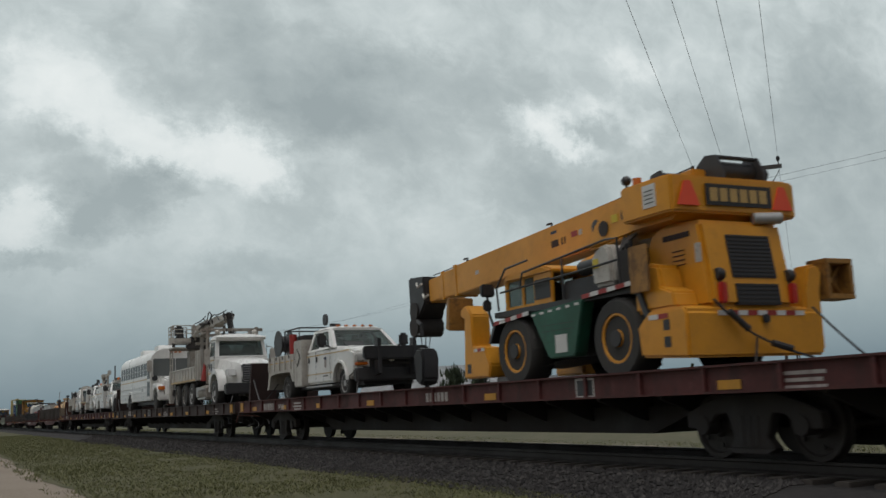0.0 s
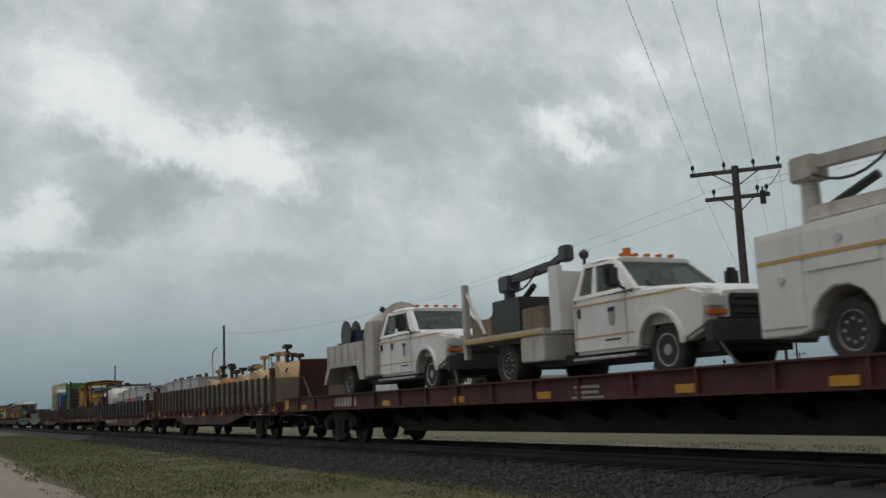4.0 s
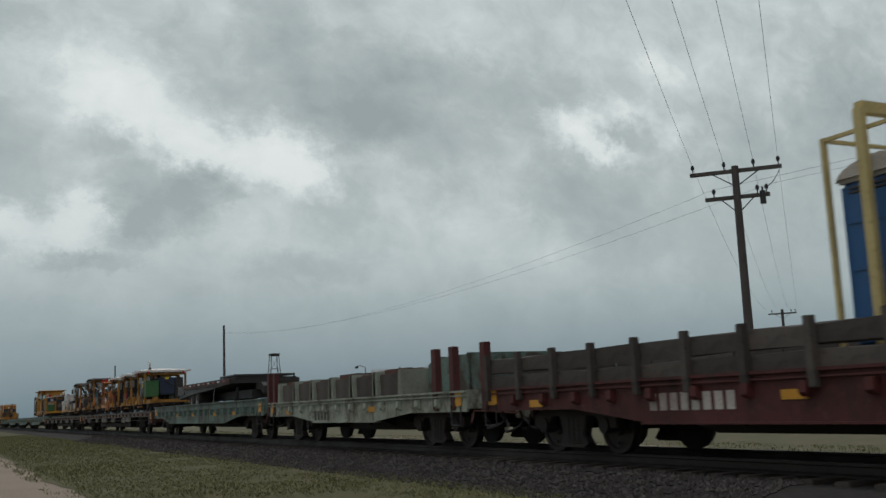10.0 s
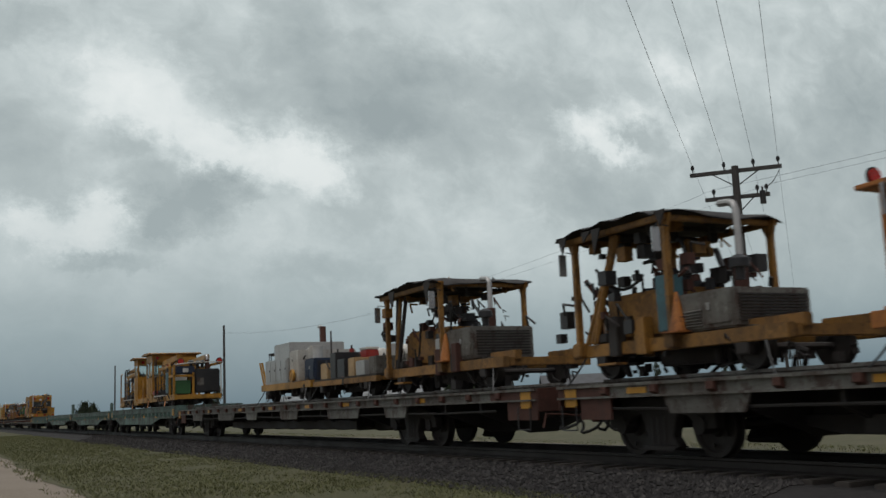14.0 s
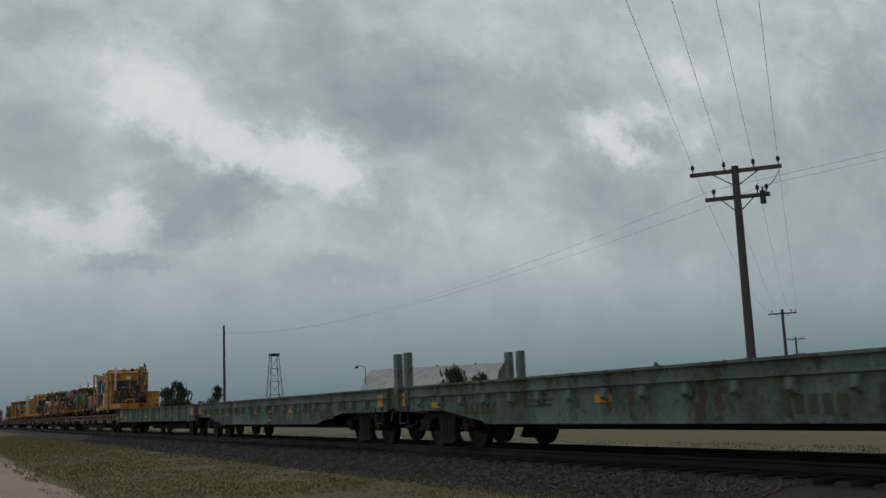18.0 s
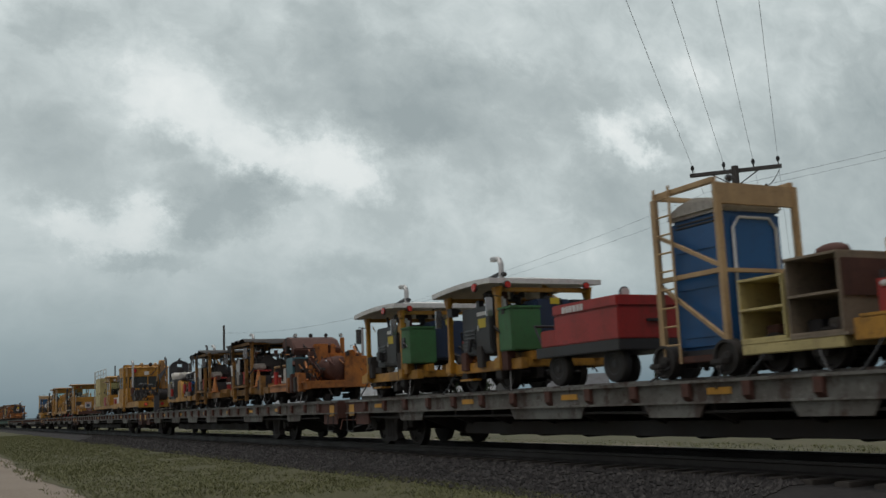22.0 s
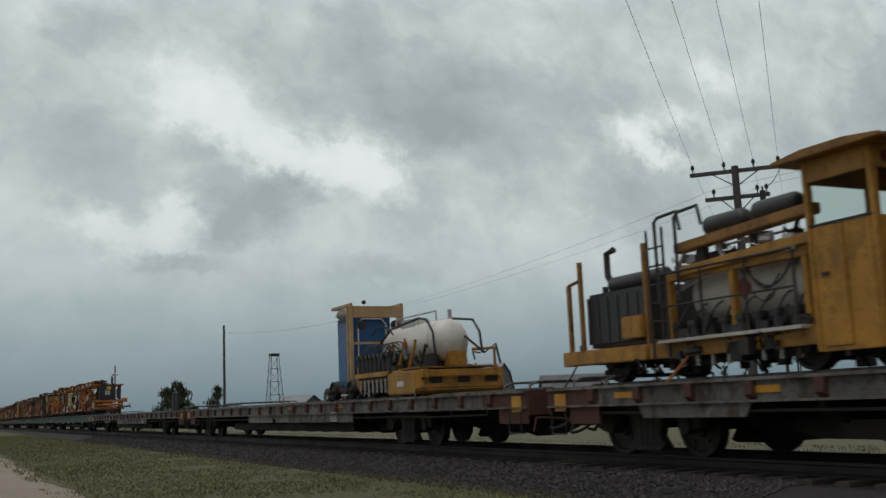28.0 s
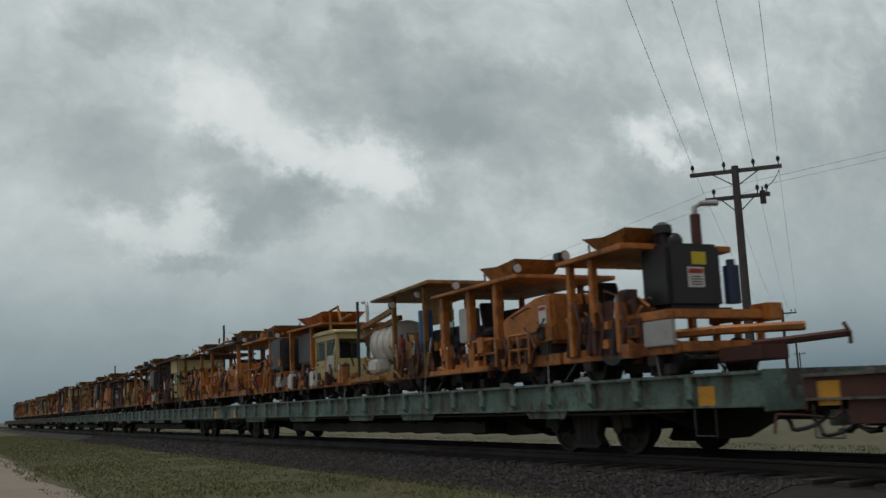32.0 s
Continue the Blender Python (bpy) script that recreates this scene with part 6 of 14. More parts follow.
    box(bm, -2.5, -2.25, -0.12, 0.12, 3.6, 3.86, 0.05)
    part("boom_knuckle", bm, "grimy", p)
    for a, b in (((-2.3, 0.1, 3.0), (-2.65, 0.4, 2.6)), ((-2.3, 0.1, 3.0), (-2.0, -0.1, 2.6)), ((-2.65, 0.4, 2.6), (-2.4, 0.25, 2.35))):
        bm = B()
        rod(bm, a, b, 0.09, 8, 0.06)
        part("grapple_tine", bm, "black", p, "dark closed grapple")
    for x, y, s in ((-6.9, -0.6, 0.65), (-5.0, 0.1, 0.3)):
        bm = B()
        bmesh.ops.create_uvsphere(bm, u_segments=14, v_segments=8, radius=0.4, matrix=Matrix.Translation((x, y, 1.2 + s * 0.55)) @ Matrix.Diagonal((1, 0.8, s * 1.2, 1)))
        part("load_bundle", bm, "black", p, "black bundle in the bed")
    for dx, dz in ((0, 0), (0.12, -0.05)):
        bm = B()
        tube(bm, [(-4.5 + dx, -0.9, 1.5), (-4.35 + dx, -0.9, 1.84 + dz), (-3.4 + dx, -0.9, 1.88 + dz), (-3.3 + dx, -0.9, 1.5)], 0.03, 6)
        part("green_frame", bm, "dgreen", p, "green tube frame")
    straps(p, [((1.7, -0.9, 0.5), (2.4, -1.25, 0.02)), ((-7.8, -0.9, 0.6), (-8.8, -1.2, 0.02))])


boom_truck()


def bus():
    p = rides("crew_bus", -50.5, DECK["B"], "white crew bus with brown stripe and roof units", "bus")
    r = 0.5
    for y in (-1, 1):
        road_wheel(p, 0, y * 1.12, r, 0.28, "black")
        road_wheel(p, -6.85, y * 1.235, r, 0.27, "black", True)
    prof = [(-1.2, 0.55), (-1.2, 2.48), (-1.14, 2.74), (-0.95, 2.96), (-0.6, 3.1), (0, 3.15), (0.6, 3.1), (0.95, 2.96), (1.14, 2.74), (1.2, 2.48), (1.2, 0.55)]
    bm = B()
    prism(bm, prof, -10.2, -0.8, "x", 0.03)
    body = part("body", bm, "white", p, "white steel bus body")
    bm = B()
    prism(bm, [(-0.85, 0.6), (-0.85, 1.72), (0.55, 1.6), (0.85, 1.5), (0.92, 0.75), (0.75, 0.6)] + arch(0, 0.62, 0.5)[::-1], -0.82, 0.82, "y", 0.07)
    part("bonnet", bm, "white", p)
    for sg in (-1, 1):
        bm = B()
        prism(bm, [(0.7, 0.8), (0.62, 1.05), (0.35, 1.3), (-0.6, 1.4), (-0.85, 1.3), (-0.85, 0.6)] + arch(0, 0.62, 0.5)[::-1], *sorted((sg * 0.8, sg * 1.14)), "y", 0.05)
        part("wing", bm, "white", p)
        bm = B()
        prism(bm, arch(-6.85, 0.66, 0.5) + arch(-6.85, 0.6, 0.5)[::-1], *sorted((sg * 1.19, sg * 1.225)))
        part("wheel_arch", bm, "white", p)
        bm = B()
        prism(bm, arch(-6.85, 0.59, 0.48), *sorted((sg * 1.195, sg * 1.208)))
        part("wheel_well", bm, "black", p, smooth=False)
        for i in range(10):
            x0 = -9.95 + i * 0.79
            if i == 9:
                x0 = -2.85
            bm = B()
            box(bm, x0, x0 + (0.66 if i < 9 else 0.95), *sorted((sg * 1.18, sg * 1.206)), 1.8, 2.45, 0.01)
            w = part("side_window", bm, "buspane", p, smooth=False)
            bm = B()
            box(bm, x0, x0 + (0.66 if i < 9 else 0.95), *sorted((sg * 1.205, sg * 1.215)), 2.1, 2.13)
            part("window_bar", bm, "alu", w, smooth=False)
        for z, m in ((1.6, "stripe"), (1.25, "white"), (0.98, "white"), (0.78, "white")):
            bm = B()
            box(bm, -10.15, -1.9 if sg < 0 else -0.9, *sorted((sg * 1.2, sg * (1.206 if m == "stripe" else 1.225))), z, z + 0.05, 0.0)
            part("rub_rail" if m == "white" else "stripe", bm, m, p, "" if m == "white" else "thin brown stripe", smooth=False)
        bm = B()
        for x0, x1, z0, z1 in ((0.42, 0.78, 1.02, 1.2),):
            box(bm, x0, x1, *sorted((sg * 0.72, sg * 1.1)), z0, z1, 0.03)
        part("indicator", bm, "amber", p, "amber and clear corner lamp")
        bm = B()
        tube(bm, [(-0.9, sg * 1.18, 2.6), (-0.55, sg * 1.3, 2.55), (-0.55, sg * 1.3, 1.7), (-0.8, sg * 1.0, 1.65)], 0.02, 5)
        box(bm, -0.62, -0.5, *sorted((sg * 1.2, sg * 1.42)), 1.95, 2.5, 0.03)
        part("mirror", bm, "dwhite", p)
        bm = B()
        rod(bm, (-0.62, sg * 1.05, 1.62), (-0.5, sg * 1.05, 1.62), 0.13, 12)
        part("convex_mirror", bm, "black", p)
    bm = B()
    box(bm, -1.72, -0.98, -1.215, -1.18, 0.62, 2.45, 0.01)
    d = part("door", bm, "white", p, "folding passenger door")
    for x0 in (-1.68, -1.33):
        for z0, z1 in ((0.75, 1.5), (1.62, 2.38)):
            bm = B()
            box(bm, x0, x0 + 0.3, -1.225, -1.2, z0, z1, 0.01)
            part("door_pane", bm, "buspane", d, smooth=False)
    bm = B()
    box(bm, -0.83, -0.76, -1.08, -0.02, 1.75, 2.6, 0.02)
    part("windscreen", bm, "buspane", p, smooth=False)
    bm = B()
    box(bm, -0.83, -0.76, 0.02, 1.08, 1.75, 2.6, 0.02)
    part("windscreen", bm, "buspane", p, smooth=False)
    for i in range(3):
        bm = B()
        box(bm, -0.84, -0.74, -0.25 + i * 0.2, -0.12 + i * 0.2, 2.88, 2.94, 0.01)
        part("marker_lamp", bm, "amber", p)
    bm = B()
    box(bm, 0.82, 0.95, -0.55, 0.55, 0.95, 1.45, 0.03)
    g = part("grille", bm, "black", p)
    for i in range(7):
        bm = B()
        box(bm, 0.95, 0.98, -0.53, 0.53, 0.99 + i * 0.062, 1.025 + i * 0.062)
        part("grille_bar", bm, "white", g, smooth=False)
    bm = B()
    prism(bm, [(-1.15, 0.5), (-1.2, 0.74), (1.2, 0.74), (1.15, 0.5)], 0.72, 1.12, "x", 0.05)
    part("bumper", bm, "white", p, "white steel bumper")
    for x in (-3.4, -7.6):
        bm = B()
        prism(bm, [(x - 0.6, 3.1), (x - 0.5, 3.42), (x + 0.35, 3.42), (x + 0.75, 3.1)], -0.45, 0.45, "y", 0.05)
        part("roof_unit", bm, "white", p, "white rooftop air unit")
    bm = B()
    box(bm, -9.9, -1.0, -0.9, 0.9, 0.35, 0.56)
    part("underframe", bm, "black", p)
    bm = B()
    box(bm, -6.0, -5.2, -1.212, -1.19, 0.6, 0.95)
    part("locker_door", bm, "white", p, smooth=False)
    bm = B()
    for z in (1.12, 1.05):
        box(bm, -3.4, -2.9, -1.206, -1.19, z, z + 0.035)
    part("lettering", bm, "stencilb", p, "small unreadable lettering", smooth=False)
    straps(p, [((1.0, -0.7, 0.55), (1.8, -1.2, 0.02)), ((1.0, 0.6, 0.55), (1.9, 1.2, 0.02))])


bus()


def mobile_crane():
    p = rides("mobile_crane", -14.1, DECK["A"], "yellow rough-terrain mobile crane with lowered boom", "mobile crane")
    r = 0.64

    def put(name, mat, *q, label="", bev=0.0, par=p):
        bm = B()
        box(bm, *q, bev)
        return part(name, bm, mat, par, label, smooth=bev > 0.02)
    for y in (-1, 1):
        for x in (-1.55, 1.52):
            w = road_wheel(p, x, y * 1.25, r, 0.5, "craneyellow")
            bm = B()
            rod(bm, (0, y * 0.12, 0), (0, y * 0.2, 0), 0.24, 18)
            rod(bm, (0, y * 0.2, 0), (0, y * 0.27, 0), 0.13, 14)
            part("hub", bm, "black", w, "dark greasy hub")
            lug = B()
            for i in range(22):
                a = 2 * math.pi * i / 22
                rod(lug, (math.cos(a) * 0.6, -0.2, math.sin(a) * 0.6), (math.cos(a + 0.12) * 0.63, 0.2, math.sin(a + 0.12) * 0.63), 0.035, 4)
            part("tread_lugs", lug, "rubber", w)
    bm = B()
    prism(bm, [(-2.9, 0.35), (-3.0, 0.9), (-2.5, 1.2), (2.3, 1.3), (2.3, 0.5), (0.6, 0.45), (-0.6, 0.45)], -0.7, 0.7, "y", 0.04)
    part("chassis", bm, "black", p)
    # tail: wide lower frame, sloping hood above it, a shoulder beside the hood
    bm = B()
    prism(bm, [(2.15, 0.3), (2.1, 0.75), (2.4, 0.98), (3.15, 0.98), (3.23, 0.9), (3.23, 0.24)], -1.29, 1.29, "y", 0.04)
    part("rear_frame", bm, "craneyellow", p, "wide yellow tail frame")
    bm = B()
    prism(bm, [(1.75, 0.95), (1.7, 1.75), (1.95, 2.2), (2.25, 2.3), (3.05, 2.24), (3.2, 1.3), (3.23, 0.95)], -0.8, 0.8, "y", 0.07)
    hood = part("engine_housing", bm, "craneyellow", p, "yellow engine housing at the tail")
    bm = B()
    prism(bm, [(2.0, 0.95), (2.0, 1.35), (2.25, 1.7), (2.6, 1.62), (2.75, 0.95)], -1.22, -0.78, "y", 0.05)
    part("side_shoulder", bm, "craneyellow", p)
    bm = B()
    prism(bm, [(2.3, 0.98), (2.3, 1.25), (2.6, 1.32), (2.9, 1.2), (2.95, 0.98)], -1.24, -0.78, "y", 0.03)
    part("filter_box", bm, "craneyellow", p)
    for z0, z1, y0, y1, x0, x1 in ((1.38, 2.02, -0.36, 0.48, 3.19, 3.09), (0.98, 1.29, -0.34, 0.48, 3.235, 3.205)):
        bm = B()
        prism(bm, [(x0 + 0.012, z0), (x1 + 0.012, z1), (x1 - 0.06, z1), (x0 - 0.06, z0)], y0, y1)
        g = part("radiator_grille", bm, "black", hood, "black radiator grille", smooth=False)
        n = int((z1 - z0) / 0.055)
        for i in range(n):
            t = (i + 0.5) / n
            xx = x0 + (x1 - x0) * t + 0.012
            put("grille_slat", "grimy", xx, xx + 0.012, y0 + 0.02, y1 - 0.02, z0 + (z1 - z0) * t - 0.008, z0 + (z1 - z0) * t + 0.008, par=g)
    for i in range(9):
        put("warning_tape", ("signw", "bred")[i % 2], 3.231, 3.238, -0.72 + i * 0.183, -0.72 + i * 0.183 + 0.178, 0.83, 0.9)
    for i in range(2):
        put("warning_tape", ("signw", "bred")[i % 2], 2.4 + i * 0.22, 2.61 + i * 0.22, -1.297, -1.291, 0.83, 0.9)
    for z in (0.42, 0.66):
        put("step_hole", "black", 2.72, 2.86, -1.296, -1.285, z, z + 0.15)
    put("tow_eye", "black", 3.23, 3.3, 0.08, 0.2, 0.72, 0.84, bev=0.02)
    for y in (-0.62, 0.72):
        bm = B()
        box(bm, 3.2, 3.3, y - 0.06, y + 0.06, 1.0, 1.3, 0.02)
        part("tail_lamp", bm, "redlens", p, "red tail lamp")
        bm = B()
        wheel_shape(bm, (3.2, y, 1.42), 0.1, 0.12, [(0.2, -0.5), (0.8, -0.5), (1, 0), (0.8, 0.5), (0.2, 0.5)], 12)
        rod(bm, (3.2, y, 1.3), (3.2, y, 1.4), 0.02, 6)
        part("work_lamp", bm, "black", p)
    bm = B()
    rod(bm, (3.0, 0.3, 2.3), (3.14, 0.72, 2.3), 0.09, 10)
    part("silencer_cap", bm, "alu", p, "bare metal exhaust cap")
    put("mark_bar", "brown", 2.25, 2.85, -0.812, -0.803, 2.02, 2.1)
    put("decal", "dwhite", 2.95, 3.08, -0.812, -0.803, 1.62, 1.9, label="small white notice")
    for q in range(4):
        put("decal_line", "brown", 2.45, 2.72, -0.812, -0.803, 1.62 + q * 0.07, 1.635 + q * 0.07)
    # fenders, green panel, deck
    for sg in (-1, 1):
        for cx, pts in ((-1.55, [(-2.45, 0.85), (-2.2, 1.22), (-0.95, 1.31), (-0.95, 1.25), (-2.15, 1.16), (-2.37, 0.83)]), (1.52, [(0.72, 1.4), (2.1, 1.47), (2.42, 0.85), (2.32, 0.82), (2.05, 1.4), (0.72, 1.33)])):
            bm = B()
            prism(bm, pts, *sorted((sg * 0.7, sg * 1.28)))
            f = part("fender", bm, "black", p, "flat dark fender edged with tape", smooth=False)
            a, b = Vector(pts[0 if cx > 0 else 1]), Vector(pts[1 if cx > 0 else 2])
            for i in range(6):
                u, v = a.lerp(b, i / 6), a.lerp(b, (i + 0.95) / 6)
                bm = B()
                prism(bm, [(u.x, u.y - 0.07), (v.x, v.y - 0.07), (v.x, v.y), (u.x, u.y)], *sorted((sg * 1.28, sg * 1.288)))
                part("warning_tape", bm, ("bred", "signw")[i % 2], f, smooth=False)
        bm = B()
        prism(bm, [(-0.97, 1.27), (0.69, 1.35), (0.4, 0.5), (0.34, 0.44), (-0.4, 0.44), (-0.46, 0.5)], *sorted((sg * 1.0, sg * 1.25)), "y", 0.02)
        gp = part("side_panel", bm, "dgreen", p, "dark green tank panel", smooth=False)
        put("placard", "signw", -0.18, 0.17, *sorted((sg * 1.25, sg * 1.258)), 0.52, 0.82, par=gp)
        for i in range(6):
            x0 = -0.9 + i * 0.27
            put("warning_tape", "signw", x0, x0 + 0.12, *sorted((sg * 1.25, sg * 1.258)), 1.2 + 0.012 * i, 1.24 + 0.012 * i, par=gp)
        for z in (0.9, 1.0):
            put("panel_seam", "black", -0.6, 0.4, *sorted((sg * 1.25, sg * 1.253)), z, z + 0.008, par=gp)
    put("deck", "black", -2.3, 1.9, -1.2, 1.1, 1.3, 1.4)
    # cab: yellow shell with real panes
    for q in ((-2.02, -1.9, 1.4, 1.98), (-1.42, -1.34, 1.4, 2.02), (-1.0, -0.4, 1.4, 2.0)):
        for y0, y1 in ((-1.12, -1.06), (-0.3, -0.24)):
            put("cab_pillar", "craneyellow", q[0], q[1], y0, y1, q[2], q[3], bev=0.015)
    bm = B()
    prism(bm, [(-2.06, 1.96), (-1.95, 2.06), (-1.5, 2.12), (-0.7, 2.1), (-0.36, 1.98), (-0.36, 1.92), (-2.06, 1.92)], -1.14, -0.22, "y", 0.04)
    part("cab_roof", bm, "craneyellow", p, "rounded yellow cab roof")
    for x0, x1 in ((-1.9, -1.42), (-1.34, -1.0)):
        put("cab_window", "glass", x0, x1, -1.1, -1.09, 1.45, 1.93)
        put("cab_window", "glass", x0, x1, -0.28, -0.27, 1.45, 1.93)
        put("cab_sill", "craneyellow", x0, x1, -1.12, -1.06, 1.4, 1.46)
    put("cab_window", "glass", -1.99, -1.98, -1.06, -0.3, 1.45, 1.93)
    put("driver_seat", "black", -1.3, -1.05, -0.9, -0.45, 1.4, 1.85, bev=0.04)
    put("cab_back", "black", -0.95, -0.45, -1.13, -1.1, 1.5, 1.85)
    bm = B()
    box(bm, -2.5, -2.38, -1.4, -1.12, 1.72, 1.96, 0.03)
    box(bm, -2.48, -2.38, -1.36, -1.2, 1.45, 1.66, 0.03)
    tube(bm, [(-2.3, -1.18, 1.0), (-2.42, -1.25, 1.4), (-2.44, -1.28, 1.85)], 0.025, 5)
    part("mirror", bm, "black", p)
    put("engine_cover", "black", -0.35, 1.1, -0.95, 0.9, 1.4, 1.75, bev=0.04)
    bm = B()
    rod(bm, (0.1, -0.8, 1.92), (0.75, -0.75, 1.95), 0.13, 12)
    part("air_filter", bm, "black", p)
    bm = B()
    prism(bm, [(0.85, 1.5), (0.82, 1.98), (0.98, 2.14), (1.25, 2.16), (1.38, 2.0), (1.4, 1.5)], -1.15, -0.65, "y", 0.06)
    part("hydraulic_tank", bm, "dwhite", p, "cream oil tank")
    put("tank_label", "signy", 0.9, 1.05, -1.158, -1.15, 1.8, 1.95)
    for i in range(4):
        bm = B()
        tube(bm, [(1.35 + 0.1 * i, -0.9, 1.45), (1.42 + 0.1 * i, -1.0, 2.0 + 0.05 * i), (1.2 + 0.1 * i, -0.7, 2.3), (0.9, -0.4, 2.35)], 0.03, 6)
        part("hose", bm, "hose", p)
    put("valve_block", "grimy", 1.45, 1.9, -1.1, -0.5, 1.45, 2.0, bev=0.03)
    for pts in ([(-2.1, -1.22, 1.42), (-2.15, -1.22, 1.85), (-1.8, -1.22, 2.17), (-1.0, -1.22, 2.22)], [(-2.0, -1.22, 1.75), (0.4, -1.22, 1.8), (1.6, -1.22, 1.84)],
                [(-1.3, -1.22, 1.75), (-1.2, -1.22, 2.02), (1.35, -1.22, 2.2), (1.66, -1.22, 2.18), (1.68, -1.22, 1.45)], [(0.1, -1.22, 1.4), (0.1, -1.22, 2.08)]):
        bm = B()
        tube(bm, pts, 0.02, 6)
        part("guard_rail", bm, "black", p)
    put("step_panel", "ochre", 2.1, 2.55, -1.36, -1.33, 1.25, 1.95, label="dull plate beside the housing", bev=0.012)
    # turret, counterweight, winch
    bm = B()
    rod(bm, (1.6, 0, 2.2), (1.6, 0, 2.4), 0.6, 20)
    prism(bm, [(0.2, 2.2), (0.45, 2.62), (0.9, 2.85), (1.3, 2.95), (2.9, 2.86), (2.9, 2.4), (1.6, 2.28)], -0.78, 0.78, "y", 0.05)
    tr = part("turret", bm, "craneyellow", p, "yellow slewing turret")
    bm = B()
    for y in (-0.8, 0.78):
        rod(bm, (0.75, y, 2.5), (0.75, y + 0.03, 2.5), 0.13, 16)
        rod(bm, (1.35, y, 2.62), (1.35, y + 0.03, 2.62), 0.1, 14)
    part("pivot_pin", bm, "grimy", tr)
    put("decal", "signy", 0.98, 1.14, -0.79, -0.78, 2.55, 2.68, par=tr)
    bm = B()
    prism(bm, [(1.85, -1.24), (2.85, -1.24), (3.0, -1.2), (3.04, 0.95), (2.95, 1.24), (1.85, 1.24)], 2.35, 2.9, "z", 0.03)
    cw = part("counterweight", bm, "craneyellow", p, "yellow counterweight")
    bm = B()
    prism(bm, [(1.7, 2.28), (1.6, 2.4), (2.9, 2.37), (2.75, 2.28)], -1.0, 1.0)
    part("underside", bm, "craneyellow", cw, smooth=False)
    put("name_plate", "black", 3.035, 3.055, -0.6, 0.66, 2.46, 2.78, label="black plate with plain yellow bars", par=cw)
    for i in range(6):
        y0 = -0.53 + i * 0.19
        put("plate_bar", "stripe", 3.056, 3.062, y0, y0 + 0.14, 2.52, 2.72, par=cw)
    for y in (-0.93, 0.88):
        bm = B()
        prism(bm, [(y - 0.2, 2.44), (y + 0.2, 2.44), (y + 0.06, 2.8), (y - 0.06, 2.8)], 3.03, 3.056, "x")
        part("slow_triangle", bm, "slow", cw, "orange-red slow vehicle triangle", smooth=False)
    put("notice", "signw", 2.4, 2.7, -1.25, -1.24, 2.48, 2.82, label="white notice sheet", par=cw)
    for q in range(4):
        put("notice_line", "stencilb", 2.45, 2.65, -1.254, -1.25, 2.54 + q * 0.06, 2.555 + q * 0.06, par=cw)
    wn_ = B()
    rod(wn_, (2.35, 0.15, 3.16), (2.35, 0.95, 3.16), 0.17, 18)
    for y in (0.1, 0.92):
        prism(wn_, [(2.02, 2.92), (2.1, 3.28), (2.3, 3.42), (2.55, 3.38), (2.68, 3.1), (2.68, 2.92)], y, y + 0.05)
    rod(wn_, (2.5, 0.15, 3.36), (2.5, 0.95, 3.36), 0.035, 8)
    rod(wn_, (2.1, 0.15, 3.3), (2.1, 0.95, 3.3), 0.035, 8)
    part("winch", wn_, "black", p, "black cable winch")
    bm = B()
    rod(bm, (1.95, -0.55, 3.05), (1.95, -0.05, 3.05), 0.14, 14)
    prism(bm, [(1.75, 2.92), (1.82, 3.16), (2.05, 3.2), (2.15, 2.92)], -0.6, -0.55)
    prism(bm, [(1.75, 2.92), (1.82, 3.16), (2.05, 3.2), (2.15, 2.92)], -0.05, 0.0)
    part("winch", bm, "black", p, "small black auxiliary winch")
    bm = B()
    rod(bm, (2.35, 0.97, 3.16), (2.35, 1.25, 3.16), 0.11, 12)
    rod(bm, (2.35, 1.15, 3.16), (2.35, 1.15, 3.36), 0.04, 8)
    part("winch_motor", bm, "black", p)
    bm = B()
    rod(bm, (2.05, -1.05, 2.9), (2.05, -1.05, 3.04), 0.07, 10)
    part("beacon", bm, "amber", p)
    bm = B()
    rod(bm, (1.85, -1.1, 2.9), (1.85, -1.1, 2.98), 0.02, 6)
    bmesh.ops.create_uvsphere(bm, u_segments=10, v_segments=8, radius=0.08, matrix=Matrix.Translation((1.85, -1.1, 3.04)))
    part("horn", bm, "black", p)
    # boom in three sections
    a, b = Vector((2.3, 0.1, 2.87)), Vector((-7.5, 0.1, 2.42))
    d = b - a
    rot = d.to_track_quat("X", "Z").to_matrix().to_4x4()
    for t0, t1, h in ((0.0, 0.84, 0.68), (0.82, 0.91, 0.62), (0.9, 0.985, 0.56)):
        bm = B()
        bmesh.ops.create_cube(bm, size=1.0, matrix=Matrix.Translation(a + d * (t0 + t1) / 2) @ rot @ Matrix.Diagonal((d.length * (t1 - t0), h * 0.75, h, 1)))
        bmesh.ops.bevel(bm, geom=bm.edges[:], offset=0.025, segments=2, affect="EDGES")
        part("boom", bm, "craneyellow", p, "yellow telescopic boom section")
    bm = B()
    rod(bm, (1.0, -0.1, 2.35), (-0.9, -0.05, 2.12), 0.13, 12)
    part("lift_cylinder", bm, "craneyellow", p)
    bm = B()
    bmesh.ops.create_uvsphere(bm, u_segments=12, v_segments=8, radius=0.13, matrix=Matrix.Translation(a + d * 0.27 + Vector((0, -0.262, 0))) @ Matrix.Diagonal((1, 0.06, 1, 1)))
    part("round_decal", bm, "black", p, "dark round sticker on the boom")
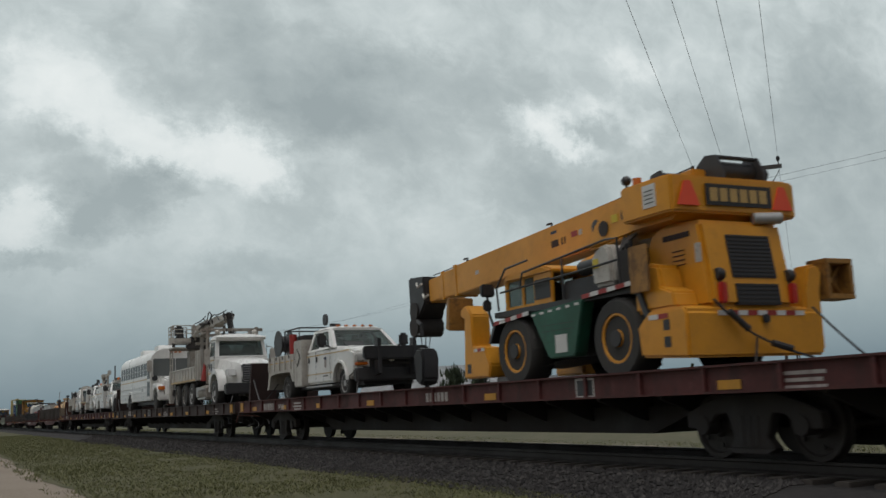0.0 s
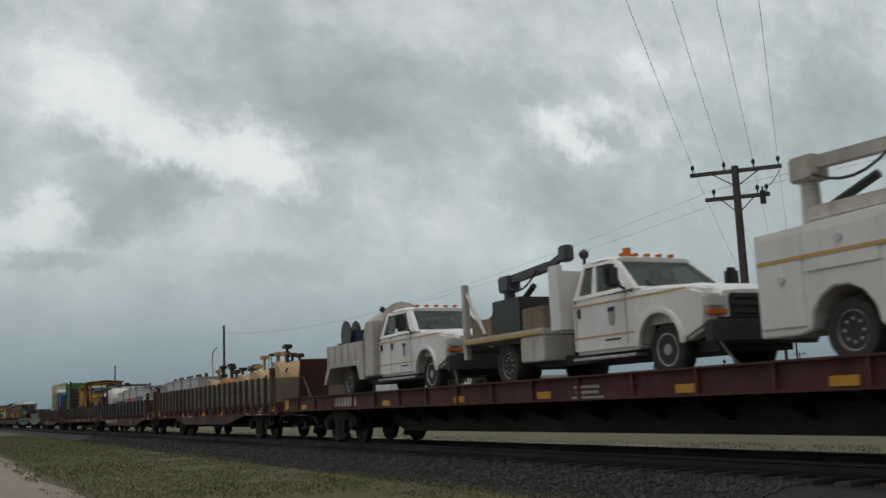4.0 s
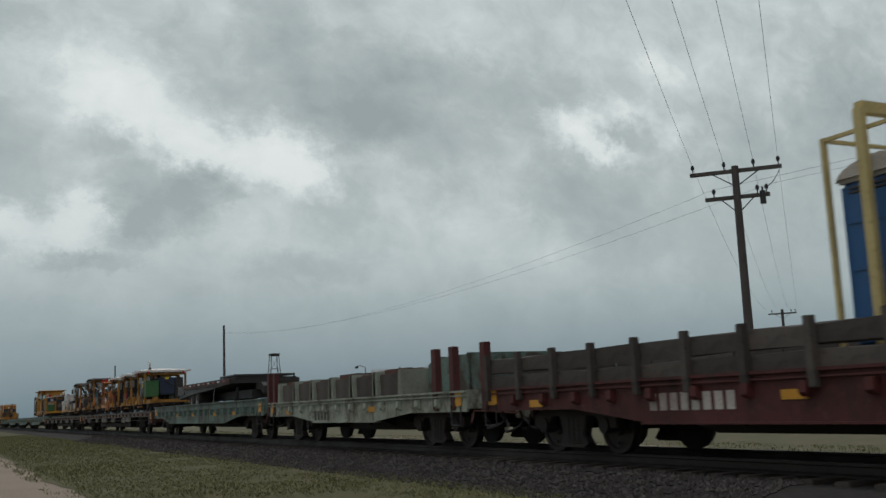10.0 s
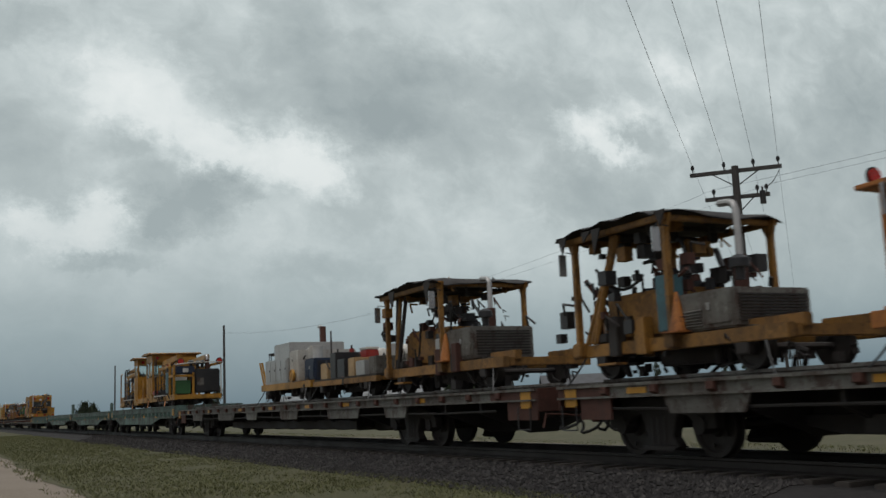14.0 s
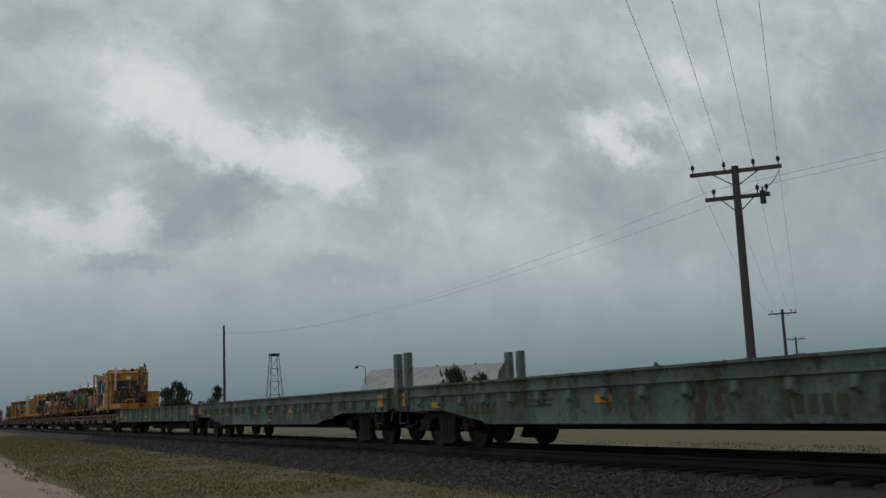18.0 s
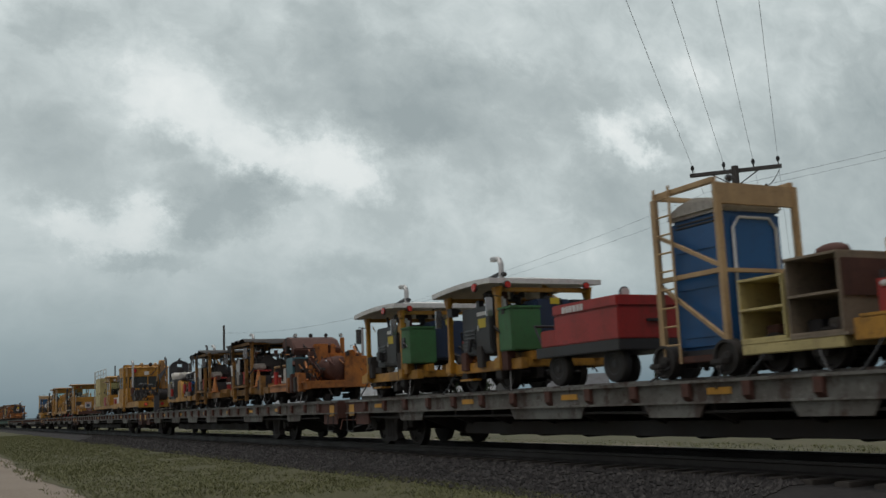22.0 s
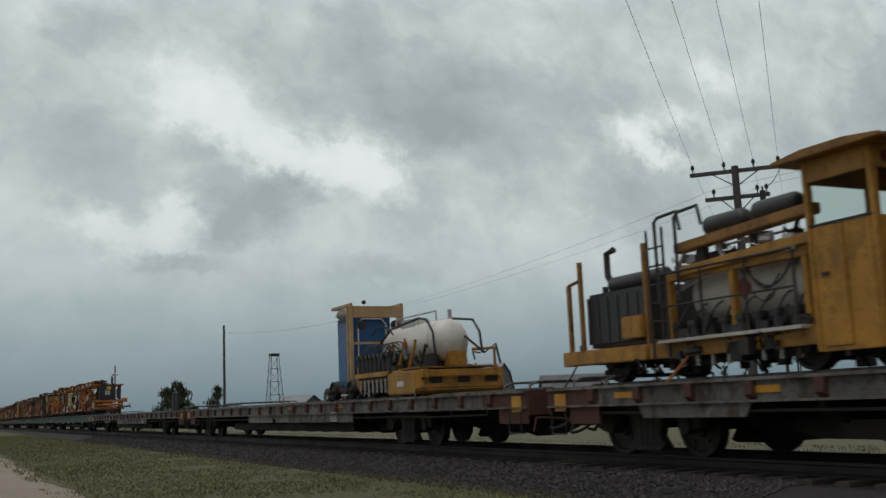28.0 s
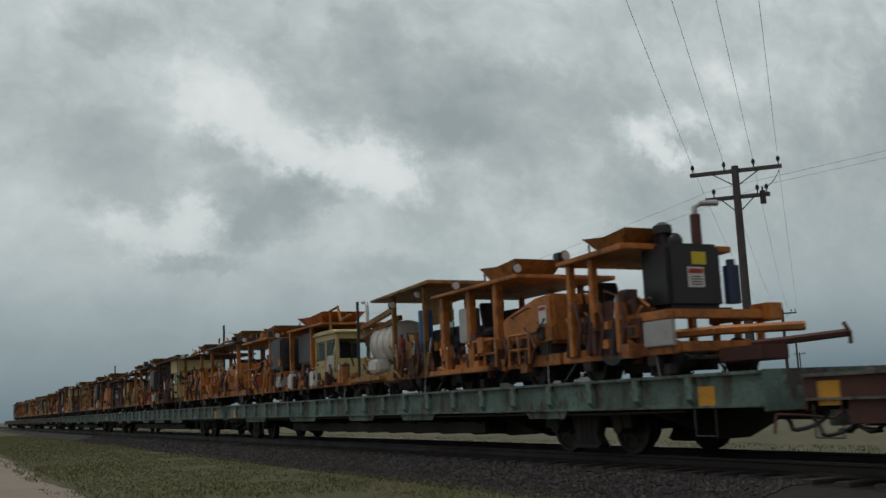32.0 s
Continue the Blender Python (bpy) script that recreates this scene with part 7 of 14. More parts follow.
    for t0, t1, zo, hh, m in ((0.2, 0.26, 0.03, 0.035, "brown"), (0.2, 0.255, -0.03, 0.035, "brown"), (0.33, 0.35, 0.03, 0.1, "bred"), (0.315, 0.325, 0.02, 0.1, "dwhite"), (0.37, 0.375, -0.02, 0.13, "brown"), (0.38, 0.385, -0.02, 0.13, "brown"),
                              (0.395, 0.42, -0.02, 0.13, "brown"), (0.4, 0.42, 0.2, 0.05, "navy"), (0.72, 0.735, 0.0, 0.08, "dwhite"), (0.05, 0.055, 0.0, 0.12, "orange"), (0.1, 0.105, 0.0, 0.12, "orange")):
        bm = B()
        bmesh.ops.create_cube(bm, size=1.0, matrix=Matrix.Translation(a + d * (t0 + t1) / 2 + Vector((0, -0.257, zo))) @ rot @ Matrix.Diagonal((d.length * (t1 - t0), 0.008, hh, 1)))
        part("decal", bm, m, p, "worn sticker on the boom", smooth=False)
    for t0, h in ((0.833, 0.72), (0.905, 0.65)):
        bm = B()
        bmesh.ops.create_cube(bm, size=1.0, matrix=Matrix.Translation(a + d * t0) @ rot @ Matrix.Diagonal((0.1, h * 0.76, h, 1)))
        part("boom_collar", bm, "craneyellow", p, smooth=False)
    bm = B()
    tube(bm, [a + Vector((-0.2, -0.05, 0.42)), a + d * 0.3 + Vector((0, -0.05, 0.4)), b + Vector((0.1, -0.05, 0.4))], 0.014, 5)
    part("hoist_cable", bm, "black", p)
    for t0 in (0.12, 0.44, 0.8):
        q = a + d * t0 + Vector((0, -0.1, 0.33))
        bm = B()
        tube(bm, [q, q + Vector((0, 0, 0.12)), q + Vector((-0.16, 0, 0.12))], 0.025, 5)
        part("cable_guide", bm, "black", p)
    for q in ((-7.0, 2.3), (-7.35, 2.6)):
        bm = B()
        tube(bm, [(q[0], -0.3, q[1]), (q[0] - 0.15, -0.34, q[1] - 0.06), (q[0] - 0.3, -0.3, q[1] + 0.05)], 0.03, 6)
        part("lifting_lug", bm, "dwhite", p)
    bm = B()
    prism(bm, [(-8.3, 2.86), (-7.45, 2.8), (-7.4, 2.15), (-7.7, 1.85), (-8.25, 1.75)], -0.22, 0.4, "y", 0.04)
    head = part("boom_head", bm, "black", p, "dark boom head with sheaves")
    for x, z, q in ((-7.95, 2.0, 0.22), (-7.98, 1.62, 0.24)):
        bm = B()
        rod(bm, (x, -0.26, z), (x, 0.45, z), q, 18)
        part("sheave", bm, "grimy", head)
    bm = B()
    tube(bm, [(-7.75, -0.25, 1.75), (-7.5, -0.28, 1.65), (-7.48, -0.28, 1.4), (-7.7, -0.25, 1.42)], 0.05, 6)
    part("anti_two_block", bm, "black", p)
    bm = B()
    for y in (-0.1, 0.05, 0.2):
        tube(bm, [(-7.95, y, 1.6), (-7.95, y * 0.5, 1.0)], 0.012, 5)
    part("hoist_rope", bm, "black", p)
    bm = B()
    prism(bm, [(-8.2, 0.95), (-8.05, 1.12), (-7.75, 1.08), (-7.66, 0.85), (-7.7, 0.35), (-7.85, 0.2), (-8.1, 0.28)], -0.2, 0.24, "y", 0.05)
    tube(bm, [(-7.9, 0, 0.3), (-7.9, 0, 0.12), (-7.76, 0, 0.02), (-7.66, 0, 0.12)], 0.06, 6)
    part("hook_block", bm, "black", p, "black hook block")
    # outriggers: a foot box, a leg that leans out, a raised pad
    for x, sg in ((-3.0, -1), (-3.0, 1)):
        bm = B()
        prism(bm, [(x - 0.5, 0.22), (x + 0.5, 0.22), (x + 0.55, 0.45), (x + 0.35, 0.78), (x - 0.1, 0.85), (x - 0.12, 1.45), (x - 0.32, 1.66), (x - 0.55, 1.6), (x - 0.6, 1.45), (x - 0.42, 1.4)], *sorted((sg * 0.85, sg * 1.27)), "y", 0.03)
        og = part("outrigger", bm, "craneyellow", p, "yellow raised outrigger leg")
        bm = B()
        rod(bm, (x - 0.55, sg * 1.06, 1.55), (x - 0.85, sg * 1.06, 1.56), 0.06, 8)
        prism(bm, [(x - 0.86, 1.86), (x - 0.98, 1.88), (x - 1.1, 1.25), (x - 0.9, 1.2)], *sorted((sg * 0.8, sg * 1.35)), "y", 0.02)
        part("outrigger_pad", bm, "ochre", og, "dull square outrigger pad")
        for i in range(3):
            put("warning_tape", ("signw", "bred")[i % 2], x - 0.05 + i * 0.14, x + 0.08 + i * 0.14, *sorted((sg * 1.27, sg * 1.278)), 0.72, 0.78, par=og)
        put("slot", "black", x - 0.35, x - 0.2, *sorted((sg * 1.265, sg * 1.275)), 0.32, 0.5, par=og)
    bm = B()
    prism(bm, [(0.95, 0.3), (1.35, 0.3), (1.35, 1.2), (1.42, 1.5), (1.3, 1.62), (1.12, 1.58), (1.0, 1.2)], 2.85, 3.2, "x", 0.04)
    og = part("outrigger", bm, "craneyellow", p, "yellow raised outrigger leg at the tail")
    bm = B()
    for q in ((1.45, 2.02, 1.62, 1.7), (1.45, 2.02, 1.08, 1.16), (1.45, 1.53, 1.16, 1.62), (1.94, 2.02, 1.16, 1.62)):
        box(bm, 2.85, 3.25, q[0], q[1], q[2], q[3], 0.01)
    box(bm, 2.95, 3.0, 1.5, 1.96, 1.14, 1.64)
    part("outrigger_pad", bm, "ochre", og, "hollow square outrigger pad")
    for u, v in (((3.05, 1.5, 1.14), (3.05, 1.96, 1.64)), ((3.05, 1.5, 1.64), (3.05, 1.96, 1.14))):
        bm = B()
        rod(bm, u, v, 0.03, 6)
        part("pad_rib", bm, "ochre", og)
    straps(p, [((3.3, -0.85, 1.05), (3.35, -0.2, 0.55)), ((3.35, -0.2, 0.55), (3.5, 0.75, 0.2)), ((3.3, -0.1, 0.5), (3.4, -0.3, 0.02)), ((3.28, 1.05, 0.95), (3.9, 1.5, 0.1)), ((-3.2, -1.0, 0.3), (-3.6, -1.1, 0.02)), ((-3.2, -1.0, 0.3), (-2.9, -1.1, 0.02))])
    for u, v in (((3.32, -0.6, 0.88), (3.36, -0.3, 0.62)), ((3.38, 0.1, 0.42), (3.45, 0.4, 0.33))):
        bm = B()
        rod(bm, u, v, 0.05, 8)
        part("chain_binder", bm, "black", p)


mobile_crane()


def ramp_plate(s, car, h, label, mat="brown"):
    p = rides("ramp_plate", s, DECK[car], label, "ramp plate", "bridge plates at the car ends")
    for y in (-0.75, 0.75):
        bm = B()
        prism(bm, [(-0.35, 0.02), (-0.15, 0.02), (0.12, h), (0.04, h + 0.02)], y - 0.45, y + 0.45)
        pl = part("plate", bm, mat, p, smooth=False)
        for q in (-0.4, 0, 0.4):
            bm = B()
            prism(bm, [(-0.32, 0.1), (-0.4, 0.12), (-0.05, h * 0.9), (0.03, h * 0.9)], y + q - 0.03, y + q + 0.03)
            part("rib", bm, mat, pl, smooth=False)
    bm = B()
    tube(bm, [(0.0, -1.1, h * 0.6), (0.7, -1.1, 0.05)], 0.03, 5)
    part("prop", bm, "black", p)


ramp_plate(-33.2, "A", 1.35, "rusty steel ramp plates standing upright on the deck")
ramp_plate(-62.2, "B", 1.4, "rusty steel ramp plates standing upright on the deck")
ramp_plate(-90.0, "C", 1.2, "brown steel ramp plates standing upright on the deck", "rust")


# ---------------- plank sides, stakes, small deck gear ----------------
def plank_sides(n, x0, x1, h, rows, step, gap, post="black", seed=0, wood="wood"):
    """Boards between upright stakes along both sides of a car."""
    rnd = random.Random(seed)
    car, top = CAROBJ[n]
    c = car.location.x
    x0, x1 = x0 - c, x1 - c
    bays = max(1, round((x1 - x0) / step))
    w = (x1 - x0) / bays
    bh = (h - gap * rows) / rows
    meshes = []
    for i in range(5):
        bm = B()
        box(bm, -w / 2 + 0.02, w / 2 - 0.02, -0.03, 0.03, -bh / 2, bh / 2)
        for v in bm.verts:
            v.co.z += rnd.uniform(-0.03, 0.03) * min(1, bh * 3)
            v.co.y += rnd.uniform(-0.012, 0.012)
        meshes.append(mesh_of("plank", bm, wood))
    bm = B()
    box(bm, -0.06, 0.06, -0.05, 0.05, -0.15, h + 0.06, 0.008)
    stake = mesh_of("stake", bm, post)
    for sg in (-1, 1):
        for i in range(bays + 1):
            o = new("stake", stake)
            o.parent = car
            o.location = (x0 + i * w, sg * 1.5, top)
        for i in range(bays):
            for r in range(rows):
                o = new("plank", rnd.choice(meshes))
                o.parent = car
                o.location = (x0 + (i + 0.5) * w, sg * 1.42, top + 0.03 + bh / 2 + r * (bh + gap))
                o.rotation_euler = (0, rnd.uniform(-0.012, 0.012), 0)
    for xe in (x0, x1):
        for r in range(rows):
            bm = B()
            box(bm, xe - 0.03, xe + 0.03, -1.38, 1.38, top + 0.03 + r * (bh + gap), top + 0.03 + r * (bh + gap) + bh)
            part("plank", bm, wood, car)


def end_stakes(n, xs, h, mat, y=-1.42):
    car, top = CAROBJ[n]
    for x in xs:
        bm = B()
        box(bm, -0.1, 0.1, -0.07, 0.07, -0.3, h, 0.01)
        o = part("stake_post", bm, mat, car, "upright steel stake post", at=(x - car.location.x, y, top))
        bm = B()
        tube(bm, [(-0.1, 0, h * 0.35), (-0.19, 0, h * 0.4), (-0.19, 0, h * 0.85), (-0.1, 0, h * 0.9)], 0.014, 5)
        part("grab_iron", bm, "black", o)


plank_sides("D", -109.9, -91.8, 0.78, 2, 0.72, 0.01, "wood", 3, "palewood")
plank_sides("E", -129.2, -113.0, 0.6, 2, 1.05, 0.01, "black", 4)
plank_sides("F", -150.9, -130.4, 0.6, 2, 1.15, 0.06, "wood", 5)
plank_sides("G", -171.2, -154.6, 0.62, 2, 1.12, 0.07, "wood", 6)
end_stakes("D", (-110.1, -92.0), 1.1, "red")
end_stakes("E", (-111.0, -112.9), 0.95, "red")
end_stakes("G", (-152.0, -153.6, -171.4), 0.95, "red")
end_stakes("F", (-151.2, -130.0), 0.9, "red")
end_stakes("H", (-172.7, -173.5, -184.6, -185.2), 0.95, "red")
end_stakes("N", (-299.38, -298.85), 0.93, "green")
end_stakes("N", (-299.38, -298.85), 0.93, "green", 1.42)
end_stakes("O", (-318.6,), 0.3, "green")


# ---------------- loads of the plank-sided cars ----------------
def storage_bin(s, y, car, stripe, L=1.9, W=1.1, H=1.5):
    p = rides("metal_bin", s, DECK[car], "scuffed aluminium storage bin with coloured stripe", "storage bin", "bins on the plank-sided car", y)
    bm = B()
    box(bm, -L / 2, L / 2, -W / 2, W / 2, 0.01, H, 0.03)
    part("body", bm, "alu", p)
    bm = B()
    box(bm, -L / 2 - 0.008, L / 2 + 0.008, -W / 2 - 0.008, W / 2 + 0.008, H * 0.48, H * 0.66)
    part("stripe", bm, stripe, p, smooth=False)
    bm = B()
    box(bm, -L / 2 - 0.02, L / 2 + 0.02, -W / 2 - 0.02, W / 2 + 0.02, H, H + 0.05, 0.01)
    part("lid", bm, "alu", p)
    for x in (-L * 0.4, L * 0.4):
        bm = B()
        tube(bm, [(x - 0.13, -0.2, H + 0.05), (x - 0.13, -0.2, H + 0.17), (x + 0.13, -0.2, H + 0.17), (x + 0.13, -0.2, H + 0.05)], 0.04, 6)
        part("lift_lug", bm, "rust" if stripe == "bred" else "black", p)
    bm = B()
    box(bm, L / 2, L / 2 + 0.02, -0.2, 0.2, H * 0.75, H * 0.95)
    part("label_plate", bm, "signw", p, smooth=False)


for i, (s, y, st, h) in enumerate(((-116.6, -0.6, "navy", 1.35), (-118.7, -0.6, "bred", 1.3), (-120.9, -0.6, "bred", 1.3), (-123.2, -0.6, "navy", 1.2), (-116.6, 0.65, "bred", 1.4), (-118.8, 0.65, "navy", 1.35),
                                   (-121.0, 0.65, "bred", 1.3), (-113.9, 0.5, "navy", 1.25), (-114.2, -0.7, "signw", 1.1))):
    storage_bin(s, y, "E", st, H=h)


def one(p, name, mat, x0, x1, y0, y1, z0, z1, bev=0.015, label=""):
    bm = B()
    box(bm, min(x0, x1), max(x0, x1), min(y0, y1), max(y0, y1), z0, z1, bev)
    return part(name, bm, mat, p, label, smooth=False)


def pipe(p, name, mat, pts, r, n=7, label=""):
    bm = B()
    tube(bm, pts, r, n)
    return part(name, bm, mat, p, label)


def lathe_x(bm, x0, x1, y, z, r, dome=0.3, n=22):
    """A round shell along x with domed ends."""
    prof = [(0.02, x0), (0.45, x0 + dome * 0.12), (0.78, x0 + dome * 0.42), (0.95, x0 + dome * 0.75), (1, x0 + dome), (1, x1 - dome), (0.95, x1 - dome * 0.75), (0.78, x1 - dome * 0.42), (0.45, x1 - dome * 0.12), (0.02, x1)]
    rings = [[bm.verts.new((px, y + math.cos(2 * math.pi * i / n) * r * pr, z + math.sin(2 * math.pi * i / n) * r * pr)) for i in range(n)] for pr, px in prof]
    for a, b in zip(rings, rings[1:]):
        for i in range(n):
            bm.faces.new((a[i], a[(i + 1) % n], b[(i + 1) % n], b[i]))
    bm.faces.new(rings[0])
    bm.faces.new(rings[-1])
    bmesh.ops.recalc_face_normals(bm, faces=bm.faces[:])
    return bm


def fittings(p, x0, x1, y0, y1, z0, z1, n, seed, mats=("grimy", "black")):
    """Hundreds of small valves, brackets and pipe ends, too small to tell apart one by one."""
    rnd = random.Random(seed)
    for mt in mats:
        bm = B()
        for i in range(n // len(mats)):
            x, y, z = rnd.uniform(x0, x1), rnd.uniform(y0, y1), rnd.uniform(z0, z1)
            a = rnd.uniform(0.03, 0.11)
            k3 = rnd.random()
            if k3 < 0.45:
                box(bm, x - a, x + a, y - a * rnd.uniform(0.4, 1.2), y + a, z - a, z + a * rnd.uniform(0.5, 1.8))
            elif k3 < 0.75:
                rod(bm, (x, y, z), (x + rnd.uniform(-0.25, 0.25), y + rnd.uniform(-0.1, 0.1), z + rnd.uniform(-0.3, 0.3)), a * 0.45, 6)
            else:
                tube(bm, [(x, y, z), (x + a, y - a, z + 2 * a), (x + 3 * a, y, z + rnd.uniform(-2, 2) * a)], a * 0.25, 5)
        o = part("pipework", bm, mt, p, "small greasy valves and brackets", smooth=False)
        tagged(o, "small greasy valves and brackets", "", "", "stuff")


RAILWHEEL = {}


def framed_tank(s, car, y, L, r, zc, label, frame_mat="black"):
    p = rides("poly_tank", s, DECK[car], label, "tank", y=y)
    bm = B()
    prof = [(0.0, -L / 2), (0.6, -L / 2 + 0.02), (0.93, -L / 2 + 0.14), (1.0, -L / 2 + 0.3), (1.0, L / 2 - 0.3), (0.93, L / 2 - 0.14), (0.6, L / 2 - 0.02), (0.0, L / 2)]
    n = 24
    rings = [[bm.verts.new((px, math.cos(2 * math.pi * i / n) * r * max(pr, 0.02), zc + math.sin(2 * math.pi * i / n) * r * max(pr, 0.02))) for i in range(n)] for pr, px in prof]
    for a, b in zip(rings, rings[1:]):
        for i in range(n):
            bm.faces.new((a[i], a[(i + 1) % n], b[(i + 1) % n], b[i]))
    bmesh.ops.recalc_face_normals(bm, faces=bm.faces[:])
    part("shell", bm, "tankw", p, "stained white plastic shell")
    for x in (-L * 0.2, L * 0.22):
        bm = B()
        wheel_shape(bm, (0, 0, 0), r * 1.012, 0.05, [(0.9, -0.5), (1.0, -0.5), (1.0, 0.5), (0.9, 0.5)], 24)
        o = part("band", bm, "alu", p, at=(x, 0, zc))
        o.rotation_euler = (0, 0, radians(90))
    bm = B()
    rod(bm, (0, 0, zc + r - 0.02), (0, 0, zc + r + 0.08), 0.25, 14)
    part("filler_cap", bm, "tankw", p)
    for x in (-L / 2 - 0.1, L / 2 + 0.1):
        bm = B()
        box(bm, x - 0.06, x + 0.06, -0.06, 0.06, 0.0, zc + r + 0.1)
        part("lift_frame_post", bm, frame_mat, p, smooth=False)
    bm = B()
    box(bm, -L / 2 - 0.16, L / 2 + 0.16, -0.06, 0.06, zc + r + 0.1, zc + r + 0.22)
    part("lift_frame_beam", bm, frame_mat, p, "square steel lifting beam", smooth=False)
    bm = B()
    box(bm, -0.15, 0.15, -0.1, 0.1, zc + r + 0.22, zc + r + 0.32, 0.02)
    part("lift_lug", bm, frame_mat, p)
    bm = B()
    box(bm, -0.25, 0.15, -r - 0.005, -r * 0.9, zc + 0.1, zc + 0.3)
    part("warning_label", bm, "signy", p, smooth=False)
    bm = B()
    box(bm, -L / 2, L / 2, -r * 0.8, r * 0.8, 0, zc - r * 0.75)
    part("saddle", bm, "black", p)
    turn = Matrix.Rotation(radians(90), 4, "Z")          # the tank lies across the car
    for c in p.children:
        c.location = turn @ c.location
        c.rotation_euler.z += radians(90)
    return p


framed_tank(-128.0, "E", 0.0, 2.2, 0.68, 0.98, "large stained white plastic tank in a black frame")


def badge_tank():
    """A white tank lying along the car, with domed ends, a shield badge and a hose over its rear end."""
    p = rides("liquid_tank", -135.0, DECK["F"], "white steel tank with a shield badge lying along the car", "tank", y=0.2)
    bm = B()
    lathe_x(bm, -0.95, 0.95, 0.0, 1.2, 0.57, 0.22, 28)
    shell = part("shell", bm, "tankw", p, "white steel shell")
    for i, (m, w, z0, z1) in enumerate((("bred", 0.17, 1.24, 1.34), ("signw", 0.17, 1.12, 1.235), ("signw", 0.11, 1.02, 1.115))):
        bm = B()
        y = -0.575 + 0.25 * abs((z0 + z1) / 2 - 1.2) ** 2
        prism(bm, [(-0.5 - w, z1), (-0.5 + w, z1), (-0.5 + w * (0.98, 0.9, 0.35)[i], z0), (-0.5 - w * (0.98, 0.9, 0.35)[i], z0)], y - 0.012, y + 0.02)
        part("badge", bm, m, shell, "shield badge", smooth=False)
    for x in (-0.5, 0.55):
        bm = B()
        prism(bm, [(-0.5, 0), (-0.55, 0.75), (-0.4, 0.9), (0.4, 0.9), (0.55, 0.75), (0.5, 0)], x - 0.06, x + 0.06, "x")
        part("saddle", bm, "black", p)
    bm = B()
    rod(bm, (-0.55, -0.1, 1.74), (-0.55, -0.1, 1.9), 0.09, 12)
    rod(bm, (-0.55, -0.1, 1.9), (-0.55, -0.1, 1.94), 0.13, 12)
    part("filler_cap", bm, "black", p, "black filler cap")
    bm = B()
    tube(bm, [(-0.1, 0, 1.74), (-0.1, 0, 1.86), (0.02, 0, 1.86), (0.02, 0, 1.74)], 0.02, 6)
    part("lifting_eye", bm, "alu", p)
    bm = B()
    tube(bm, [(-0.55, -0.12, 1.86), (-0.75, -0.2, 1.84), (-0.98, -0.3, 1.6), (-1.04, -0.34, 1.1), (-1.02, -0.36, 0.6)], 0.05, 8)
    part("suction_hose", bm, "hose", p, "thick black hose")


def tool_chest():
    p = rides("tool_chest", -132.65, DECK["F"], "dark red steel tool chest on a black stand", "tool chest", y=-0.55)
    for x in (-0.68, 0.68):
        for y in (-0.35, 0.35):
            bm = B()
            box(bm, x - 0.035, x + 0.035, y - 0.035, y + 0.035, 0, 0.82)
            part("stand_leg", bm, "black", p, smooth=False)
    bm = B()
    box(bm, -0.74, 0.74, -0.42, 0.42, 0.82, 0.88, 0.01)
    part("stand_top", bm, "black", p)
    bm = B()
    box(bm, -0.72, 0.72, -0.4, 0.4, 0.88, 1.16, 0.015)
    body = part("body", bm, "red", p, "dark red steel body")
    for x in (-0.45, 0.0, 0.45):
        bm = B()
        box(bm, x - 0.03, x + 0.03, -0.425, -0.4, 1.06, 1.2, 0.005)
        part("hasp", bm, "grimy", body)
    bm = B()
    box(bm, -0.75, 0.75, -0.43, 0.43, 1.16, 1.24, 0.02)
    part("lid", bm, "red", p)


badge_tank()
tool_chest()


def simple_case(name, s, car, y, L, W, H, mat, label, cat):
    p = rides(name, s, DECK[car], label, cat, y=y)
    bm = B()
    box(bm, -L / 2, L / 2, -W / 2, W / 2, 0.02, H - 0.06, 0.02)
    part("body", bm, mat, p)
    bm = B()
    box(bm, -L / 2 - 0.02, L / 2 + 0.02, -W / 2 - 0.02, W / 2 + 0.02, H - 0.06, H, 0.015)
    part("lid", bm, mat, p)
    for x in (-L * 0.3, L * 0.3):
        bm = B()
        tube(bm, [(x - 0.1, -W / 2, H * 0.6), (x - 0.1, -W / 2 - 0.05, H * 0.6), (x + 0.1, -W / 2 - 0.05, H * 0.6), (x + 0.1, -W / 2, H * 0.6)], 0.012, 5)
        part("handle", bm, "black", p)
    return p


simple_case("pump_set", -124.0, "E", -0.75, 1.2, 0.7, 1.0, "black", "black pump set with guard rail beside the bins", "pump")
simple_case("black_box", -140.4, "F", -0.9, 0.8, 0.7, 0.85, "black", "black plastic box standing beside the toilet", "box")
simple_case("black_box", -141.0, "F", -1.0, 0.9, 0.8, 0.75, "navy", "dark blue bin with white lid", "box")


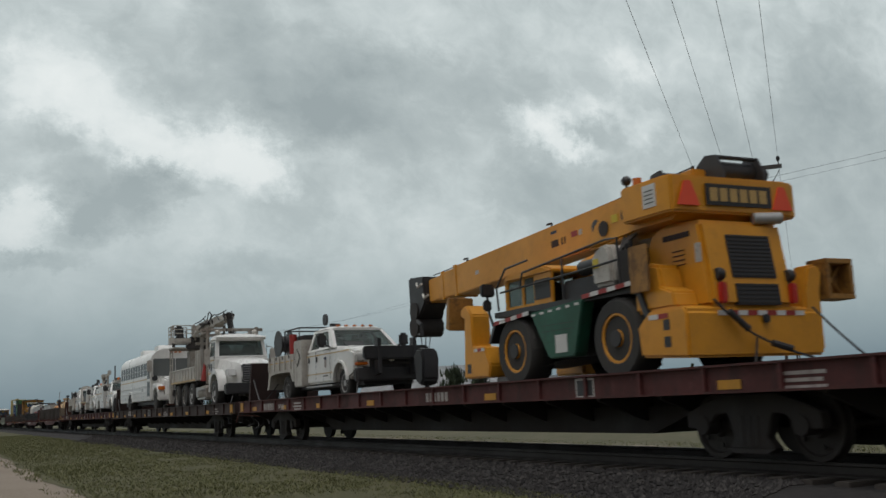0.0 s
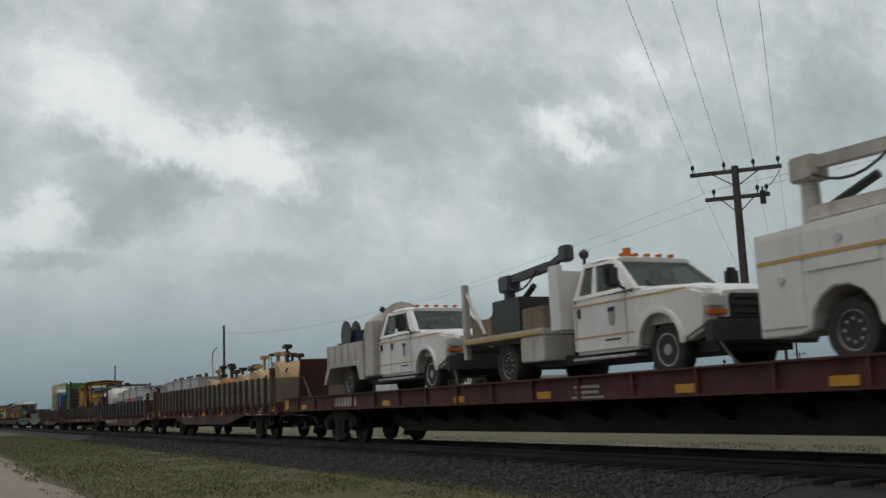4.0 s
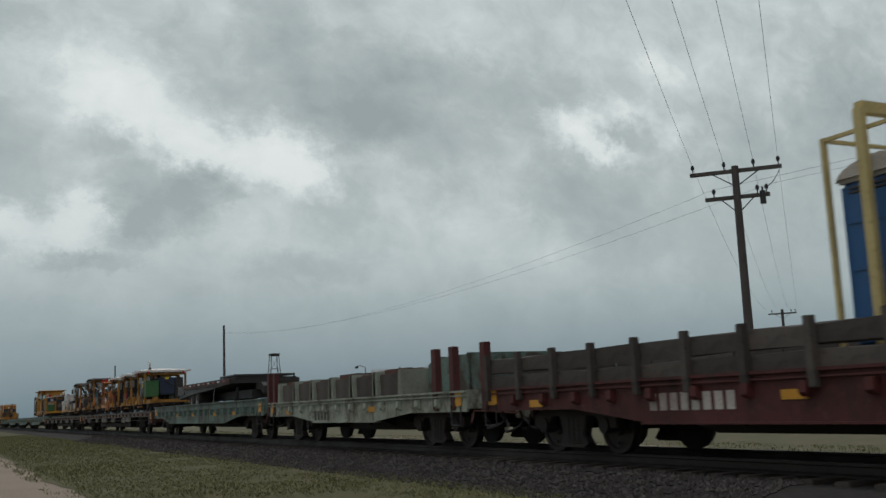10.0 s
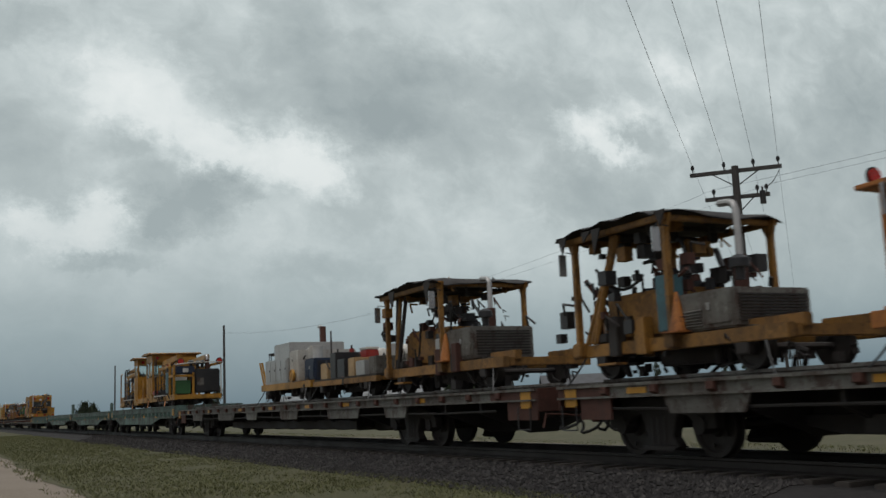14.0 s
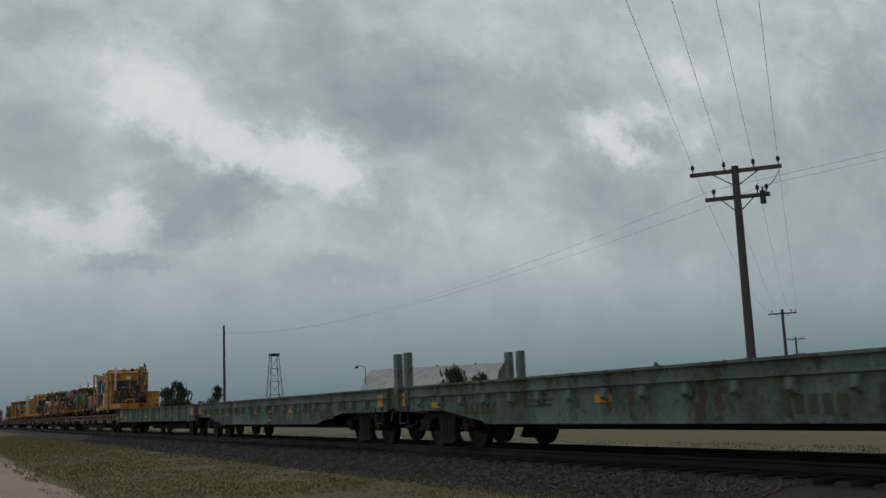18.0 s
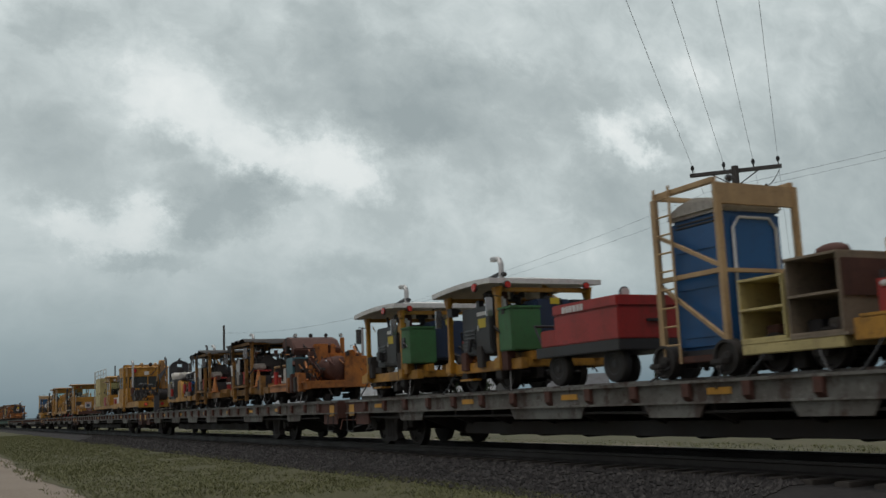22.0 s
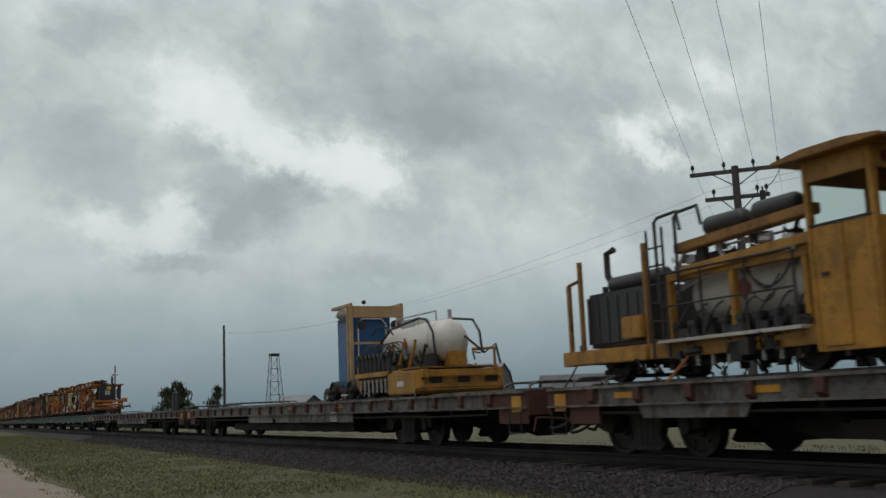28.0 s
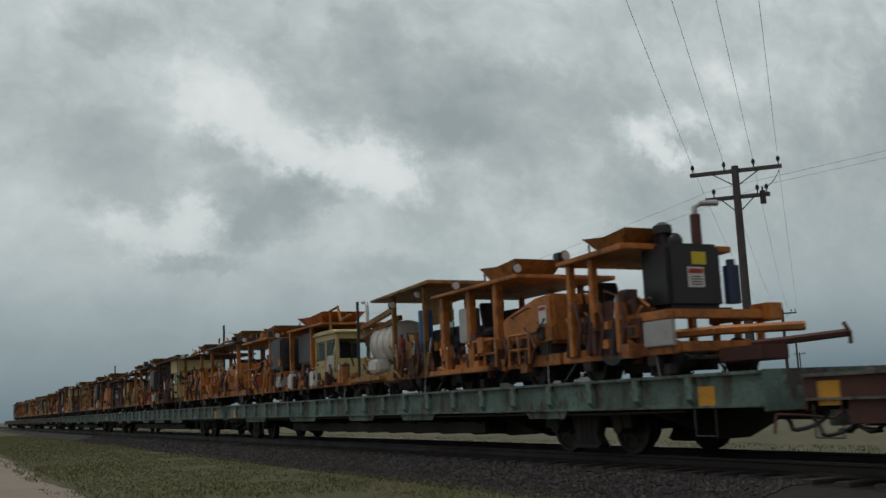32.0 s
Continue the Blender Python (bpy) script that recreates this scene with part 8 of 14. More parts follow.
def operator_cab():
    p = rides("machine_cab", -138.3, DECK["F"], "open yellow operator cab with sheet roof, windows and drawn canvas", "machine cab")

    def bit(name, mat, *q, label="", bev=0.0):
        bm = B()
        box(bm, *q, bev)
        return part(name, bm, mat, p, label, smooth=False)
    F, R, Y = 1.24, -1.18, 1.04
    for x in (R, F):
        for y in (-Y, Y):
            bit("post", "yellow", x - 0.05, x + 0.05, y - 0.05, y + 0.05, 0.05, 2.36, bev=0.008)
    bm = B()                                             # roof sheet, low ridge along the middle
    prism(bm, [(-1.26, 2.36), (0.0, 2.46), (1.2, 2.36), (1.2, 2.41), (0.0, 2.51), (-1.26, 2.41)], -1.5, 1.42, "x")
    part("roof", bm, "ochre", p, "low-pitched yellow sheet roof", smooth=False)
    for y in (-1.2, -0.4, 0.4, 1.12):
        bit("rafter", "ochre", -1.45, 1.38, y - 0.025, y + 0.025, 2.31, 2.362)
    # front: panel, two panes, header
    bit("front_panel", "yellow", F - 0.02, F + 0.03, -0.99, 0.99, 0.1, 1.6, bev=0.006)
    bit("front_header", "yellow", F - 0.02, F + 0.03, -0.99, 0.99, 2.2, 2.36)
    for y0, y1 in ((-0.99, -0.02), (0.03, 0.99)):
        bit("window_pane", "clear", F, F + 0.008, y0, y1, 1.6, 2.2)
        for z in (1.6, 2.17):
            bit("window_rim", "ochre", F - 0.03, F + 0.04, y0, y1, z, z + 0.03)
    bit("window_post", "yellow", F - 0.02, F + 0.03, -0.02, 0.03, 1.6, 2.2)
    for y0, y1 in ((-0.93, -0.28), (0.2, 0.8)):
        bit("stripe", "signw", F + 0.031, F + 0.037, y0, y1, 1.36, 1.42, label="white stripe")
    bit("badge", "signw", F + 0.031, F + 0.037, 0.2, 0.55, 1.44, 1.55, label="white badge plate")
    bit("badge_mark", "navy", F + 0.038, F + 0.042, 0.24, 0.5, 1.46, 1.53)
    # rear wall and far side: low panel, posts and panes
    bit("rear_panel", "ochre", R - 0.03, R + 0.02, -0.99, 0.99, 0.1, 1.42, label="dull yellow rear panel")
    bit("rear_header", "ochre", R - 0.03, R + 0.02, -0.99, 0.99, 2.2, 2.36)
    bit("window_post", "grimy", R - 0.03, R + 0.02, 0.0, 0.06, 1.42, 2.2)
    for y0, y1 in ((-0.99, 0.0), (0.06, 0.99)):
        bit("window_pane", "clear", R - 0.01, R, y0, y1, 1.42, 2.2)
    bit("side_panel", "ochre", -1.12, 1.18, 1.02, 1.06, 0.1, 1.42)
    for x0, x1 in ((-1.12, 0.0), (0.06, 1.18)):
        bit("window_pane", "clear", x0, x1, 1.03, 1.04, 1.42, 2.2)
    bit("window_post", "grimy", 0.0, 0.06, 1.01, 1.06, 1.42, 2.2)
    bit("sill_panel", "yellow", -1.1, 1.18, -1.08, -1.03, 0.1, 0.5)
    bit("grab_rail", "signw", F + 0.06, F + 0.09, -1.1, -1.07, 0.5, 1.2, label="white grab rail")
    # canvas drawn back at the rear post, hanging in folds and belling out at its foot
    bm = B()
    rings = []
    for i in range(9):
        f = i / 8
        wide = 0.1 + 0.26 * f ** 1.6
        rings.append([bm.verts.new((R + 0.1 + 0.08 * f + (wide + 0.05 * math.sin(a * 5 + f * 2)) * math.cos(a), -1.08 + (0.09 + 0.08 * f + 0.03 * math.sin(a * 5)) * math.sin(a), 2.33 - 1.75 * f)) for a in [k * math.tau / 20 for k in range(20)]])
    for a, b in zip(rings, rings[1:]):
        for k in range(20):
            bm.faces.new((a[k], a[(k + 1) % 20], b[(k + 1) % 20], b[k]))
    part("curtain", bm, "ochre", p, "drawn yellow canvas curtain")
    for i in range(3):
        bm = B()
        rod(bm, (F - 0.1 - 0.06 * i, -1.05, 2.3), (F - 0.09 - 0.03 * i, -1.06, 0.6), 0.035, 8, 0.05)
        part("curtain_fold", bm, "ochre", p, "narrow canvas fold")
    bit("seat_cushion", "black", -0.5, 0.1, -0.5, 0.1, 0.7, 0.84, bev=0.04)
    bit("seat_back", "black", -0.62, -0.48, -0.5, 0.1, 0.8, 1.42, bev=0.04)
    bit("console", "ochre", 0.6, 1.1, -0.9, 0.9, 0.2, 1.2, bev=0.03)
    bit("engine_cover", "ochre", -1.0, 0.4, 0.35, 0.95, 0.2, 1.25, bev=0.03)
    bit("wall_locker", "grimy", -1.0, -0.75, -0.6, 0.2, 0.2, 1.1, bev=0.02)
    pipe(p, "grab_bar", "black", [(-0.15, -0.7, 0.8), (-0.15, -0.7, 1.58), (-0.05, -0.7, 1.66), (0.25, -0.7, 1.66), (0.4, -0.7, 1.5), (0.42, -0.7, 0.9)], 0.022, 7)
    bm = B()                                             # steering wheel
    bmesh.ops.create_circle(bm, segments=16, radius=0.2)
    ring = [v.co.copy() for v in bm.verts]
    bm.free()
    bm = B()
    m = pose(0.75, -0.2, 1.62, 0, -55, 0)
    tube(bm, [m @ v for v in ring] + [m @ ring[0]], 0.02, 6)
    part("steering_wheel", bm, "black", p)
    for i in range(5):
        bm = B()
        tube(bm, curve_pts((F + 0.05, 0.1 + i * 0.16, 1.3), (2.2, -0.2 + i * 0.2, 0.7), 0.25), 0.028, 6)
        part("hose", bm, "hose", p)
    # running gear ahead of the cab: two black guards over wheels, a hoop rail, valves
    for x in (2.0, 2.9):
        bm = B()
        n = 9
        arc = [(x + 0.5 * math.cos(math.pi * k / n), 0.5 + 0.46 * math.sin(math.pi * k / n)) for k in range(n + 1)]
        prism(bm, arc + [(a * 0.94 + x * 0.06, b * 0.94 + 0.03) for a, b in reversed(arc)], -1.08, -0.72, "y")
        part("wheel_guard", bm, "black", p, "black curved guard", smooth=False)
        bm = B()
        rod(bm, (x, -1.02, 0.48), (x, -0.78, 0.48), 0.4, 20)
        part("wheel", bm, "rubber", p)
    pipe(p, "hoop_rail", "black", [(1.45, -1.12, 0.4), (1.45, -1.12, 1.0), (1.55, -1.12, 1.08), (2.5, -1.12, 1.08), (2.6, -1.12, 1.0)], 0.03, 7, "black hoop rail")
    bit("valve_block", "grimy", 1.4, 1.9, -0.3, 0.5, 0.2, 1.3, bev=0.04)
    fittings(p, 1.35, 2.0, -0.7, 0.8, 0.3, 1.5, 26, 505)
    pipe(p, "boom", "brown", [(F, 0.3, 2.28), (2.4, 0.42, 2.16), (3.75, 0.52, 2.0)], 0.065, 4, "dark square boom")
    pipe(p, "boom_end", "brown", [(3.7, 0.52, 2.06), (3.7, 0.52, 1.84)], 0.06, 4)
    bit("floor", "black", -1.15, 3.4, -1.0, 1.0, 0.02, 0.2)


operator_cab()


def toilet(p, x, y, z, turn=0, mat="blue", door_side="-y"):
    """A portable toilet cabin: ribbed walls, door with pale frame, rounded pale roof."""
    m = pose(x, y, z, 0, 0, turn)

    def put(name, bm, mt, par=p, label=""):
        bmesh.ops.transform(bm, matrix=m, verts=bm.verts[:])
        return part(name, bm, mt, par, label)
    bm = B()
    box(bm, -0.56, 0.56, -0.56, 0.56, 0.08, 2.0, 0.05)
    w = put("cabin", bm, mat, p, "blue plastic toilet cabin")
    for s in (-1, 1):
        for z0, z1 in ((0.25, 0.8), (0.95, 1.4), (1.5, 1.85)):
            bm = B()
            box(bm, -0.44, 0.44, *sorted((s * 0.555, s * 0.575)), z0, z1, 0.008)
            put("wall_rib", bm, mat, w)
    bm = B()
    box(bm, 0.555, 0.58, -0.4, 0.4, 0.15, 1.9, 0.01)
    d = put("door", bm, mat, w)
    bm = B()
    pts = [(0.6, -0.4, 0.15), (0.6, -0.4, 1.75), (0.6, -0.28, 1.9), (0.6, 0.28, 1.9), (0.6, 0.4, 1.75), (0.6, 0.4, 0.15)]
    tube(bm, pts, 0.022, 6)
    put("door_frame", bm, "signw", w, "pale door frame")
    for z0 in (1.86, 1.91):
        bm = B()
        box(bm, -0.4, 0.4, -0.58, -0.56, z0, z0 + 0.025)
        put("vent_slat", bm, "black", w)
    bm = B()
    prism(bm, [(-0.6, 2.0), (-0.6, 2.08), (-0.42, 2.2), (0, 2.28), (0.42, 2.2), (0.6, 2.08), (0.6, 2.0)], -0.6, 0.6, "y", 0.05)
    put("roof", bm, "dwhite", p, "pale rounded plastic roof")
    bm = B()
    box(bm, -0.58, 0.58, -0.58, 0.58, 0, 0.08)
    put("skid", bm, "black", p)


def cage(p, x0, x1, y0, y1, h, mat, heavy=True):
    def bar(*q):
        bm = B()
        box(bm, *q)
        part("cage_bar", bm, mat, p, "yellow cage bar", smooth=False)
    for x in (x0, x1):
        for y in (y0, y1):
            bar(x - 0.03, x + 0.03, y - 0.03, y + 0.03, 0, h + 0.025)
    for z in (0.05, h):
        for y in (y0, y1):
            bar(x0 + 0.03, x1 - 0.03, y - 0.022, y + 0.022, z - 0.022, z + 0.022)
        for x in (x0, x1):
            bar(x - 0.022, x + 0.022, y0 + 0.03, y1 - 0.03, z - 0.022, z + 0.022)
    if heavy:
        xm = (x0 + x1) / 2
        bm = B()
        for y in (y0 - 0.08, y1 + 0.08):
            box(bm, xm - 0.06, xm + 0.06, y - 0.04, y + 0.04, 0, h + 0.22)
        box(bm, xm - 0.06, xm + 0.06, y0 - 0.08, y1 + 0.08, h + 0.16, h + 0.3)
        prism(bm, [((y0 + y1) / 2 - 0.2, h + 0.32), ((y0 + y1) / 2 + 0.2, h + 0.32), ((y0 + y1) / 2, h + 0.48)], xm - 0.03, xm + 0.03, "x")
        part("lift_bail", bm, mat, p, "heavy yellow lifting bail", smooth=False)


for s, y, h in ((-158.72, 0.42, 2.58), (-159.85, -0.48, 2.72), (-161.4, -0.48, 2.75), (-162.68, -0.48, 2.75)):
    p = rides("caged_toilet", s, DECK["G"], "blue portable toilet inside a yellow lifting cage", "portable toilet", "caged toilets", y=y)
    toilet(p, 0, 0, 0.2, 0)
    cage(p, -0.62, 0.62, -0.66, 0.66, h, "cream")

p = rides("caged_toilet", -142.8, DECK["F"], "blue portable toilet under an ochre A-frame", "portable toilet", y=0.2)
toilet(p, 0, 0, 0.06, 0)
bm = B()
for y in (-0.75, 0.75):
    tube(bm, [(-0.85, y, 0), (-0.55, y, 2.5), (-0.25, y, 0.9)], 0.05, 4)
box(bm, -0.6, -0.5, -0.75, 0.75, 2.42, 2.52)
box(bm, -0.3, 1.2, -0.8, -0.7, 1.25, 1.33)
part("a_frame", bm, "ochre", p, "ochre steel A-frame", smooth=False)


def shelf_cabinet():
    p = rides("shelf_cabinet", -144.95, DECK["F"], "yellow steel shelf cabinet with lifting bail", "cabinet", y=-0.15)
    for q in ((-0.95, -0.9, -0.6, 0.6, 0, 1.95), (0.9, 0.95, -0.6, 0.6, 0, 1.95), (-0.95, 0.95, 0.55, 0.6, 0, 1.95), (-0.95, 0.95, -0.6, 0.6, 1.9, 1.95), (-0.95, 0.95, -0.6, 0.6, 0.02, 0.07), (-0.95, 0.95, -0.6, 0.6, 1.0, 1.05)):
        bm = B()
        box(bm, *q)
        part("panel", bm, "yellow", p, smooth=False)
    bm = B()
    box(bm, -0.1, 0.95, -0.63, -0.6, 0.02, 1.95)
    part("door", bm, "yellow", p, smooth=False)
    bm = B()
    for y in (-0.66, 0.66):
        box(bm, -0.45, -0.3, y - 0.05, y + 0.05, 0, 2.4)
    box(bm, -0.45, -0.3, -0.7, 0.7, 2.3, 2.42)
    part("lift_bail", bm, "yellow", p, smooth=False)
    bm = B()
    box(bm, -0.8, -0.2, -0.3, 0.3, 0.07, 0.7)
    part("stored_box", bm, "black", p)


shelf_cabinet()


def container():
    p = rides("container", -149.3, DECK["F"], "green corrugated container with dark louvred doors", "container", y=0.0)
    L, W, H = 1.38, 1.22, 2.72
    for y in (-1, 1):
        bm = B()
        pts = []
        n = 9
        for i in range(n):
            x0 = -L + i * 2 * L / n
            w = 2 * L / n
            pts += [(x0, 0.0), (x0 + w * 0.35, 0.0), (x0 + w * 0.5, 0.05), (x0 + w * 0.85, 0.05)]
        pts.append((L, 0.0))
        loop = [(x, y * (W - d)) for x, d in pts]
        loop2 = [(x, y * (W - d - 0.02)) for x, d in pts][::-1]
        prism(bm, loop + loop2, 0.12, H - 0.1, "z")
        part("side_wall", bm, "contgreen", p, "green corrugated side wall", smooth=False)
    bm = B()
    box(bm, -L, -L + 0.04, -W, W, 0.12, H - 0.1)
    part("end_wall", bm, "contgreen", p, smooth=False)
    bm = B()
    box(bm, -L, L, -W, W, H - 0.1, H, 0.01)
    part("roof", bm, "contgreen", p, smooth=False)
    bm = B()
    box(bm, -L, L, -W, W, 0, 0.12)
    part("base", bm, "black", p, smooth=False)
    for x in (-L, L):
        for y in (-W, W):
            bm = B()
            box(bm, x - 0.06, x + 0.06, y - 0.06, y + 0.06, 0, H + 0.12)
            part("corner_post", bm, "black", p, smooth=False)
    bm = B()
    box(bm, L - 0.02, L + 0.03, -W + 0.07, W - 0.07, H - 0.5, H - 0.02)
    part("header_panel", bm, "contgreen", p, smooth=False)
    for y0, y1 in ((-W + 0.07, -0.03), (0.03, W - 0.07)):
        bm = B()
        box(bm, L - 0.06, L - 0.02, y0, y1, 0.12, H - 0.52)
        d = part("louvre_door", bm, "black", p, "dark louvred door", smooth=False)
        for i in range(7):
            z = 0.2 + i * 0.29
            bm = B()
            prism(bm, [(L - 0.02, z), (L + 0.05, z + 0.02), (L - 0.01, z + 0.24)], y0 + 0.03, y1 - 0.03)
            part("slat", bm, "grimy", d, smooth=False)
    for y in (-0.55, 0.05):
        bm = B()
        box(bm, L + 0.05, L + 0.08, y, y + 0.08, 1.1, 1.2)
        part("latch", bm, "signw", p, smooth=False)
    bm = B()
    tube(bm, [(L + 0.05, -W - 0.08, H - 0.1), (-0.2, -W - 0.09, H - 0.6)], 0.012, 5)
    part("chain", bm, "black", p)


container()


def rust_frame():
    p = rides("lifting_frame", -155.6, DECK["G"], "rusty square tube lifting frame on a pale platform", "steel frame")
    bm = B()
    tube(bm, [(-0.6, -0.9, 0.62), (-0.6, -0.9, 1.2), (0.5, -0.9, 1.45), (0.5, -0.9, 0.6)], 0.05, 4)
    tube(bm, [(-0.6, 0.9, 0.62), (-0.6, 0.9, 1.2), (0.5, 0.9, 1.45), (0.5, 0.9, 0.6)], 0.05, 4)
    part("frame", bm, "rust", p)
    bm = B()
    box(bm, -1.2, 0.9, -1.1, 1.1, 0.55, 0.63)
    part("platform", bm, "palewood", p, smooth=False)
    bm = B()
    for y in (-0.8, 0.8):
        box(bm, -1.0, 0.7, y - 0.1, y + 0.1, 0, 0.55)
    part("bearer", bm, "wood", p, smooth=False)
    bm = B()
    box(bm, -0.35, 0.1, -1.0, -0.8, 1.32, 1.48, 0.02)
    part("bracket", bm, "rust", p)


rust_frame()


def hopper_lump(s, y, mat, L, H, seed, car="D"):
    """A rounded fibreglass hopper cover with a post and head on it."""
    rnd = random.Random(seed)
    p = rides("hopper_machine", s, DECK[car], "tan and orange rounded hopper machine with upright heads", "machine", "hopper machines on the plank-sided car", y)
    bm = B()
    n = 10
    pts = [(L / 2 * math.cos(math.pi * i / n), 0.35 + (H - 0.35) * math.sin(math.pi * i / n) ** 0.8) for i in range(n + 1)]
    prism(bm, pts + [(-L / 2, 0.05), (L / 2, 0.05)], -0.55, 0.55, "y", 0.06)
    part("cover", bm, mat, p, "rounded fibreglass cover")
    bm = B()
    box(bm, -L / 2 - 0.1, L / 2 + 0.1, -0.6, 0.6, 0.0, 0.12)
    part("base", bm, "black", p)
    for i in range(3):
        x = rnd.uniform(-L / 2, L / 2)
        hh = H + rnd.uniform(0.05, 0.45)
        bm = B()
        rod(bm, (x, -0.2, 0.3), (x, -0.2, hh), 0.05, 8)
        box(bm, x - 0.17, x + 0.17, -0.32, -0.08, hh, hh + 0.13, 0.02)
        part("head_post", bm, rnd.choice(("tan", "black", "rust")), p)
    bm = B()
    tube(bm, curve_pts((-L / 2, -0.4, H), (L / 2, -0.4, H * 0.8), 0.3), 0.03, 5)
    part("hose", bm, "hose", p)


for i, (s, y, m, L, H) in enumerate(((-92.9, -0.5, "tan", 1.6, 1.35), (-95.3, -0.5, "tan", 1.9, 1.2), (-97.6, -0.4, "tan", 1.9, 1.15), (-99.6, -0.5, "orange", 1.7, 1.1), (-102.0, -0.4, "tan", 1.8, 1.1), (-96, 0.7, "orange", 1.9, 1.3))):
    hopper_lump(s, y, m, L, H, 30 + i)
for i, (s, m) in enumerate(((-103.8, "bred"), (-105.4, "alu"), (-107.2, "signw"), (-108.8, "bred"))):
    storage_bin(s, -0.6, "D", m, 1.4, 1.1, 1.25)
bm_lamp = rides("hooked_mast", -104.6, DECK["D"], "thin hooked steel mast standing in the car", "mast", y=-0.2)
bm = B()
tube(bm, [(0, 0, 0), (0, 0, 1.6), (-0.12, 0, 2.0), (0, 0, 2.35), (0.3, 0, 2.45), (0.75, 0, 2.5)], 0.03, 6)
part("mast", bm, "alu", bm_lamp)


def concrete_bin(s, y, seed):
    rnd = random.Random(seed)
    p = rides("steel_trough", s, DECK["H"], "pale green steel trough full of track parts", "trough", "troughs on the short car", y)
    bm = B()
    prism(bm, [(-0.78, 0.0), (-0.78, 0.55), (-0.66, 0.57), (0.66, 0.57), (0.78, 0.55), (0.78, 0.0)], -0.62, 0.62, "y", 0.02)
    part("body", bm, "wood", p, "rust-brown plank side", smooth=False)
    for x in (-0.72, 0.72):
        bm = B()
        prism(bm, [(x - 0.14, 0.0), (x - 0.09, 0.64), (x + 0.09, 0.64), (x + 0.14, 0.0)], -0.72, 0.72, "y", 0.02)
        part("end_frame", bm, "concrete", p, "pale green end frame", smooth=False)
    for i in range(4):
        bm = B()
        box(bm, -0.6, 0.6, -0.5 + i * 0.26, -0.3 + i * 0.26, 0.57, 0.57 + rnd.uniform(0.03, 0.12), 0.01)
        tagged(part("scrap_steel", bm, "rust", p), "rusty steel scrap in the trough", "", "", "stuff")


for i in range(6):
    concrete_bin(-176.1 - 1.5 * i, -0.7, i)
    concrete_bin(-176.2 - 1.5 * i, 0.7, 9 + i)
p = rides("green_crate", -174.0, DECK["H"], "large pale green steel crate", "crate", y=0.2)
bm = B()
prism(bm, [(-1.2, 0.02), (-1.2, 0.72), (-0.9, 0.82), (1.3, 0.82), (1.3, 0.02)], -1.0, 1.0, "y", 0.03)
part("body", bm, "green", p)
for x in (-0.8, 0.0, 0.8):
    bm = B()
    box(bm, x - 0.05, x + 0.05, -1.05, 1.05, 0.02, 0.86, 0.01)
    part("rib", bm, "green", p)


def trailer():
    p = rides("equipment_trailer", -194.2, DECK["I"], "dark maroon flatbed equipment trailer with tandem wheels", "trailer")
    mt = "brown"
    bm = B()
    prism(bm, [(-5.2, 0.42), (-5.2, 0.96), (-3.9, 1.0), (3.6, 1.0), (3.6, 0.84), (0.5, 0.7), (-2.8, 0.6), (-4.3, 0.5)], -1.25, 1.25)
    part("bed", bm, "black", p, "dark flatbed with beavertail", smooth=False)
    for i in range(17):
        bm = B()
        box(bm, -4.9 + i * 0.5, -4.45 + i * 0.5, -1.22, 1.22, 1.005 if i > 1 else 0.98, 1.035 if i > 1 else 1.01)
        part("deck_board", bm, "wood", p, smooth=False)
    for y in (-1, 1):
        bm = B()
        box(bm, -3.9, 3.6, *sorted((y * 1.25, y * 1.31)), 0.81, 1.0)
        part("side_rail", bm, mt, p, "maroon side rail", smooth=False)
        for i in range(9):
            bm = B()
            box(bm, -3.7 + i * 0.8, -3.35 + i * 0.8, *sorted((y * 1.31, y * 1.318)), 0.92, 0.97)
            part("reflective_tape", bm, "signw" if i % 2 else "bred", p, smooth=False)
        for x in (-2.95, -1.95):
            road_wheel(p, x, y * 1.2, 0.42, 0.26, "alu", True)
        bm = B()
        prism(bm, [(-5.25, 0.5), (-5.15, 0.98), (-3.9, 0.7), (-4.0, 0.62), (-5.05, 0.62)], *sorted((y * 1.1, y * 1.3)))
        part("ramp", bm, "black", p, smooth=False)
    bm = B()
    box(bm, -3.0, 3.5, -0.45, 0.45, 0.3, 0.6)
    part("chassis_beam", bm, "black", p)
    bm = B()
    prism(bm, [(3.5, 0.84), (4.2, 0.84), (4.45, 0.7), (4.45, 0.45), (4.3, 0.45), (4.1, 0.6), (3.5, 0.62)], -0.3, 0.3)
    part("gooseneck", bm, "black", p, smooth=False)
    bm = B()
    for y in (-1.1, 1.1):
        tube(bm, [(1.6, y, 0.9), (1.6, y, 1.12), (3.6, y, 1.12), (3.6, y, 0.9)], 0.04, 5)
    for x in (1.6, 2.6, 3.6):
        tube(bm, [(x, -1.1, 1.12), (x, 1.1, 1.12)], 0.04, 5)
    part("head_rack", bm, "black", p, "black tubular rack")
    bm = B()
    tube(bm, [(3.2, -0.9, 0.7), (3.1, -0.9, 0.05)], 0.06, 6)
    tube(bm, [(3.2, 0.9, 0.7), (3.1, 0.9, 0.05)], 0.06, 6)
    part("landing_leg", bm, "black", p)
    straps(p, [((-3.2, -1.2, 0.8), (-3.9, -1.3, 0.02)), ((1.2, -1.25, 0.8), (1.6, -1.4, 0.02)), ((-3.0, -1.1, 0.7), (-3.5, -0.9, 0.02))])


trailer()


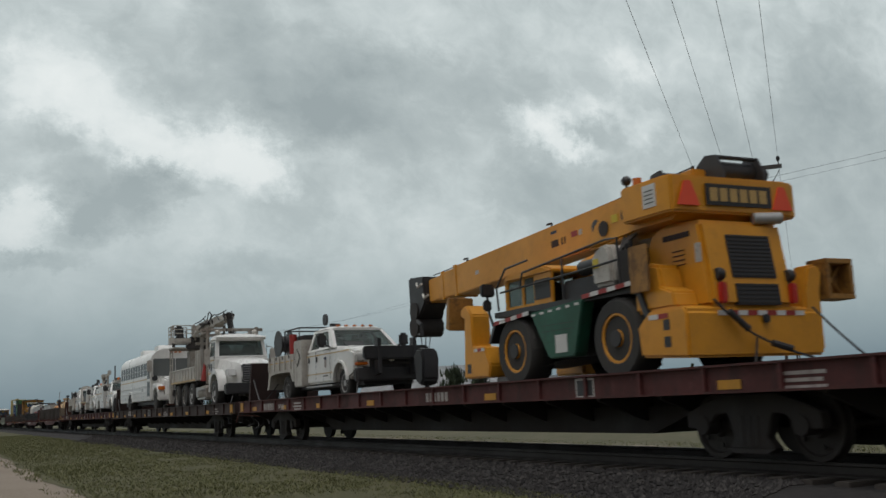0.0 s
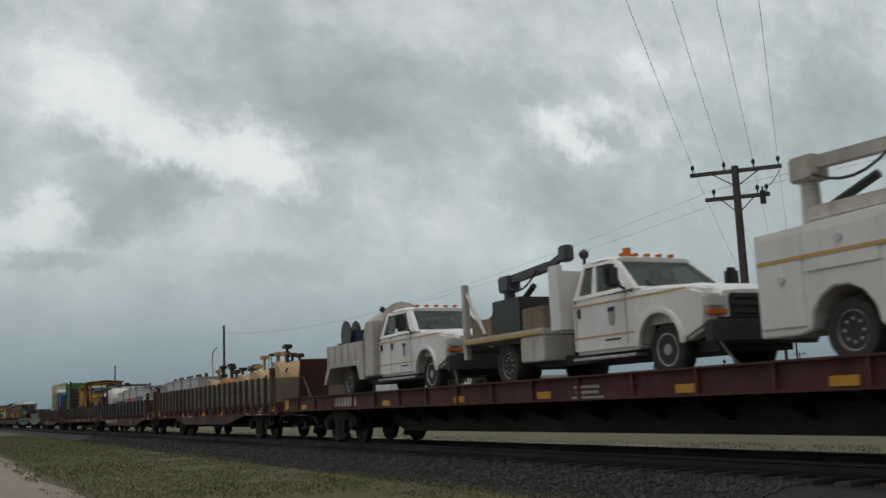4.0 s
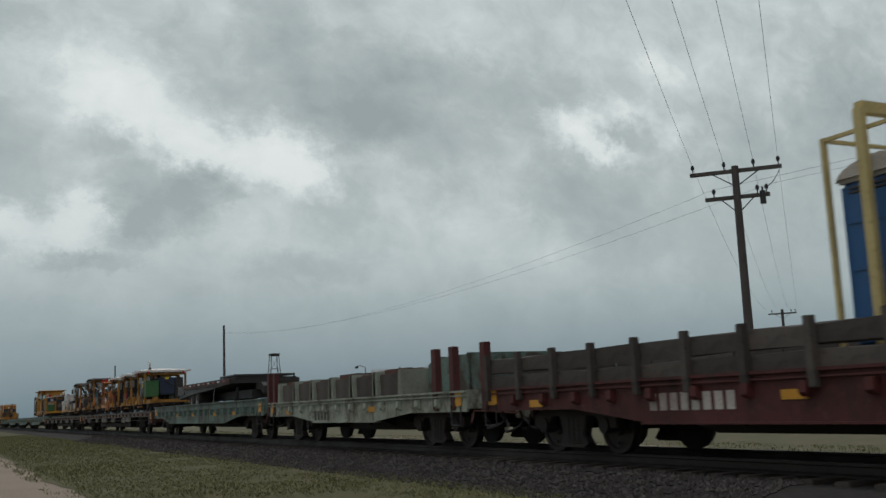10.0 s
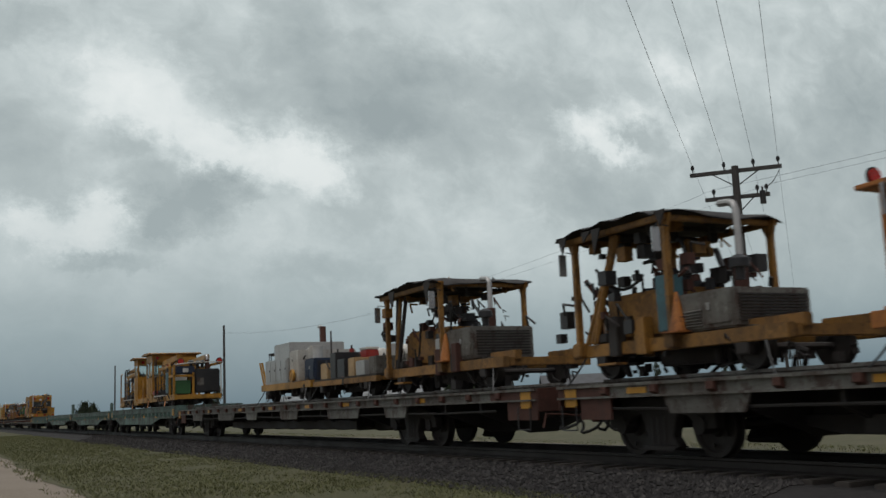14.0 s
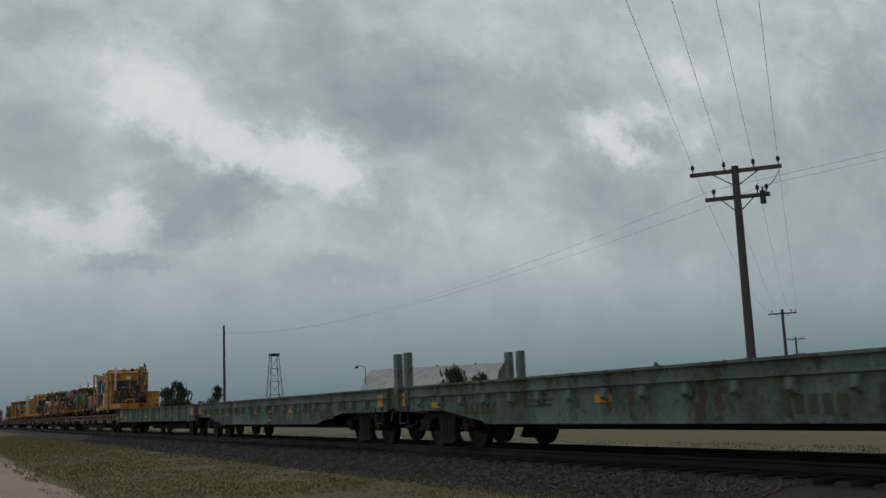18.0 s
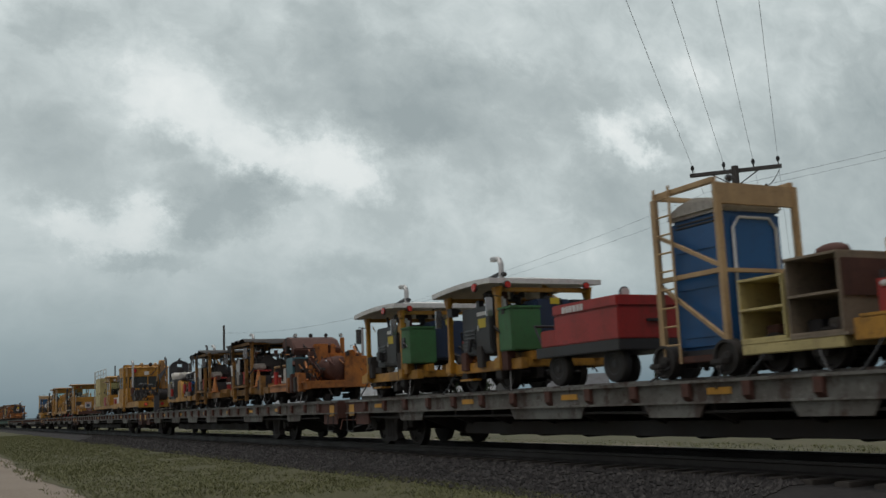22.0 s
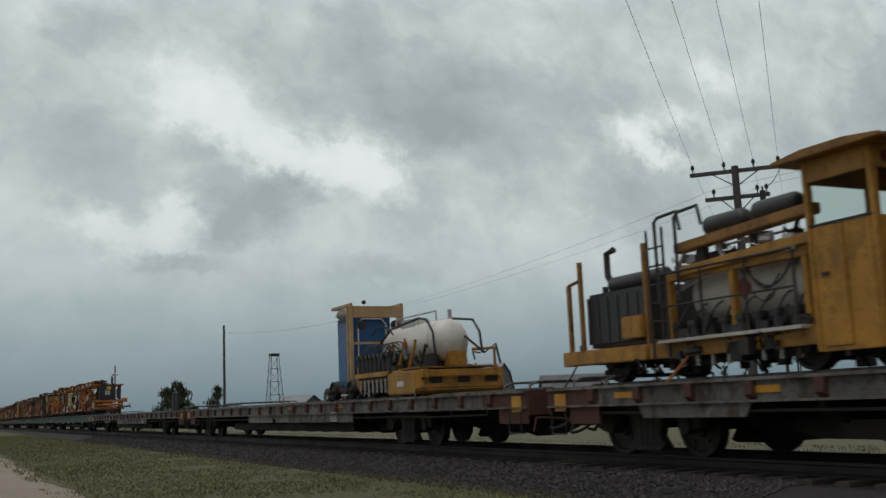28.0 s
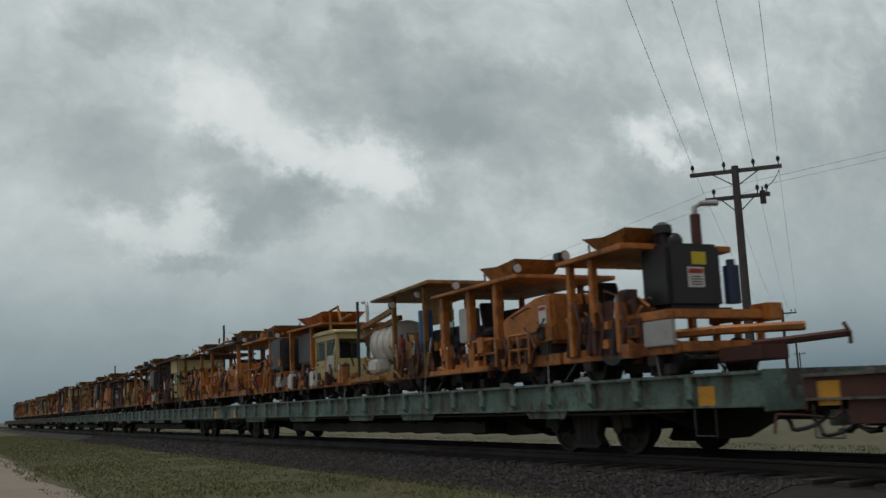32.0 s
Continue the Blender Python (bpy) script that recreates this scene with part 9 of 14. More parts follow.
# ---------------- track machines ----------------
def mach(name, f, r, car, label, group="track machines", y=0.0):
    m = rides(name, (f + r) / 2, DECK[car] + 0.2, label, "track machine", group, y)
    return m, (f - r) / 2


def rail_wheel(p, x, y, r=0.3, mat="tread"):
    key = (round(r, 2), mat, y > 0)
    if key not in RAILWHEEL:
        bm = B()
        wheel_shape(bm, (0, 0, 0), r, 0.16, [(a, -b if y > 0 else b) for a, b in RAILW], 20)
        RAILWHEEL[key] = mesh_of("wheel", bm, mat, True)
    o = new("wheel", RAILWHEEL[key])
    o.parent = p
    o.location = (x, y, r)
    tagged(o, "")


def under(p, x0, x1, mat, wheels, r=0.3, z=0.36, h=0.2, y=1.0):
    """Side beams, cross beams and flanged wheels."""
    for s in (-1, 1):
        one(p, "side_beam", mat, x0, x1, s * y, s * (y - 0.14), z, z + h, 0.012)
    n = 2
    for i in range(n + 1):
        x = x0 + 0.06 + (x1 - x0 - 0.12) * i / n
        one(p, "cross_beam", mat if i in (0, n) else "grimy", x - 0.06, x + 0.06, -y + 0.14, y - 0.14, z + 0.02, z + h - 0.02)
    for x in wheels:
        for s in (-1, 1):
            rail_wheel(p, x, s * 0.75, r)
            if s < 0:
                one(p, "axle_box", "grimy", x - 0.13, x + 0.13, s * 0.86, s * 1.0, r - 0.1, z + 0.02, 0.02)
        pipe(p, "axle", "grimy", [(x, -0.8, r), (x, 0.8, r)], 0.05)
    fittings(p, x0 + 0.2, x1 - 0.2, -y + 0.02, y - 0.2, 0.1, z + 0.1, int(16 * (x1 - x0)), int(x1 * 100) + 7, ("grimy",))
    one(p, "drive_gear", "grimy", x0 + 0.35 * (x1 - x0), x0 + 0.65 * (x1 - x0), -0.55, 0.55, 0.14, z + 0.02, 0.04)
    for x in (x0 + 0.4, x1 - 0.4):
        pipe(p, "tie_down_chain", "black", curve_pts((x, -y, z), (x + (0.4 if x > 0 else -0.4), -1.25, -0.17), 0.04, 4), 0.016, 5, "dark tie-down chain")


def crown_roof(p, x0, x1, z, mat, y=1.28, crown=0.16, th=0.1):
    """A moulded canopy with a crowned top and turned-down rim."""
    bm = B()
    nx, ny = 10, 6
    top = [[bm.verts.new((x0 + (x1 - x0) * i / nx, -y + 2 * y * j / ny,
            z + th + crown * (1 - (2 * i / nx - 1) ** 2) * (1 - 0.7 * (2 * j / ny - 1) ** 2) + 0.05 * (i / nx))) for j in range(ny + 1)] for i in range(nx + 1)]
    low = [[bm.verts.new(v.co + Vector((0, 0, -th if i in (0, nx) or j in (0, ny) else -0.03))) for j, v in enumerate(row)] for i, row in enumerate(top)]
    for i in range(nx):
        for j in range(ny):
            bm.faces.new((top[i][j], top[i + 1][j], top[i + 1][j + 1], top[i][j + 1]))
            bm.faces.new((low[i][j], low[i][j + 1], low[i + 1][j + 1], low[i + 1][j]))
    for i in range(nx):
        for j in (0, ny):
            bm.faces.new((top[i][j], top[i + 1][j], low[i + 1][j], low[i][j]))
    for j in range(ny):
        for i in (0, nx):
            bm.faces.new((top[i][j], top[i][j + 1], low[i][j + 1], low[i][j]))
    bmesh.ops.recalc_face_normals(bm, faces=bm.faces[:])
    part("canopy_roof", bm, mat, p, "weathered canopy roof")


def ragged_roof(p, x0, x1, z, mat, seed, y=1.25, droop=0.14):
    """A torn tarpaulin over a frame, sagging at its edges."""
    rnd = random.Random(seed)
    bm = B()
    nx, ny = 18, 8
    g = []
    for i in range(nx + 1):
        row = []
        for j in range(ny + 1):
            u, v = 2 * i / nx - 1, 2 * j / ny - 1
            e = max(abs(u), abs(v))
            zz = z + 0.1 * (1 - u * u) + rnd.uniform(-0.012, 0.012) - ((0.5 + 1.1 * noise.noise((u * 2.3 + seed, v * 2.1, 0))) * droop if e > 0.99 else 0)
            row.append(bm.verts.new((x0 + (x1 - x0) * (i / nx) + rnd.uniform(-0.04, 0.04), y * v + rnd.uniform(-0.04, 0.04), zz)))
        g.append(row)
    h = [[bm.verts.new(v.co + Vector((0, 0, -0.02))) for v in row] for row in g]
    for i in range(nx):
        for j in range(ny):
            bm.faces.new((g[i][j], g[i + 1][j], g[i + 1][j + 1], g[i][j + 1]))
            bm.faces.new((h[i][j], h[i][j + 1], h[i + 1][j + 1], h[i + 1][j]))
    bmesh.ops.recalc_face_normals(bm, faces=bm.faces[:])
    part("tarpaulin", bm, mat, p, "torn sagging tarpaulin")
    for s in (-1, 1):
        one(p, "roof_rail", "ochre", x0 + 0.05, x1 - 0.05, s * (y - 0.12), s * (y - 0.2), z - 0.16, z - 0.06)
    for i in range(4):
        x = x0 + 0.15 + (x1 - x0 - 0.3) * i / 3
        one(p, "roof_bow", "grimy", x - 0.03, x + 0.03, -y + 0.2, y - 0.2, z - 0.13, z - 0.06)
    for i in range(4):
        x = rnd.uniform(x0, x1)
        l = rnd.uniform(0.2, 0.7)
        bm = B()
        prism(bm, [(x, z - 0.05), (x + 0.25, z - 0.05), (x + 0.12 + rnd.uniform(-0.08, 0.08), z - l)], -y - 0.02, -y + 0.0)
        part("tarp_flap", bm, mat, p, smooth=False)


def lamp(p, x, y, z, mat="redlens", r=0.07, ax="x"):
    bm = B()
    d = Vector((0.05, 0, 0)) if ax == "x" else Vector((0, -0.05, 0))
    rod(bm, (x, y, z), Vector((x, y, z)) + d * 0.6, r * 1.25, 12)
    h = part("lamp_housing", bm, "black", p)
    bm = B()
    rod(bm, Vector((x, y, z)) + d * 0.6, Vector((x, y, z)) + d * 1.1, r, 12)
    part("lens", bm, mat, h, "red lens" if mat == "redlens" else "")


def exhaust(p, x, y, z0, z1, r=0.055, turn=-1):
    pipe(p, "exhaust_pipe", "alu", [(x, y, z0), (x, y, z1 - 0.12), (x + turn * 0.05, y, z1 - 0.03), (x + turn * 0.14, y, z1), (x + turn * 0.34, y, z1 + 0.02)], r, 9, "bent dull steel exhaust")
    bm = B()
    rod(bm, (x, y, z0), (x, y, z0 + 0.5), r * 1.9, 12)
    part("muffler", bm, "rust", p)


def air_cleaner(p, x, y, z):
    bm = B()
    rod(bm, (x, y, z), (x, y, z + 0.18), 0.07, 10)
    rod(bm, (x, y, z + 0.18), (x, y, z + 0.3), 0.15, 14)
    rod(bm, (x, y, z + 0.3), (x, y, z + 0.36), 0.15, 14, 0.05)
    part("air_cleaner", bm, "black", p, "black mushroom air intake")


def engine(p, x0, x1, y0, y1, z0, z1, mat="black", tags=True, seed=0):
    rnd = random.Random(seed)
    e = one(p, "engine_box", mat, x0, x1, y0, y1, z0, z1, 0.03)
    n = 6
    for i in range(n):                                   # louvres on the near side
        z = z0 + (z1 - z0) * (0.12 + 0.45 * i / n)
        bm = B()
        prism(bm, [(y0, z), (y0 - 0.028, z + 0.005), (y0, z + (z1 - z0) * 0.055)], x0 + 0.12, x0 + (x1 - x0) * 0.45, "x")
        part("louvre", bm, mat, e, smooth=False)
    one(e, "side_door", mat, x0 + (x1 - x0) * 0.52, x1 - 0.07, y0 - 0.018, y0, z0 + 0.08, z1 - 0.1, 0.006)
    one(e, "latch", "alu", x0 + (x1 - x0) * 0.57, x0 + (x1 - x0) * 0.57 + 0.05, y0 - 0.04, y0 - 0.018, (z0 + z1) / 2, (z0 + z1) / 2 + 0.1, 0.004)
    bm = B()
    for i in range(9):
        z = z0 + 0.1 + (z1 - z0 - 0.2) * i / 8
        box(bm, x1, x1 + 0.02, y0 + 0.1, y1 - 0.1, z - 0.012, z + 0.012)
    part("radiator_grille", bm, "grimy", e, smooth=False)
    if tags:
        one(e, "label", "signy", x0 + (x1 - x0) * 0.58, x0 + (x1 - x0) * 0.82, y0 - 0.023, y0 - 0.017, z0 + (z1 - z0) * 0.55, z0 + (z1 - z0) * 0.74, 0, "yellow warning label")
        one(e, "label", "signw", x0 + (x1 - x0) * 0.55, x0 + (x1 - x0) * 0.9, y0 - 0.024, y0 - 0.017, z0 + (z1 - z0) * 0.8, z0 + (z1 - z0) * 0.88, 0, "white label strip")
    return e


def seat(p, x, y, z):
    one(p, "seat_pedestal", "grimy", x - 0.12, x + 0.12, y - 0.12, y + 0.12, z, z + 0.36)
    one(p, "seat_cushion", "black", x - 0.26, x + 0.26, y - 0.26, y + 0.26, z + 0.36, z + 0.5, 0.05)
    bm = B()
    prism(bm, [(x - 0.28, z + 0.48), (x - 0.4, z + 1.0), (x - 0.3, z + 1.03), (x - 0.17, z + 0.5)], y - 0.25, y + 0.25, "y", 0.03)
    part("seat_back", bm, "black", p)


def bucket(p, x, y, z, mat="signw"):
    bm = B()
    rod(bm, (x, y, z), (x, y, z + 0.36), 0.13, 12, 0.155)
    b = part("bucket", bm, mat, p, "plastic bucket")
    bm = B()
    rod(bm, (x, y, z + 0.33), (x, y, z + 0.37), 0.165, 12)
    part("rim", bm, mat, b)


def extinguisher(p, x, y, z):
    bm = B()
    rod(bm, (x, y, z), (x, y, z + 0.4), 0.075, 10)
    e = part("fire_extinguisher", bm, "bred", p, "red fire extinguisher")
    bm = B()
    rod(bm, (x, y, z + 0.4), (x, y, z + 0.5), 0.03, 8)
    part("valve", bm, "black", e)


def cooler(p, x, y, z, mat="bred"):
    c = one(p, "water_cooler", mat, x - 0.27, x + 0.27, y - 0.18, y + 0.18, z, z + 0.3, 0.03)
    one(c, "lid", "signw", x - 0.28, x + 0.28, y - 0.19, y + 0.19, z + 0.3, z + 0.37, 0.02)


def cone(p, x, y, z):
    bm = B()
    rod(bm, (x, y, z + 0.02), (x, y, z + 0.6), 0.14, 12, 0.025)
    c = part("traffic_cone", bm, "orange", p, "orange traffic cone")
    one(c, "base", "orange", x - 0.18, x + 0.18, y - 0.18, y + 0.18, z, z + 0.035, 0.01)


def jug(p, x, y, z, mat="tankw"):
    bm = B()
    box(bm, x - 0.14, x + 0.14, y - 0.1, y + 0.1, z, z + 0.36, 0.04)
    rod(bm, (x + 0.07, y, z + 0.36), (x + 0.07, y, z + 0.42), 0.035, 8)
    part("jug", bm, mat, p, "plastic jug")


def cylinder_ram(p, a, b, r=0.06, mat="ochre"):
    a, b = Vector(a), Vector(b)
    m = a.lerp(b, 0.6)
    bm = B()
    rod(bm, a, m, r, 10)
    c = part("hydraulic_cylinder", bm, mat, p)
    bm = B()
    rod(bm, m, b, r * 0.5, 8)
    part("piston_rod", bm, "chrome", c)


def hoses(p, n, x0, x1, y0, y1, z0, z1, seed, r=0.02):
    rnd = random.Random(seed)
    for i in range(int(n * 0.4 + 0.5)):
        a = (rnd.uniform(x0, x1), rnd.uniform(y0, y1), rnd.uniform(z0, z1))
        b = (min(x1, max(x0, a[0] + rnd.choice((-1, 1)) * rnd.uniform(0.3, 0.9))), rnd.uniform(y0, y1), rnd.uniform(z0, z1))
        pipe(p, "hose", "hose", curve_pts(a, b, rnd.choice((-0.2, 0.18, 0.3)), 7), r * rnd.uniform(0.8, 1.3), 5, "black hydraulic hose")


def valve_bank(p, x0, x1, y, z, n=5, mat="grimy"):
    one(p, "valve_block", mat, x0, x1, y - 0.1, y + 0.1, z, z + 0.14)
    for i in range(n):
        x = x0 + 0.06 + (x1 - x0 - 0.12) * i / max(1, n - 1)
        pipe(p, "lever", "chrome" if i % 2 else "black", [(x, y, z + 0.14), (x + 0.03, y - 0.03, z + 0.4)], 0.014, 5)
        if i % 2:
            bm = B()
            bmesh.ops.create_uvsphere(bm, u_segments=8, v_segments=6, radius=0.035, matrix=Matrix.Translation((x + 0.03, y - 0.03, z + 0.42)))
            part("knob", bm, "bred" if i % 4 == 1 else "black", p)


def workheads(p, x0, x1, y, z0, z1, n, mat="black", frame="yellow"):
    """A row of upright hydraulic heads in guides."""
    for i in range(n):
        x = x0 + (x1 - x0) * (i + 0.5) / n
        bm = B()
        rod(bm, (x, y, z0 + (z1 - z0) * 0.4), (x, y, z1), 0.075, 10)
        box(bm, x - 0.09, x + 0.09, y - 0.09, y + 0.09, z1, z1 + 0.1, 0.02)
        h = part("work_head", bm, mat, p, "dark greasy work head")
        bm = B()
        rod(bm, (x, y, z0), (x, y, z0 + (z1 - z0) * 0.42), 0.035, 8)
        part("piston_rod", bm, "chrome", h)
        pipe(h, "hose", "hose", curve_pts((x, y, z1 + 0.1), (x + 0.1, y + 0.35, z1 + 0.25), -0.15, 5), 0.016, 5)
    one(p, "guide_beam", frame, x0, x1, y - 0.12, y - 0.06, z0 + (z1 - z0) * 0.45, z0 + (z1 - z0) * 0.58)
    one(p, "guide_beam", "grimy", x0, x1, y + 0.1, y + 0.22, z0 + (z1 - z0) * 0.05, z0 + (z1 - z0) * 0.3)


def railing(p, x0, x1, y, z0, z1, mat="yellow", n=3, r=0.022):
    for i in range(n):
        x = x0 + (x1 - x0) * i / (n - 1)
        pipe(p, "rail_post", mat, [(x, y, z0), (x, y, z1)], r, 6)
    pipe(p, "hand_rail", mat, [(x0, y, z1), (x1, y, z1)], r, 6)
    pipe(p, "hand_rail", mat, [(x0, y, (z0 + z1) / 2), (x1, y, (z0 + z1) / 2)], r * 0.8, 6)


def ladder(p, x, y, z0, z1, mat="yellow", w=0.36):
    for d in (-w / 2, w / 2):
        pipe(p, "ladder_side", mat, [(x + d, y, z0), (x + d, y, z1)], 0.02, 6)
    n = int((z1 - z0) / 0.28)
    for i in range(1, n + 1):
        pipe(p, "rung", mat, [(x - w / 2, y, z0 + i * 0.27), (x + w / 2, y, z0 + i * 0.27)], 0.014, 6)


def mirror(p, x, y, z, side=-1):
    pipe(p, "mirror_arm", "black", [(x, y, z), (x, y + side * 0.22, z + 0.03), (x, y + side * 0.24, z - 0.3)], 0.012, 5)
    one(p, "mirror", "chrome", x - 0.02, x + 0.02, y + side * 0.17, y + side * 0.31, z - 0.38, z - 0.02, 0.008)


def cab(p, x0, x1, y0, y1, z0, zw, zh, z1, mat="yellow", over=0.22, glass="tint", mids=1, front=2, badge=True, lamps=True, roofmat=None):
    """A sheet steel cab: panels to the window sills, posts, header, panes, roof with an overhang."""
    c = 0.09
    for x in (x0, x1 - c):
        for y in (y0, y1 - c):
            one(p, "corner_post", mat, x, x + c, y, y + c, z0, z1)
    for y, nm in ((y0, "side_panel"), (y1 - 0.05, "side_panel")):
        one(p, nm, mat, x0 + c, x1 - c, y + 0.005, y + 0.045, z0, zw, 0.01)
        one(p, "header", mat, x0 + c, x1 - c, y + 0.003, y + 0.06, zh, z1, 0.01)
        for i in range(mids):
            x = x0 + (x1 - x0) * (i + 1) / (mids + 1)
            one(p, "window_post", mat, x - 0.05, x + 0.05, y + 0.004, y + 0.05, zw, zh, 0.008)
        for i in range(mids + 1):
            a = x0 + (x1 - x0) * i / (mids + 1) + 0.05
            b = x0 + (x1 - x0) * (i + 1) / (mids + 1) - 0.05
            one(p, "window_pane", glass, a, b, y + 0.02, y + 0.028, zw, zh, 0)
            if y == y0:
                one(p, "window_seal", "rubber", a, b, y - 0.004, y + 0.012, zw, zw + 0.03, 0)
    for x in (x0, x1 - 0.05):
        one(p, "end_panel", mat, x + 0.005, x + 0.045, y0 + c, y1 - c, z0, zw, 0.01)
        one(p, "header", mat, x + 0.003, x + 0.055, y0 + c, y1 - c, zh, z1, 0.01)
        for i in range(front):
            a = y0 + c + (y1 - y0 - 2 * c) * i / front
            b = y0 + c + (y1 - y0 - 2 * c) * (i + 1) / front
            one(p, "window_pane", glass, x + 0.02, x + 0.028, a + 0.02, b - 0.02, zw, zh, 0)
            if i:
                one(p, "window_post", mat, x + 0.002, x + 0.05, a - 0.025, a + 0.025, zw, zh, 0.006)
    one(p, "cab_floor", "grimy", x0 + c, x1 - c, y0 + 0.05, y1 - 0.05, z0, z0 + 0.05, 0)
    bm = B()
    prism(bm, [(x0 - over, z1), (x0 - over, z1 + 0.05), (x0 + 0.2, z1 + 0.11), (x1 - 0.2, z1 + 0.11), (x1 + over, z1 + 0.05), (x1 + over, z1)], y0 - min(0.2, over), y1 + min(0.2, over), "y", 0.012)
    part("cab_roof", bm, roofmat or mat, p, "overhanging cab roof", smooth=False)
    seat(p, (x0 + x1) / 2 - 0.1, (y0 + y1) / 2 - 0.2, z0 + 0.05)
    one(p, "console", "black", x1 - 0.45, x1 - 0.12, y0 + 0.3, y1 - 0.3, z0 + 0.05, zw - 0.05, 0.04)
    one(p, "door", mat, x0 + 0.14, x0 + 0.14 + min(0.7, (x1 - x0) * 0.4), y0 - 0.016, y0 + 0.004, z0 + 0.06, zw - 0.02, 0.008)
    one(p, "door_handle", "black", x0 + 0.2, x0 + 0.32, y0 - 0.045, y0 - 0.016, (z0 + zw) / 2 + 0.15, (z0 + zw) / 2 + 0.19, 0.006)
    pipe(p, "grab_rail", mat, [(x1 - 0.02, y0 - 0.01, z0 + 0.2), (x1 + 0.04, y0 - 0.08, z0 + 0.3), (x1 + 0.04, y0 - 0.08, zw + 0.2), (x1 - 0.02, y0 - 0.01, zw + 0.3)], 0.018, 6)
    if badge:
        one(p, "badge", "signw", x1, x1 + 0.012, (y0 + y1) / 2 - 0.24, (y0 + y1) / 2 + 0.24, (z0 + zw) / 2 - 0.2, (z0 + zw) / 2 + 0.24, 0, "white square badge plate")
        one(p, "badge_mark", "navy", x1 + 0.012, x1 + 0.018, (y0 + y1) / 2 - 0.12, (y0 + y1) / 2 + 0.12, (z0 + zw) / 2 - 0.12, (z0 + zw) / 2 + 0.1, 0)
        one(p, "badge_bar", "bred", x1 + 0.012, x1 + 0.018, (y0 + y1) / 2 - 0.2, (y0 + y1) / 2 + 0.2, (z0 + zw) / 2 + 0.14, (z0 + zw) / 2 + 0.19, 0)
    if lamps:
        zz = (zh + z1) / 2
        for y, m in ((y0 + 0.25, "redlens"), (y0 + 0.55, "lens"), (y1 - 0.55, "lens"), (y1 - 0.25, "redlens")):
            lamp(p, x1, y, zz, m, 0.06)
    one(p, "wiper", "black", x1 + 0.006, x1 + 0.016, y0 + 0.45, y0 + 0.47, zw + 0.05, zh - 0.05, 0)


def clutter(p, x0, x1, z, n, seed, y=-0.8, body="yellow"):
    rnd = random.Random(seed)
    kinds = [bucket, extinguisher, cooler, jug, cone]
    for i in range(n):
        x = x0 + (x1 - x0) * (i + rnd.uniform(0.25, 0.75)) / n
        yy = y + rnd.uniform(-0.08, 0.3)
        k2 = rnd.choice(kinds)
        k2(p, x, yy, z)


def tarp_wrap(p, x, z1, mat="ochre", seed=0):
    rnd = random.Random(seed)
    bm = B()
    z = z1
    while z > z1 - 0.9:
        r = rnd.uniform(0.09, 0.16)
        rod(bm, (x + rnd.uniform(-0.03, 0.03), -1.02, z), (x + rnd.uniform(-0.05, 0.05), -1.02, z - 0.24), r, 9, r * 0.7)
        z -= 0.2
    part("rolled_curtain", bm, mat, p, "rolled canvas curtain")


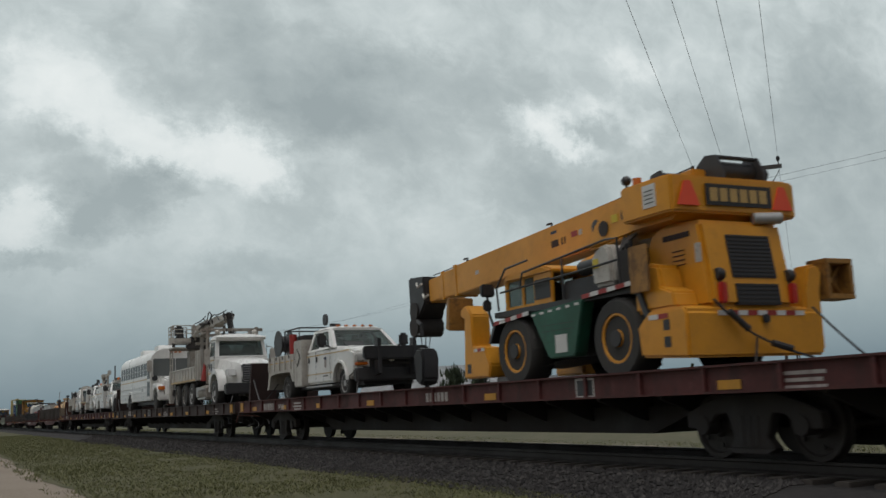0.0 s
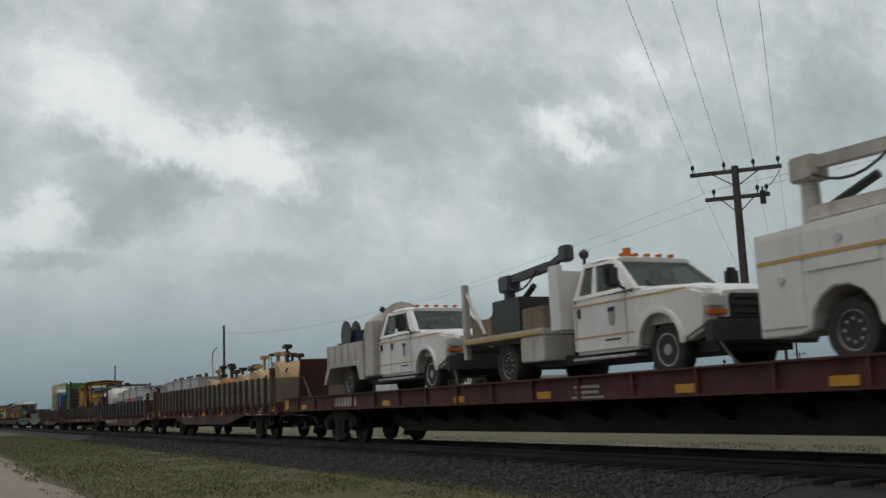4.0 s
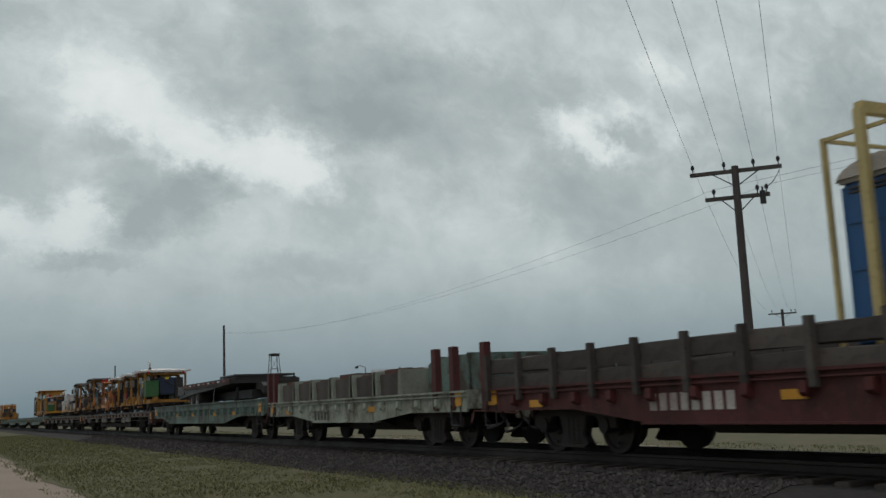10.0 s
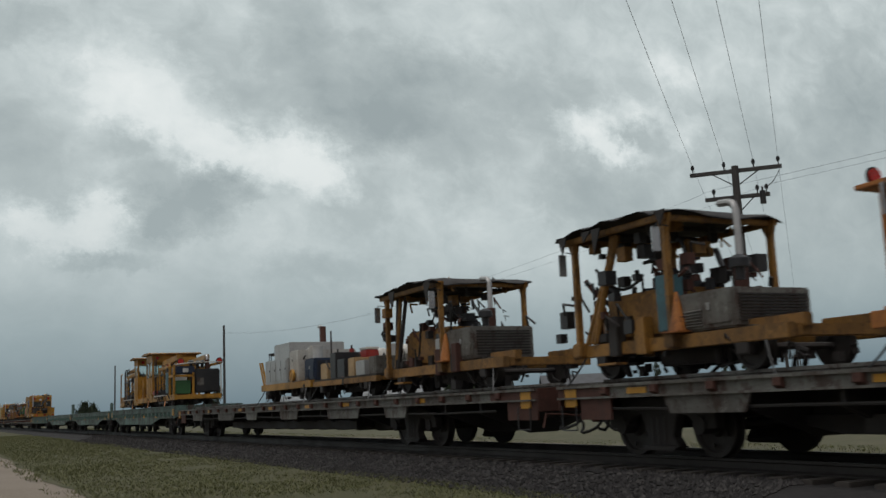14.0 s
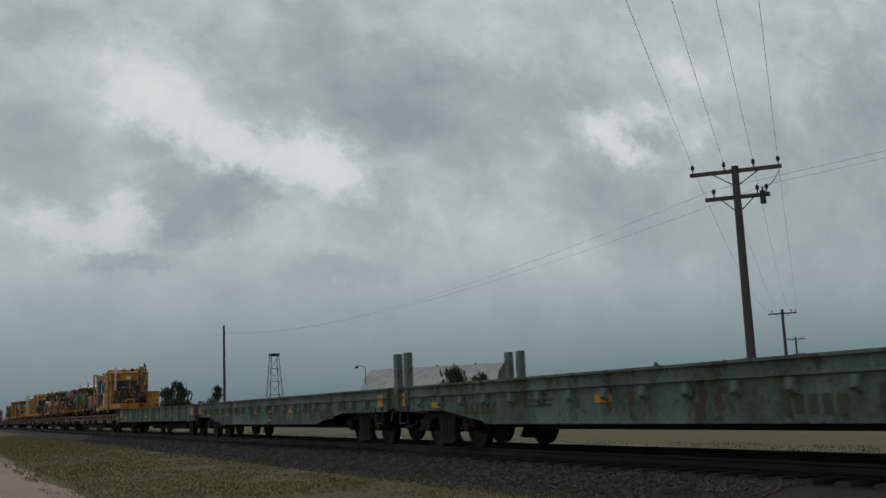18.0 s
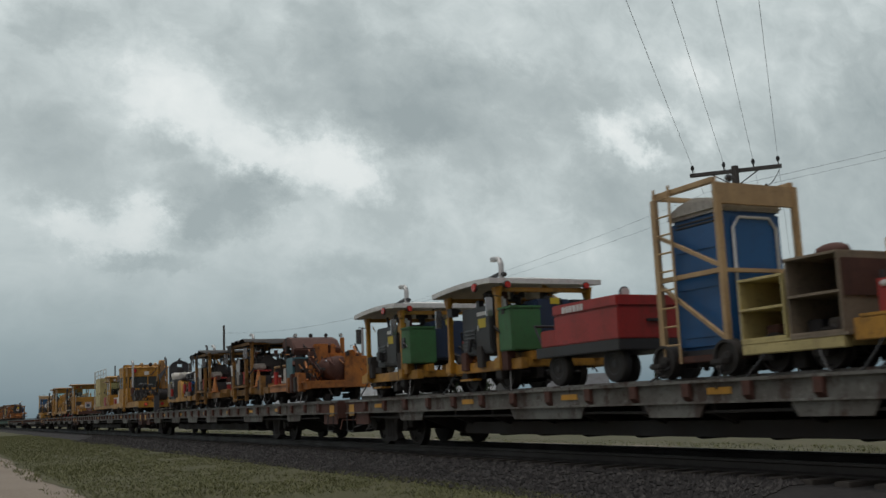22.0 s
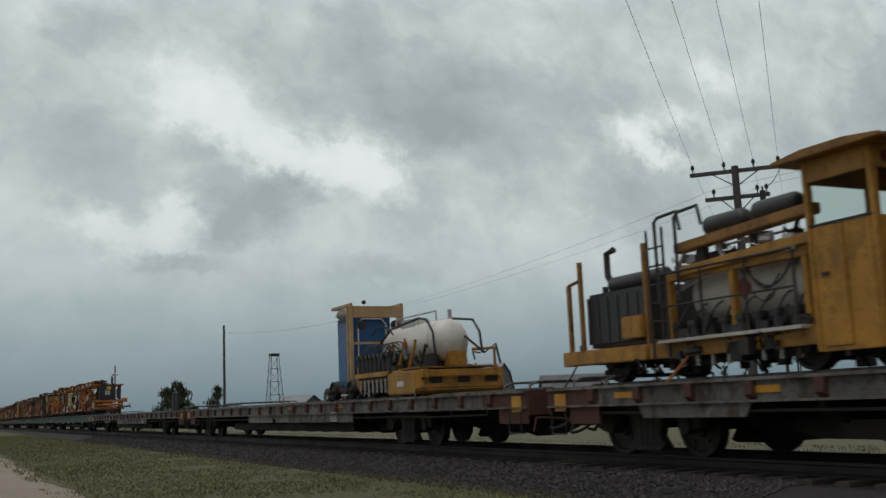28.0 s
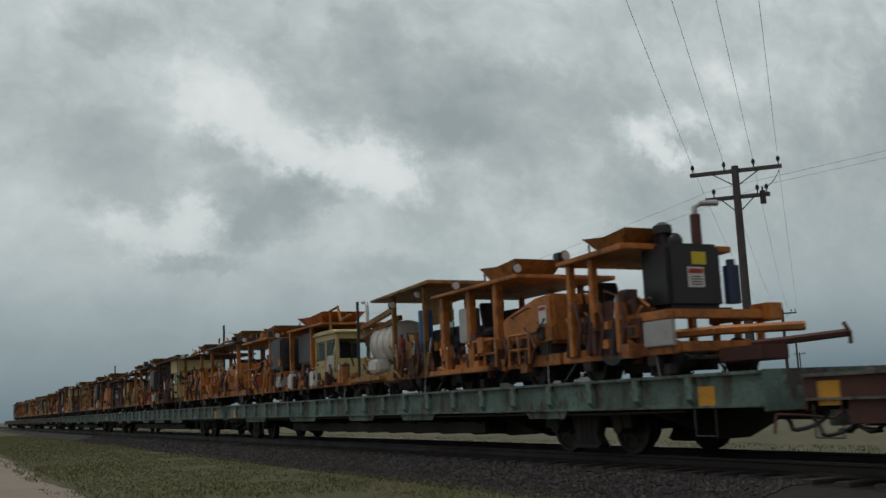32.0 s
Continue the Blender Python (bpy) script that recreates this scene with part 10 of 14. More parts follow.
def canopy_machine(f, r, car, label, body="yellow", roof="canopyw", style="crown", zr=1.95, boxes="std", seed=0, rf=None, rr=None, group="canopied track machines", full=True, wheels=None):
    """A small self-propelled track machine: frame, canopy on posts, engine, tanks, seat, tools."""
    rnd = random.Random(seed)
    p, h = mach("track_machine", f, r, car, label, group)
    mid = (f + r) / 2
    x0, x1 = -h, h
    c0 = x0 + 0.1 if rr is None else rr - mid
    c1 = x1 - 0.3 if rf is None else rf - mid
    under(p, x0 + 0.1, x1 - 0.05, body, wheels or (x0 + 0.9, x1 - 0.9), 0.3)
    L = x1 - x0
    # posts with wide brackets and feet
    px = (c0 + 0.3, c1 - 0.14)
    for i, x in enumerate(px):
        for s in (-1, 1):
            one(p, "canopy_post", body, x - 0.05, x + 0.05, s * 1.08, s * 0.98, 0.5, zr, 0.01)
            one(p, "post_foot", body, x - 0.12, x + 0.12, s * 1.12, s * 0.94, 0.38, 0.6, 0.02)
            bm = B()
            prism(bm, [(x - 0.05, zr - 0.3), (x - 0.2, zr), (x + 0.13, zr), (x + 0.05, zr - 0.3)], *sorted((s * 1.06, s * 1.0)))
            part("gusset", bm, body, p, smooth=False)
        one(p, "canopy_cross_tube", body, x - 0.04, x + 0.04, -1.0, 1.0, zr - 0.1, zr - 0.01)
    if style == "crown":
        crown_roof(p, c0, c1, zr, roof)
        lamp(p, c1 - 0.55, -1.28, zr + 0.02, "redlens", 0.075, "y")
        lamp(p, c1, -0.9, zr + 0.02, "redlens", 0.06)
        lamp(p, c1, 0.9, zr + 0.02, "redlens", 0.06)
        pipe(p, "horn", "black", [(c1 - 1.1, -0.7, zr + 0.25), (c1 - 0.5, -0.75, zr + 0.3), (c1 - 0.3, -0.75, zr + 0.26)], 0.045, 8, "black roof horn")
    elif style == "ragged":
        ragged_roof(p, c0, c1, zr + 0.06, roof, seed)
    else:
        one(p, "canopy_roof", roof, c0, c1, -1.22, 1.22, zr, zr + 0.05, 0.01, "flat sheet canopy")
        for s in (-1, 1):
            one(p, "roof_edge", roof, c0, c1, s * 1.2, s * 1.24, zr - 0.09, zr + 0.04, 0.006)
        lamp(p, c1, -0.9, zr + 0.1, "lens", 0.09)
        lamp(p, c1, 0.9, zr + 0.1, "lens", 0.09)
        lamp(p, c0 + 0.1, -0.95, zr + 0.1, "redlens", 0.08)
    mirror(p, px[1] + 0.1, -1.05, zr - 0.2)
    mirror(p, px[0], -1.05, zr - 0.25)
    ez = 0.58
    if boxes == "std":                       # black engine beside the post, green box and blue tank across the front
        a = px[1] - 1.5
        engine(p, a, a + 1.25, -1.04, 0.3, ez + 0.12, ez + 1.06, "black", True, seed)
        air_cleaner(p, a + 0.45, -0.6, ez + 1.06)
        air_cleaner(p, a + 0.85, -0.2, ez + 1.06)
        exhaust(p, px[1] - 0.3, -0.75, ez + 0.9, zr + 0.6)
        g0 = px[1] + 0.08
        one(p, "tool_box", "contgreen", g0, g0 + 0.5, -1.1, -0.45, ez + 0.12, ez + 0.9, 0.02, "green steel box")
        one(p, "tool_box_lid", "contgreen", g0 - 0.01, g0 + 0.51, -1.11, -0.44, ez + 0.9, ez + 0.95, 0.01)
        one(p, "hydraulic_tank", "navy", g0 - 0.3, g0 + 0.3, -0.42, 0.4, ez + 0.2, ez + 1.1, 0.05, "dark blue hydraulic tank")
        one(p, "tank_cap", "black", g0 - 0.1, g0 + 0.1, -0.1, 0.1, ez + 1.1, ez + 1.18, 0.02)
        one(p, "control_rack", "black", g0 - 0.2, g0 + 0.25, 0.42, 0.85, ez, ez + 1.1, 0.03)
        seat(p, px[0] + 0.35, 0.4, ez - 0.05)
        one(p, "label", "signy", g0 + 0.3, g0 + 0.31, -0.1, 0.1, ez + 1.0, ez + 1.12, 0)
        one(p, "filter_housing", "signw", px[1] - 0.22, px[1] - 0.08, -0.93, -0.78, ez + 0.75, ez + 1.2, 0.05, "white filter canister")
        hoses(p, 6, g0, g0 + 0.5, -0.4, 0.8, ez, ez + 1.2, seed + 9)
    elif boxes == "seat":                    # low black seats, a tall control column by the front post, black engine and tank ahead of it
        one(p, "control_rack", "black", px[1] - 0.42, px[1] - 0.14, -0.95, -0.6, ez - 0.1, zr - 0.12, 0.03, "tall black control column")
        for i in range(2):
            bm = B()
            rod(bm, (px[1] - 0.34 + 0.15 * i, -1.0, ez + 0.72), (px[1] - 0.34 + 0.15 * i, -1.0, ez + 1.08), 0.06, 10)
            part("filter_canister", bm, "dusty", p, "dull white filter canister")
        one(p, "control_panel", "dwhite", px[1] - 0.56, px[1] - 0.34, -0.97, -0.95, ez + 0.3, ez + 0.48, 0.01)
        one(p, "rear_console", "black", px[1] - 0.75, px[1] - 0.45, -0.8, -0.3, ez, ez + 0.85, 0.05, "black console")
        one(p, "engine_block", "black", px[1] + 0.1, px[1] + 0.75, -0.8, 0.5, ez - 0.3, ez + 0.5, 0.06, "black engine block")
        one(p, "engine_cover", "grimy", px[1] + 0.15, px[1] + 0.55, -0.7, 0.2, ez + 0.5, ez + 0.85, 0.05)
        one(p, "hydraulic_tank", "blue" if seed == 3 else "black", px[1] + 0.78, px[1] + 1.1, -0.45, 0.35, ez + 0.35, ez + 0.98, 0.06, "blue hydraulic tank" if seed == 3 else "black hydraulic tank")
        pipe(p, "tank_hoop", "black", [(px[1] + 0.76, -0.3, ez + 0.8), (px[1] + 0.8, -0.3, ez + 1.12), (px[1] + 1.06, -0.3, ez + 1.12), (px[1] + 1.12, -0.3, ez + 0.8)], 0.03, 7)
        railing(p, px[1] + 0.5, px[1] + 1.3, 0.8, ez + 0.6, ez + 1.2, "black", 4, 0.02)
        one(p, "seat_base", "black", px[0] + 0.3, px[0] + 1.0, -0.95, 0.8, ez - 0.05, ez + 0.28, 0.05, "low black seat box")
        bm = B()
        prism(bm, [(px[0] + 0.32, ez + 0.28), (px[0] + 0.3, ez + 0.62), (px[0] + 0.48, ez + 0.7), (px[0] + 0.62, ez + 0.64), (px[0] + 0.98, ez + 0.36), (px[0] + 0.98, ez + 0.28)], -0.85, 0.7, "y", 0.05)
        part("seat_cushion", bm, "black", p, "black seat under a cover")
        one(p, "rear_hood", body, px[0] + 0.6, px[0] + 1.05, 0.3, 0.95, ez + 0.2, ez + 0.74, 0.05, "yellow hood")
        extinguisher(p, px[0] + 0.28, -1.0, ez + 0.1)
        one(p, "step_box", body, px[0] + 0.1, px[1] - 0.6, -1.0, -0.2, 0.44, ez + 0.0, 0.02)
        pipe(p, "control_lever", "black", [(px[0] + 1.1, -0.6, ez), (px[0] + 1.05, -0.62, ez + 0.7), (px[0] + 1.12, -0.62, ez + 0.74)], 0.02, 6)
        tarp_wrap(p, px[0] + 0.05, zr, "ochre", seed)
        exhaust(p, px[1] + 0.2, 0.5, ez + 0.7, zr + 0.4)
        for i in range(3):
            air_cleaner(p, px[1] + 0.1 + 0.22 * i, -0.5 + 0.3 * i, ez + 0.9)
        for i in range(2):
            pipe(p, "lamp_arm", "black", [(c1 - 0.5, -0.9 + 0.5 * i, zr + 0.28), (c1 - 0.2, -0.95 + 0.5 * i, zr + 0.24), (c1 + 0.02, -0.95 + 0.5 * i, zr + 0.08)], 0.02, 6)
            one(p, "work_lamp", "alu", c1 - 0.02, c1 + 0.08, -1.06 + 0.5 * i, -0.84 + 0.5 * i, zr - 0.02, zr + 0.1, 0.02, "square grey work lamp")
        hoses(p, 8, px[1] - 0.1, px[1] + 0.9, -0.98, 0.2, ez, ez + 1.1, seed + 9)
    elif boxes == "tools":                   # white boxes, grey canisters and an upright yellow frame
        for x in (px[0] + 0.45, px[1] - 0.45):
            one(p, "upright_frame", body, x - 0.05, x + 0.05, -1.16, -1.04, 0.15, ez + 1.0, 0.012)
        one(p, "shelf", body, px[0] + 0.4, px[1] - 0.3, -1.15, -0.5, ez + 0.05, ez + 0.12, 0.01)
        one(p, "shelf", "bred", px[0] + 0.5, px[1] + 0.2, -1.0, -0.4, ez + 0.55, ez + 0.6, 0.01)
        one(p, "engine_block", "grimy", px[0] + 0.4, px[1] - 0.1, -0.5, 0.6, ez, ez + 0.95, 0.08)
        one(p, "white_box", "dusty", px[1] - 0.3, px[1] + 0.1, -1.0, -0.55, ez + 0.6, ez + 0.82, 0.05, "dirty white plastic box")
        one(p, "hose_reel", "grimy", px[1] - 0.55, px[1] - 0.05, -0.8, -0.2, ez + 0.62, ez + 1.1, 0.1, "dark hose reel")
        one(p, "glazed_door", "alu", px[0] + 0.72, px[0] + 1.2, -1.12, -1.09, ez + 0.4, ez + 1.05, 0.01, "dull framed inspection door")
        one(p, "black_bin", "black", px[1] + 0.1, px[1] + 0.45, -0.9, -0.4, ez - 0.1, ez + 0.4, 0.02)
        for i in range(3):
            bm = B()
            rod(bm, (px[0] + 0.7 + 0.28 * i, -1.05, ez + 0.15), (px[0] + 0.7 + 0.28 * i, -1.05, ez + 0.7 - 0.1 * i), 0.11, 12)
            part("grey_can", bm, "dusty" if i == 1 else "grimy", p)
        bucket(p, px[0] + 0.3, -1.05, ez + 0.5)
        extinguisher(p, px[1] - 0.6, -1.1, ez + 0.15)
        extinguisher(p, px[0] + 0.1, -0.9, ez + 0.4)
        cone(p, px[1] + 0.5, -0.95, ez)
        cooler(p, px[1] + 0.7, -0.3, ez, "bred")
        one(p, "tool_box", "contgreen", px[1] + 0.9, px[1] + 1.15, 0.4, 1.0, ez, ez + 0.75, 0.02, "green steel box")
        one(p, "ice_chest", "dwhite", px[1] + 0.85, px[1] + 1.25, -0.2, 0.3, ez + 0.1, ez + 0.6, 0.03, "white ice chest")
        exhaust(p, px[0] + 0.1, -0.3, ez + 0.5, zr + 0.42)
        hoses(p, 14, px[0], px[1] + 0.4, -1.1, 0.6, ez + 0.2, zr - 0.1, seed + 9, 0.026)
        one(p, "engine_block", "grimy", px[0] - 0.75, px[0] - 0.05, -0.95, 0.7, ez, ez + 1.1, 0.1, "dark greasy engine block")
        one(p, "hung_coat", "black", px[1] - 0.2, px[1] - 0.1, 0.5, 0.9, zr - 1.0, zr - 0.1, 0.04)
    else:                                    # mixed machinery
        bx = rnd.choice(("grey", "grimy", body))
        engine(p, px[1] + 0.05, px[1] + 1.2, -0.95, 0.5, ez, ez + rnd.uniform(0.5, 0.7), "grey", False, seed)
        one(p, "machine_block", bx, px[0] + 0.4, px[1] - 0.3, -0.75, 0.7, ez, ez + rnd.uniform(0.6, 1.0), 0.06)
        one(p, "electrical_box", rnd.choice(("grey", "alu", "teal")), px[1] - 0.3, px[1] - 0.02, -1.05, -0.75, ez + 0.05, ez + rnd.uniform(0.5, 0.9), 0.015)
        exhaust(p, px[1] + 0.5, -0.1, ez + 0.6, zr + rnd.uniform(0.0, 0.2))
        seat(p, px[1] - 0.6, 0.1, ez)
        air_cleaner(p, px[1] + 0.8, -0.4, ez + 0.7)
        cone(p, px[1] + 0.1, -1.0, ez)
        hoses(p, 14, px[0], px[1] + 0.6, -1.05, 0.6, ez + 0.2, zr - 0.1, seed + 9, 0.028)
        for i in range(3):
            pipe(p, "frame_brace", rnd.choice((body, "grimy")), [(px[0] + rnd.uniform(0, 0.5), -1.0, ez), (px[0] + rnd.uniform(0.2, 1.2), -0.95, zr - 0.1)], 0.05, 6)
    if full:
        fittings(p, px[0] - (0.7 if style == "ragged" else 0), px[1] + 0.4, -1.1, 0.9, ez, ez + (1.2 if style == "ragged" else 0.95), 150 if style == "ragged" else 60, seed + 70, ("grimy", "black", "black", "rust") if style == "ragged" else ("grimy", "black"))
        fittings(p, px[0], px[1], -1.1, 0.9, zr - 0.45, zr - 0.05, 26, seed + 71, (body, "black"))
        valve_bank(p, px[0] + 0.2, px[0] + 0.7, -0.9, ez, 5)
        hoses(p, 12, c0 + 0.4, c1 - 0.2, -1.0, 0.0, ez, ez + 1.0, seed)
        cylinder_ram(p, (x0 + 0.5, -0.7, 0.2), (x0 + 0.7, -0.6, 1.1))
        one(p, "work_frame", body, x1 - 1.0, x1, -0.75, -0.6, 0.5, 0.68)
        one(p, "work_frame", body, x1 - 1.0, x1, 0.6, 0.75, 0.5, 0.68)
        one(p, "step", body, px[0] + 0.7, px[0] + 1.2, -1.22, -1.0, 0.2, 0.24, 0.008)
        clutter(p, px[0] + 0.1, px[0] + 0.9, ez, 2, seed + 5)
        for i in range(3):
            x = rnd.uniform(x0 + 0.5, x1 - 0.5)
            one(p, "bracket", rnd.choice((body, "grimy", "rust")), x - 0.12, x + 0.12, -1.08, -0.9, 0.3 + rnd.uniform(0, 0.2), 0.7 + rnd.uniform(0, 0.3), 0.015)
    return p


# the canopied machines on the first long car
canopy_machine(-207.5, -211.2, "J", "yellow track machine with white canopy, green box and blue tank", zr=1.92, rf=-208.6, rr=-211.1, seed=1)
canopy_machine(-211.6, -215.3, "J", "yellow track machine with white canopy and operator seat", boxes="seat", zr=1.92, rf=-212.9, rr=-215.3, seed=2)
canopy_machine(-216.0, -220.0, "J", "yellow track machine with white canopy and draped post", boxes="seat", zr=1.92, rf=-217.4, rr=-220.05, seed=3)


def orange_hoist_machine(f, r, car, body, label, seed):
    """Open flat canopy on thin posts with an upright engine cabinet in front."""
    p, h = mach("track_machine", f, r, car, label, "open track machines")
    mid = (f + r) / 2
    under(p, -h, h, body, (-h + 0.7, h - 0.7))
    z = 1.95
    bm = B()
    prism(bm, [(-h + 0.05, z), (-h + 0.05, z + 0.06), (-0.5, z + 0.1), (-0.2, z + 0.02), (-0.25, z - 0.06), (-0.55, z + 0.03)], -1.1, 1.1, "y", 0.012)
    part("canopy_roof", bm, body, p, "flat sheet canopy")
    for x in (-h + 0.35, -h + 1.35):
        for y in (-1.0, 1.0):
            pipe(p, "canopy_post", body, [(x, y, 0.5), (x, y, z)], 0.035, 8)
    pipe(p, "canopy_arm", body, [(-0.4, -0.5, z), (0.1, -0.5, 1.3), (0.1, -0.5, 0.6)], 0.09, 6)
    pipe(p, "canopy_arm", body, [(-0.4, 0.6, z), (0.1, 0.6, 1.3), (0.1, 0.6, 0.6)], 0.09, 6)
    for x in (-h + 0.2, -0.4):
        lamp(p, x, -0.95, z + 0.15, "redlens" if x < 0 else "lens", 0.09)
        lamp(p, x, 0.85, z + 0.15, "lens", 0.09)
    engine(p, 0.7, 1.45, -0.98, -0.1, 0.5, 1.42, body, False, seed)
    engine(p, 1.2, h - 0.15, 0.0, 0.9, 0.62, 1.62, body, False, seed + 1)
    one(p, "step_deck", body, -h + 0.2, -h + 1.6, -1.0, 1.0, 0.54, 0.6, 0.01)
    seat(p, -0.1, 0.0, 0.56)
    pipe(p, "exhaust_pipe", "grimy", [(1.0, -0.1, 1.4), (1.05, -0.1, 1.75), (1.3, -0.1, 1.85), (1.5, -0.1, 1.7)], 0.06, 8)
    railing(p, -h + 0.4, -h + 1.4, -1.0, 0.6, 1.0, body, 2)
    mirror(p, -h + 0.6, -1.0, z)
    mirror(p, -0.6, -1.0, z)
    hoses(p, 14, -0.2, h - 0.2, -1.0, 0.1, 0.5, 1.5, seed)
    cylinder_ram(p, (-0.2, -0.8, 0.6), (0.8, -0.8, 1.2))
    cylinder_ram(p, (0.3, -0.6, 0.5), (0.95, -0.6, 1.4))
    valve_bank(p, 0.0, 0.6, -0.85, 0.58)
    for x in (0.1, 0.6, 1.1):
        one(p, "bracket", body, x - 0.1, x + 0.1, -1.05, -0.9, 0.2, 0.75)
    fittings(p, -0.6, h - 0.2, -1.08, 0.8, 0.5, 1.4, 110, seed + 70, (body, "grimy"))
    bm = B()
    lathe_x(bm, -0.5, 0.3, -0.75, 0.85, 0.13, 0.08, 12)
    part("motor", bm, body, p)
    clutter(p, -h + 0.4, -0.3, 0.6, 2, seed)
    return p


orange_hoist_machine(-220.6, -225.0, "J", "orange", "orange track machine with flat canopy and upright engine cabinet", 4)
canopy_machine(-226.2, -231.2, "J", "yellow track machine under a torn dark canopy", "ochre", "grimy", "ragged", 2.35, "mixed", 5, -228.3, -231.1)
canopy_machine(-233.4, -239.2, "K", "track machine under a small dark torn canopy", "ochre", "grimy", "ragged", 2.3, "mixed", 6, -235.8, -239.1)


def parts_cart(f, r, car, seed, body="ochre"):
    """A low rail cart heaped with tanks, boxes and tools."""
    rnd = random.Random(seed)
    p, h = mach("push_cart", f, r, car, "low rail cart loaded with white tanks, boxes and tools", "push carts")
    under(p, -h, h, body, (-h + 0.7, h - 0.7), 0.26, 0.34, 0.14)
    one(p, "deck", "wood", -h + 0.05, h - 0.05, -0.98, 0.98, 0.48, 0.53, 0.005)
    x = -h + 0.4
    i = 0
    while x < h - 0.5:
        w = rnd.uniform(0.4, 0.8)
        hh = rnd.uniform(0.35, 0.95)
        one(p, "crate", rnd.choice(("grey", "alu", "dwhite", "navy", "black", "tan", body)), x, x + w, -0.9, rnd.uniform(-0.3, 0.5), 0.53, 0.53 + hh, 0.02)
        if i % 3 == 1:
            bm = B()
            lathe_x(bm, x, x + 0.9, 0.35, 0.95, 0.36, 0.15)
            part("water_tank", bm, "tankw", p, "stained white tank")
        x += w + rnd.uniform(0.08, 0.3)
        i += 1
    pipe(p, "mast", "grimy", [(-h + 0.5, -0.6, 0.5), (-h + 0.5, -0.6, 1.9)], 0.025, 6)
    hoses(p, 10, -h + 0.3, h - 0.3, -0.95, -0.3, 0.55, 1.4, seed)
    clutter(p, -h + 0.3, h - 0.4, 0.53, 3, seed + 1, -0.75)
    clutter(p, -h + 0.6, h - 0.6, 0.95, 3, seed + 2, -0.3)
    railing(p, -h + 0.1, h - 0.1, 0.95, 0.5, 1.2, body, 4)
    return p


parts_cart(-239.7, -244.4, "K", 7)


def box_body_machine():
    p, h = mach("track_machine", -244.6, -249.6, "K", "grey panelled generator car on a yellow frame")
    under(p, -h, h, "yellow", (-h + 0.8, h - 0.8), 0.32)
    one(p, "enclosure", "alu", -h + 0.5, 0.4, -1.0, 1.0, 0.56, 1.32, 0.02, "pale grey steel enclosure")
    one(p, "enclosure", "alu", -h + 1.2, 0.3, -0.9, 0.9, 1.32, 1.8, 0.02, "raised grey enclosure")
    one(p, "enclosure", "dwhite", 0.45, 1.3, -0.95, 0.9, 0.56, 1.5, 0.03)
    for i in range(4):
        x = -h + 0.6 + i * 0.56
        one(p, "access_panel", "alu", x, x + 0.5, -1.016, -1.0, 0.64, 1.26, 0.006)
        one(p, "latch", "black", x + 0.4, x + 0.45, -1.03, -1.016, 0.95, 1.02, 0)
    engine(p, 1.4, h - 0.2, -0.8, 0.7, 0.56, 1.2, "navy", False, 3)
    for x in (-h + 0.1, -h + 0.35):
        pipe(p, "prop_leg", "yellow", [(x, -0.9, 0.4), (x - 0.2, -1.0, 1.3)], 0.035, 6)
    exhaust(p, 0.0, 0.3, 1.8, 2.3)
    bm = B()
    wheel_shape(bm, (0, 0, 0), 0.3, 0.08, RIM, 16)
    part("hand_wheel", bm, "yellow", p, at=(0.9, -1.02, 0.75))
    hoses(p, 8, 0.4, h - 0.2, -1.0, -0.5, 0.5, 1.4, 8)
    clutter(p, 1.0, h - 0.3, 1.2, 2, 4, -0.5)


box_body_machine()


# ---------------- tie machines: long frames with cabs, white tanks and work heads ----------------
def beams(p, x0, x1, z, mat="yellow", y=1.0):
    for s in (-1, 1):
        one(p, "top_beam", mat, x0, x1, s * y, s * (y - 0.14), z, z + 0.14, 0.012)
    n = max(2, int((x1 - x0) / 1.1))
    for i in range(n + 1):
        x = x0 + 0.07 + (x1 - x0 - 0.14) * i / n
        one(p, "frame_post", mat, x - 0.05, x + 0.05, -y, -y + 0.1, 0.55, z, 0.01)
        if i % 2 == 0:
            one(p, "frame_post", mat, x - 0.05, x + 0.05, y - 0.1, y, 0.55, z, 0.01)
            one(p, "top_cross_beam", mat, x - 0.05, x + 0.05, -y + 0.14, y - 0.14, z + 0.01, z + 0.11, 0.01)


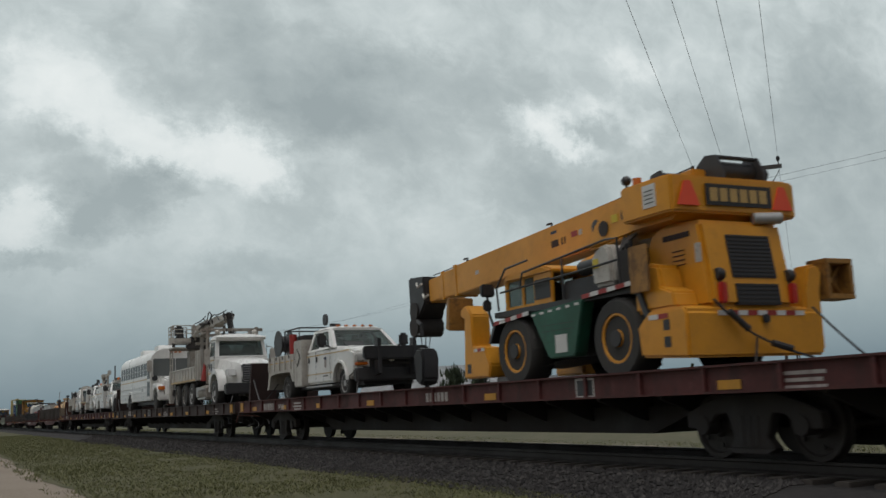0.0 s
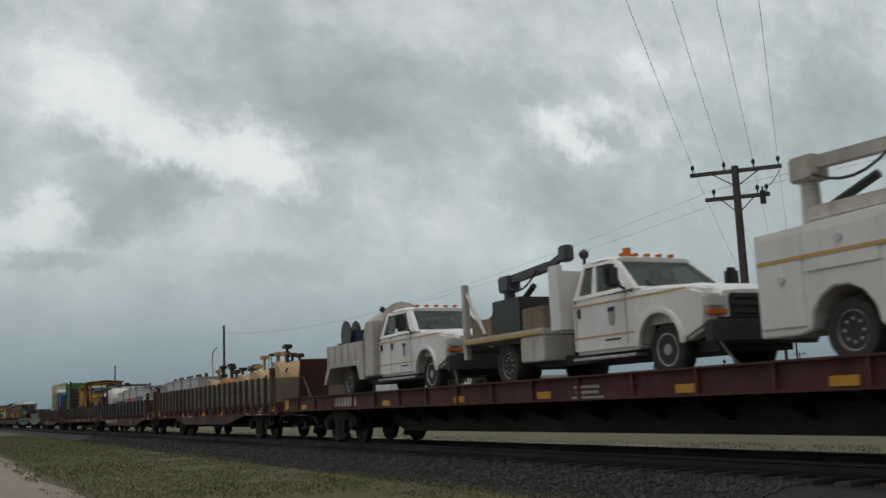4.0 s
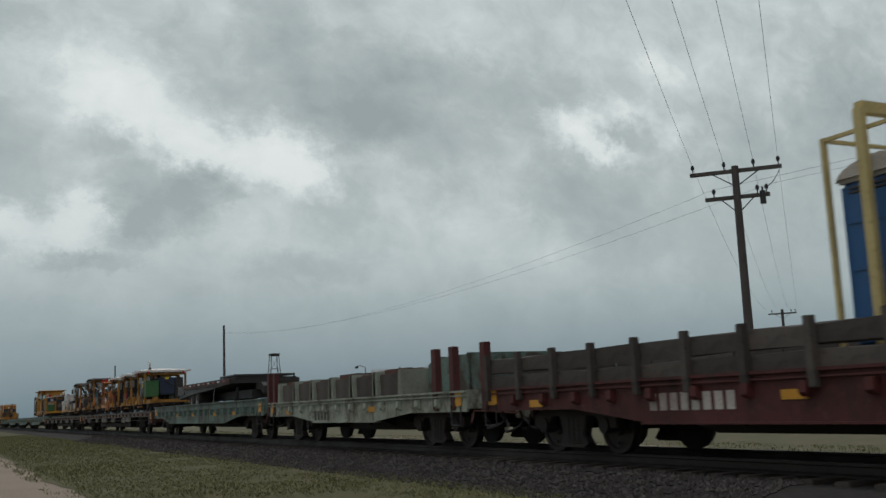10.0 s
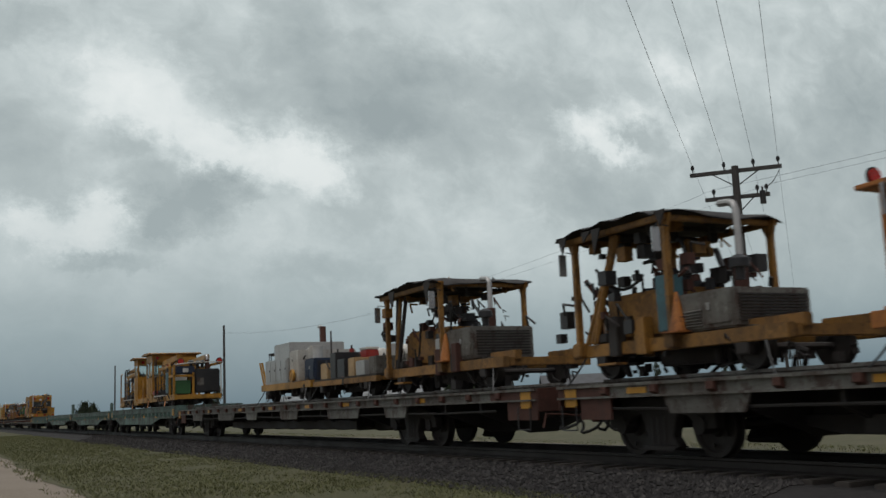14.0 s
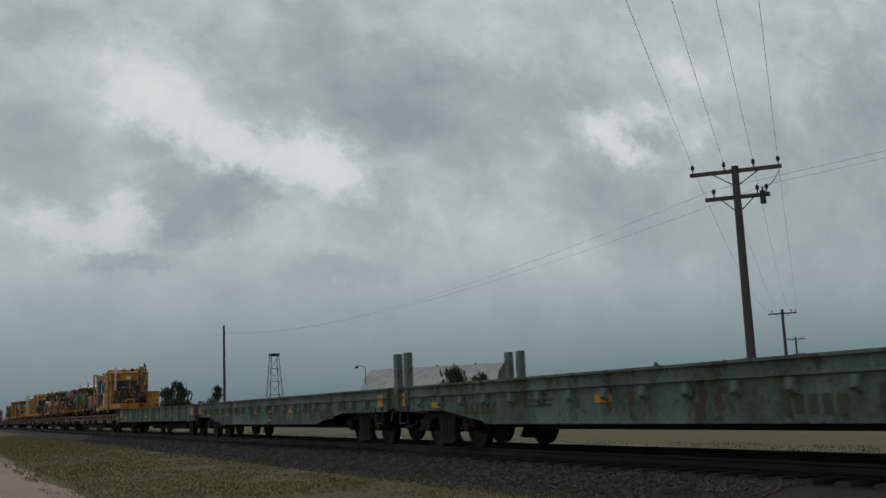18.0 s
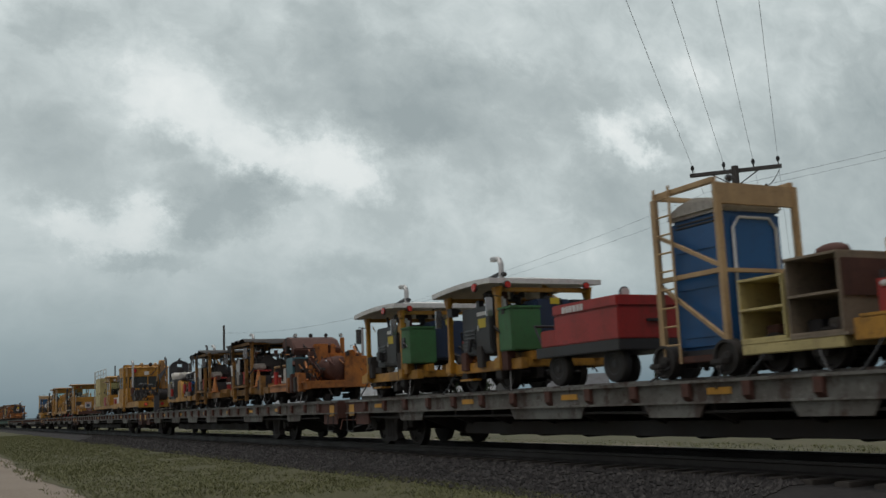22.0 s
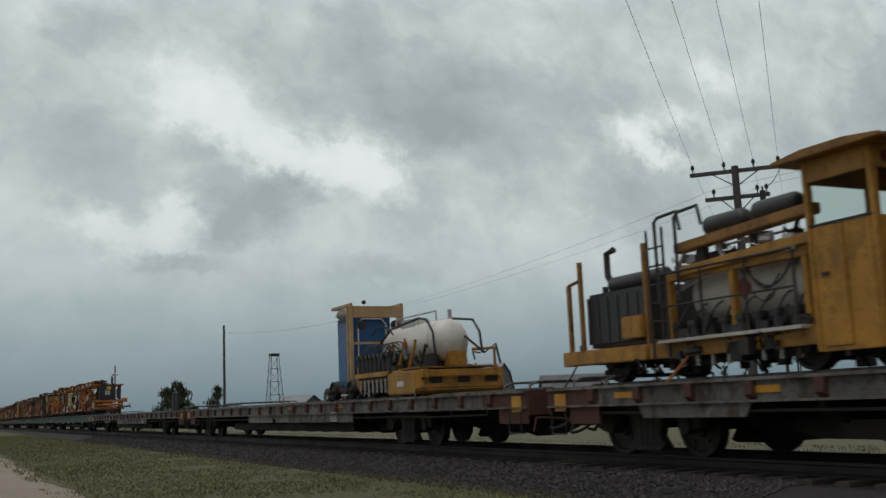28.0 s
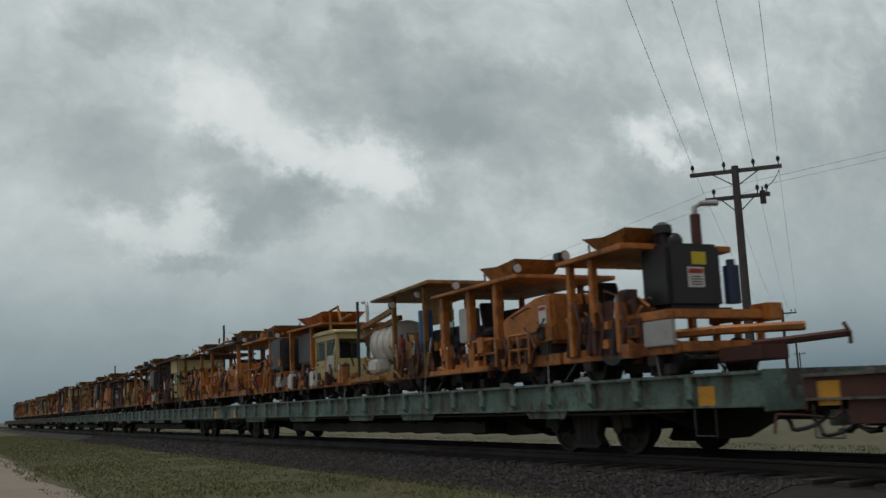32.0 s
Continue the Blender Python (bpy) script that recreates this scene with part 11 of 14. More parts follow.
def white_tank(p, x0, x1, y, z, r, seed=0):
    bm = B()
    lathe_x(bm, x0, x1, y, z, r)
    t = part("tank", bm, "tankw", p, "rust-stained white pressure tank")
    for x in (x0 + 0.4, x1 - 0.4):
        bm = B()
        wheel_shape(bm, (0, 0, 0), r * 1.012, 0.06, [(0.9, -0.5), (1.0, -0.5), (1.0, 0.5), (0.9, 0.5)], 22)
        o = part("band", bm, "alu", t, at=(x, y, z))
        o.rotation_euler = (0, 0, radians(90))
        one(p, "tank_saddle", "grimy", x - 0.06, x + 0.06, y - r * 0.8, y + r * 0.8, 0.5, z - r * 0.6)
    bm = B()
    rod(bm, ((x0 + x1) / 2, y, z + r - 0.03), ((x0 + x1) / 2, y, z + r + 0.1), 0.16, 12)
    part("filler_dome", bm, "tankw", t)
    pipe(t, "guard_rail", "alu", [(x0 + 0.5, y - 0.2, z + r - 0.03), (x0 + 0.5, y - 0.2, z + r + 0.2), (x1 - 0.5, y - 0.2, z + r + 0.2), (x1 - 0.5, y - 0.2, z + r - 0.03)], 0.02, 6)
    xm = (x0 + x1) / 2
    bm = B()
    prism(bm, [(xm - 0.16, z), (xm, z + 0.16), (xm + 0.16, z), (xm, z - 0.16)], y - r - 0.012, y - r + 0.03)
    part("hazard_diamond", bm, "bred", t, "red hazard diamond", smooth=False)
    one(t, "label", "signw", xm + 0.25, xm + 0.7, y - r - 0.01, y - r + 0.03, z - 0.05, z + 0.08, 0)
    return t


def spike_bay(p, x0, x1, seed, tank=True, beam=1.9, r=0.42, mat="yellow", top=True):
    """Framed work bay: tank behind a row of greasy heads, beams, rails and hoses."""
    if tank:
        white_tank(p, x0 + 0.1, x1 - 0.05, -0.3, 1.16, r + 0.08, seed)
        # added dark block by the tank, stands in for the bay's shaded gaps
        one(p, "hydraulic_manifold", "grimy", x0, x1, -0.85, -0.2, 0.3, 0.62, 0.02)
    if top:
        beams(p, x0, x1, beam, mat)
    n = max(4, int((x1 - x0) / 0.32))
    workheads(p, x0 + 0.1, x1 - 0.1, -0.98, 0.16, 0.7, n)
    railing(p, x0 + 0.1, x1 - 0.1, -1.16, 0.56, 1.5, "grimy", 4, 0.018)
    hoses(p, 8, x0 + 0.1, x1 - 0.1, -1.1, -0.85, 0.7, 1.75, seed, 0.016)
    fittings(p, x0 + 0.1, x1 - 0.1, -1.12, -0.85, 0.28, 0.66, 60, seed + 70)
    fittings(p, x0, x1, -1.0, -0.3, 1.55, 1.85, 40, seed + 90, ("alu", "grimy"))
    one(p, "walkway", "dwhite", x0, x1, -1.22, -0.92, 0.5, 0.55, 0.006, "pale step board")
    for i in range(3):
        x = x0 + (x1 - x0) * (i + 0.5) / 3
        bm = B()
        rod(bm, (x, -0.75, beam + 0.02), (x, -0.75, beam + 0.24), 0.1, 12)
        part("air_canister", bm, "black" if i != 1 else "bred", p)


def tie_machine_m():
    p, h = mach("tie_machine", -263.0, -279.6, "M", "long yellow tie handling machine with two cabs and white tanks", "tie machines")
    q = lambda s: s + (263.0 + 279.6) / 2
    under(p, q(-277.3), q(-263.2), "yellow", (q(-264.6), q(-268.0), q(-272.0), q(-276.0)), 0.33, 0.28, 0.24, 1.08)
    # front end: guard frame, green tank, black radiator across the front
    for x in (-263.3, -264.2):
        for y in (-1.12, -0.25):
            one(p, "guard_post", "yellow", q(x) - 0.05, q(x) + 0.05, y, y + 0.1, 0.5, 1.85 if y < -1 else 1.5, 0.01)
    one(p, "guard_rail", "yellow", q(-264.2), q(-263.25), -1.12, -1.02, 1.3, 1.4, 0.01)
    one(p, "guard_rail", "yellow", q(-263.35), q(-263.25), -1.02, -0.15, 1.3, 1.4, 0.01)
    one(p, "hydraulic_tank", "contgreen", q(-264.0), q(-263.4), -0.98, -0.3, 0.55, 1.15, 0.02, "green oil tank")
    one(p, "hydraulic_tank", "navy", q(-264.3), q(-263.4), -0.98, -0.1, 1.45, 1.8, 0.04, "dark blue tank")
    one(p, "badge", "signw", q(-263.4), q(-263.39), -0.65, -0.4, 1.52, 1.7, 0, "white square badge plate")
    e = one(p, "radiator_box", "black", q(-265.2), q(-263.4), -0.1, 1.05, 0.6, 1.66, 0.05, "black engine and radiator box")
    one(e, "access_plate", "grey", q(-263.4), q(-263.38), 0.0, 0.3, 0.9, 1.25, 0.01)
    for i in range(8):
        one(e, "louvre", "black", q(-263.4), q(-263.375), 0.4, 1.0, 0.7 + i * 0.11, 0.76 + i * 0.11, 0)
    one(p, "top_frame", "yellow", q(-265.6), q(-263.2), 0.95, 1.08, 1.85, 1.95, 0.01)
    pipe(p, "front_rail", "dwhite", [(q(-263.2), 1.05, 0.5), (q(-263.2), 1.05, 1.95), (q(-263.3), -0.2, 1.95), (q(-263.3), -1.05, 1.85)], 0.03, 7)
    exhaust(p, q(-264.0), 0.6, 1.6, 2.3, 0.06, -1)
    for x, y in ((-263.8, -0.2), (-264.2, 0.2), (-263.9, 0.35)):
        air_cleaner(p, q(x), y, 1.72)
    lamp(p, q(-263.4), -0.75, 2.0, "redlens", 0.13)
    lamp(p, q(-263.3), 1.0, 2.0, "redlens", 0.13)
    one(p, "battery_box", "teal", q(-264.95), q(-264.4), -1.12, -0.8, 0.62, 1.55, 0.02, "grey green steel cabinet")
    # first work bay
    spike_bay(p, q(-267.3), q(-265.0), 12, True, 1.75)
    for y in (-0.75, 0.55):
        bm = B()
        prism(bm, [(q(-267.6), 1.95), (q(-264.2), 2.12), (q(-264.2), 2.36), (q(-267.6), 2.25)], y, y + 0.22, "y", 0.02)
        part("boom_beam", bm, "tan" if y > 0 else "yellow", p, "pale yellow top boom")
    for i in range(3):
        cylinder_ram(p, (q(-267.0 + i * 0.8), -0.85, 2.0), (q(-266.5 + i * 0.8), -0.85, 1.3), 0.06)
    ladder(p, q(-267.4), -1.12, 0.4, 2.3, "grimy")
    cab(p, q(-270.0), q(-268.4), -1.1, 1.1, 0.4, 1.5, 2.25, 2.62, "yellow", 0.28, "clear", 1, 2, False, False, "ochre")
    one(p, "cab_cabinet", "yellow", q(-268.4), q(-267.7), -0.2, 0.9, 1.2, 2.45, 0.02)
    one(p, "red_tray", "bred", q(-268.3), q(-267.6), -1.1, -0.5, 0.62, 0.8, 0.02, "red tool tray")
    cab(p, q(-273.65), q(-272.6), -1.1, 1.1, 0.2, 1.7, 2.32, 2.62, "yellow", 0.32, "clear", 0, 2, True, True, "ochre")
    one(p, "oval_plate", "rust", q(-272.6), q(-272.585), -0.85, -0.4, 0.75, 1.05, 0)
    one(p, "step_well", "yellow", q(-272.4), q(-270.1), -0.95, 1.0, 0.3, 0.6, 0.01)
    one(p, "machine_block", "grimy", q(-272.0), q(-270.4), -0.4, 0.8, 0.6, 1.3, 0.04)
    one(p, "seat_post", "yellow", q(-271.2), q(-271.0), -1.08, -0.95, 0.4, 1.5, 0.02)
    lamp(p, q(-272.6), -0.8, 2.45, "redlens", 0.07)
    lamp(p, q(-268.4), -0.85, 2.45, "redlens", 0.07)
    spike_bay(p, q(-276.5), q(-273.75), 13, True, 1.75, 0.38)
    ladder(p, q(-276.1), -1.18, 0.2, 2.1, "black")
    for x in (-276.6, -275.9):
        pipe(p, "top_rail", "black", [(q(x), -1.1, 1.85), (q(x), -1.1, 2.2), (q(x + 0.6), -1.1, 2.22), (q(x + 0.6), -1.1, 1.95)], 0.03, 6)
    for z in (1.82, 2.05):
        pipe(p, "top_boom", "yellow" if z < 2 else "ochre", [(q(-276.7), -0.95, z), (q(-273.8), -0.95, z + 0.1)], 0.1, 4)
    bm = B()
    prism(bm, [(q(-276.6), 0.25), (q(-279.4), 0.15), (q(-279.6), 0.22), (q(-279.0), 0.42), (q(-276.6), 0.5)], -0.95, 0.95, "y", 0.02)
    part("nose_ramp", bm, "yellow", p, smooth=False)
    for s in (-0.7, 0.7):
        cylinder_ram(p, (q(-277.2), s, 0.9), (q(-279.0), s, 0.4), 0.08)
    pipe(p, "signal_mast", "ochre", [(q(-279.45), -0.9, 0.3), (q(-279.4), -0.9, 2.06), (q(-279.5), -0.8, 2.1)], 0.045, 4)
    for x, z in ((-277.9, 1.85), (-277.6, 1.6)):
        pipe(p, "hose_stand", "ochre", [(q(x), -0.9, 0.4), (q(x), -0.9, z), (q(x + 0.15), -0.9, z + 0.08), (q(x + 0.5), -0.9, z + 0.06)], 0.04, 6)
    one(p, "tail_box", "ochre", q(-278.9), q(-277.9), -0.95, -0.3, 0.42, 0.75, 0.02)
    for x in (-265.2, -269.5, -274):
        pipe(p, "tie_down_strap", "orange", [(q(x), -1.08, 0.4), (q(x + 0.5), -1.25, -0.18)], 0.03, 4, "orange tie-down strap")


tie_machine_m()


def radiator_pack(p, x0, x1, z0, z1):
    """The black engine box on a machine's tail, with intake, filter and side masts."""
    e = one(p, "radiator_box", "black", x0, x1, -0.95, 0.85, z0 + 0.05, z1, 0.06, "black engine and radiator box")
    for i in range(6):
        one(e, "panel_rib", "black", x0 + 0.1 + i * (x1 - x0 - 0.2) / 6, x0 + 0.13 + i * (x1 - x0 - 0.2) / 6, -0.965, -0.95, z0 + 0.12, z1 - 0.08, 0)
    bm = B()
    lathe_x(bm, x0 + 0.45, x1 + 0.15, -0.7, z1 + 0.12, 0.13, 0.06, 14)
    part("air_filter", bm, "black", e, "black air filter drum")
    pipe(e, "exhaust_pipe", "grimy", [(x0 + 0.55, -0.7, z1), (x0 + 0.35, -0.7, z1 + 0.3), (x0 + 0.35, -0.7, z1 + 0.66), (x0 + 0.55, -0.7, z1 + 0.7)], 0.055, 8, "dark bent exhaust")
    for x in (x0 + 0.12, x0 + 0.3):
        bm = B()
        rod(bm, (x, -0.6, z1), (x, -0.6, z1 + 0.14), 0.05, 10)
        part("filler_cap", bm, "black", e)
    for x, z in ((x0 - 0.3, z1 + 0.2), (x0 + 0.05, z1 + 0.55), (x1 + 0.02, z1 + 0.6)):
        pipe(p, "corner_mast", "ochre", [(x, -1.05, z0 - 0.2), (x, -1.05, z)], 0.045, 4)
    pipe(p, "mast_rail", "ochre", [(x0 - 0.3, -1.05, z1 + 0.2), (x0 + 0.05, -1.05, z1 + 0.25)], 0.03, 6)
    one(p, "tool_box", "yellow", x1 - 0.55, x1 - 0.05, -1.14, -0.8, z0 + 0.12, z0 + 0.46, 0.02, "yellow tool box")
    one(p, "side_rail", "yellow", x0 - 0.35, x1, -1.12, -1.0, z0 - 0.22, z0 - 0.02, 0.02)


def top_cage(p, x0, x1, z):
    """Tyre-like air reservoirs, doubled booms and bent rails over a work bay."""
    for dz, m in ((-0.35, "yellow"), (0.0, "ochre")):
        bm = B()
        prism(bm, [(x0, z + dz), (x1, z + dz + 0.12), (x1, z + dz + 0.26), (x0, z + dz + 0.14)], -1.05, -0.85, "y", 0.015)
        part("top_boom", bm, m, p, "yellow top boom")
    for a in (0.08, 0.45):
        bm = B()
        lathe_x(bm, x0 + (x1 - x0) * a + 0.2, x0 + (x1 - x0) * a + 1.05, -0.75, z + 0.32 + 0.08 * a, 0.15, 0.1, 14)
        part("air_reservoir", bm, "black", p, "black air reservoir")
    for x in (x0 - 0.25, x0 + 0.2):
        pipe(p, "bent_rail", "black", [(x, -1.16, z - 0.7), (x, -1.16, z + 0.5), (x + 0.08, -1.16, z + 0.56), (x + 0.5, -1.16, z + 0.58), (x + 0.56, -1.16, z + 0.3)], 0.026, 7)
    for k7 in range(3):
        pipe(p, "pipe_run", "alu", [(x0 - 0.2, -0.9 + 0.1 * k7, z - 0.55 + 0.08 * k7), (x0 + 0.5, -0.95, z - 0.4 + 0.06 * k7), (x1, -0.9, z - 0.28 + 0.06 * k7)], 0.022, 6)


def tie_machine_u1():
    p, h = mach("tie_machine", -424.0, -432.3, "U", "yellow spike driving machine with front cab and white tank", "tie machines")
    q = lambda s: s + (424.0 + 432.3) / 2
    under(p, q(-432.2), q(-425.7), "yellow", (q(-426.6), q(-431.2)), 0.33, 0.3, 0.24, 1.08)
    cab(p, q(-427.0), q(-425.75), -1.1, 1.1, 0.2, 1.5, 2.14, 2.42, "yellow", 0.3, "clear", 0, 2, True, True, "ochre")
    one(p, "window_plate", "signw", q(-427.06), q(-427.0), -1.0, -0.7, 1.7, 2.3, 0.01)
    one(p, "oval_plate", "grimy", q(-425.75), q(-425.735), -0.9, -0.5, 0.85, 1.15, 0.01)
    for y in (-0.98, 0.98):
        pipe(p, "hand_rail", "dwhite", [(q(-425.5), y, 0.4), (q(-425.4), y, 1.5), (q(-425.7), y, 1.65)], 0.022, 6)
    for i, y in enumerate((-0.7, 0.0, 0.7)):
        bm = B()
        prism(bm, [(q(-425.75), 0.15), (q(-425.75), 0.65), (q(-425.1), 0.55), (q(-424.2), 0.36), (q(-424.2), 0.16)], y - 0.14, y + 0.14, "y", 0.02)
        part("buffer_arm", bm, "yellow" if i != 1 else "rust", p)
    for y in (-0.55, 0.5):
        bm = B()
        lathe_x(bm, q(-425.3), q(-424.9), y, 0.72, 0.17, 0.06, 14)
        part("front_motor", bm, "tan", p)
        cylinder_ram(p, (q(-425.7), y * 1.5, 0.8), (q(-424.5), y * 1.5, 0.4), 0.07)
    one(p, "front_beam", "rust", q(-424.25), q(-424.05), -0.9, 0.9, 0.15, 0.38)
    hoses(p, 10, q(-425.7), q(-424.2), -0.9, 0.6, 0.3, 0.85, 21)
    spike_bay(p, q(-429.7), q(-426.9), 22, True, 1.35, 0.42)
    ladder(p, q(-429.5), -1.15, 0.3, 2.1, "grimy")
    one(p, "panel", "ochre", q(-430.4), q(-429.85), -1.12, -1.06, 0.5, 1.2, 0.01, "dull yellow side panel")
    top_cage(p, q(-429.9), q(-427.05), 1.72)
    one(p, "battery_box", "yellow", q(-431.2), q(-430.5), -1.12, -0.7, 0.7, 1.0, 0.02)
    radiator_pack(p, q(-432.25), q(-430.7), 0.5, 1.42)
    for s in (-1, 1):
        one(p, "step", "yellow", q(-432.1), q(-431.3), s * 1.18, s * 1.0, 0.42, 0.48, 0.006)
    for x in (-426.0, -428.8, -431.5):
        pipe(p, "tie_down_strap", "bred", [(q(x), -1.08, 0.3), (q(x - 0.5), -1.25, -0.18)], 0.025, 4, "red tie-down strap")


def tie_machine_u2():
    p, h = mach("tie_machine", -432.3, -448.4, "U", "yellow two-cab tie machine with large white tank", "tie machines")
    q = lambda s: s + (432.3 + 448.4) / 2
    under(p, q(-448.2), q(-432.5), "yellow", (q(-434.2), q(-438.6), q(-443.0), q(-447.0)), 0.33, 0.3, 0.24, 1.08)
    white_tank(p, q(-436.6), q(-432.7), -0.35, 1.1, 0.5, 31)
    one(p, "red_band", "bred", q(-434.0), q(-433.75), -0.52, -0.2, 0.9, 1.1, 0.01)
    for x in (-432.6, -434.5, -436.2):
        for y in (-1.1, 1.0):
            one(p, "frame_post", "yellow", q(x) - 0.06, q(x) + 0.06, y, y + 0.1, 0.4, 1.95, 0.01)
    for y in (-0.9, 0.7):
        bm = B()
        prism(bm, [(q(-437.3), 1.7), (q(-432.6), 1.82), (q(-432.6), 2.0), (q(-437.3), 1.9)], y, y + 0.2, "y", 0.02)
        part("boom_beam", bm, "tan" if y > 0 else "yellow", p, "pale yellow top boom")
    workheads(p, q(-438.0), q(-435.6), -0.98, 0.16, 0.78, 7)
    hoses(p, 12, q(-438.0), q(-434.2), -1.1, -0.5, 0.7, 1.7, 32)
    one(p, "tool_box", "yellow", q(-434.8), q(-433.9), -1.12, -0.75, 0.5, 0.85, 0.02)
    railing(p, q(-434.4), q(-433.0), -1.1, 0.5, 1.8, "yellow", 3, 0.03)
    ladder(p, q(-438.0), -1.12, 0.4, 2.2, "grimy")
    cab(p, q(-440.2), q(-438.6), -1.1, 1.1, 0.3, 1.5, 2.2, 2.55, "yellow", 0.25, "clear", 1, 2, True, False, "ochre")
    cab(p, q(-442.65), q(-441.6), -1.1, 1.1, 0.2, 1.7, 2.25, 2.52, "yellow", 0.3, "clear", 0, 2, True, True, "ochre")
    one(p, "step_well", "yellow", q(-441.5), q(-440.3), -0.95, 1.0, 0.3, 0.6, 0.01)
    one(p, "machine_block", "grimy", q(-441.4), q(-440.5), -0.4, 0.8, 0.6, 1.3, 0.04)
    spike_bay(p, q(-445.5), q(-442.75), 33, True, 1.4, 0.42)
    ladder(p, q(-445.5), -1.14, 0.3, 2.2, "grimy")
    top_cage(p, q(-445.2), q(-442.6), 1.78)
    radiator_pack(p, q(-447.65), q(-445.9), 0.52, 1.45)
    for x in (-434, -439.5, -445):
        pipe(p, "tie_down_strap", "orange", [(q(x), -1.08, 0.3), (q(x - 0.5), -1.25, -0.18)], 0.025, 4, "orange tie-down strap")


tie_machine_u1()
tie_machine_u2()


# ---------------- yellow crane-cab machines ----------------
def crane_cab_machine(f, car, seed, label, tail):
    p = rides("crane_machine", f - 5.0, DECK[car] + 0.2, label, "track machine", "crane-cab machines")
    q = lambda d: 5.0 - d                     # metres back from the front end
    under(p, q(tail), q(0.0), "yellow", (q(1.6), q(7.6)), 0.36, 0.3, 0.26, 1.12)
    one(p, "front_beam", "yellow", q(0.12), q(0.0), -1.12, 1.12, 0.24, 0.6, 0.02)
    for y in (-0.75, 0.1, 0.95):
        lamp(p, q(0.0), y, 0.42, "redlens" if y > 0 else "slow", 0.08)
    one(p, "deck_plate", "yellow", q(tail - 0.1), q(0.1), -1.12, 1.12, 0.56, 0.6, 0.005)
    one(p, "counter_box", "yellow", q(1.1), q(0.02), 0.3, 1.12, 0.62, 1.2, 0.02)
    one(p, "box_lid", "yellow", q(1.12), q(0.0), 0.28, 1.14, 1.2, 1.24, 0.01)
    for y in (-0.7, -0.2, 0.3):
        one(p, "frame_rail", "yellow", q(2.6), q(0.3), y - 0.05, y + 0.05, 0.66, 0.76, 0.01)
    for x in (0.5, 1.0, 1.5):
        one(p, "frame_rail", "yellow", q(x) - 0.05, q(x) + 0.05, -0.7, 0.4, 0.78, 0.86, 0.01)
    railing(p, q(1.6), q(0.5), -0.3, 0.6, 1.1)
    # folded knuckle boom
    one(p, "boom_pedestal", "yellow", q(1.9), q(1.3), -0.15, 0.4, 0.6, 1.0, 0.03)
    up = [(q(1.65), 0.9), (q(1.0), 1.85), (q(0.62), 2.55), (q(0.42), 2.74), (q(0.2), 2.74), (q(0.05), 2.6)]
    bm = B()
    prism(bm, up + [(q(0.1), 2.42), (q(0.3), 2.52), (q(0.45), 2.45), (q(0.8), 1.75), (q(1.3), 0.85)], 0.0, 0.26, "y", 0.02)
    part("boom", bm, "yellow", p, "folded yellow knuckle boom")
    bm = B()
    prism(bm, [(q(0.32), 2.62), (q(0.08), 2.7), (q(-0.1), 2.0), (q(-0.28), 1.2), (q(-0.12), 1.15), (q(0.08), 1.8)], 0.03, 0.23, "y", 0.02)
    part("stick", bm, "ochre", p, "lower boom stick")
    cylinder_ram(p, (q(1.15), -0.02, 0.95), (q(0.5), -0.02, 2.1), 0.05, "black")
    cylinder_ram(p, (q(0.5), 0.3, 2.3), (q(-0.05), 0.3, 1.6), 0.06, "black")
    for i in range(6):
        o = 0.05 * i
        pipe(p, "hose", "hose", [(q(1.45 - o), 0.3, 1.2), (q(1.0 - o), 0.3, 1.9), (q(0.62 - o * 0.5), 0.3, 2.55 + o * 0.3), (q(0.36 - o * 0.4), 0.3, 2.86 + o * 0.2), (q(0.1 - o), 0.3, 2.78),
             (q(0.0 - o), 0.3, 2.3), (q(-0.15 - o * 1.6), -0.1, 1.95 - o), (q(-0.3 - o), -0.1, 1.6), (q(-0.1 + o), -0.1, 1.2)], 0.024, 6, "looped black hydraulic hose")
    bm = B()
    prism(bm, [(q(-0.2), 1.25), (q(-0.35), 0.95), (q(-0.2), 0.66), (q(0.1), 0.62), (q(0.25), 0.9), (q(0.05), 1.2)], -0.1, 0.35, "y", 0.04)
    part("grapple", bm, "grimy", p, "dark steel grapple")
    hoses(p, 8, q(1.6), q(0.1), -0.4, 0.5, 0.7, 1.7, seed + 3, 0.024)
    # engine and filters before the cab
    one(p, "engine_block", "black", q(3.2), q(2.0), -0.85, 0.1, 0.6, 1.25, 0.08, "black engine block")
    for x, y, z in ((2.3, -0.6, 1.25), (2.8, -0.3, 1.25), (2.3, -0.1, 1.2)):
        air_cleaner(p, q(x), y, z)
    for i in range(3):
        bm = B()
        rod(bm, (q(2.1 + 0.3 * i), -0.95, 0.7), (q(2.1 + 0.3 * i), -0.95, 1.0), 0.07, 10)
        part("filter_can", bm, "grimy" if i else "grey", p)
    exhaust(p, q(2.9), -0.95, 0.9, 2.85, 0.06, -1)
    one(p, "guard_post", "yellow", q(3.0), q(2.9), -1.08, -1.0, 0.6, 1.85, 0.01)
    fittings(p, q(3.2), q(0.2), -1.05, 0.6, 0.6, 1.15, 110, seed + 70)
    hoses(p, 12, q(3.3), q(1.6), -1.0, 0.3, 0.7, 1.5, seed)
    # cab: front window band, side column, rear cabin
    cab(p, q(4.5), q(3.6), -1.12, 1.12, 0.3, 1.38, 2.02, 2.48, "yellow", 0.03, "tint", 0, 2, False, False)
    lamp(p, q(3.58), -0.75, 2.35, "redlens", 0.11)
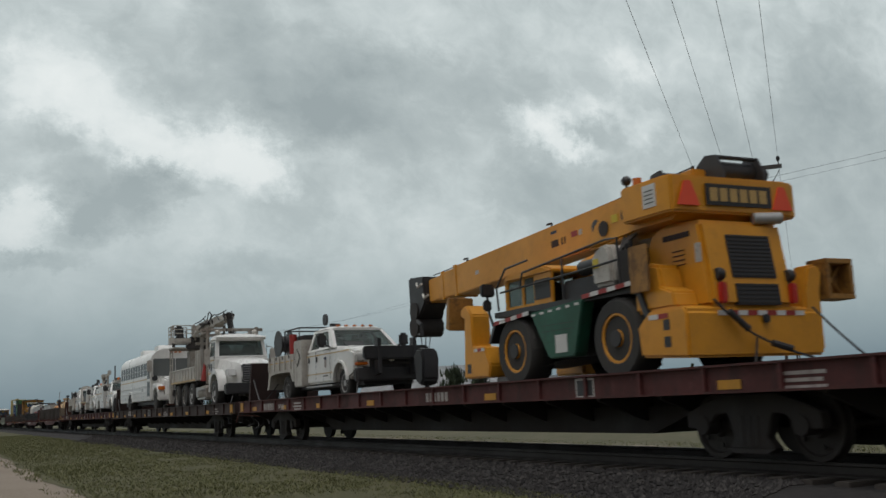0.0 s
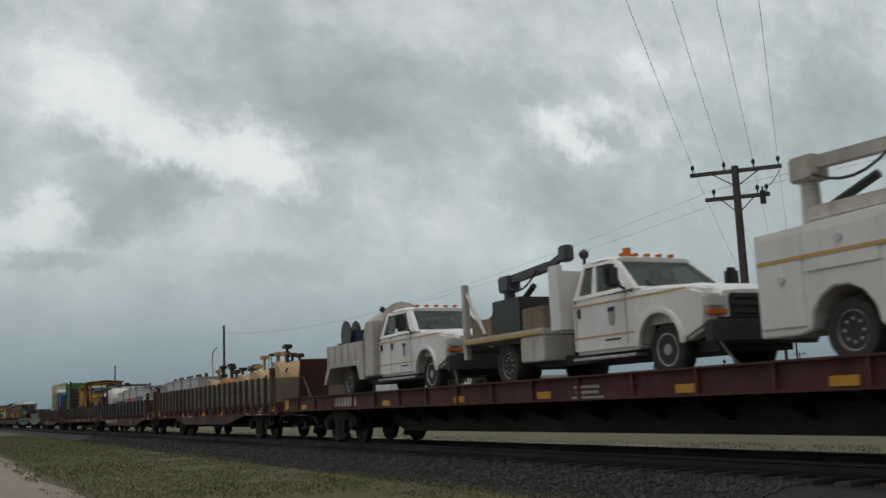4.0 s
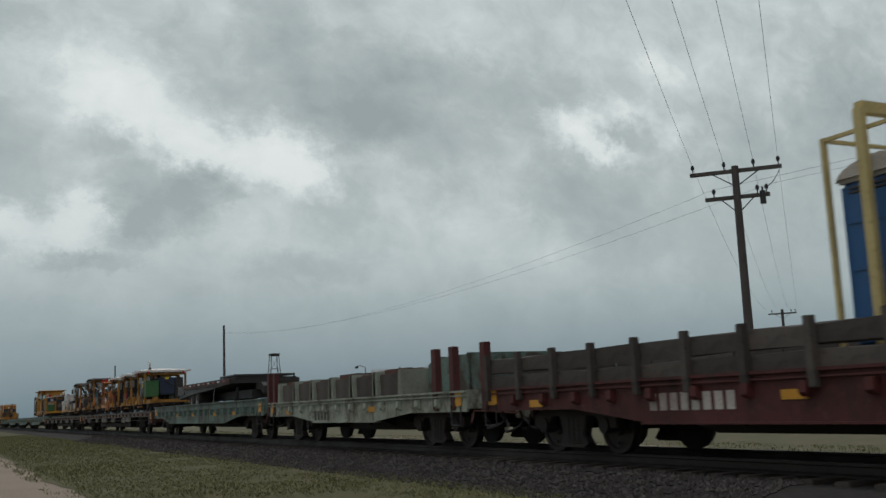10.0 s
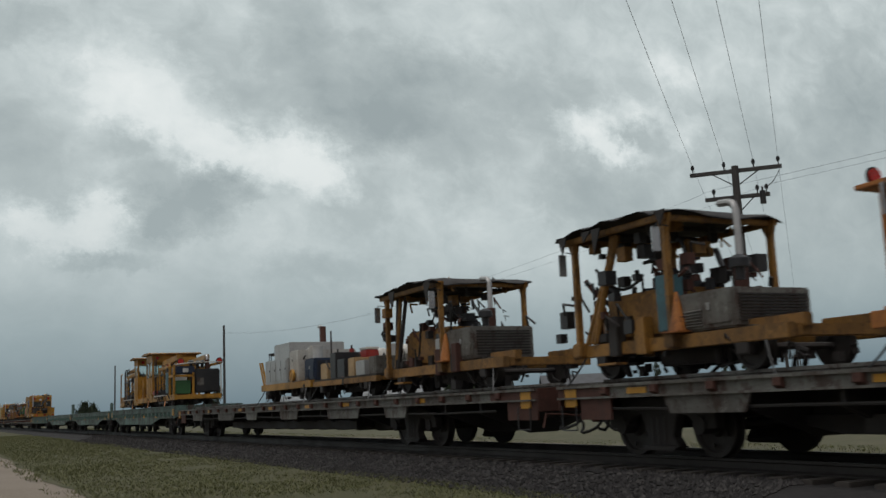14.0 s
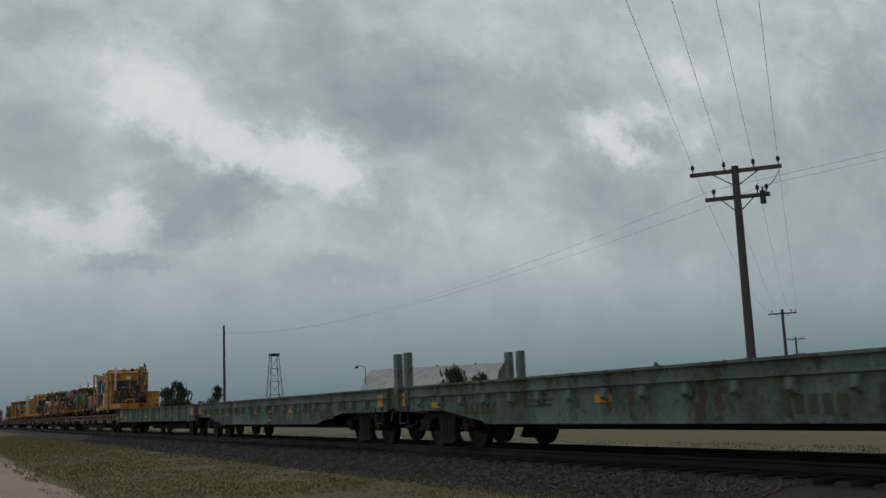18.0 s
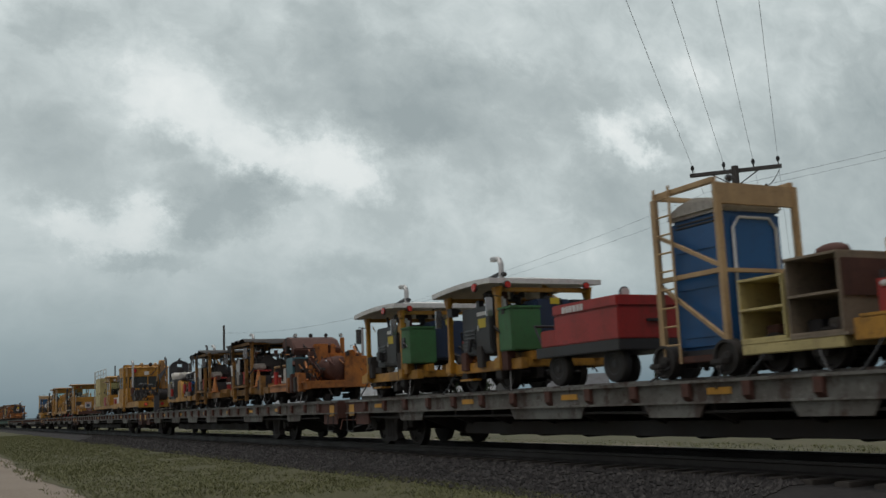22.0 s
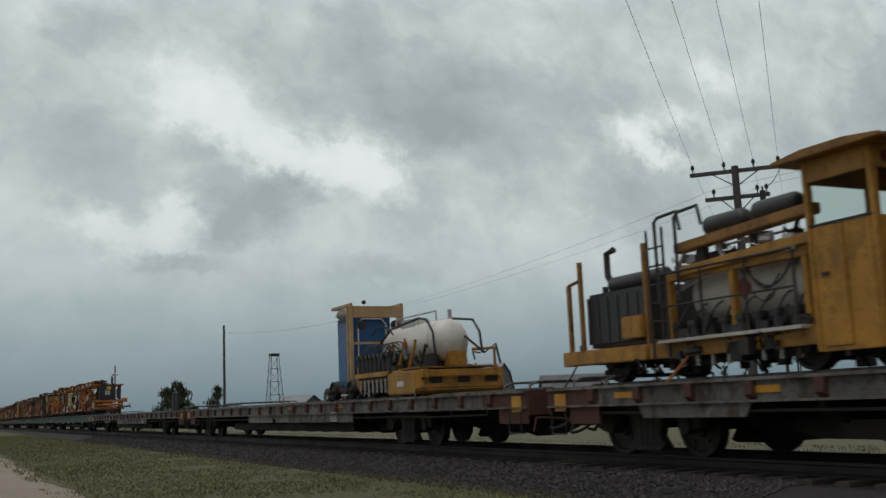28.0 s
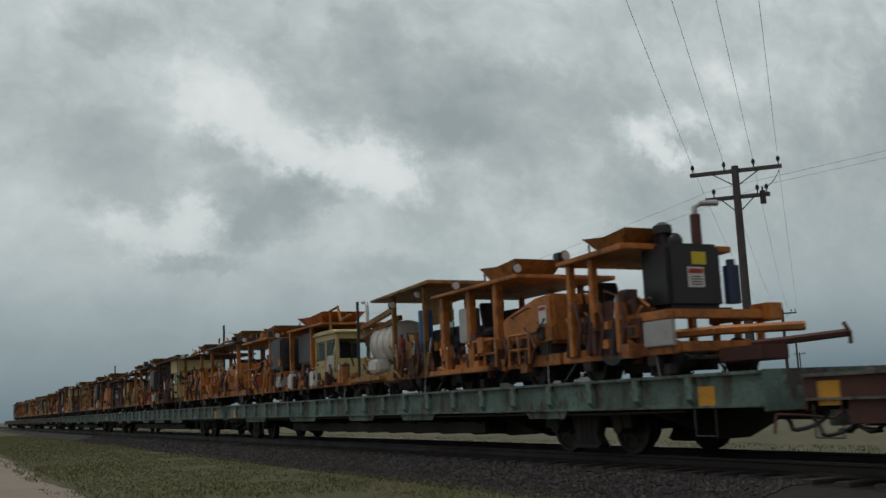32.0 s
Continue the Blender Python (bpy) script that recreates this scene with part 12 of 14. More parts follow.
    lamp(p, q(3.58), 0.75, 2.35, "redlens", 0.11)
    one(p, "badge", "signw", q(3.6), q(3.585), -0.2, 0.05, 2.1, 2.3, 0)
    pipe(p, "roof_cable", "black", curve_pts((q(3.57), 0.1, 2.1), (q(3.57), 0.5, 2.55), 0.1, 6), 0.02, 5)
    one(p, "side_column", "yellow", q(4.62), q(4.42), -1.22, -1.08, 0.1, 2.72, 0.02)
    one(p, "roof_bow", "yellow", q(4.62), q(4.42), -1.2, 1.2, 2.6, 2.72, 0.015)
    cab(p, q(6.9), q(4.6), -1.08, 1.08, 0.3, 1.42, 2.05, 2.52, "yellow", 0.02, "tint", 2, 2, False, False)
    for i in range(3):
        x = q(6.75 - i * 0.72)
        for z in (1.72,):
            one(p, "window_bar", "dwhite", x, x + 0.5, -1.095, -1.08, z, z + 0.025, 0)
    one(p, "badge", "signw", q(5.2), q(4.8), -1.11, -1.09, 0.95, 1.35, 0, "white badge plate")
    bm = B()
    prism(bm, [(q(5.12), 1.0), (q(5.0), 1.25), (q(4.88), 1.0)], -1.118, -1.11)
    part("badge_mark", bm, "navy", p, smooth=False)
    one(p, "roof_sheet", "dwhite", q(5.9), q(4.7), -0.6, 0.5, 2.62, 2.68, 0.01)
    for i, (x, y) in enumerate(((3.9, -0.3), (3.9, 0.2), (4.1, 0.5), (3.8, 0.8), (5.6, -0.8))):
        bm = B()
        bmesh.ops.create_uvsphere(bm, u_segments=10, v_segments=7, radius=0.11, matrix=Matrix.Translation((q(x), y, 2.7)))
        part("roof_horn", bm, "grimy" if i % 2 else "tan", p)
    mirror(p, q(5.4), -1.1, 2.2)
    # rear deck
    bm = B()
    box(bm, q(7.5), q(7.05), -1.05, -0.55, 0.62, 1.45, 0.1)
    part("water_tank", bm, "tankw", p, "white plastic water tank")
    bucket(p, q(8.0), -0.85, 0.6)
    clutter(p, q(tail - 0.1), q(8.2), 0.6, 2, seed, -0.8)
    one(p, "rear_shelf", "yellow", q(tail - 0.1), q(7.6), -0.6, 0.9, 1.0, 1.05, 0.01)
    for x in (tail - 0.15, 7.7):
        for y in (-0.55, 0.85):
            one(p, "shelf_post", "yellow", q(x) - 0.03, q(x) + 0.03, y - 0.03, y + 0.03, 0.6, 1.5, 0.006)
    for i in range(3):
        one(p, "parts_box", ("rust", "grey", "dwhite")[i], q(tail - 0.2 - 0.35 * i), q(tail - 0.5 - 0.35 * i), -0.5, 0.1, 1.05, 1.3 + 0.08 * i, 0.015)
    for x in (0.4, 4.0, 8.0):
        pipe(p, "tie_down_chain", "black", [(q(x), -1.12, 0.35), (q(x + 0.5), -1.3, -0.17)], 0.018, 5)
    return p


crane_cab_machine(-340.3, "Q", 41, "yellow rail crane machine with folded boom and dark-windowed cab", 8.8)
crane_cab_machine(-396.1, "S", 42, "yellow rail crane machine with folded boom and dark-windowed cab", 9.2)


def framed_toilet(s, car, braced):
    p = rides("framed_toilet", s, DECK[car] + 0.2, "blue portable toilet in a braced tan frame with a ladder" if braced else "blue portable toilet in a tan lifting frame on rail cart", "portable toilet", "framed toilets", y=-0.25)
    under(p, -0.9, 0.95, "rust", (-0.6, 0.7), 0.24, 0.2, 0.1, 0.75)
    tz = 0.3 if braced else 0.2
    toilet(p, 0.0 if braced else -0.3, 0.0, tz, 0)
    h = 2.66 if braced else 2.4
    for x in ((-0.68, 0.68) if braced else (0.42, 0.62)):
        for y in (-0.72, 0.72):
            one(p, "frame_post", "tan", x - 0.045, x + 0.045, y - 0.045, y + 0.045, 0.25, h, 0.008)
    for y in (-0.72, 0.72):
        one(p, "frame_rail", "tan", -0.68 if braced else -0.75, 0.66, y - 0.04, y + 0.04, h, h + 0.08, 0.008)
        if braced:
            one(p, "frame_rail", "tan", -0.64, 0.64, y - 0.03, y + 0.03, 1.4, 1.47, 0.006)
            for a, b in (((-0.64, 2.1), (0.64, 1.5)), ((-0.64, 1.35), (0.64, 0.5))):
                pipe(p, "brace", "tan", [(a[0], y, a[1]), (b[0], y, b[1])], 0.035, 4)
    one(p, "header_plate", "tan", 0.64, 0.7, -0.68, 0.68, h - 0.3, h, 0.006, "tan header plate")
    one(p, "frame_cross", "tan", 0.64, 0.7, -0.68, 0.68, 1.4, 1.46, 0.006)
    one(p, "frame_cross", "tan", -0.72, -0.64, -0.68, 0.68, h, h + 0.07, 0.006)
    if braced:
        ladder(p, -0.42, -0.79, 0.2, 2.8, "tan", 0.34)
    else:
        lamp(p, 0.66, -0.45, 1.9, "grimy", 0.1)
        lamp(p, 0.66, 0.5, 1.9, "grimy", 0.1)
        one(p, "catch_tray", "ochre", 0.7, 1.3, -0.4, 0.6, 0.75, 1.0, 0.03)
        pipe(p, "tray_post", "ochre", [(1.0, 0.1, 0.3), (1.0, 0.1, 0.76)], 0.04, 6)
    bm = B()
    bmesh.ops.create_uvsphere(bm, u_segments=10, v_segments=6, radius=0.06, matrix=Matrix.Translation((0.5, -0.3, h + 0.12)))
    part("top_knob", bm, "black", p)
    return p


framed_toilet(-352.0, "Q", True)
framed_toilet(-458.9, "V", False)


def shelf_cart(f, r, car):
    """A low rail cart with two open-fronted plywood shelf units, facing the near side."""
    p, h = mach("shelf_cart", f, r, car, "rail cart with open cream plywood shelves, rust stained", "push carts")
    under(p, -h, h, "cream", (-h + 0.35, h - 0.45), 0.26, 0.24, 0.14, 1.05)
    for i, (x0, x1, hh) in enumerate(((-h, -0.05, 1.2), (0.0, h, 1.36))):
        def board(*q):
            one(p, "shelf_board", "palewood" if i else "cream", *q, 0.004)
        for z in (0.42, 0.42 + (hh - 0.42) / 2, hh):
            board(x0, x1, -1.05, 0.3, z, z + 0.035)
        for x in (x0, x1 - 0.035):
            board(x, x + 0.035, -1.04, 0.3, 0.455, hh)
        board(x0 + 0.035, x1 - 0.035, 0.27, 0.3, 0.455, hh)
        board(x0, x1 + 0.06, -1.05, 0.9, 0.38, 0.42)
    one(p, "end_panel", "rust", h, h + 0.02, -1.0, 0.3, 0.85, 1.3, 0, "rust stained end panel")
    for i in range(4):
        one(p, "stored_part", ("rust", "grimy", "black", "grey")[i], -h + 0.2 + i * 0.35, -h + 0.45 + i * 0.35, -0.8, -0.2, 0.46, 0.62, 0.02)
    bm = B()
    bmesh.ops.create_icosphere(bm, subdivisions=2, radius=0.16, matrix=Matrix.Translation((0.4, -0.6, 1.45)) @ Matrix.Diagonal((1.6, 1, 0.7, 1)))
    part("rusty_lump", bm, "rust", p)


shelf_cart(-349.3, -351.0, "Q")


def job_box_cart():
    p, h = mach("job_box_cart", -353.8, -356.3, "Q", "red steel job box on a black wheeled cart", "job box carts")
    x0, x1 = -h, h
    one(p, "cart_frame", "black", x0, x1, -0.95, 0.95, 0.5, 0.68, 0.015)
    for x in (x0 + 0.45, x1 - 0.4):
        for y in (-0.8, 0.8):
            road_wheel(p, x, y, 0.3, 0.16, "black")
    b = one(p, "job_box", "bred", x0 + 0.65, x1, -0.95, 0.4, 0.68, 1.2, 0.015, "red steel job box")
    one(p, "lid", "bred", x0 + 0.63, x1 + 0.02, -0.97, 0.42, 1.2, 1.38, 0.02)
    one(p, "small_box", "bred", x0 + 0.1, x0 + 0.6, -0.9, 0.2, 0.68, 0.98, 0.02)
    for i in range(6):
        one(b, "lettering_bar", "signw", x0 + 0.95 + i * 0.11, x0 + 1.03 + i * 0.11, -0.978, -0.968, 1.22, 1.33, 0)
    one(b, "handle", "black", x1, x1 + 0.04, -0.4, -0.1, 0.95, 1.0, 0.01)
    lamp(p, x1 - 0.4, -0.5, 1.46, "lens", 0.08)
    pipe(p, "push_bar", "black", [(x0 + 0.05, -0.8, 0.65), (x0 - 0.25, -0.8, 1.1), (x0 - 0.25, 0.8, 1.1), (x0 + 0.05, 0.8, 0.65)], 0.025, 6)


job_box_cart()
canopy_machine(-356.7, -359.9, "Q", "yellow track machine with white canopy, black engine and green box", zr=1.95, rf=-357.3, rr=-359.8, seed=51)
canopy_machine(-361.2, -364.7, "Q", "yellow track machine with white canopy, black engine and green box", zr=1.95, rf=-361.8, rr=-364.3, seed=52)

# the ragged machines on the next car
def orange_mast_machine(f, r, car, body, label, seed):
    """Orange machine with a tall hydraulic mast head, a grey green box and a round engine."""
    p, h = mach("track_machine", f, r, car, label, "open track machines")
    under(p, -h, h, body, (-h + 0.6, h - 0.7))
    one(p, "deck", body, -h, h, -1.05, 1.05, 0.54, 0.6, 0.01)
    one(p, "front_plate", body, h - 0.08, h, 0.2, 1.1, 0.5, 1.3, 0.015)
    bm = B()
    lathe_x(bm, h - 1.4, h - 0.1, 0.1, 0.95, 0.38, 0.15, 18)
    part("engine_drum", bm, "rust", p, "rust-stained round engine housing")
    one(p, "engine_shroud", body, h - 1.5, h - 0.35, 0.1, 1.0, 0.6, 1.42, 0.08)
    one(p, "hydraulic_tank", "teal", h - 1.75, h - 1.1, -1.05, -0.5, 0.62, 1.35, 0.03, "grey green hydraulic tank")
    one(p, "tank_front", "grimy", h - 1.1, h - 1.05, -1.0, -0.55, 0.66, 1.3, 0.01)
    for y in (-0.9, -0.4, 0.4, 0.9):
        one(p, "mast_post", "grimy" if y < 0 else body, h - 2.1, h - 1.98, y - 0.06, y + 0.06, 0.5, 2.0, 0.015)
    bm = B()
    prism(bm, [(h - 2.45, 1.72), (h - 2.4, 1.95), (h - 2.0, 2.02), (h - 1.5, 1.9), (h - 1.2, 1.6), (h - 1.3, 1.4), (h - 1.7, 1.72)], -0.95, 0.55, "y", 0.03)
    part("mast_head", bm, "rust", p, "rust brown mast head")
    one(p, "mast_body", body, h - 1.8, h - 1.2, -0.35, 0.4, 0.6, 1.75, 0.05)
    for y in (-0.7, -0.2, 0.3, 0.8):
        lamp(p, h - 1.9, y, 2.06, "lens" if abs(y) > 0.5 else "grimy", 0.05)
    cylinder_ram(p, (h - 1.9, -0.7, 0.7), (h - 1.9, -0.7, 1.8), 0.07, body)
    cylinder_ram(p, (h - 1.1, -0.2, 0.7), (h - 0.5, -0.2, 1.2), 0.07, body)
    pipe(p, "antenna", "alu", [(h - 0.3, 0.9, 1.3), (h - 0.3, 0.9, 2.15)], 0.04, 7)
    one(p, "ice_chest", "dwhite", -h + 0.9, -h + 1.7, -0.9, -0.3, 0.6, 0.85, 0.03, "white ice chest")
    one(p, "chest_body", "teal", -h + 0.9, -h + 1.7, -0.88, -0.32, 0.55, 0.72, 0.03)
    extinguisher(p, -h + 0.4, -0.9, 0.6)
    pipe(p, "rear_bar", "ochre", [(-h + 0.2, -0.9, 0.6), (-h + 0.3, -0.9, 1.15), (-h + 1.8, -0.9, 1.15)], 0.04, 6)
    one(p, "machine_block", body, -h + 0.3, -h + 1.2, -0.2, 0.8, 0.6, 1.05, 0.04)
    fittings(p, h - 2.2, h - 0.1, -1.08, 0.9, 0.5, 1.6, 140, seed + 70, (body, "rust", "grimy"))
    hoses(p, 18, h - 2.3, h - 0.3, -1.0, 0.5, 0.6, 1.9, seed, 0.026)
    pipe(p, "big_hose", "hose", [(h - 2.2, -0.95, 1.7), (h - 2.45, -1.0, 1.2), (h - 2.6, -0.9, 0.7)], 0.04, 6)
    for i in range(4):
        one(p, "bracket", (body, "rust", "grimy")[i % 3], h - 1.6 + 0.35 * i, h - 1.4 + 0.35 * i, -1.12, -0.9, 0.3, 0.75 + 0.1 * (i % 2), 0.02)


orange_mast_machine(-368.9, -372.6, "R", "orange", "orange track machine with teal box, tall head and red cooler", 61)
canopy_machine(-372.7, -377.6, "R", "yellow track machine under a torn dark canopy, hung with boxes", "ochre", "grimy", "ragged", 2.15, "tools", 62, -374.4, -377.3)
canopy_machine(-379.1, -384.0, "R", "yellow track machine under a sagging dark canopy with bucket", "ochre", "grimy", "ragged", 2.15, "tools", 63, -380.45, -383.2)


def hooded_machine():
    p, h = mach("track_machine", -384.25, -389.0, "R", "yellow track machine with black hooded tower and white bags")
    q = lambda s: s + (384.25 + 389.0) / 2
    under(p, -h, h, "yellow", (q(-388.0), q(-384.9)), 0.33)
    for y0, y1, pts in ((-1.06, -0.72, [(-1.06, 0.5), (-1.06, 2.02), (-0.9, 2.2), (-0.72, 2.26), (-0.72, 0.5)]), (-0.46, -0.12, [(-0.46, 0.5), (-0.46, 2.26), (-0.28, 2.2), (-0.12, 2.0), (-0.12, 0.5)])):
        bm = B()
        prism(bm, pts, q(-388.5), q(-388.2), "x", 0.03)
        part("tower_cheek", bm, "black", p, "black steel tower cheek")
    one(p, "tower_cap", "black", q(-388.48), q(-388.22), -0.72, -0.46, 2.12, 2.3, 0.04)
    one(p, "tower_web", "grimy", q(-388.42), q(-388.28), -0.72, -0.46, 0.5, 1.98, 0.02)
    one(p, "cap_knob", "black", q(-388.4), q(-388.3), -0.64, -0.54, 2.29, 2.4, 0.03)
    for i in range(2):
        bm = B()
        bmesh.ops.create_icosphere(bm, subdivisions=3, radius=0.5)
        for v in bm.verts:
            d = v.co.copy()
            v.co = Vector((q(-387.68) + d.x * 0.75 * (1 - 0.3 * i), -0.82 + 0.42 * i + d.y * 0.55, 1.54 + 0.02 * i + max(-0.17, min(0.12, d.z * 0.6)) + 0.09 * noise.noise(d * 4.0 + Vector((i, 0, 0)))))
        part("white_bag", bm, "tankw", p, "slumped white bag")
    one(p, "grey_cabinet", "greysteel", q(-388.05), q(-387.15), -1.06, -0.35, 0.5, 1.38, 0.03, "dark grey steel cabinet")
    for i in range(3):
        one(p, "cabinet_door", "greysteel", q(-388.0 + 0.29 * i), q(-387.74 + 0.29 * i), -1.085, -1.06, 0.56, 1.32, 0.01)
        bm = B()
        rod(bm, (q(-387.92 + 0.32 * i), -1.15, 0.62), (q(-387.92 + 0.32 * i), -1.15, 1.2 - 0.25 * (i == 2)), 0.065, 12)
        part("gas_cylinder", bm, ("dusty", "dusty", "bred")[i], p, "strapped gas cylinder")
        one(p, "label", ("signy", "signw", "signw")[i], q(-387.8 + 0.29 * i), q(-387.75 + 0.29 * i), -1.1, -1.085, 1.05, 1.28, 0)
    bm = B()
    prism(bm, [(q(-386.9), 0.5), (q(-386.9), 1.26), (q(-386.7), 1.32), (q(-386.15), 1.2), (q(-385.95), 0.9), (q(-385.95), 0.5)], -0.98, 0.1, "y", 0.03)
    part("yellow_hood", bm, "yellow", p, "sloping yellow hood")
    one(p, "hood_lid", "grimy", q(-386.8), q(-386.3), -0.9, 0.0, 1.33, 1.38, 0.01)
    pipe(p, "boom_post", "black", [(q(-384.6), -0.6, 0.7), (q(-384.6), -0.6, 1.66)], 0.09, 4, "square black boom post")
    one(p, "tool_box", "teal", q(-386.3), q(-385.9), 0.3, 0.75, 0.7, 1.35, 0.02, "grey green tool box")
    pipe(p, "top_boom", "grimy", [(q(-386.45), -0.6, 1.48), (q(-386.1), -0.6, 1.52), (q(-384.3), -0.6, 1.6)], 0.075, 6)
    one(p, "boom_cradle", "black", q(-386.5), q(-386.0), -0.72, -0.48, 1.4, 1.58, 0.04)
    one(p, "engine_block", "grimy", q(-386.2), q(-384.6), -0.7, 0.7, 0.55, 1.15, 0.08, "dark greasy engine block")
    pipe(p, "exhaust_pipe", "black", [(q(-384.75), -0.15, 1.1), (q(-384.75), -0.15, 2.62), (q(-384.82), -0.15, 2.7), (q(-385.0), -0.15, 2.72)], 0.045, 8, "thin black exhaust pipe")
    one(p, "pump_housing", "grimy", q(-385.7), q(-384.9), -0.5, 0.6, 0.8, 1.35, 0.06, "dark pump housing")
    fittings(p, q(-385.9), q(-384.4), -0.95, 0.6, 0.7, 1.5, 60, 645, ("grimy", "black", "red"))
    extinguisher(p, q(-384.5), -0.95, 0.75)
    extinguisher(p, q(-385.3), -1.0, 0.7)
    one(p, "low_deck", "grimy", q(-386.3), q(-384.2), -0.8, 0.7, 0.5, 0.8, 0.03, "greasy low deck")
    fittings(p, q(-386.3), q(-384.2), -0.95, 0.7, 0.55, 0.95, 60, 641)
    one(p, "jerry_can", "blue", q(-385.0), q(-384.8), -0.85, -0.6, 0.75, 1.2, 0.04, "blue plastic can")
    bucket(p, q(-385.5), -0.85, 0.6)
    one(p, "battery_tray", "dusty", q(-385.1), q(-384.7), -1.02, -0.6, 0.55, 0.75, 0.02)
    hoses(p, 8, q(-386.0), q(-384.3), -1.05, -0.3, 0.5, 1.2, 64)
    pipe(p, "coupler_bar", "grimy", [(q(-388.8), -0.4, 0.5), (q(-389.4), -0.4, 0.1)], 0.03, 6)


hooded_machine()


def scaffold_cab_machine():
    p, h = mach("track_machine", -405.6, -414.4, "S", "cream and yellow cab machine with scaffold rails on the roof")
    q = lambda s: s + (405.6 + 414.4) / 2
    under(p, -h, h, "yellow", (q(-406.6), q(-412.0)), 0.33)
    cab(p, q(-408.0), q(-406.6), -1.1, 1.1, 0.56, 1.2, 2.0, 2.25, "yellow", 0.1, "clear", 1, 2, False, False)
    one(p, "green_panel", "teal", q(-408.3), q(-407.4), -0.3, 0.9, 1.2, 1.9, 0.02, "sea green panel")
    one(p, "cream_locker", "cream", q(-413.2), q(-411.0), -1.05, 1.0, 0.56, 2.4, 0.02, "cream steel locker body")
    for i in range(3):
        one(p, "locker_door", "cream", q(-413.15 + 0.72 * i), q(-412.5 + 0.72 * i), -1.068, -1.05, 0.65, 2.3, 0.008)
        one(p, "latch", "black", q(-412.16 + 0.82 * i), q(-412.1 + 0.82 * i), -1.085, -1.068, 1.3, 1.45, 0)
    one(p, "dark_bay", "grimy", q(-410.3), q(-408.5), -0.6, 0.9, 0.56, 1.6, 0.03)
    one(p, "red_box", "bred", q(-409.8), q(-409.0), -1.0, -0.6, 0.56, 1.1, 0.02)
    one(p, "canopy", "ochre", q(-410.3), q(-408.4), -1.0, 1.0, 2.05, 2.12, 0.01)
    railing(p, q(-413.3), q(-408.6), -1.05, 2.3, 2.9, "dwhite", 5, 0.02)
    railing(p, q(-413.3), q(-408.6), 1.0, 2.3, 2.9, "dwhite", 5, 0.02)
    pipe(p, "scaffold_post", "dwhite", [(q(-413.4), -1.1, 0.4), (q(-413.4), -1.1, 2.9)], 0.03, 6)
    hoses(p, 10, q(-410.3), q(-408.5), -1.0, -0.5, 0.6, 1.9, 71)
    lamp(p, q(-406.6), -0.8, 2.1, "lens", 0.08)
    clutter(p, q(-406.2), q(-405.3), 0.56, 2, 72)


scaffold_cab_machine()


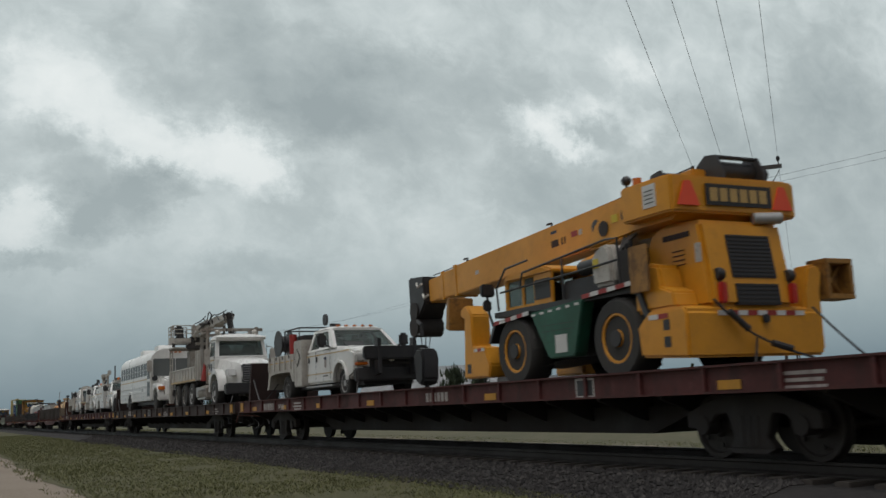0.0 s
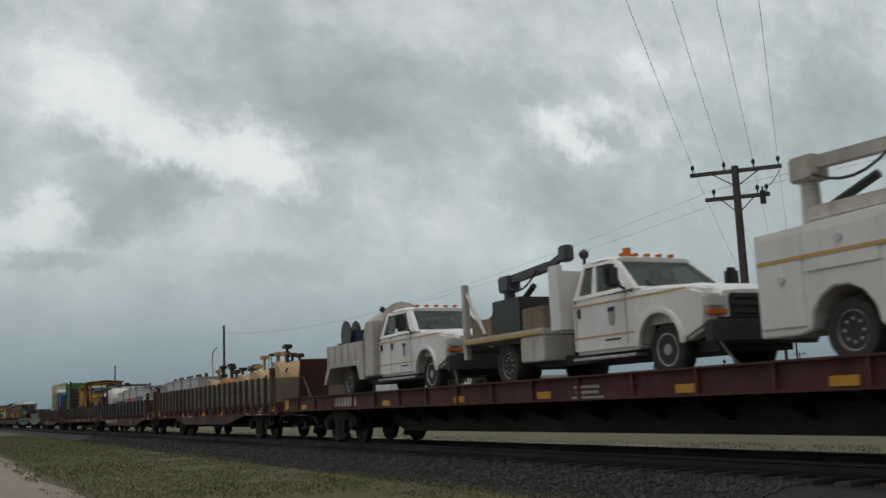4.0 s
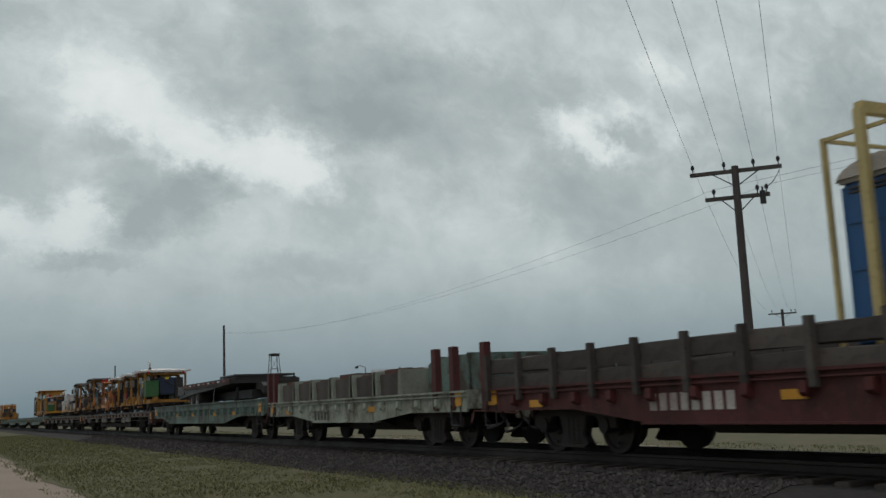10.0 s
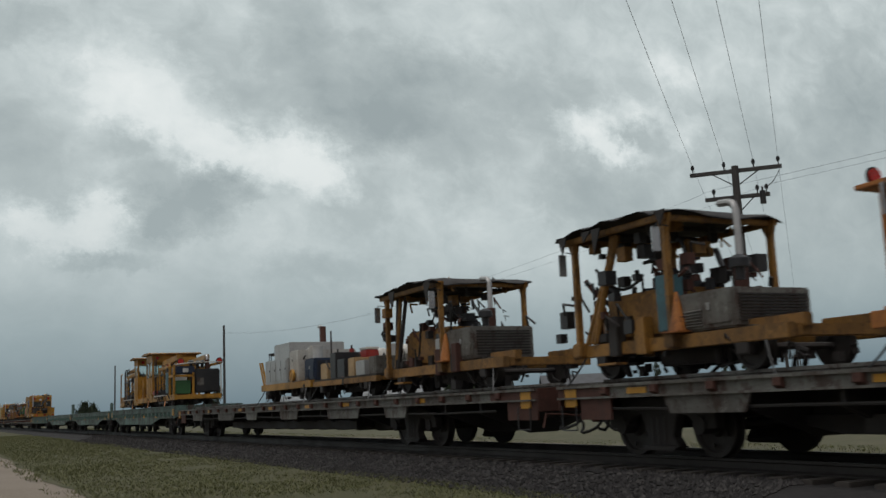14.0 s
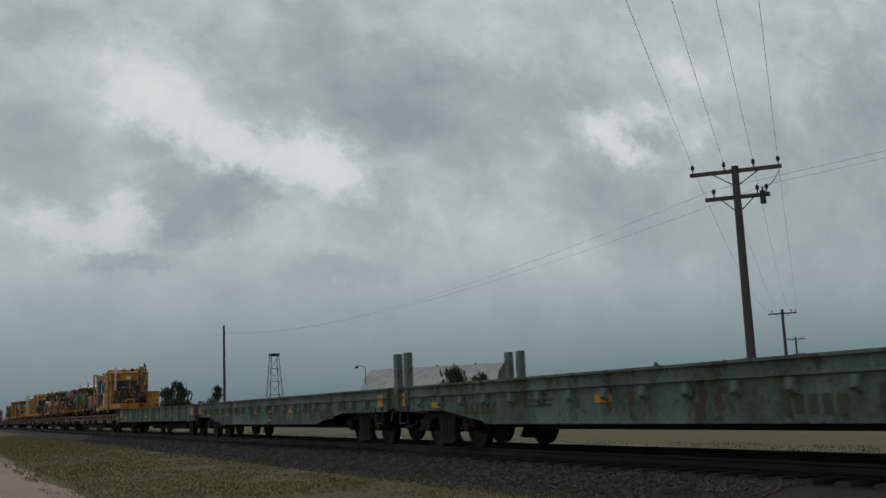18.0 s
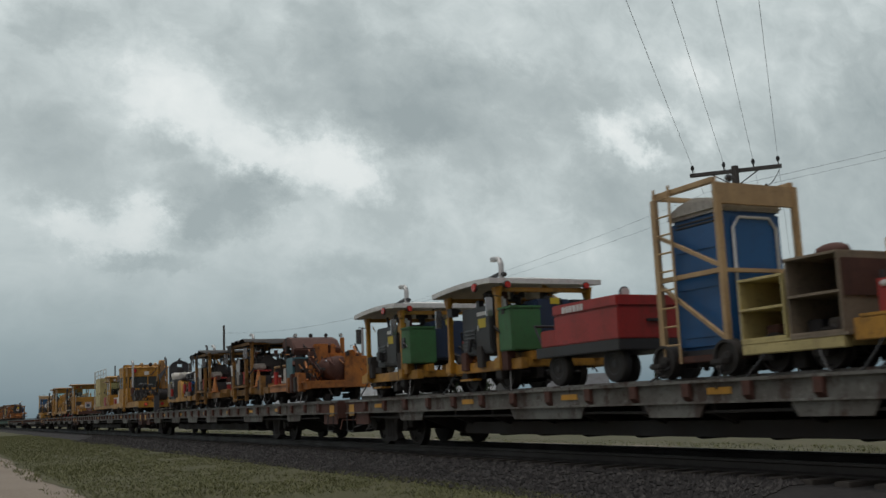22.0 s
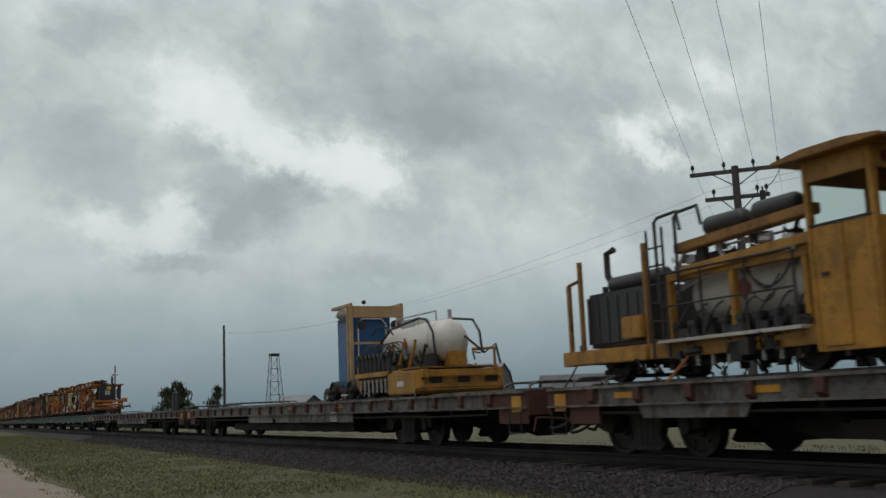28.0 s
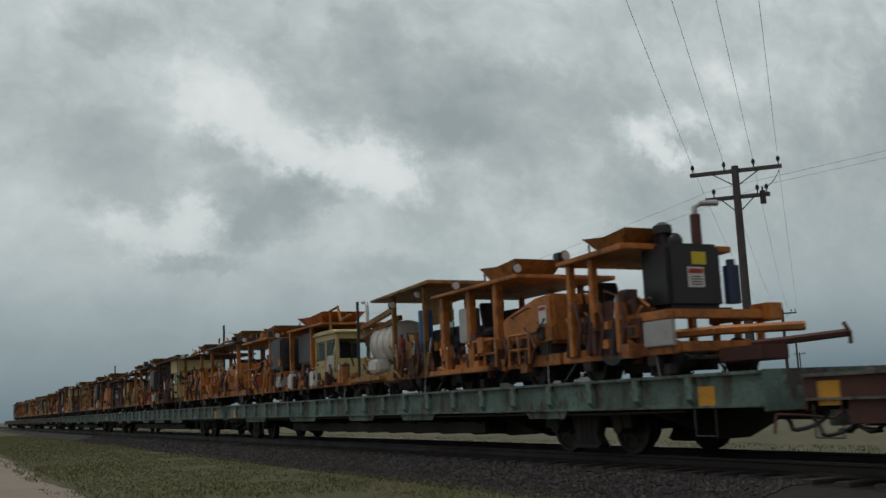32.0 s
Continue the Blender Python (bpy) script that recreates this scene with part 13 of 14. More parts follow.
def pressure_tank_machine():
    p, h = mach("tank_machine", -453.8, -458.0, "V", "yellow work-head machine with a white pressure tank", "tank machines")
    q = lambda s: s + (453.8 + 458.0) / 2
    under(p, -h + 0.3, h - 0.1, "yellow", (q(-454.9), q(-457.3)), 0.33)
    bm = B()
    prism(bm, [(q(-455.6), 0.02), (q(-455.6), 0.5), (q(-455.2), 0.58), (q(-454.1), 0.5), (q(-454.0), 0.12), (q(-454.1), 0.02)], -1.15, 1.1, "y", 0.03)
    part("nose_box", bm, "yellow", p, "rounded yellow nose box")
    one(p, "nose_lid", "ochre", q(-455.5), q(-454.1), -1.0, 1.0, 0.58, 0.62, 0.01)
    one(p, "label", "signw", q(-455.0), q(-454.65), -1.17, -1.15, 0.2, 0.32, 0)
    for y in (-0.8, -0.1, 0.6):
        one(p, "hatch", "grimy", q(-454.03), q(-454.0), y, y + 0.3, 0.25, 0.4, 0.005)
    white_tank(p, q(-457.5), q(-454.2), -0.05, 1.22, 0.5, 81)
    one(p, "deflector", "alu", q(-456.6), q(-455.8), -0.3, -0.26, 1.6, 1.85, 0.005)
    workheads(p, q(-457.7), q(-455.6), -1.02, 0.1, 0.95, 8)
    for i in range(4):
        x = q(-456.0 + 0.6 * i)
        pipe(p, "guard_frame", "yellow" if i < 3 else "grimy", [(x, -0.95, 0.6), (x + 0.25, -0.9, 1.1), (x + 0.3, -0.9, 1.25 - 0.2 * (i > 2))], 0.035, 6)
    pipe(p, "guard_frame", "ochre", [(q(-454.4), 0.5, 1.0), (q(-453.9), 0.8, 1.0), (q(-453.9), 0.8, 0.5)], 0.04, 6)
    pipe(p, "guard_frame", "grimy", [(q(-454.2), 0.2, 1.3), (q(-454.0), 0.6, 0.9), (q(-454.0), 0.9, 1.1), (q(-454.0), 1.0, 0.65)], 0.03, 6)
    for y in (-0.6, 0.6):
        pipe(p, "top_hose", "hose", [(q(-457.2), y, 1.35), (q(-456.5), y, 1.65), (q(-455.3), y * 0.7, 1.8), (q(-454.5), y, 1.7), (q(-454.2), y, 1.4), (q(-454.1), y, 0.9)], 0.03, 6)
    bm = B()
    rod(bm, (q(-454.4), -0.6, 0.62), (q(-454.4), -0.6, 0.9), 0.18, 14)
    part("pump", bm, "black", p)
    one(p, "control_box", "yellow", q(-454.5), q(-454.1), -0.2, 0.2, 0.62, 0.95, 0.015)
    one(p, "tool_tray", "ochre", q(-457.9), q(-457.3), -1.0, -0.3, 0.62, 0.88, 0.02)
    pipe(p, "vent_stack", "alu", [(q(-454.7), 0.1, 1.68), (q(-454.7), 0.1, 1.95)], 0.05, 8)
    fittings(p, q(-457.8), q(-454.2), -1.1, 0.6, 0.5, 1.1, 100, 820)
    hoses(p, 14, q(-457.8), q(-454.2), -1.1, -0.4, 0.5, 1.6, 82)
    bm = B()
    rod(bm, (q(-457.7), -1.0, 0.45), (q(-457.7), -0.9, 0.45), 0.26, 16)
    part("hand_wheel", bm, "ochre", p)


pressure_tank_machine()


def loose_axle():
    p = rides("small_axle", -460.35, DECK["V"], "small loose wheel pair with an aluminium rim", "wheel set", y=-0.6)
    road_wheel(p, 0, -0.35, 0.27, 0.16, "alu")
    road_wheel(p, 0, 0.6, 0.27, 0.16, "alu")
    pipe(p, "axle", "rust", [(0, -0.3, 0.27), (0, 0.55, 0.27)], 0.05)
    pipe(p, "draw_bar", "rust", [(0, 0.1, 0.27), (0.45, 0.1, 0.2)], 0.05)


loose_axle()


def deck_bows(s, car, n=2):
    p = rides("tie_down_frame", s, DECK[car], "low pale tubular tie-down frame on the deck", "steel frame", "deck tie-down frames")
    for i in range(n):
        x = i * 0.9
        pipe(p, "bow", "grey", [(x, -1.1, 0.0), (x, -1.1, 0.24), (x + 0.1, -1.0, 0.3), (x + 0.1, 1.0, 0.3), (x, 1.1, 0.24), (x, 1.1, 0.0)], 0.022, 6)
    pipe(p, "bar", "grey", [(0.1, -1.0, 0.3), (0.1 + 0.9 * (n - 1), -1.0, 0.3)], 0.018, 6)


for s, c in ((-450.2, "V"), (-447.9, "U"), (-416.5, "S"), (-391.0, "R"), (-478.5, "W"), (-471.0, "W"), (-502.0, "W")):
    deck_bows(s, c, 2 if s > -470 else 3)


def brake_post(s, car):
    p = rides("winch_post", s, DECK[car], "dark hooded hand brake post", "winch")
    bm = B()
    prism(bm, [(-0.1, 0), (-0.2, 0.7), (-0.16, 0.95), (-0.04, 1.0), (0.02, 0.6), (0.1, 0)], -1.1, -0.85, "y", 0.03)
    part("housing", bm, "black", p)
    pipe(p, "crank", "grimy", [(-0.1, -1.1, 0.7), (-0.1, -1.18, 0.7), (0.08, -1.18, 0.8)], 0.02, 6)


brake_post(-480.4, "W")
brake_post(-391.8, "R")


# ---------------- the orange machines at the end of the train ----------------
def orange_machine(f, r, car, seed, kind):
    rnd = random.Random(seed)
    body = rnd.choice(("orange", "orange", "ochre", "rust"))
    p, h = mach("track_machine", f, r, car, {"engine": "rusty orange track machine with black engine and roof hopper", "cab": "rusty orange track machine with cream cab",
                "hopper": "rusty orange track machine with canopy and roof hopper", "tank": "rusty orange track machine with ribbed white tank"}[kind], "orange track machines")
    under(p, -h, h, body, (-h + 0.8, h - 0.8), 0.3)
    zr = rnd.uniform(1.9, 2.25)
    px = (-h + 0.4, h - (1.75 if kind == "engine" else 0.9))
    near = f > -548
    for x in px:
        for y in (-1.0, 1.0):
            one(p, "frame_post", body, x - 0.06, x + 0.06, y - 0.06, y + 0.06, 0.5, zr, 0.01)
    one(p, "canopy_roof", ("rust", body, "black")[seed % 3], px[0] - 0.3, px[1] + 0.25, -1.2, 1.2, zr, zr + 0.06, 0.01)
    if kind == "engine":
        e = one(p, "engine_box", "black", h - 1.5, h - 0.4, -1.1, 1.0, 1.02, 2.02, 0.06, "black engine box with rounded edges")
        one(e, "label", "signy", h - 0.4, h - 0.39, 0.25, 0.6, 1.62, 1.86, 0, "yellow warning label")
        one(e, "label", "signw", h - 0.4, h - 0.39, 0.15, 0.55, 1.2, 1.55, 0, "white danger label")
        for i in range(6):
            one(e, "louvre", "black", h - 0.4, h - 0.375, -0.95, 0.0, 1.15 + i * 0.13, 1.21 + i * 0.13, 0)
        one(p, "engine_stand", body, h - 1.5, h - 0.3, -1.0, 1.0, 0.8, 0.98, 0.02)
        exhaust(p, h - 0.6, 0.75, 2.0, 2.62, 0.07, 1)
        air_cleaner(p, h - 0.7, -0.1, 2.02)
        one(p, "tank", "navy", h - 0.7, h - 0.2, 1.0, 1.25, 1.0, 1.6, 0.03)
        pipe(p, "arm", body, [(h - 1.0, -0.6, 0.62), (h + 0.2, -0.2, 0.6), (h + 1.0, 0.6, 0.5)], 0.07, 6)
        pipe(p, "arm", "rust", [(h - 0.8, 0.2, 0.5), (h + 1.1, 0.8, 0.38)], 0.06, 6)
        one(p, "tool_tray", "alu", h - 0.9, h - 0.3, -1.12, -0.6, 0.5, 0.82, 0.02)
        cone(p, h - 0.45, -0.4, 0.5)
    elif kind == "cab":
        cab(p, px[1] - 1.5, px[1] + 0.1, -1.05, 1.0, 0.55, 1.1, 1.7, zr - 0.02, "cream", 0.05, "clear", 1, 1, False, False)
    elif kind == "tank":
        bm = B()
        lathe_x(bm, px[1] - 1.7, px[1] - 0.1, -0.35, 1.15, 0.52, 0.15)
        part("tank", bm, "tankw", p, "white ribbed tank")
        for i in range(4):
            bm = B()
            wheel_shape(bm, (0, 0, 0), 0.535, 0.05, [(0.9, -0.5), (1.0, -0.5), (1.0, 0.5), (0.9, 0.5)], 18)
            o = part("rib", bm, "tankw", p, at=(px[1] - 1.5 + 0.4 * i, -0.35, 1.15))
            o.rotation_euler = (0, 0, radians(90))
    else:
        bm = B()
        za = rnd.uniform(1.35, 1.65)
        prism(bm, [(px[1] - 1.9, 0.6), (px[1] - 2.0, za - 0.25), (px[1] - 1.0, za), (px[1] + 0.3, za), (px[1] + 0.35, 0.6)], -1.0, 0.8, "y", 0.04)
        part("hood", bm, body, p, "faded sloping engine hood")
        one(p, "label", "signw", px[1] - 0.4, px[1] - 0.15, -1.012, -1.0, 1.0, 1.3, 0)
    if kind in ("engine", "hopper"):
        hopper(p, px[1] - 1.2, px[1] + 0.1, -0.9, 0.4, zr + 0.08, zr + 0.45)
    x = px[0] + 0.1
    while x < px[1] - 0.3:
        w = rnd.uniform(0.3, 0.7)
        one(p, "machine_block", rnd.choice((body, body, "rust", "grimy", "black", "alu")), x, x + w, rnd.uniform(-1.05, -0.8), rnd.uniform(-0.2, 0.5), 0.56, 0.56 + rnd.uniform(0.4, 1.2), 0.03)
        x += w + rnd.uniform(0.02, 0.25)
    fittings(p, -h + 0.2, h - 0.4, -1.12, 0.6, 0.45, 1.6, 170 if near else 80, seed + 70, (body, "rust", "grimy"))
    fittings(p, px[0] - 0.2, px[1] + 0.2, -1.1, 0.8, zr + 0.06, zr + 0.25, 24, seed + 71, (body, "black"))
    for i in range(3 if near else 1):
        x = rnd.uniform(-h + 0.3, h - 0.8)
        cylinder_ram(p, (x, -1.0, rnd.uniform(0.2, 0.6)), (x + rnd.uniform(-0.6, 0.6), -0.95, rnd.uniform(1.1, 1.7)), 0.06, body)
    pipe(p, "top_pipe", body, [(px[0], -0.8, zr + 0.12), (px[0] + 1.2, -0.8, zr + 0.25), (px[1], -0.6, zr + 0.2)], 0.05, 6)
    exhaust(p, rnd.uniform(px[0], px[1]), -0.3, 1.2, zr + rnd.uniform(0.2, 0.45), 0.045)
    hoses(p, 9 if near else 3, -h + 0.3, h - 0.3, -1.1, 0.0, 0.4, 1.6, seed, 0.024)
    lamp(p, px[1] + 0.35, -0.9, zr + 0.1, "lens", 0.08)
    if near:
        clutter(p, -h + 0.5, h - 1.0, 0.56, 2, seed, -0.95)
        railing(p, -h + 0.1, -h + 1.4, -1.1, 0.5, 1.2, body, 3)
    for i in range(4 if near else 1):
        x = rnd.uniform(-h + 0.3, h - 0.5)
        pipe(p, "linkage", rnd.choice((body, "rust", "grimy")), [(x, -1.08, 0.4), (x + rnd.uniform(-0.5, 0.5), -1.12, 0.9), (x + rnd.uniform(-0.4, 0.4), -1.0, 1.3)], 0.04, 6)
    return p


def hopper(p, x0, x1, y0, y1, z0, z1, mat="ochre", low=0.25):
    """An open funnel of bent sheet, wider at its rim, with a sagging edge."""
    bm = B()
    def ring(f, z, t):
        dx, dy = (x1 - x0) * f + t, (y1 - y0) * f * 0.6 + t
        return [bm.verts.new(c) for c in ((x0 + dx, y0 + dy, z), ((x0 + x1) / 2, y0 + dy, z - (0.06 if f == 0 else 0)), (x1 - dx, y0 + dy, z), (x1 - dx, y1 - dy, z), ((x0 + x1) / 2, y1 - dy, z - (0.06 if f == 0 else 0)), (x0 + dx, y1 - dy, z))]
    rings = [ring(low, z0, 0), ring(0, z1, 0), ring(0, z1, 0.03), ring(low, z0 + 0.03, 0.02)]
    for a, b in zip(rings, rings[1:]):
        for k4 in range(6):
            bm.faces.new((a[k4], a[(k4 + 1) % 6], b[(k4 + 1) % 6], b[k4]))
    bm.faces.new(rings[0][::-1])
    bm.faces.new(rings[-1])
    h = part("hopper", bm, mat, p, "open yellow hopper of bent sheet", smooth=False)
    for x in (x0 + 0.12, x1 - 0.12):
        rd = B()
        rod(rd, (x, y0 + 0.08, z0 - 0.05), (x, y0 + 0.04, z1 - 0.12), 0.02, 6)
        part("hopper_stay", rd, "rust", h)


def greasy_row(p, x0, x1, z0, z1, seed, body, n=12):
    """Rams, brackets and upright irons along the near side, between the frame rails."""
    rnd = random.Random(seed)
    for i in range(n):
        x = x0 + (x1 - x0) * (i + rnd.uniform(0.1, 0.9)) / n
        k5 = i % 4
        if k5 == 0:
            cylinder_ram(p, (x, -1.05, z0), (x + rnd.uniform(-0.25, 0.25), -1.0, z1), 0.055, rnd.choice((body, "grimy", "rust")))
        elif k5 == 1:
            one(p, "bracket", rnd.choice((body, "rust")), x - 0.06, x + 0.06, -1.12, -0.95, z0, z0 + (z1 - z0) * rnd.uniform(0.4, 1.0), 0.01)
        elif k5 == 2:
            pipe(p, "linkage", rnd.choice(("rust", "grimy")), [(x, -1.1, z0), (x + 0.15, -1.12, (z0 + z1) / 2), (x - 0.05, -1.08, z1)], 0.035, 6)
        else:
            one(p, "machine_block", rnd.choice(("grimy", "black", "rust", body)), x - 0.16, x + 0.16, -1.0, -0.4, z0, z0 + (z1 - z0) * rnd.uniform(0.5, 0.95), 0.03)
    fittings(p, x0, x1, -1.12, -0.3, z0 - 0.1, z1, 110, seed + 5, (body, "rust", "grimy"))
    hoses(p, 8, x0, x1, -1.12, -0.4, z0, z1 + 0.2, seed, 0.02)


def orange_engine_cart():
    p, h = mach("track_machine", -506.6, -510.3, "X", "rusty orange track machine with black engine box and roof hopper", "orange track machines")
    q = lambda v: v + (506.6 + 510.3) / 2
    under(p, -h, q(-507.4), "orange", (q(-509.6), q(-507.9)), 0.3)
    e = one(p, "engine_box", "black", q(-508.62), q(-507.9), -0.56, 0.52, 1.08, 2.1, 0.07, "black engine box with rounded edges")
    one(e, "engine_box_foot", "black", q(-508.7), q(-507.82), -0.62, 0.58, 1.02, 1.08, 0.01)
    one(e, "label", "signy", q(-507.9), q(-507.89), -0.1, 0.18, 1.76, 1.96, 0, "yellow warning label")
    lw = one(e, "label", "signw", q(-507.9), q(-507.89), -0.2, 0.12, 1.4, 1.72, 0, "white danger label")
    one(lw, "label_band", "bred", q(-507.89), q(-507.886), -0.18, 0.1, 1.62, 1.69, 0)
    for k6 in range(4):
        one(lw, "label_line", "stencilb", q(-507.89), q(-507.886), -0.15, 0.07, 1.44 + 0.04 * k6, 1.455 + 0.04 * k6, 0)
    bm = B()
    rod(bm, (q(-508.2), 0.3, 2.08), (q(-508.2), 0.3, 2.62), 0.085, 14)
    part("muffler", bm, "rust", p, "rusty upright muffler")
    pipe(p, "exhaust_pipe", "alu", [(q(-508.2), 0.3, 2.6), (q(-508.2), 0.3, 2.74), (q(-508.15), 0.38, 2.8), (q(-508.05), 0.66, 2.8)], 0.05, 8, "bent dull steel exhaust")
    air_cleaner(p, q(-508.2), -0.38, 2.1)
    bm = B()
    lathe_x(bm, q(-508.6), q(-508.0), -0.25, 2.14, 0.14, 0.06, 14)
    part("air_filter", bm, "black", p)
    bm = B()
    rod(bm, (q(-507.9), 0.68, 1.15), (q(-507.9), 0.68, 1.75), 0.13, 14)
    rod(bm, (q(-507.9), 0.68, 1.75), (q(-507.9), 0.68, 1.85), 0.07, 10)
    part("blue_canister", bm, "navy", p, "dark blue filter canister")
    one(p, "terminal_box", "orange", q(-507.8), q(-507.4), 0.9, 1.22, 0.85, 1.12, 0.02)
    # stand below the engine
    for y0, y1 in ((-0.98, -0.86), (0.84, 0.96)):
        one(p, "stand_rail", "orange", q(-508.7), q(-507.5), y0, y1, 0.88, 1.02, 0.012)
    for x in (-508.6, -508.1, -507.6):
        for y in (-0.95, 0.85):
            one(p, "stand_post", "orange", q(x) - 0.05, q(x) + 0.05, y, y + 0.1, 0.48, 0.9, 0.01)
    one(p, "stand_cross", "orange", q(-507.6), q(-507.48), -0.86, 0.84, 0.88, 1.02, 0.012)
    one(p, "side_tray", "alu", q(-508.0), q(-507.3), -1.06, -1.0, 0.48, 0.86, 0.015, "grey steel side plate")
    pipe(p, "long_arm", "orange", [(q(-508.0), -0.8, 0.66), (q(-507.2), -0.2, 0.68), (q(-506.5), 0.7, 0.68)], 0.07, 6, "orange arm reaching forward")
    pipe(p, "long_arm", "rust", [(q(-508.0), 0.2, 0.45), (q(-507.0), 0.8, 0.5), (q(-506.2), 1.2, 0.55)], 0.06, 6)
    pipe(p, "hook", "rust", [(q(-506.25), 1.2, 0.7), (q(-506.15), 1.2, 0.55), (q(-506.2), 1.25, 0.4)], 0.03, 6)
    one(p, "frame_tongue", "rust", q(-507.3), q(-506.4), -0.25, 0.25, 0.2, 0.42, 0.02)
    # canopy and hopper
    for x in (-509.95, -509.3):
        for y in (-1.05, 0.95):
            one(p, "frame_post", "orange", q(x) - 0.06, q(x) + 0.06, y, y + 0.12, 0.5, 2.02, 0.012)
    bm = B()
    prism(bm, [(q(-510.2), 2.0), (q(-508.3), 2.04), (q(-508.3), 2.14), (q(-510.2), 2.08)], -1.12, 1.1, "y", 0.015)
    part("canopy_roof", bm, "orange", p, "orange sheet canopy roof", smooth=False)
    hopper(p, q(-509.6), q(-508.4), -0.95, 0.0, 2.12, 2.4)
    seat(p, q(-509.6), -0.3, 0.7)
    lamp(p, q(-510.15), -0.95, 2.2, "lens", 0.08)
    one(p, "lamp_box", "black", q(-510.3), q(-510.1), -1.1, -0.9, 2.12, 2.26, 0.02)
    greasy_row(p, q(-510.1), q(-508.2), 0.45, 1.35, 301, "orange", 12)
    bm = B()
    rod(bm, (q(-508.9), -1.0, 0.62), (q(-508.9), -0.8, 0.62), 0.36, 18)
    part("drive_wheel", bm, "black", p)


def orange_hood_cart():
    p, h = mach("track_machine", -510.4, -515.2, "X", "rusty orange track machine with sloping hood, canopy and roof hopper", "orange track machines")
    q = lambda v: v + (510.4 + 515.2) / 2
    under(p, -h, h, "orange", (q(-514.2), q(-511.4)), 0.3)
    bm = B()
    prism(bm, [(q(-512.3), 0.85), (q(-512.35), 1.3), (q(-511.2), 1.58), (q(-510.6), 1.62), (q(-510.55), 0.75), (q(-511.0), 0.72)], -1.0, 0.75, "y", 0.05)
    hd = part("hood", bm, "orange", p, "faded sloping engine hood")
    lw = one(hd, "label", "signw", q(-511.0), q(-510.75), -1.012, -1.0, 1.1, 1.42, 0, "white danger label")
    one(lw, "label_band", "bred", q(-510.98), q(-510.77), -1.016, -1.012, 1.34, 1.4, 0)
    pipe(hd, "hood_handle", "black", [(q(-511.9), -1.0, 1.28), (q(-511.9), -1.05, 1.3), (q(-511.3), -1.05, 1.42), (q(-511.3), -1.0, 1.42)], 0.015, 5)
    for x in (-514.8, -513.6, -512.5):
        one(p, "frame_post", "orange", q(x) - 0.09, q(x) + 0.09, -1.05, -0.9, 0.45, 2.0, 0.015)
        one(p, "frame_post", "orange", q(x) - 0.06, q(x) + 0.06, 0.9, 1.0, 0.45, 2.0, 0.012)
    bm = B()
    prism(bm, [(q(-515.1), 2.0), (q(-511.5), 2.0), (q(-511.5), 2.08), (q(-515.1), 2.06)], -1.15, 1.1, "y", 0.015)
    part("canopy_roof", bm, "orange", p, "orange sheet canopy roof", smooth=False)
    hopper(p, q(-513.3), q(-511.9), -0.9, 0.2, 2.02, 2.42)
    for x, y in ((-514.3, -0.95), (-511.7, -1.0), (-514.5, 0.3)):
        lamp(p, q(x), y, 2.2, "lens", 0.08)
    one(p, "control_box", "alu", q(-514.3), q(-513.9), -0.9, -0.6, 1.0, 1.7, 0.02, "grey control box")
    one(p, "engine_block", "black", q(-514.4), q(-513.0), -0.3, 0.8, 0.5, 1.6, 0.05)
    seat(p, q(-513.3), -0.5, 0.75)
    railing(p, q(-513.3), q(-512.4), -1.12, 0.42, 0.95, "orange", 3, 0.03)
    railing(p, q(-511.9), q(-511.2), -1.12, 0.42, 0.95, "orange", 3, 0.03)
    one(p, "step_board", "orange", q(-515.2), q(-512.6), -1.2, -0.95, 0.36, 0.46, 0.012)
    greasy_row(p, q(-514.9), q(-510.7), 0.42, 0.95, 302, "orange", 16)
    hoses(p, 6, q(-511.4), q(-510.6), -1.12, -0.9, 0.8, 1.5, 303, 0.02)
    exhaust(p, q(-514.7), 0.2, 1.5, 2.35, 0.045)


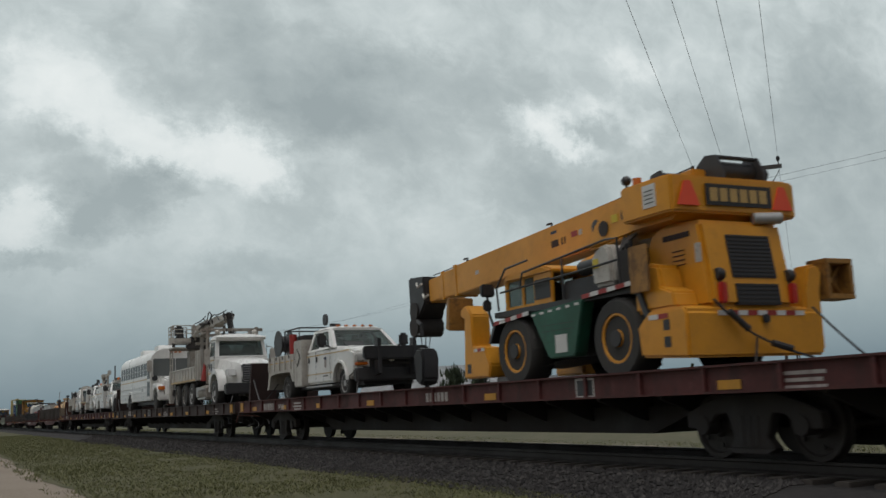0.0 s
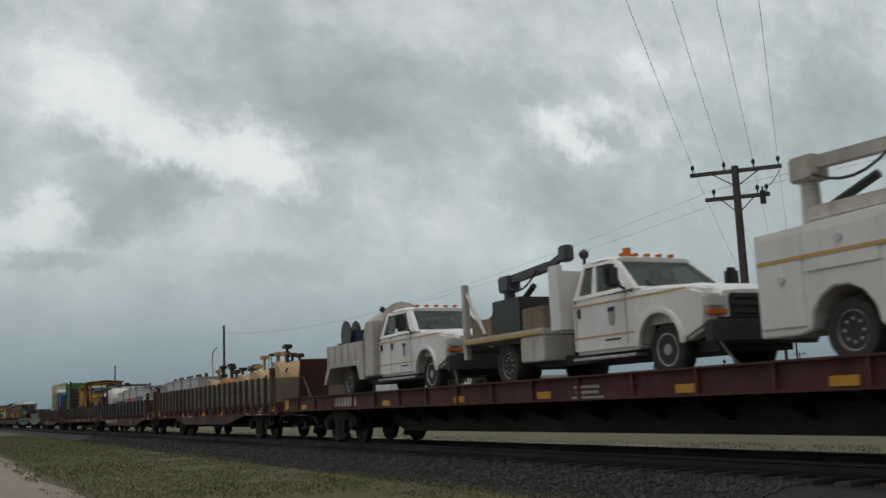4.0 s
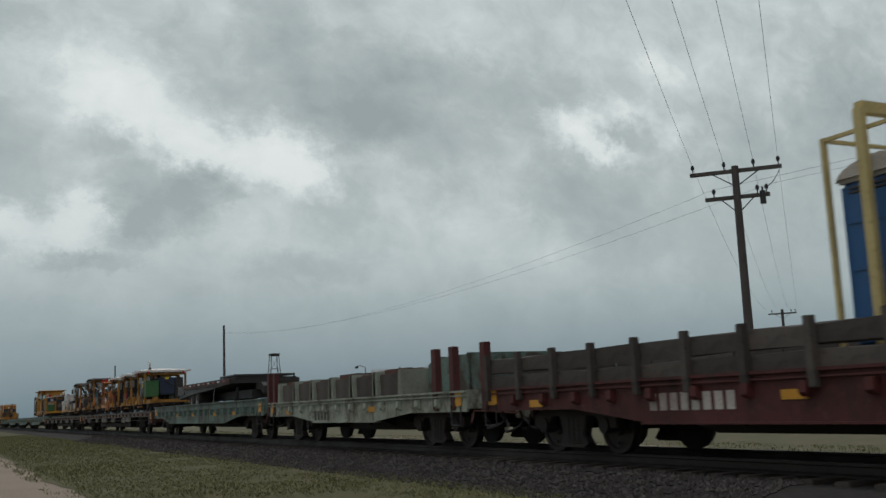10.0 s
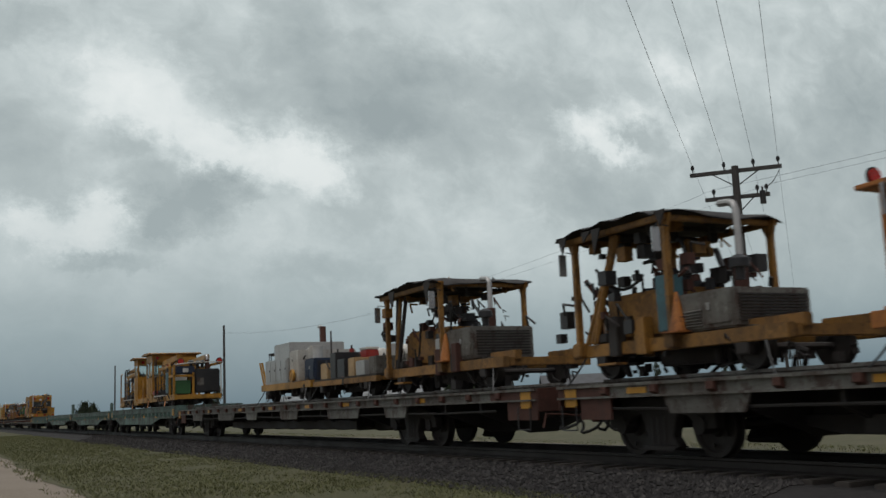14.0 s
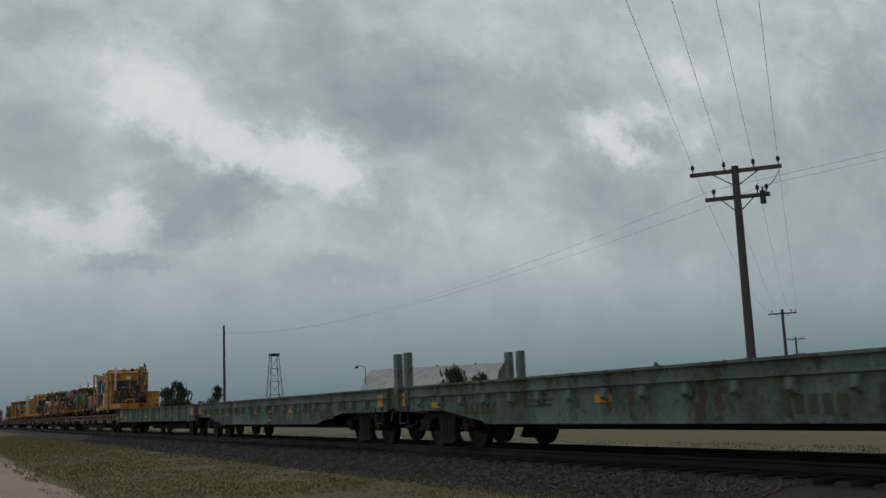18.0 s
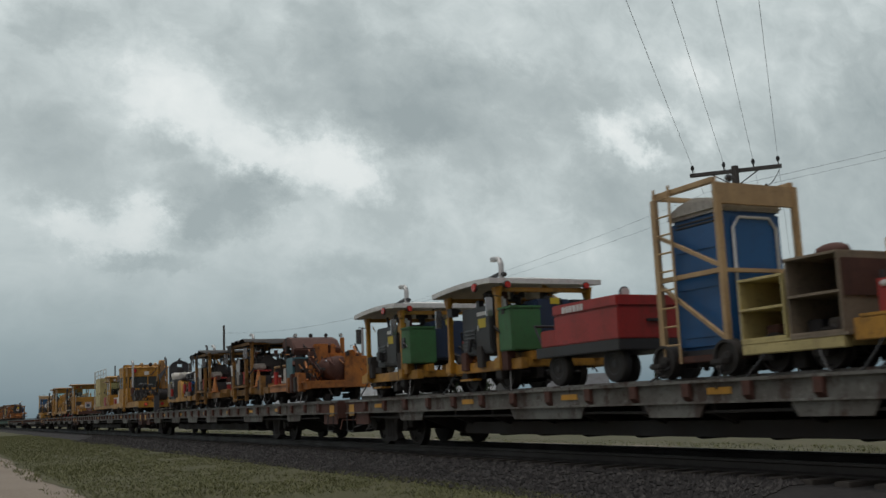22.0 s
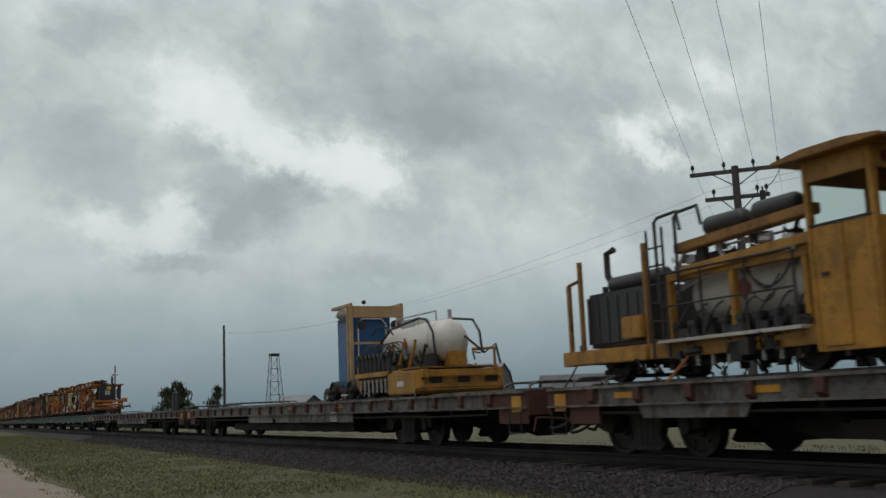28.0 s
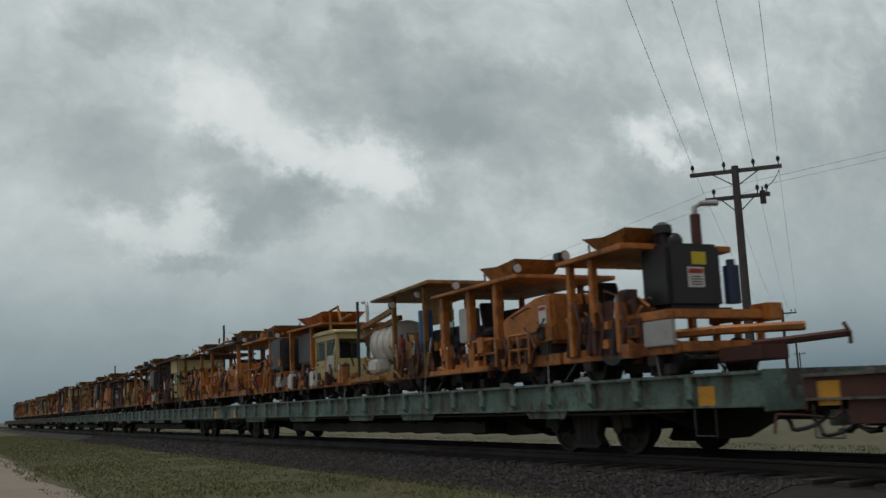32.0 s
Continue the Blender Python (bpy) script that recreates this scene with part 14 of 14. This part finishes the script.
def orange_tank_cart():
    p, h = mach("track_machine", -515.4, -519.9, "X", "ochre track machine with ribbed white tank under a high flat roof", "orange track machines")
    q = lambda v: v + (515.4 + 519.9) / 2
    under(p, -h, h, "ochre", (q(-519.0), q(-516.2)), 0.3)
    bm = B()
    lathe_x(bm, q(-519.2), q(-517.6), -0.45, 1.3, 0.5, 0.12)
    part("tank", bm, "tankw", p, "white ribbed tank")
    for i in range(4):
        bm = B()
        wheel_shape(bm, (0, 0, 0), 0.515, 0.06, [(0.9, -0.5), (1.0, -0.5), (1.0, 0.5), (0.9, 0.5)], 20)
        o = part("rib", bm, "dwhite", p, at=(q(-519.0) + 0.38 * i, -0.45, 1.3))
        o.rotation_euler = (0, 0, radians(90))
    bm = B()
    box(bm, q(-518.9), q(-518.3), -1.1, -0.7, 0.6, 0.92, 0.06)
    part("white_cooler", bm, "signw", p, "white plastic cooler box")
    bm = B()
    prism(bm, [(q(-518.6), 2.3), (q(-515.3), 2.38), (q(-515.3), 2.46), (q(-518.6), 2.36)], -1.1, 1.1, "y", 0.012)
    part("canopy_roof", bm, "ochre", p, "flat sheet roof on posts", smooth=False)
    for x in (-517.5, -515.8):
        for y in (-1.0, 0.95):
            one(p, "frame_post", "ochre", q(x) - 0.05, q(x) + 0.05, y, y + 0.1, 0.45, 2.36, 0.01)
    for a5, b5 in (((-519.8, -0.9, 1.75), (-517.6, -0.9, 2.05)), ((-519.8, -0.75, 1.6), (-517.6, -0.75, 1.85))):
        pipe(p, "slanting_beam", "ochre", [(q(a5[0]), a5[1], a5[2]), (q(b5[0]), b5[1], b5[2])], 0.08, 4)
    one(p, "control_panel", "ochre", q(-517.3), q(-515.9), -0.3, -0.2, 1.6, 2.2, 0.02)
    bm = B()
    rod(bm, (q(-516.0), -0.85, 0.9), (q(-516.0), -0.85, 1.85), 0.16, 14)
    part("blue_canister", bm, "blue", p, "faded blue cylinder")
    one(p, "battery_box", "ochre", q(-516.8), q(-516.3), -1.0, -0.5, 0.8, 1.4, 0.02)
    one(p, "window_pane", "glass", q(-516.7), q(-516.0), -0.15, -0.13, 1.3, 1.9, 0)
    one(p, "engine_block", "black", q(-517.4), q(-515.7), -0.1, 0.9, 0.5, 1.5, 0.05)
    extinguisher(p, q(-517.0), -1.0, 0.9)
    pipe(p, "black_mast", "black", [(q(-519.7), -1.0, 0.5), (q(-519.7), -1.0, 2.45)], 0.04, 6)
    lamp(p, q(-517.4), -1.05, 2.12, "lens", 0.08)
    lamp(p, q(-516.0), -1.05, 2.2, "lens", 0.07)
    one(p, "step_board", "ochre", q(-519.9), q(-518.0), -1.18, -0.95, 0.4, 0.5, 0.012)
    greasy_row(p, q(-517.4), q(-515.5), 0.42, 1.2, 305, "ochre", 9)


def orange_cab_cart():
    p, h = mach("track_machine", -520.3, -525.4, "X", "rusty orange track machine with cream cab and roof hopper", "orange track machines")
    q = lambda v: v + (520.3 + 525.4) / 2
    under(p, -h, h, "orange", (q(-524.4), q(-521.4)), 0.3)
    cab(p, q(-522.9), q(-521.2), -1.05, 0.6, 0.55, 1.1, 1.62, 1.78, "cream", 0.05, "clear", 1, 1, False, False)
    one(p, "cab_panel", "alu", q(-521.9), q(-521.3), -1.07, -1.05, 0.8, 1.2, 0.01)
    one(p, "engine_box", "black", q(-524.9), q(-523.6), -0.9, 0.6, 1.1, 2.0, 0.06, "black engine box")
    one(p, "stand", "orange", q(-525.1), q(-523.4), -1.0, 0.9, 0.5, 0.62, 0.02)
    for x in (-525.2, -523.3):
        one(p, "frame_post", "orange", q(x) - 0.06, q(x) + 0.06, -1.05, -0.93, 0.5, 2.1, 0.012)
        one(p, "frame_post", "orange", q(x) - 0.06, q(x) + 0.06, 0.9, 1.0, 0.5, 2.1, 0.012)
    one(p, "canopy_roof", "orange", q(-525.3), q(-522.2), -1.1, 1.0, 2.1, 2.16, 0.01)
    hopper(p, q(-524.9), q(-522.6), -0.9, 0.4, 2.16, 2.5, "orange")
    for x in (-525.0, -523.0):
        one(p, "white_tank", "tankw", q(x) - 0.2, q(x) + 0.2, -1.15, -0.85, 0.4, 0.85, 0.04, "white plastic canister")
    pipe(p, "looped_rail", "ochre", [(q(-522.0), -0.9, 1.8), (q(-522.0), -0.9, 2.45), (q(-521.4), -0.9, 2.5), (q(-521.2), -0.9, 2.1), (q(-520.5), -0.9, 2.2)], 0.045, 6)
    exhaust(p, q(-521.0), -0.2, 1.4, 2.6, 0.045)
    greasy_row(p, q(-525.2), q(-520.5), 0.42, 0.95, 307, "orange", 14)


orange_engine_cart()
orange_hood_cart()
orange_tank_cart()
orange_cab_cart()
ORANGE = []
s = -525.6
i = 0
while s > -652:
    L = (4.6, 5.2, 4.4, 5.6, 4.9)[i % 5]
    edge = [q for q in CARS if q[1] >= s - L / 2 > q[2]]
    ORANGE.append((s, s - L, edge[0][0] if edge else "X4", ("engine", "hopper", "hopper", "cab", "engine", "hopper", "tank", "hopper")[i % 8]))
    s -= L + (0.2, 0.5, 0.1)[i % 3]
    i += 1
for i, (f, r, car, kind) in enumerate(ORANGE):
    m = orange_machine(f, r, car, 100 + i, kind)
    if f < -560:
        merge_far(m)


# ---------------- what moves ----------------
def motions():
    times = [0.0, 8.0, 16.0, 24.0, 32.0]
    for ob, p in TRAIN:
        walk(ob, [(t, pose(p.x + SPEED * t, p.y, p.z)) for t in times])
    walk(clouds, [(t, pose(-1500, 7.3 * (t - 16), 0)) for t in times])
    n = 960
    for w, r in SPIN:
        p = w.location.copy()
        walk(w, [(32.0 * i / n, pose(p.x, p.y, p.z, 0, math.degrees(SPEED * 32.0 * i / n / r) % 360, 0)) for i in range(n + 1)])


motions()
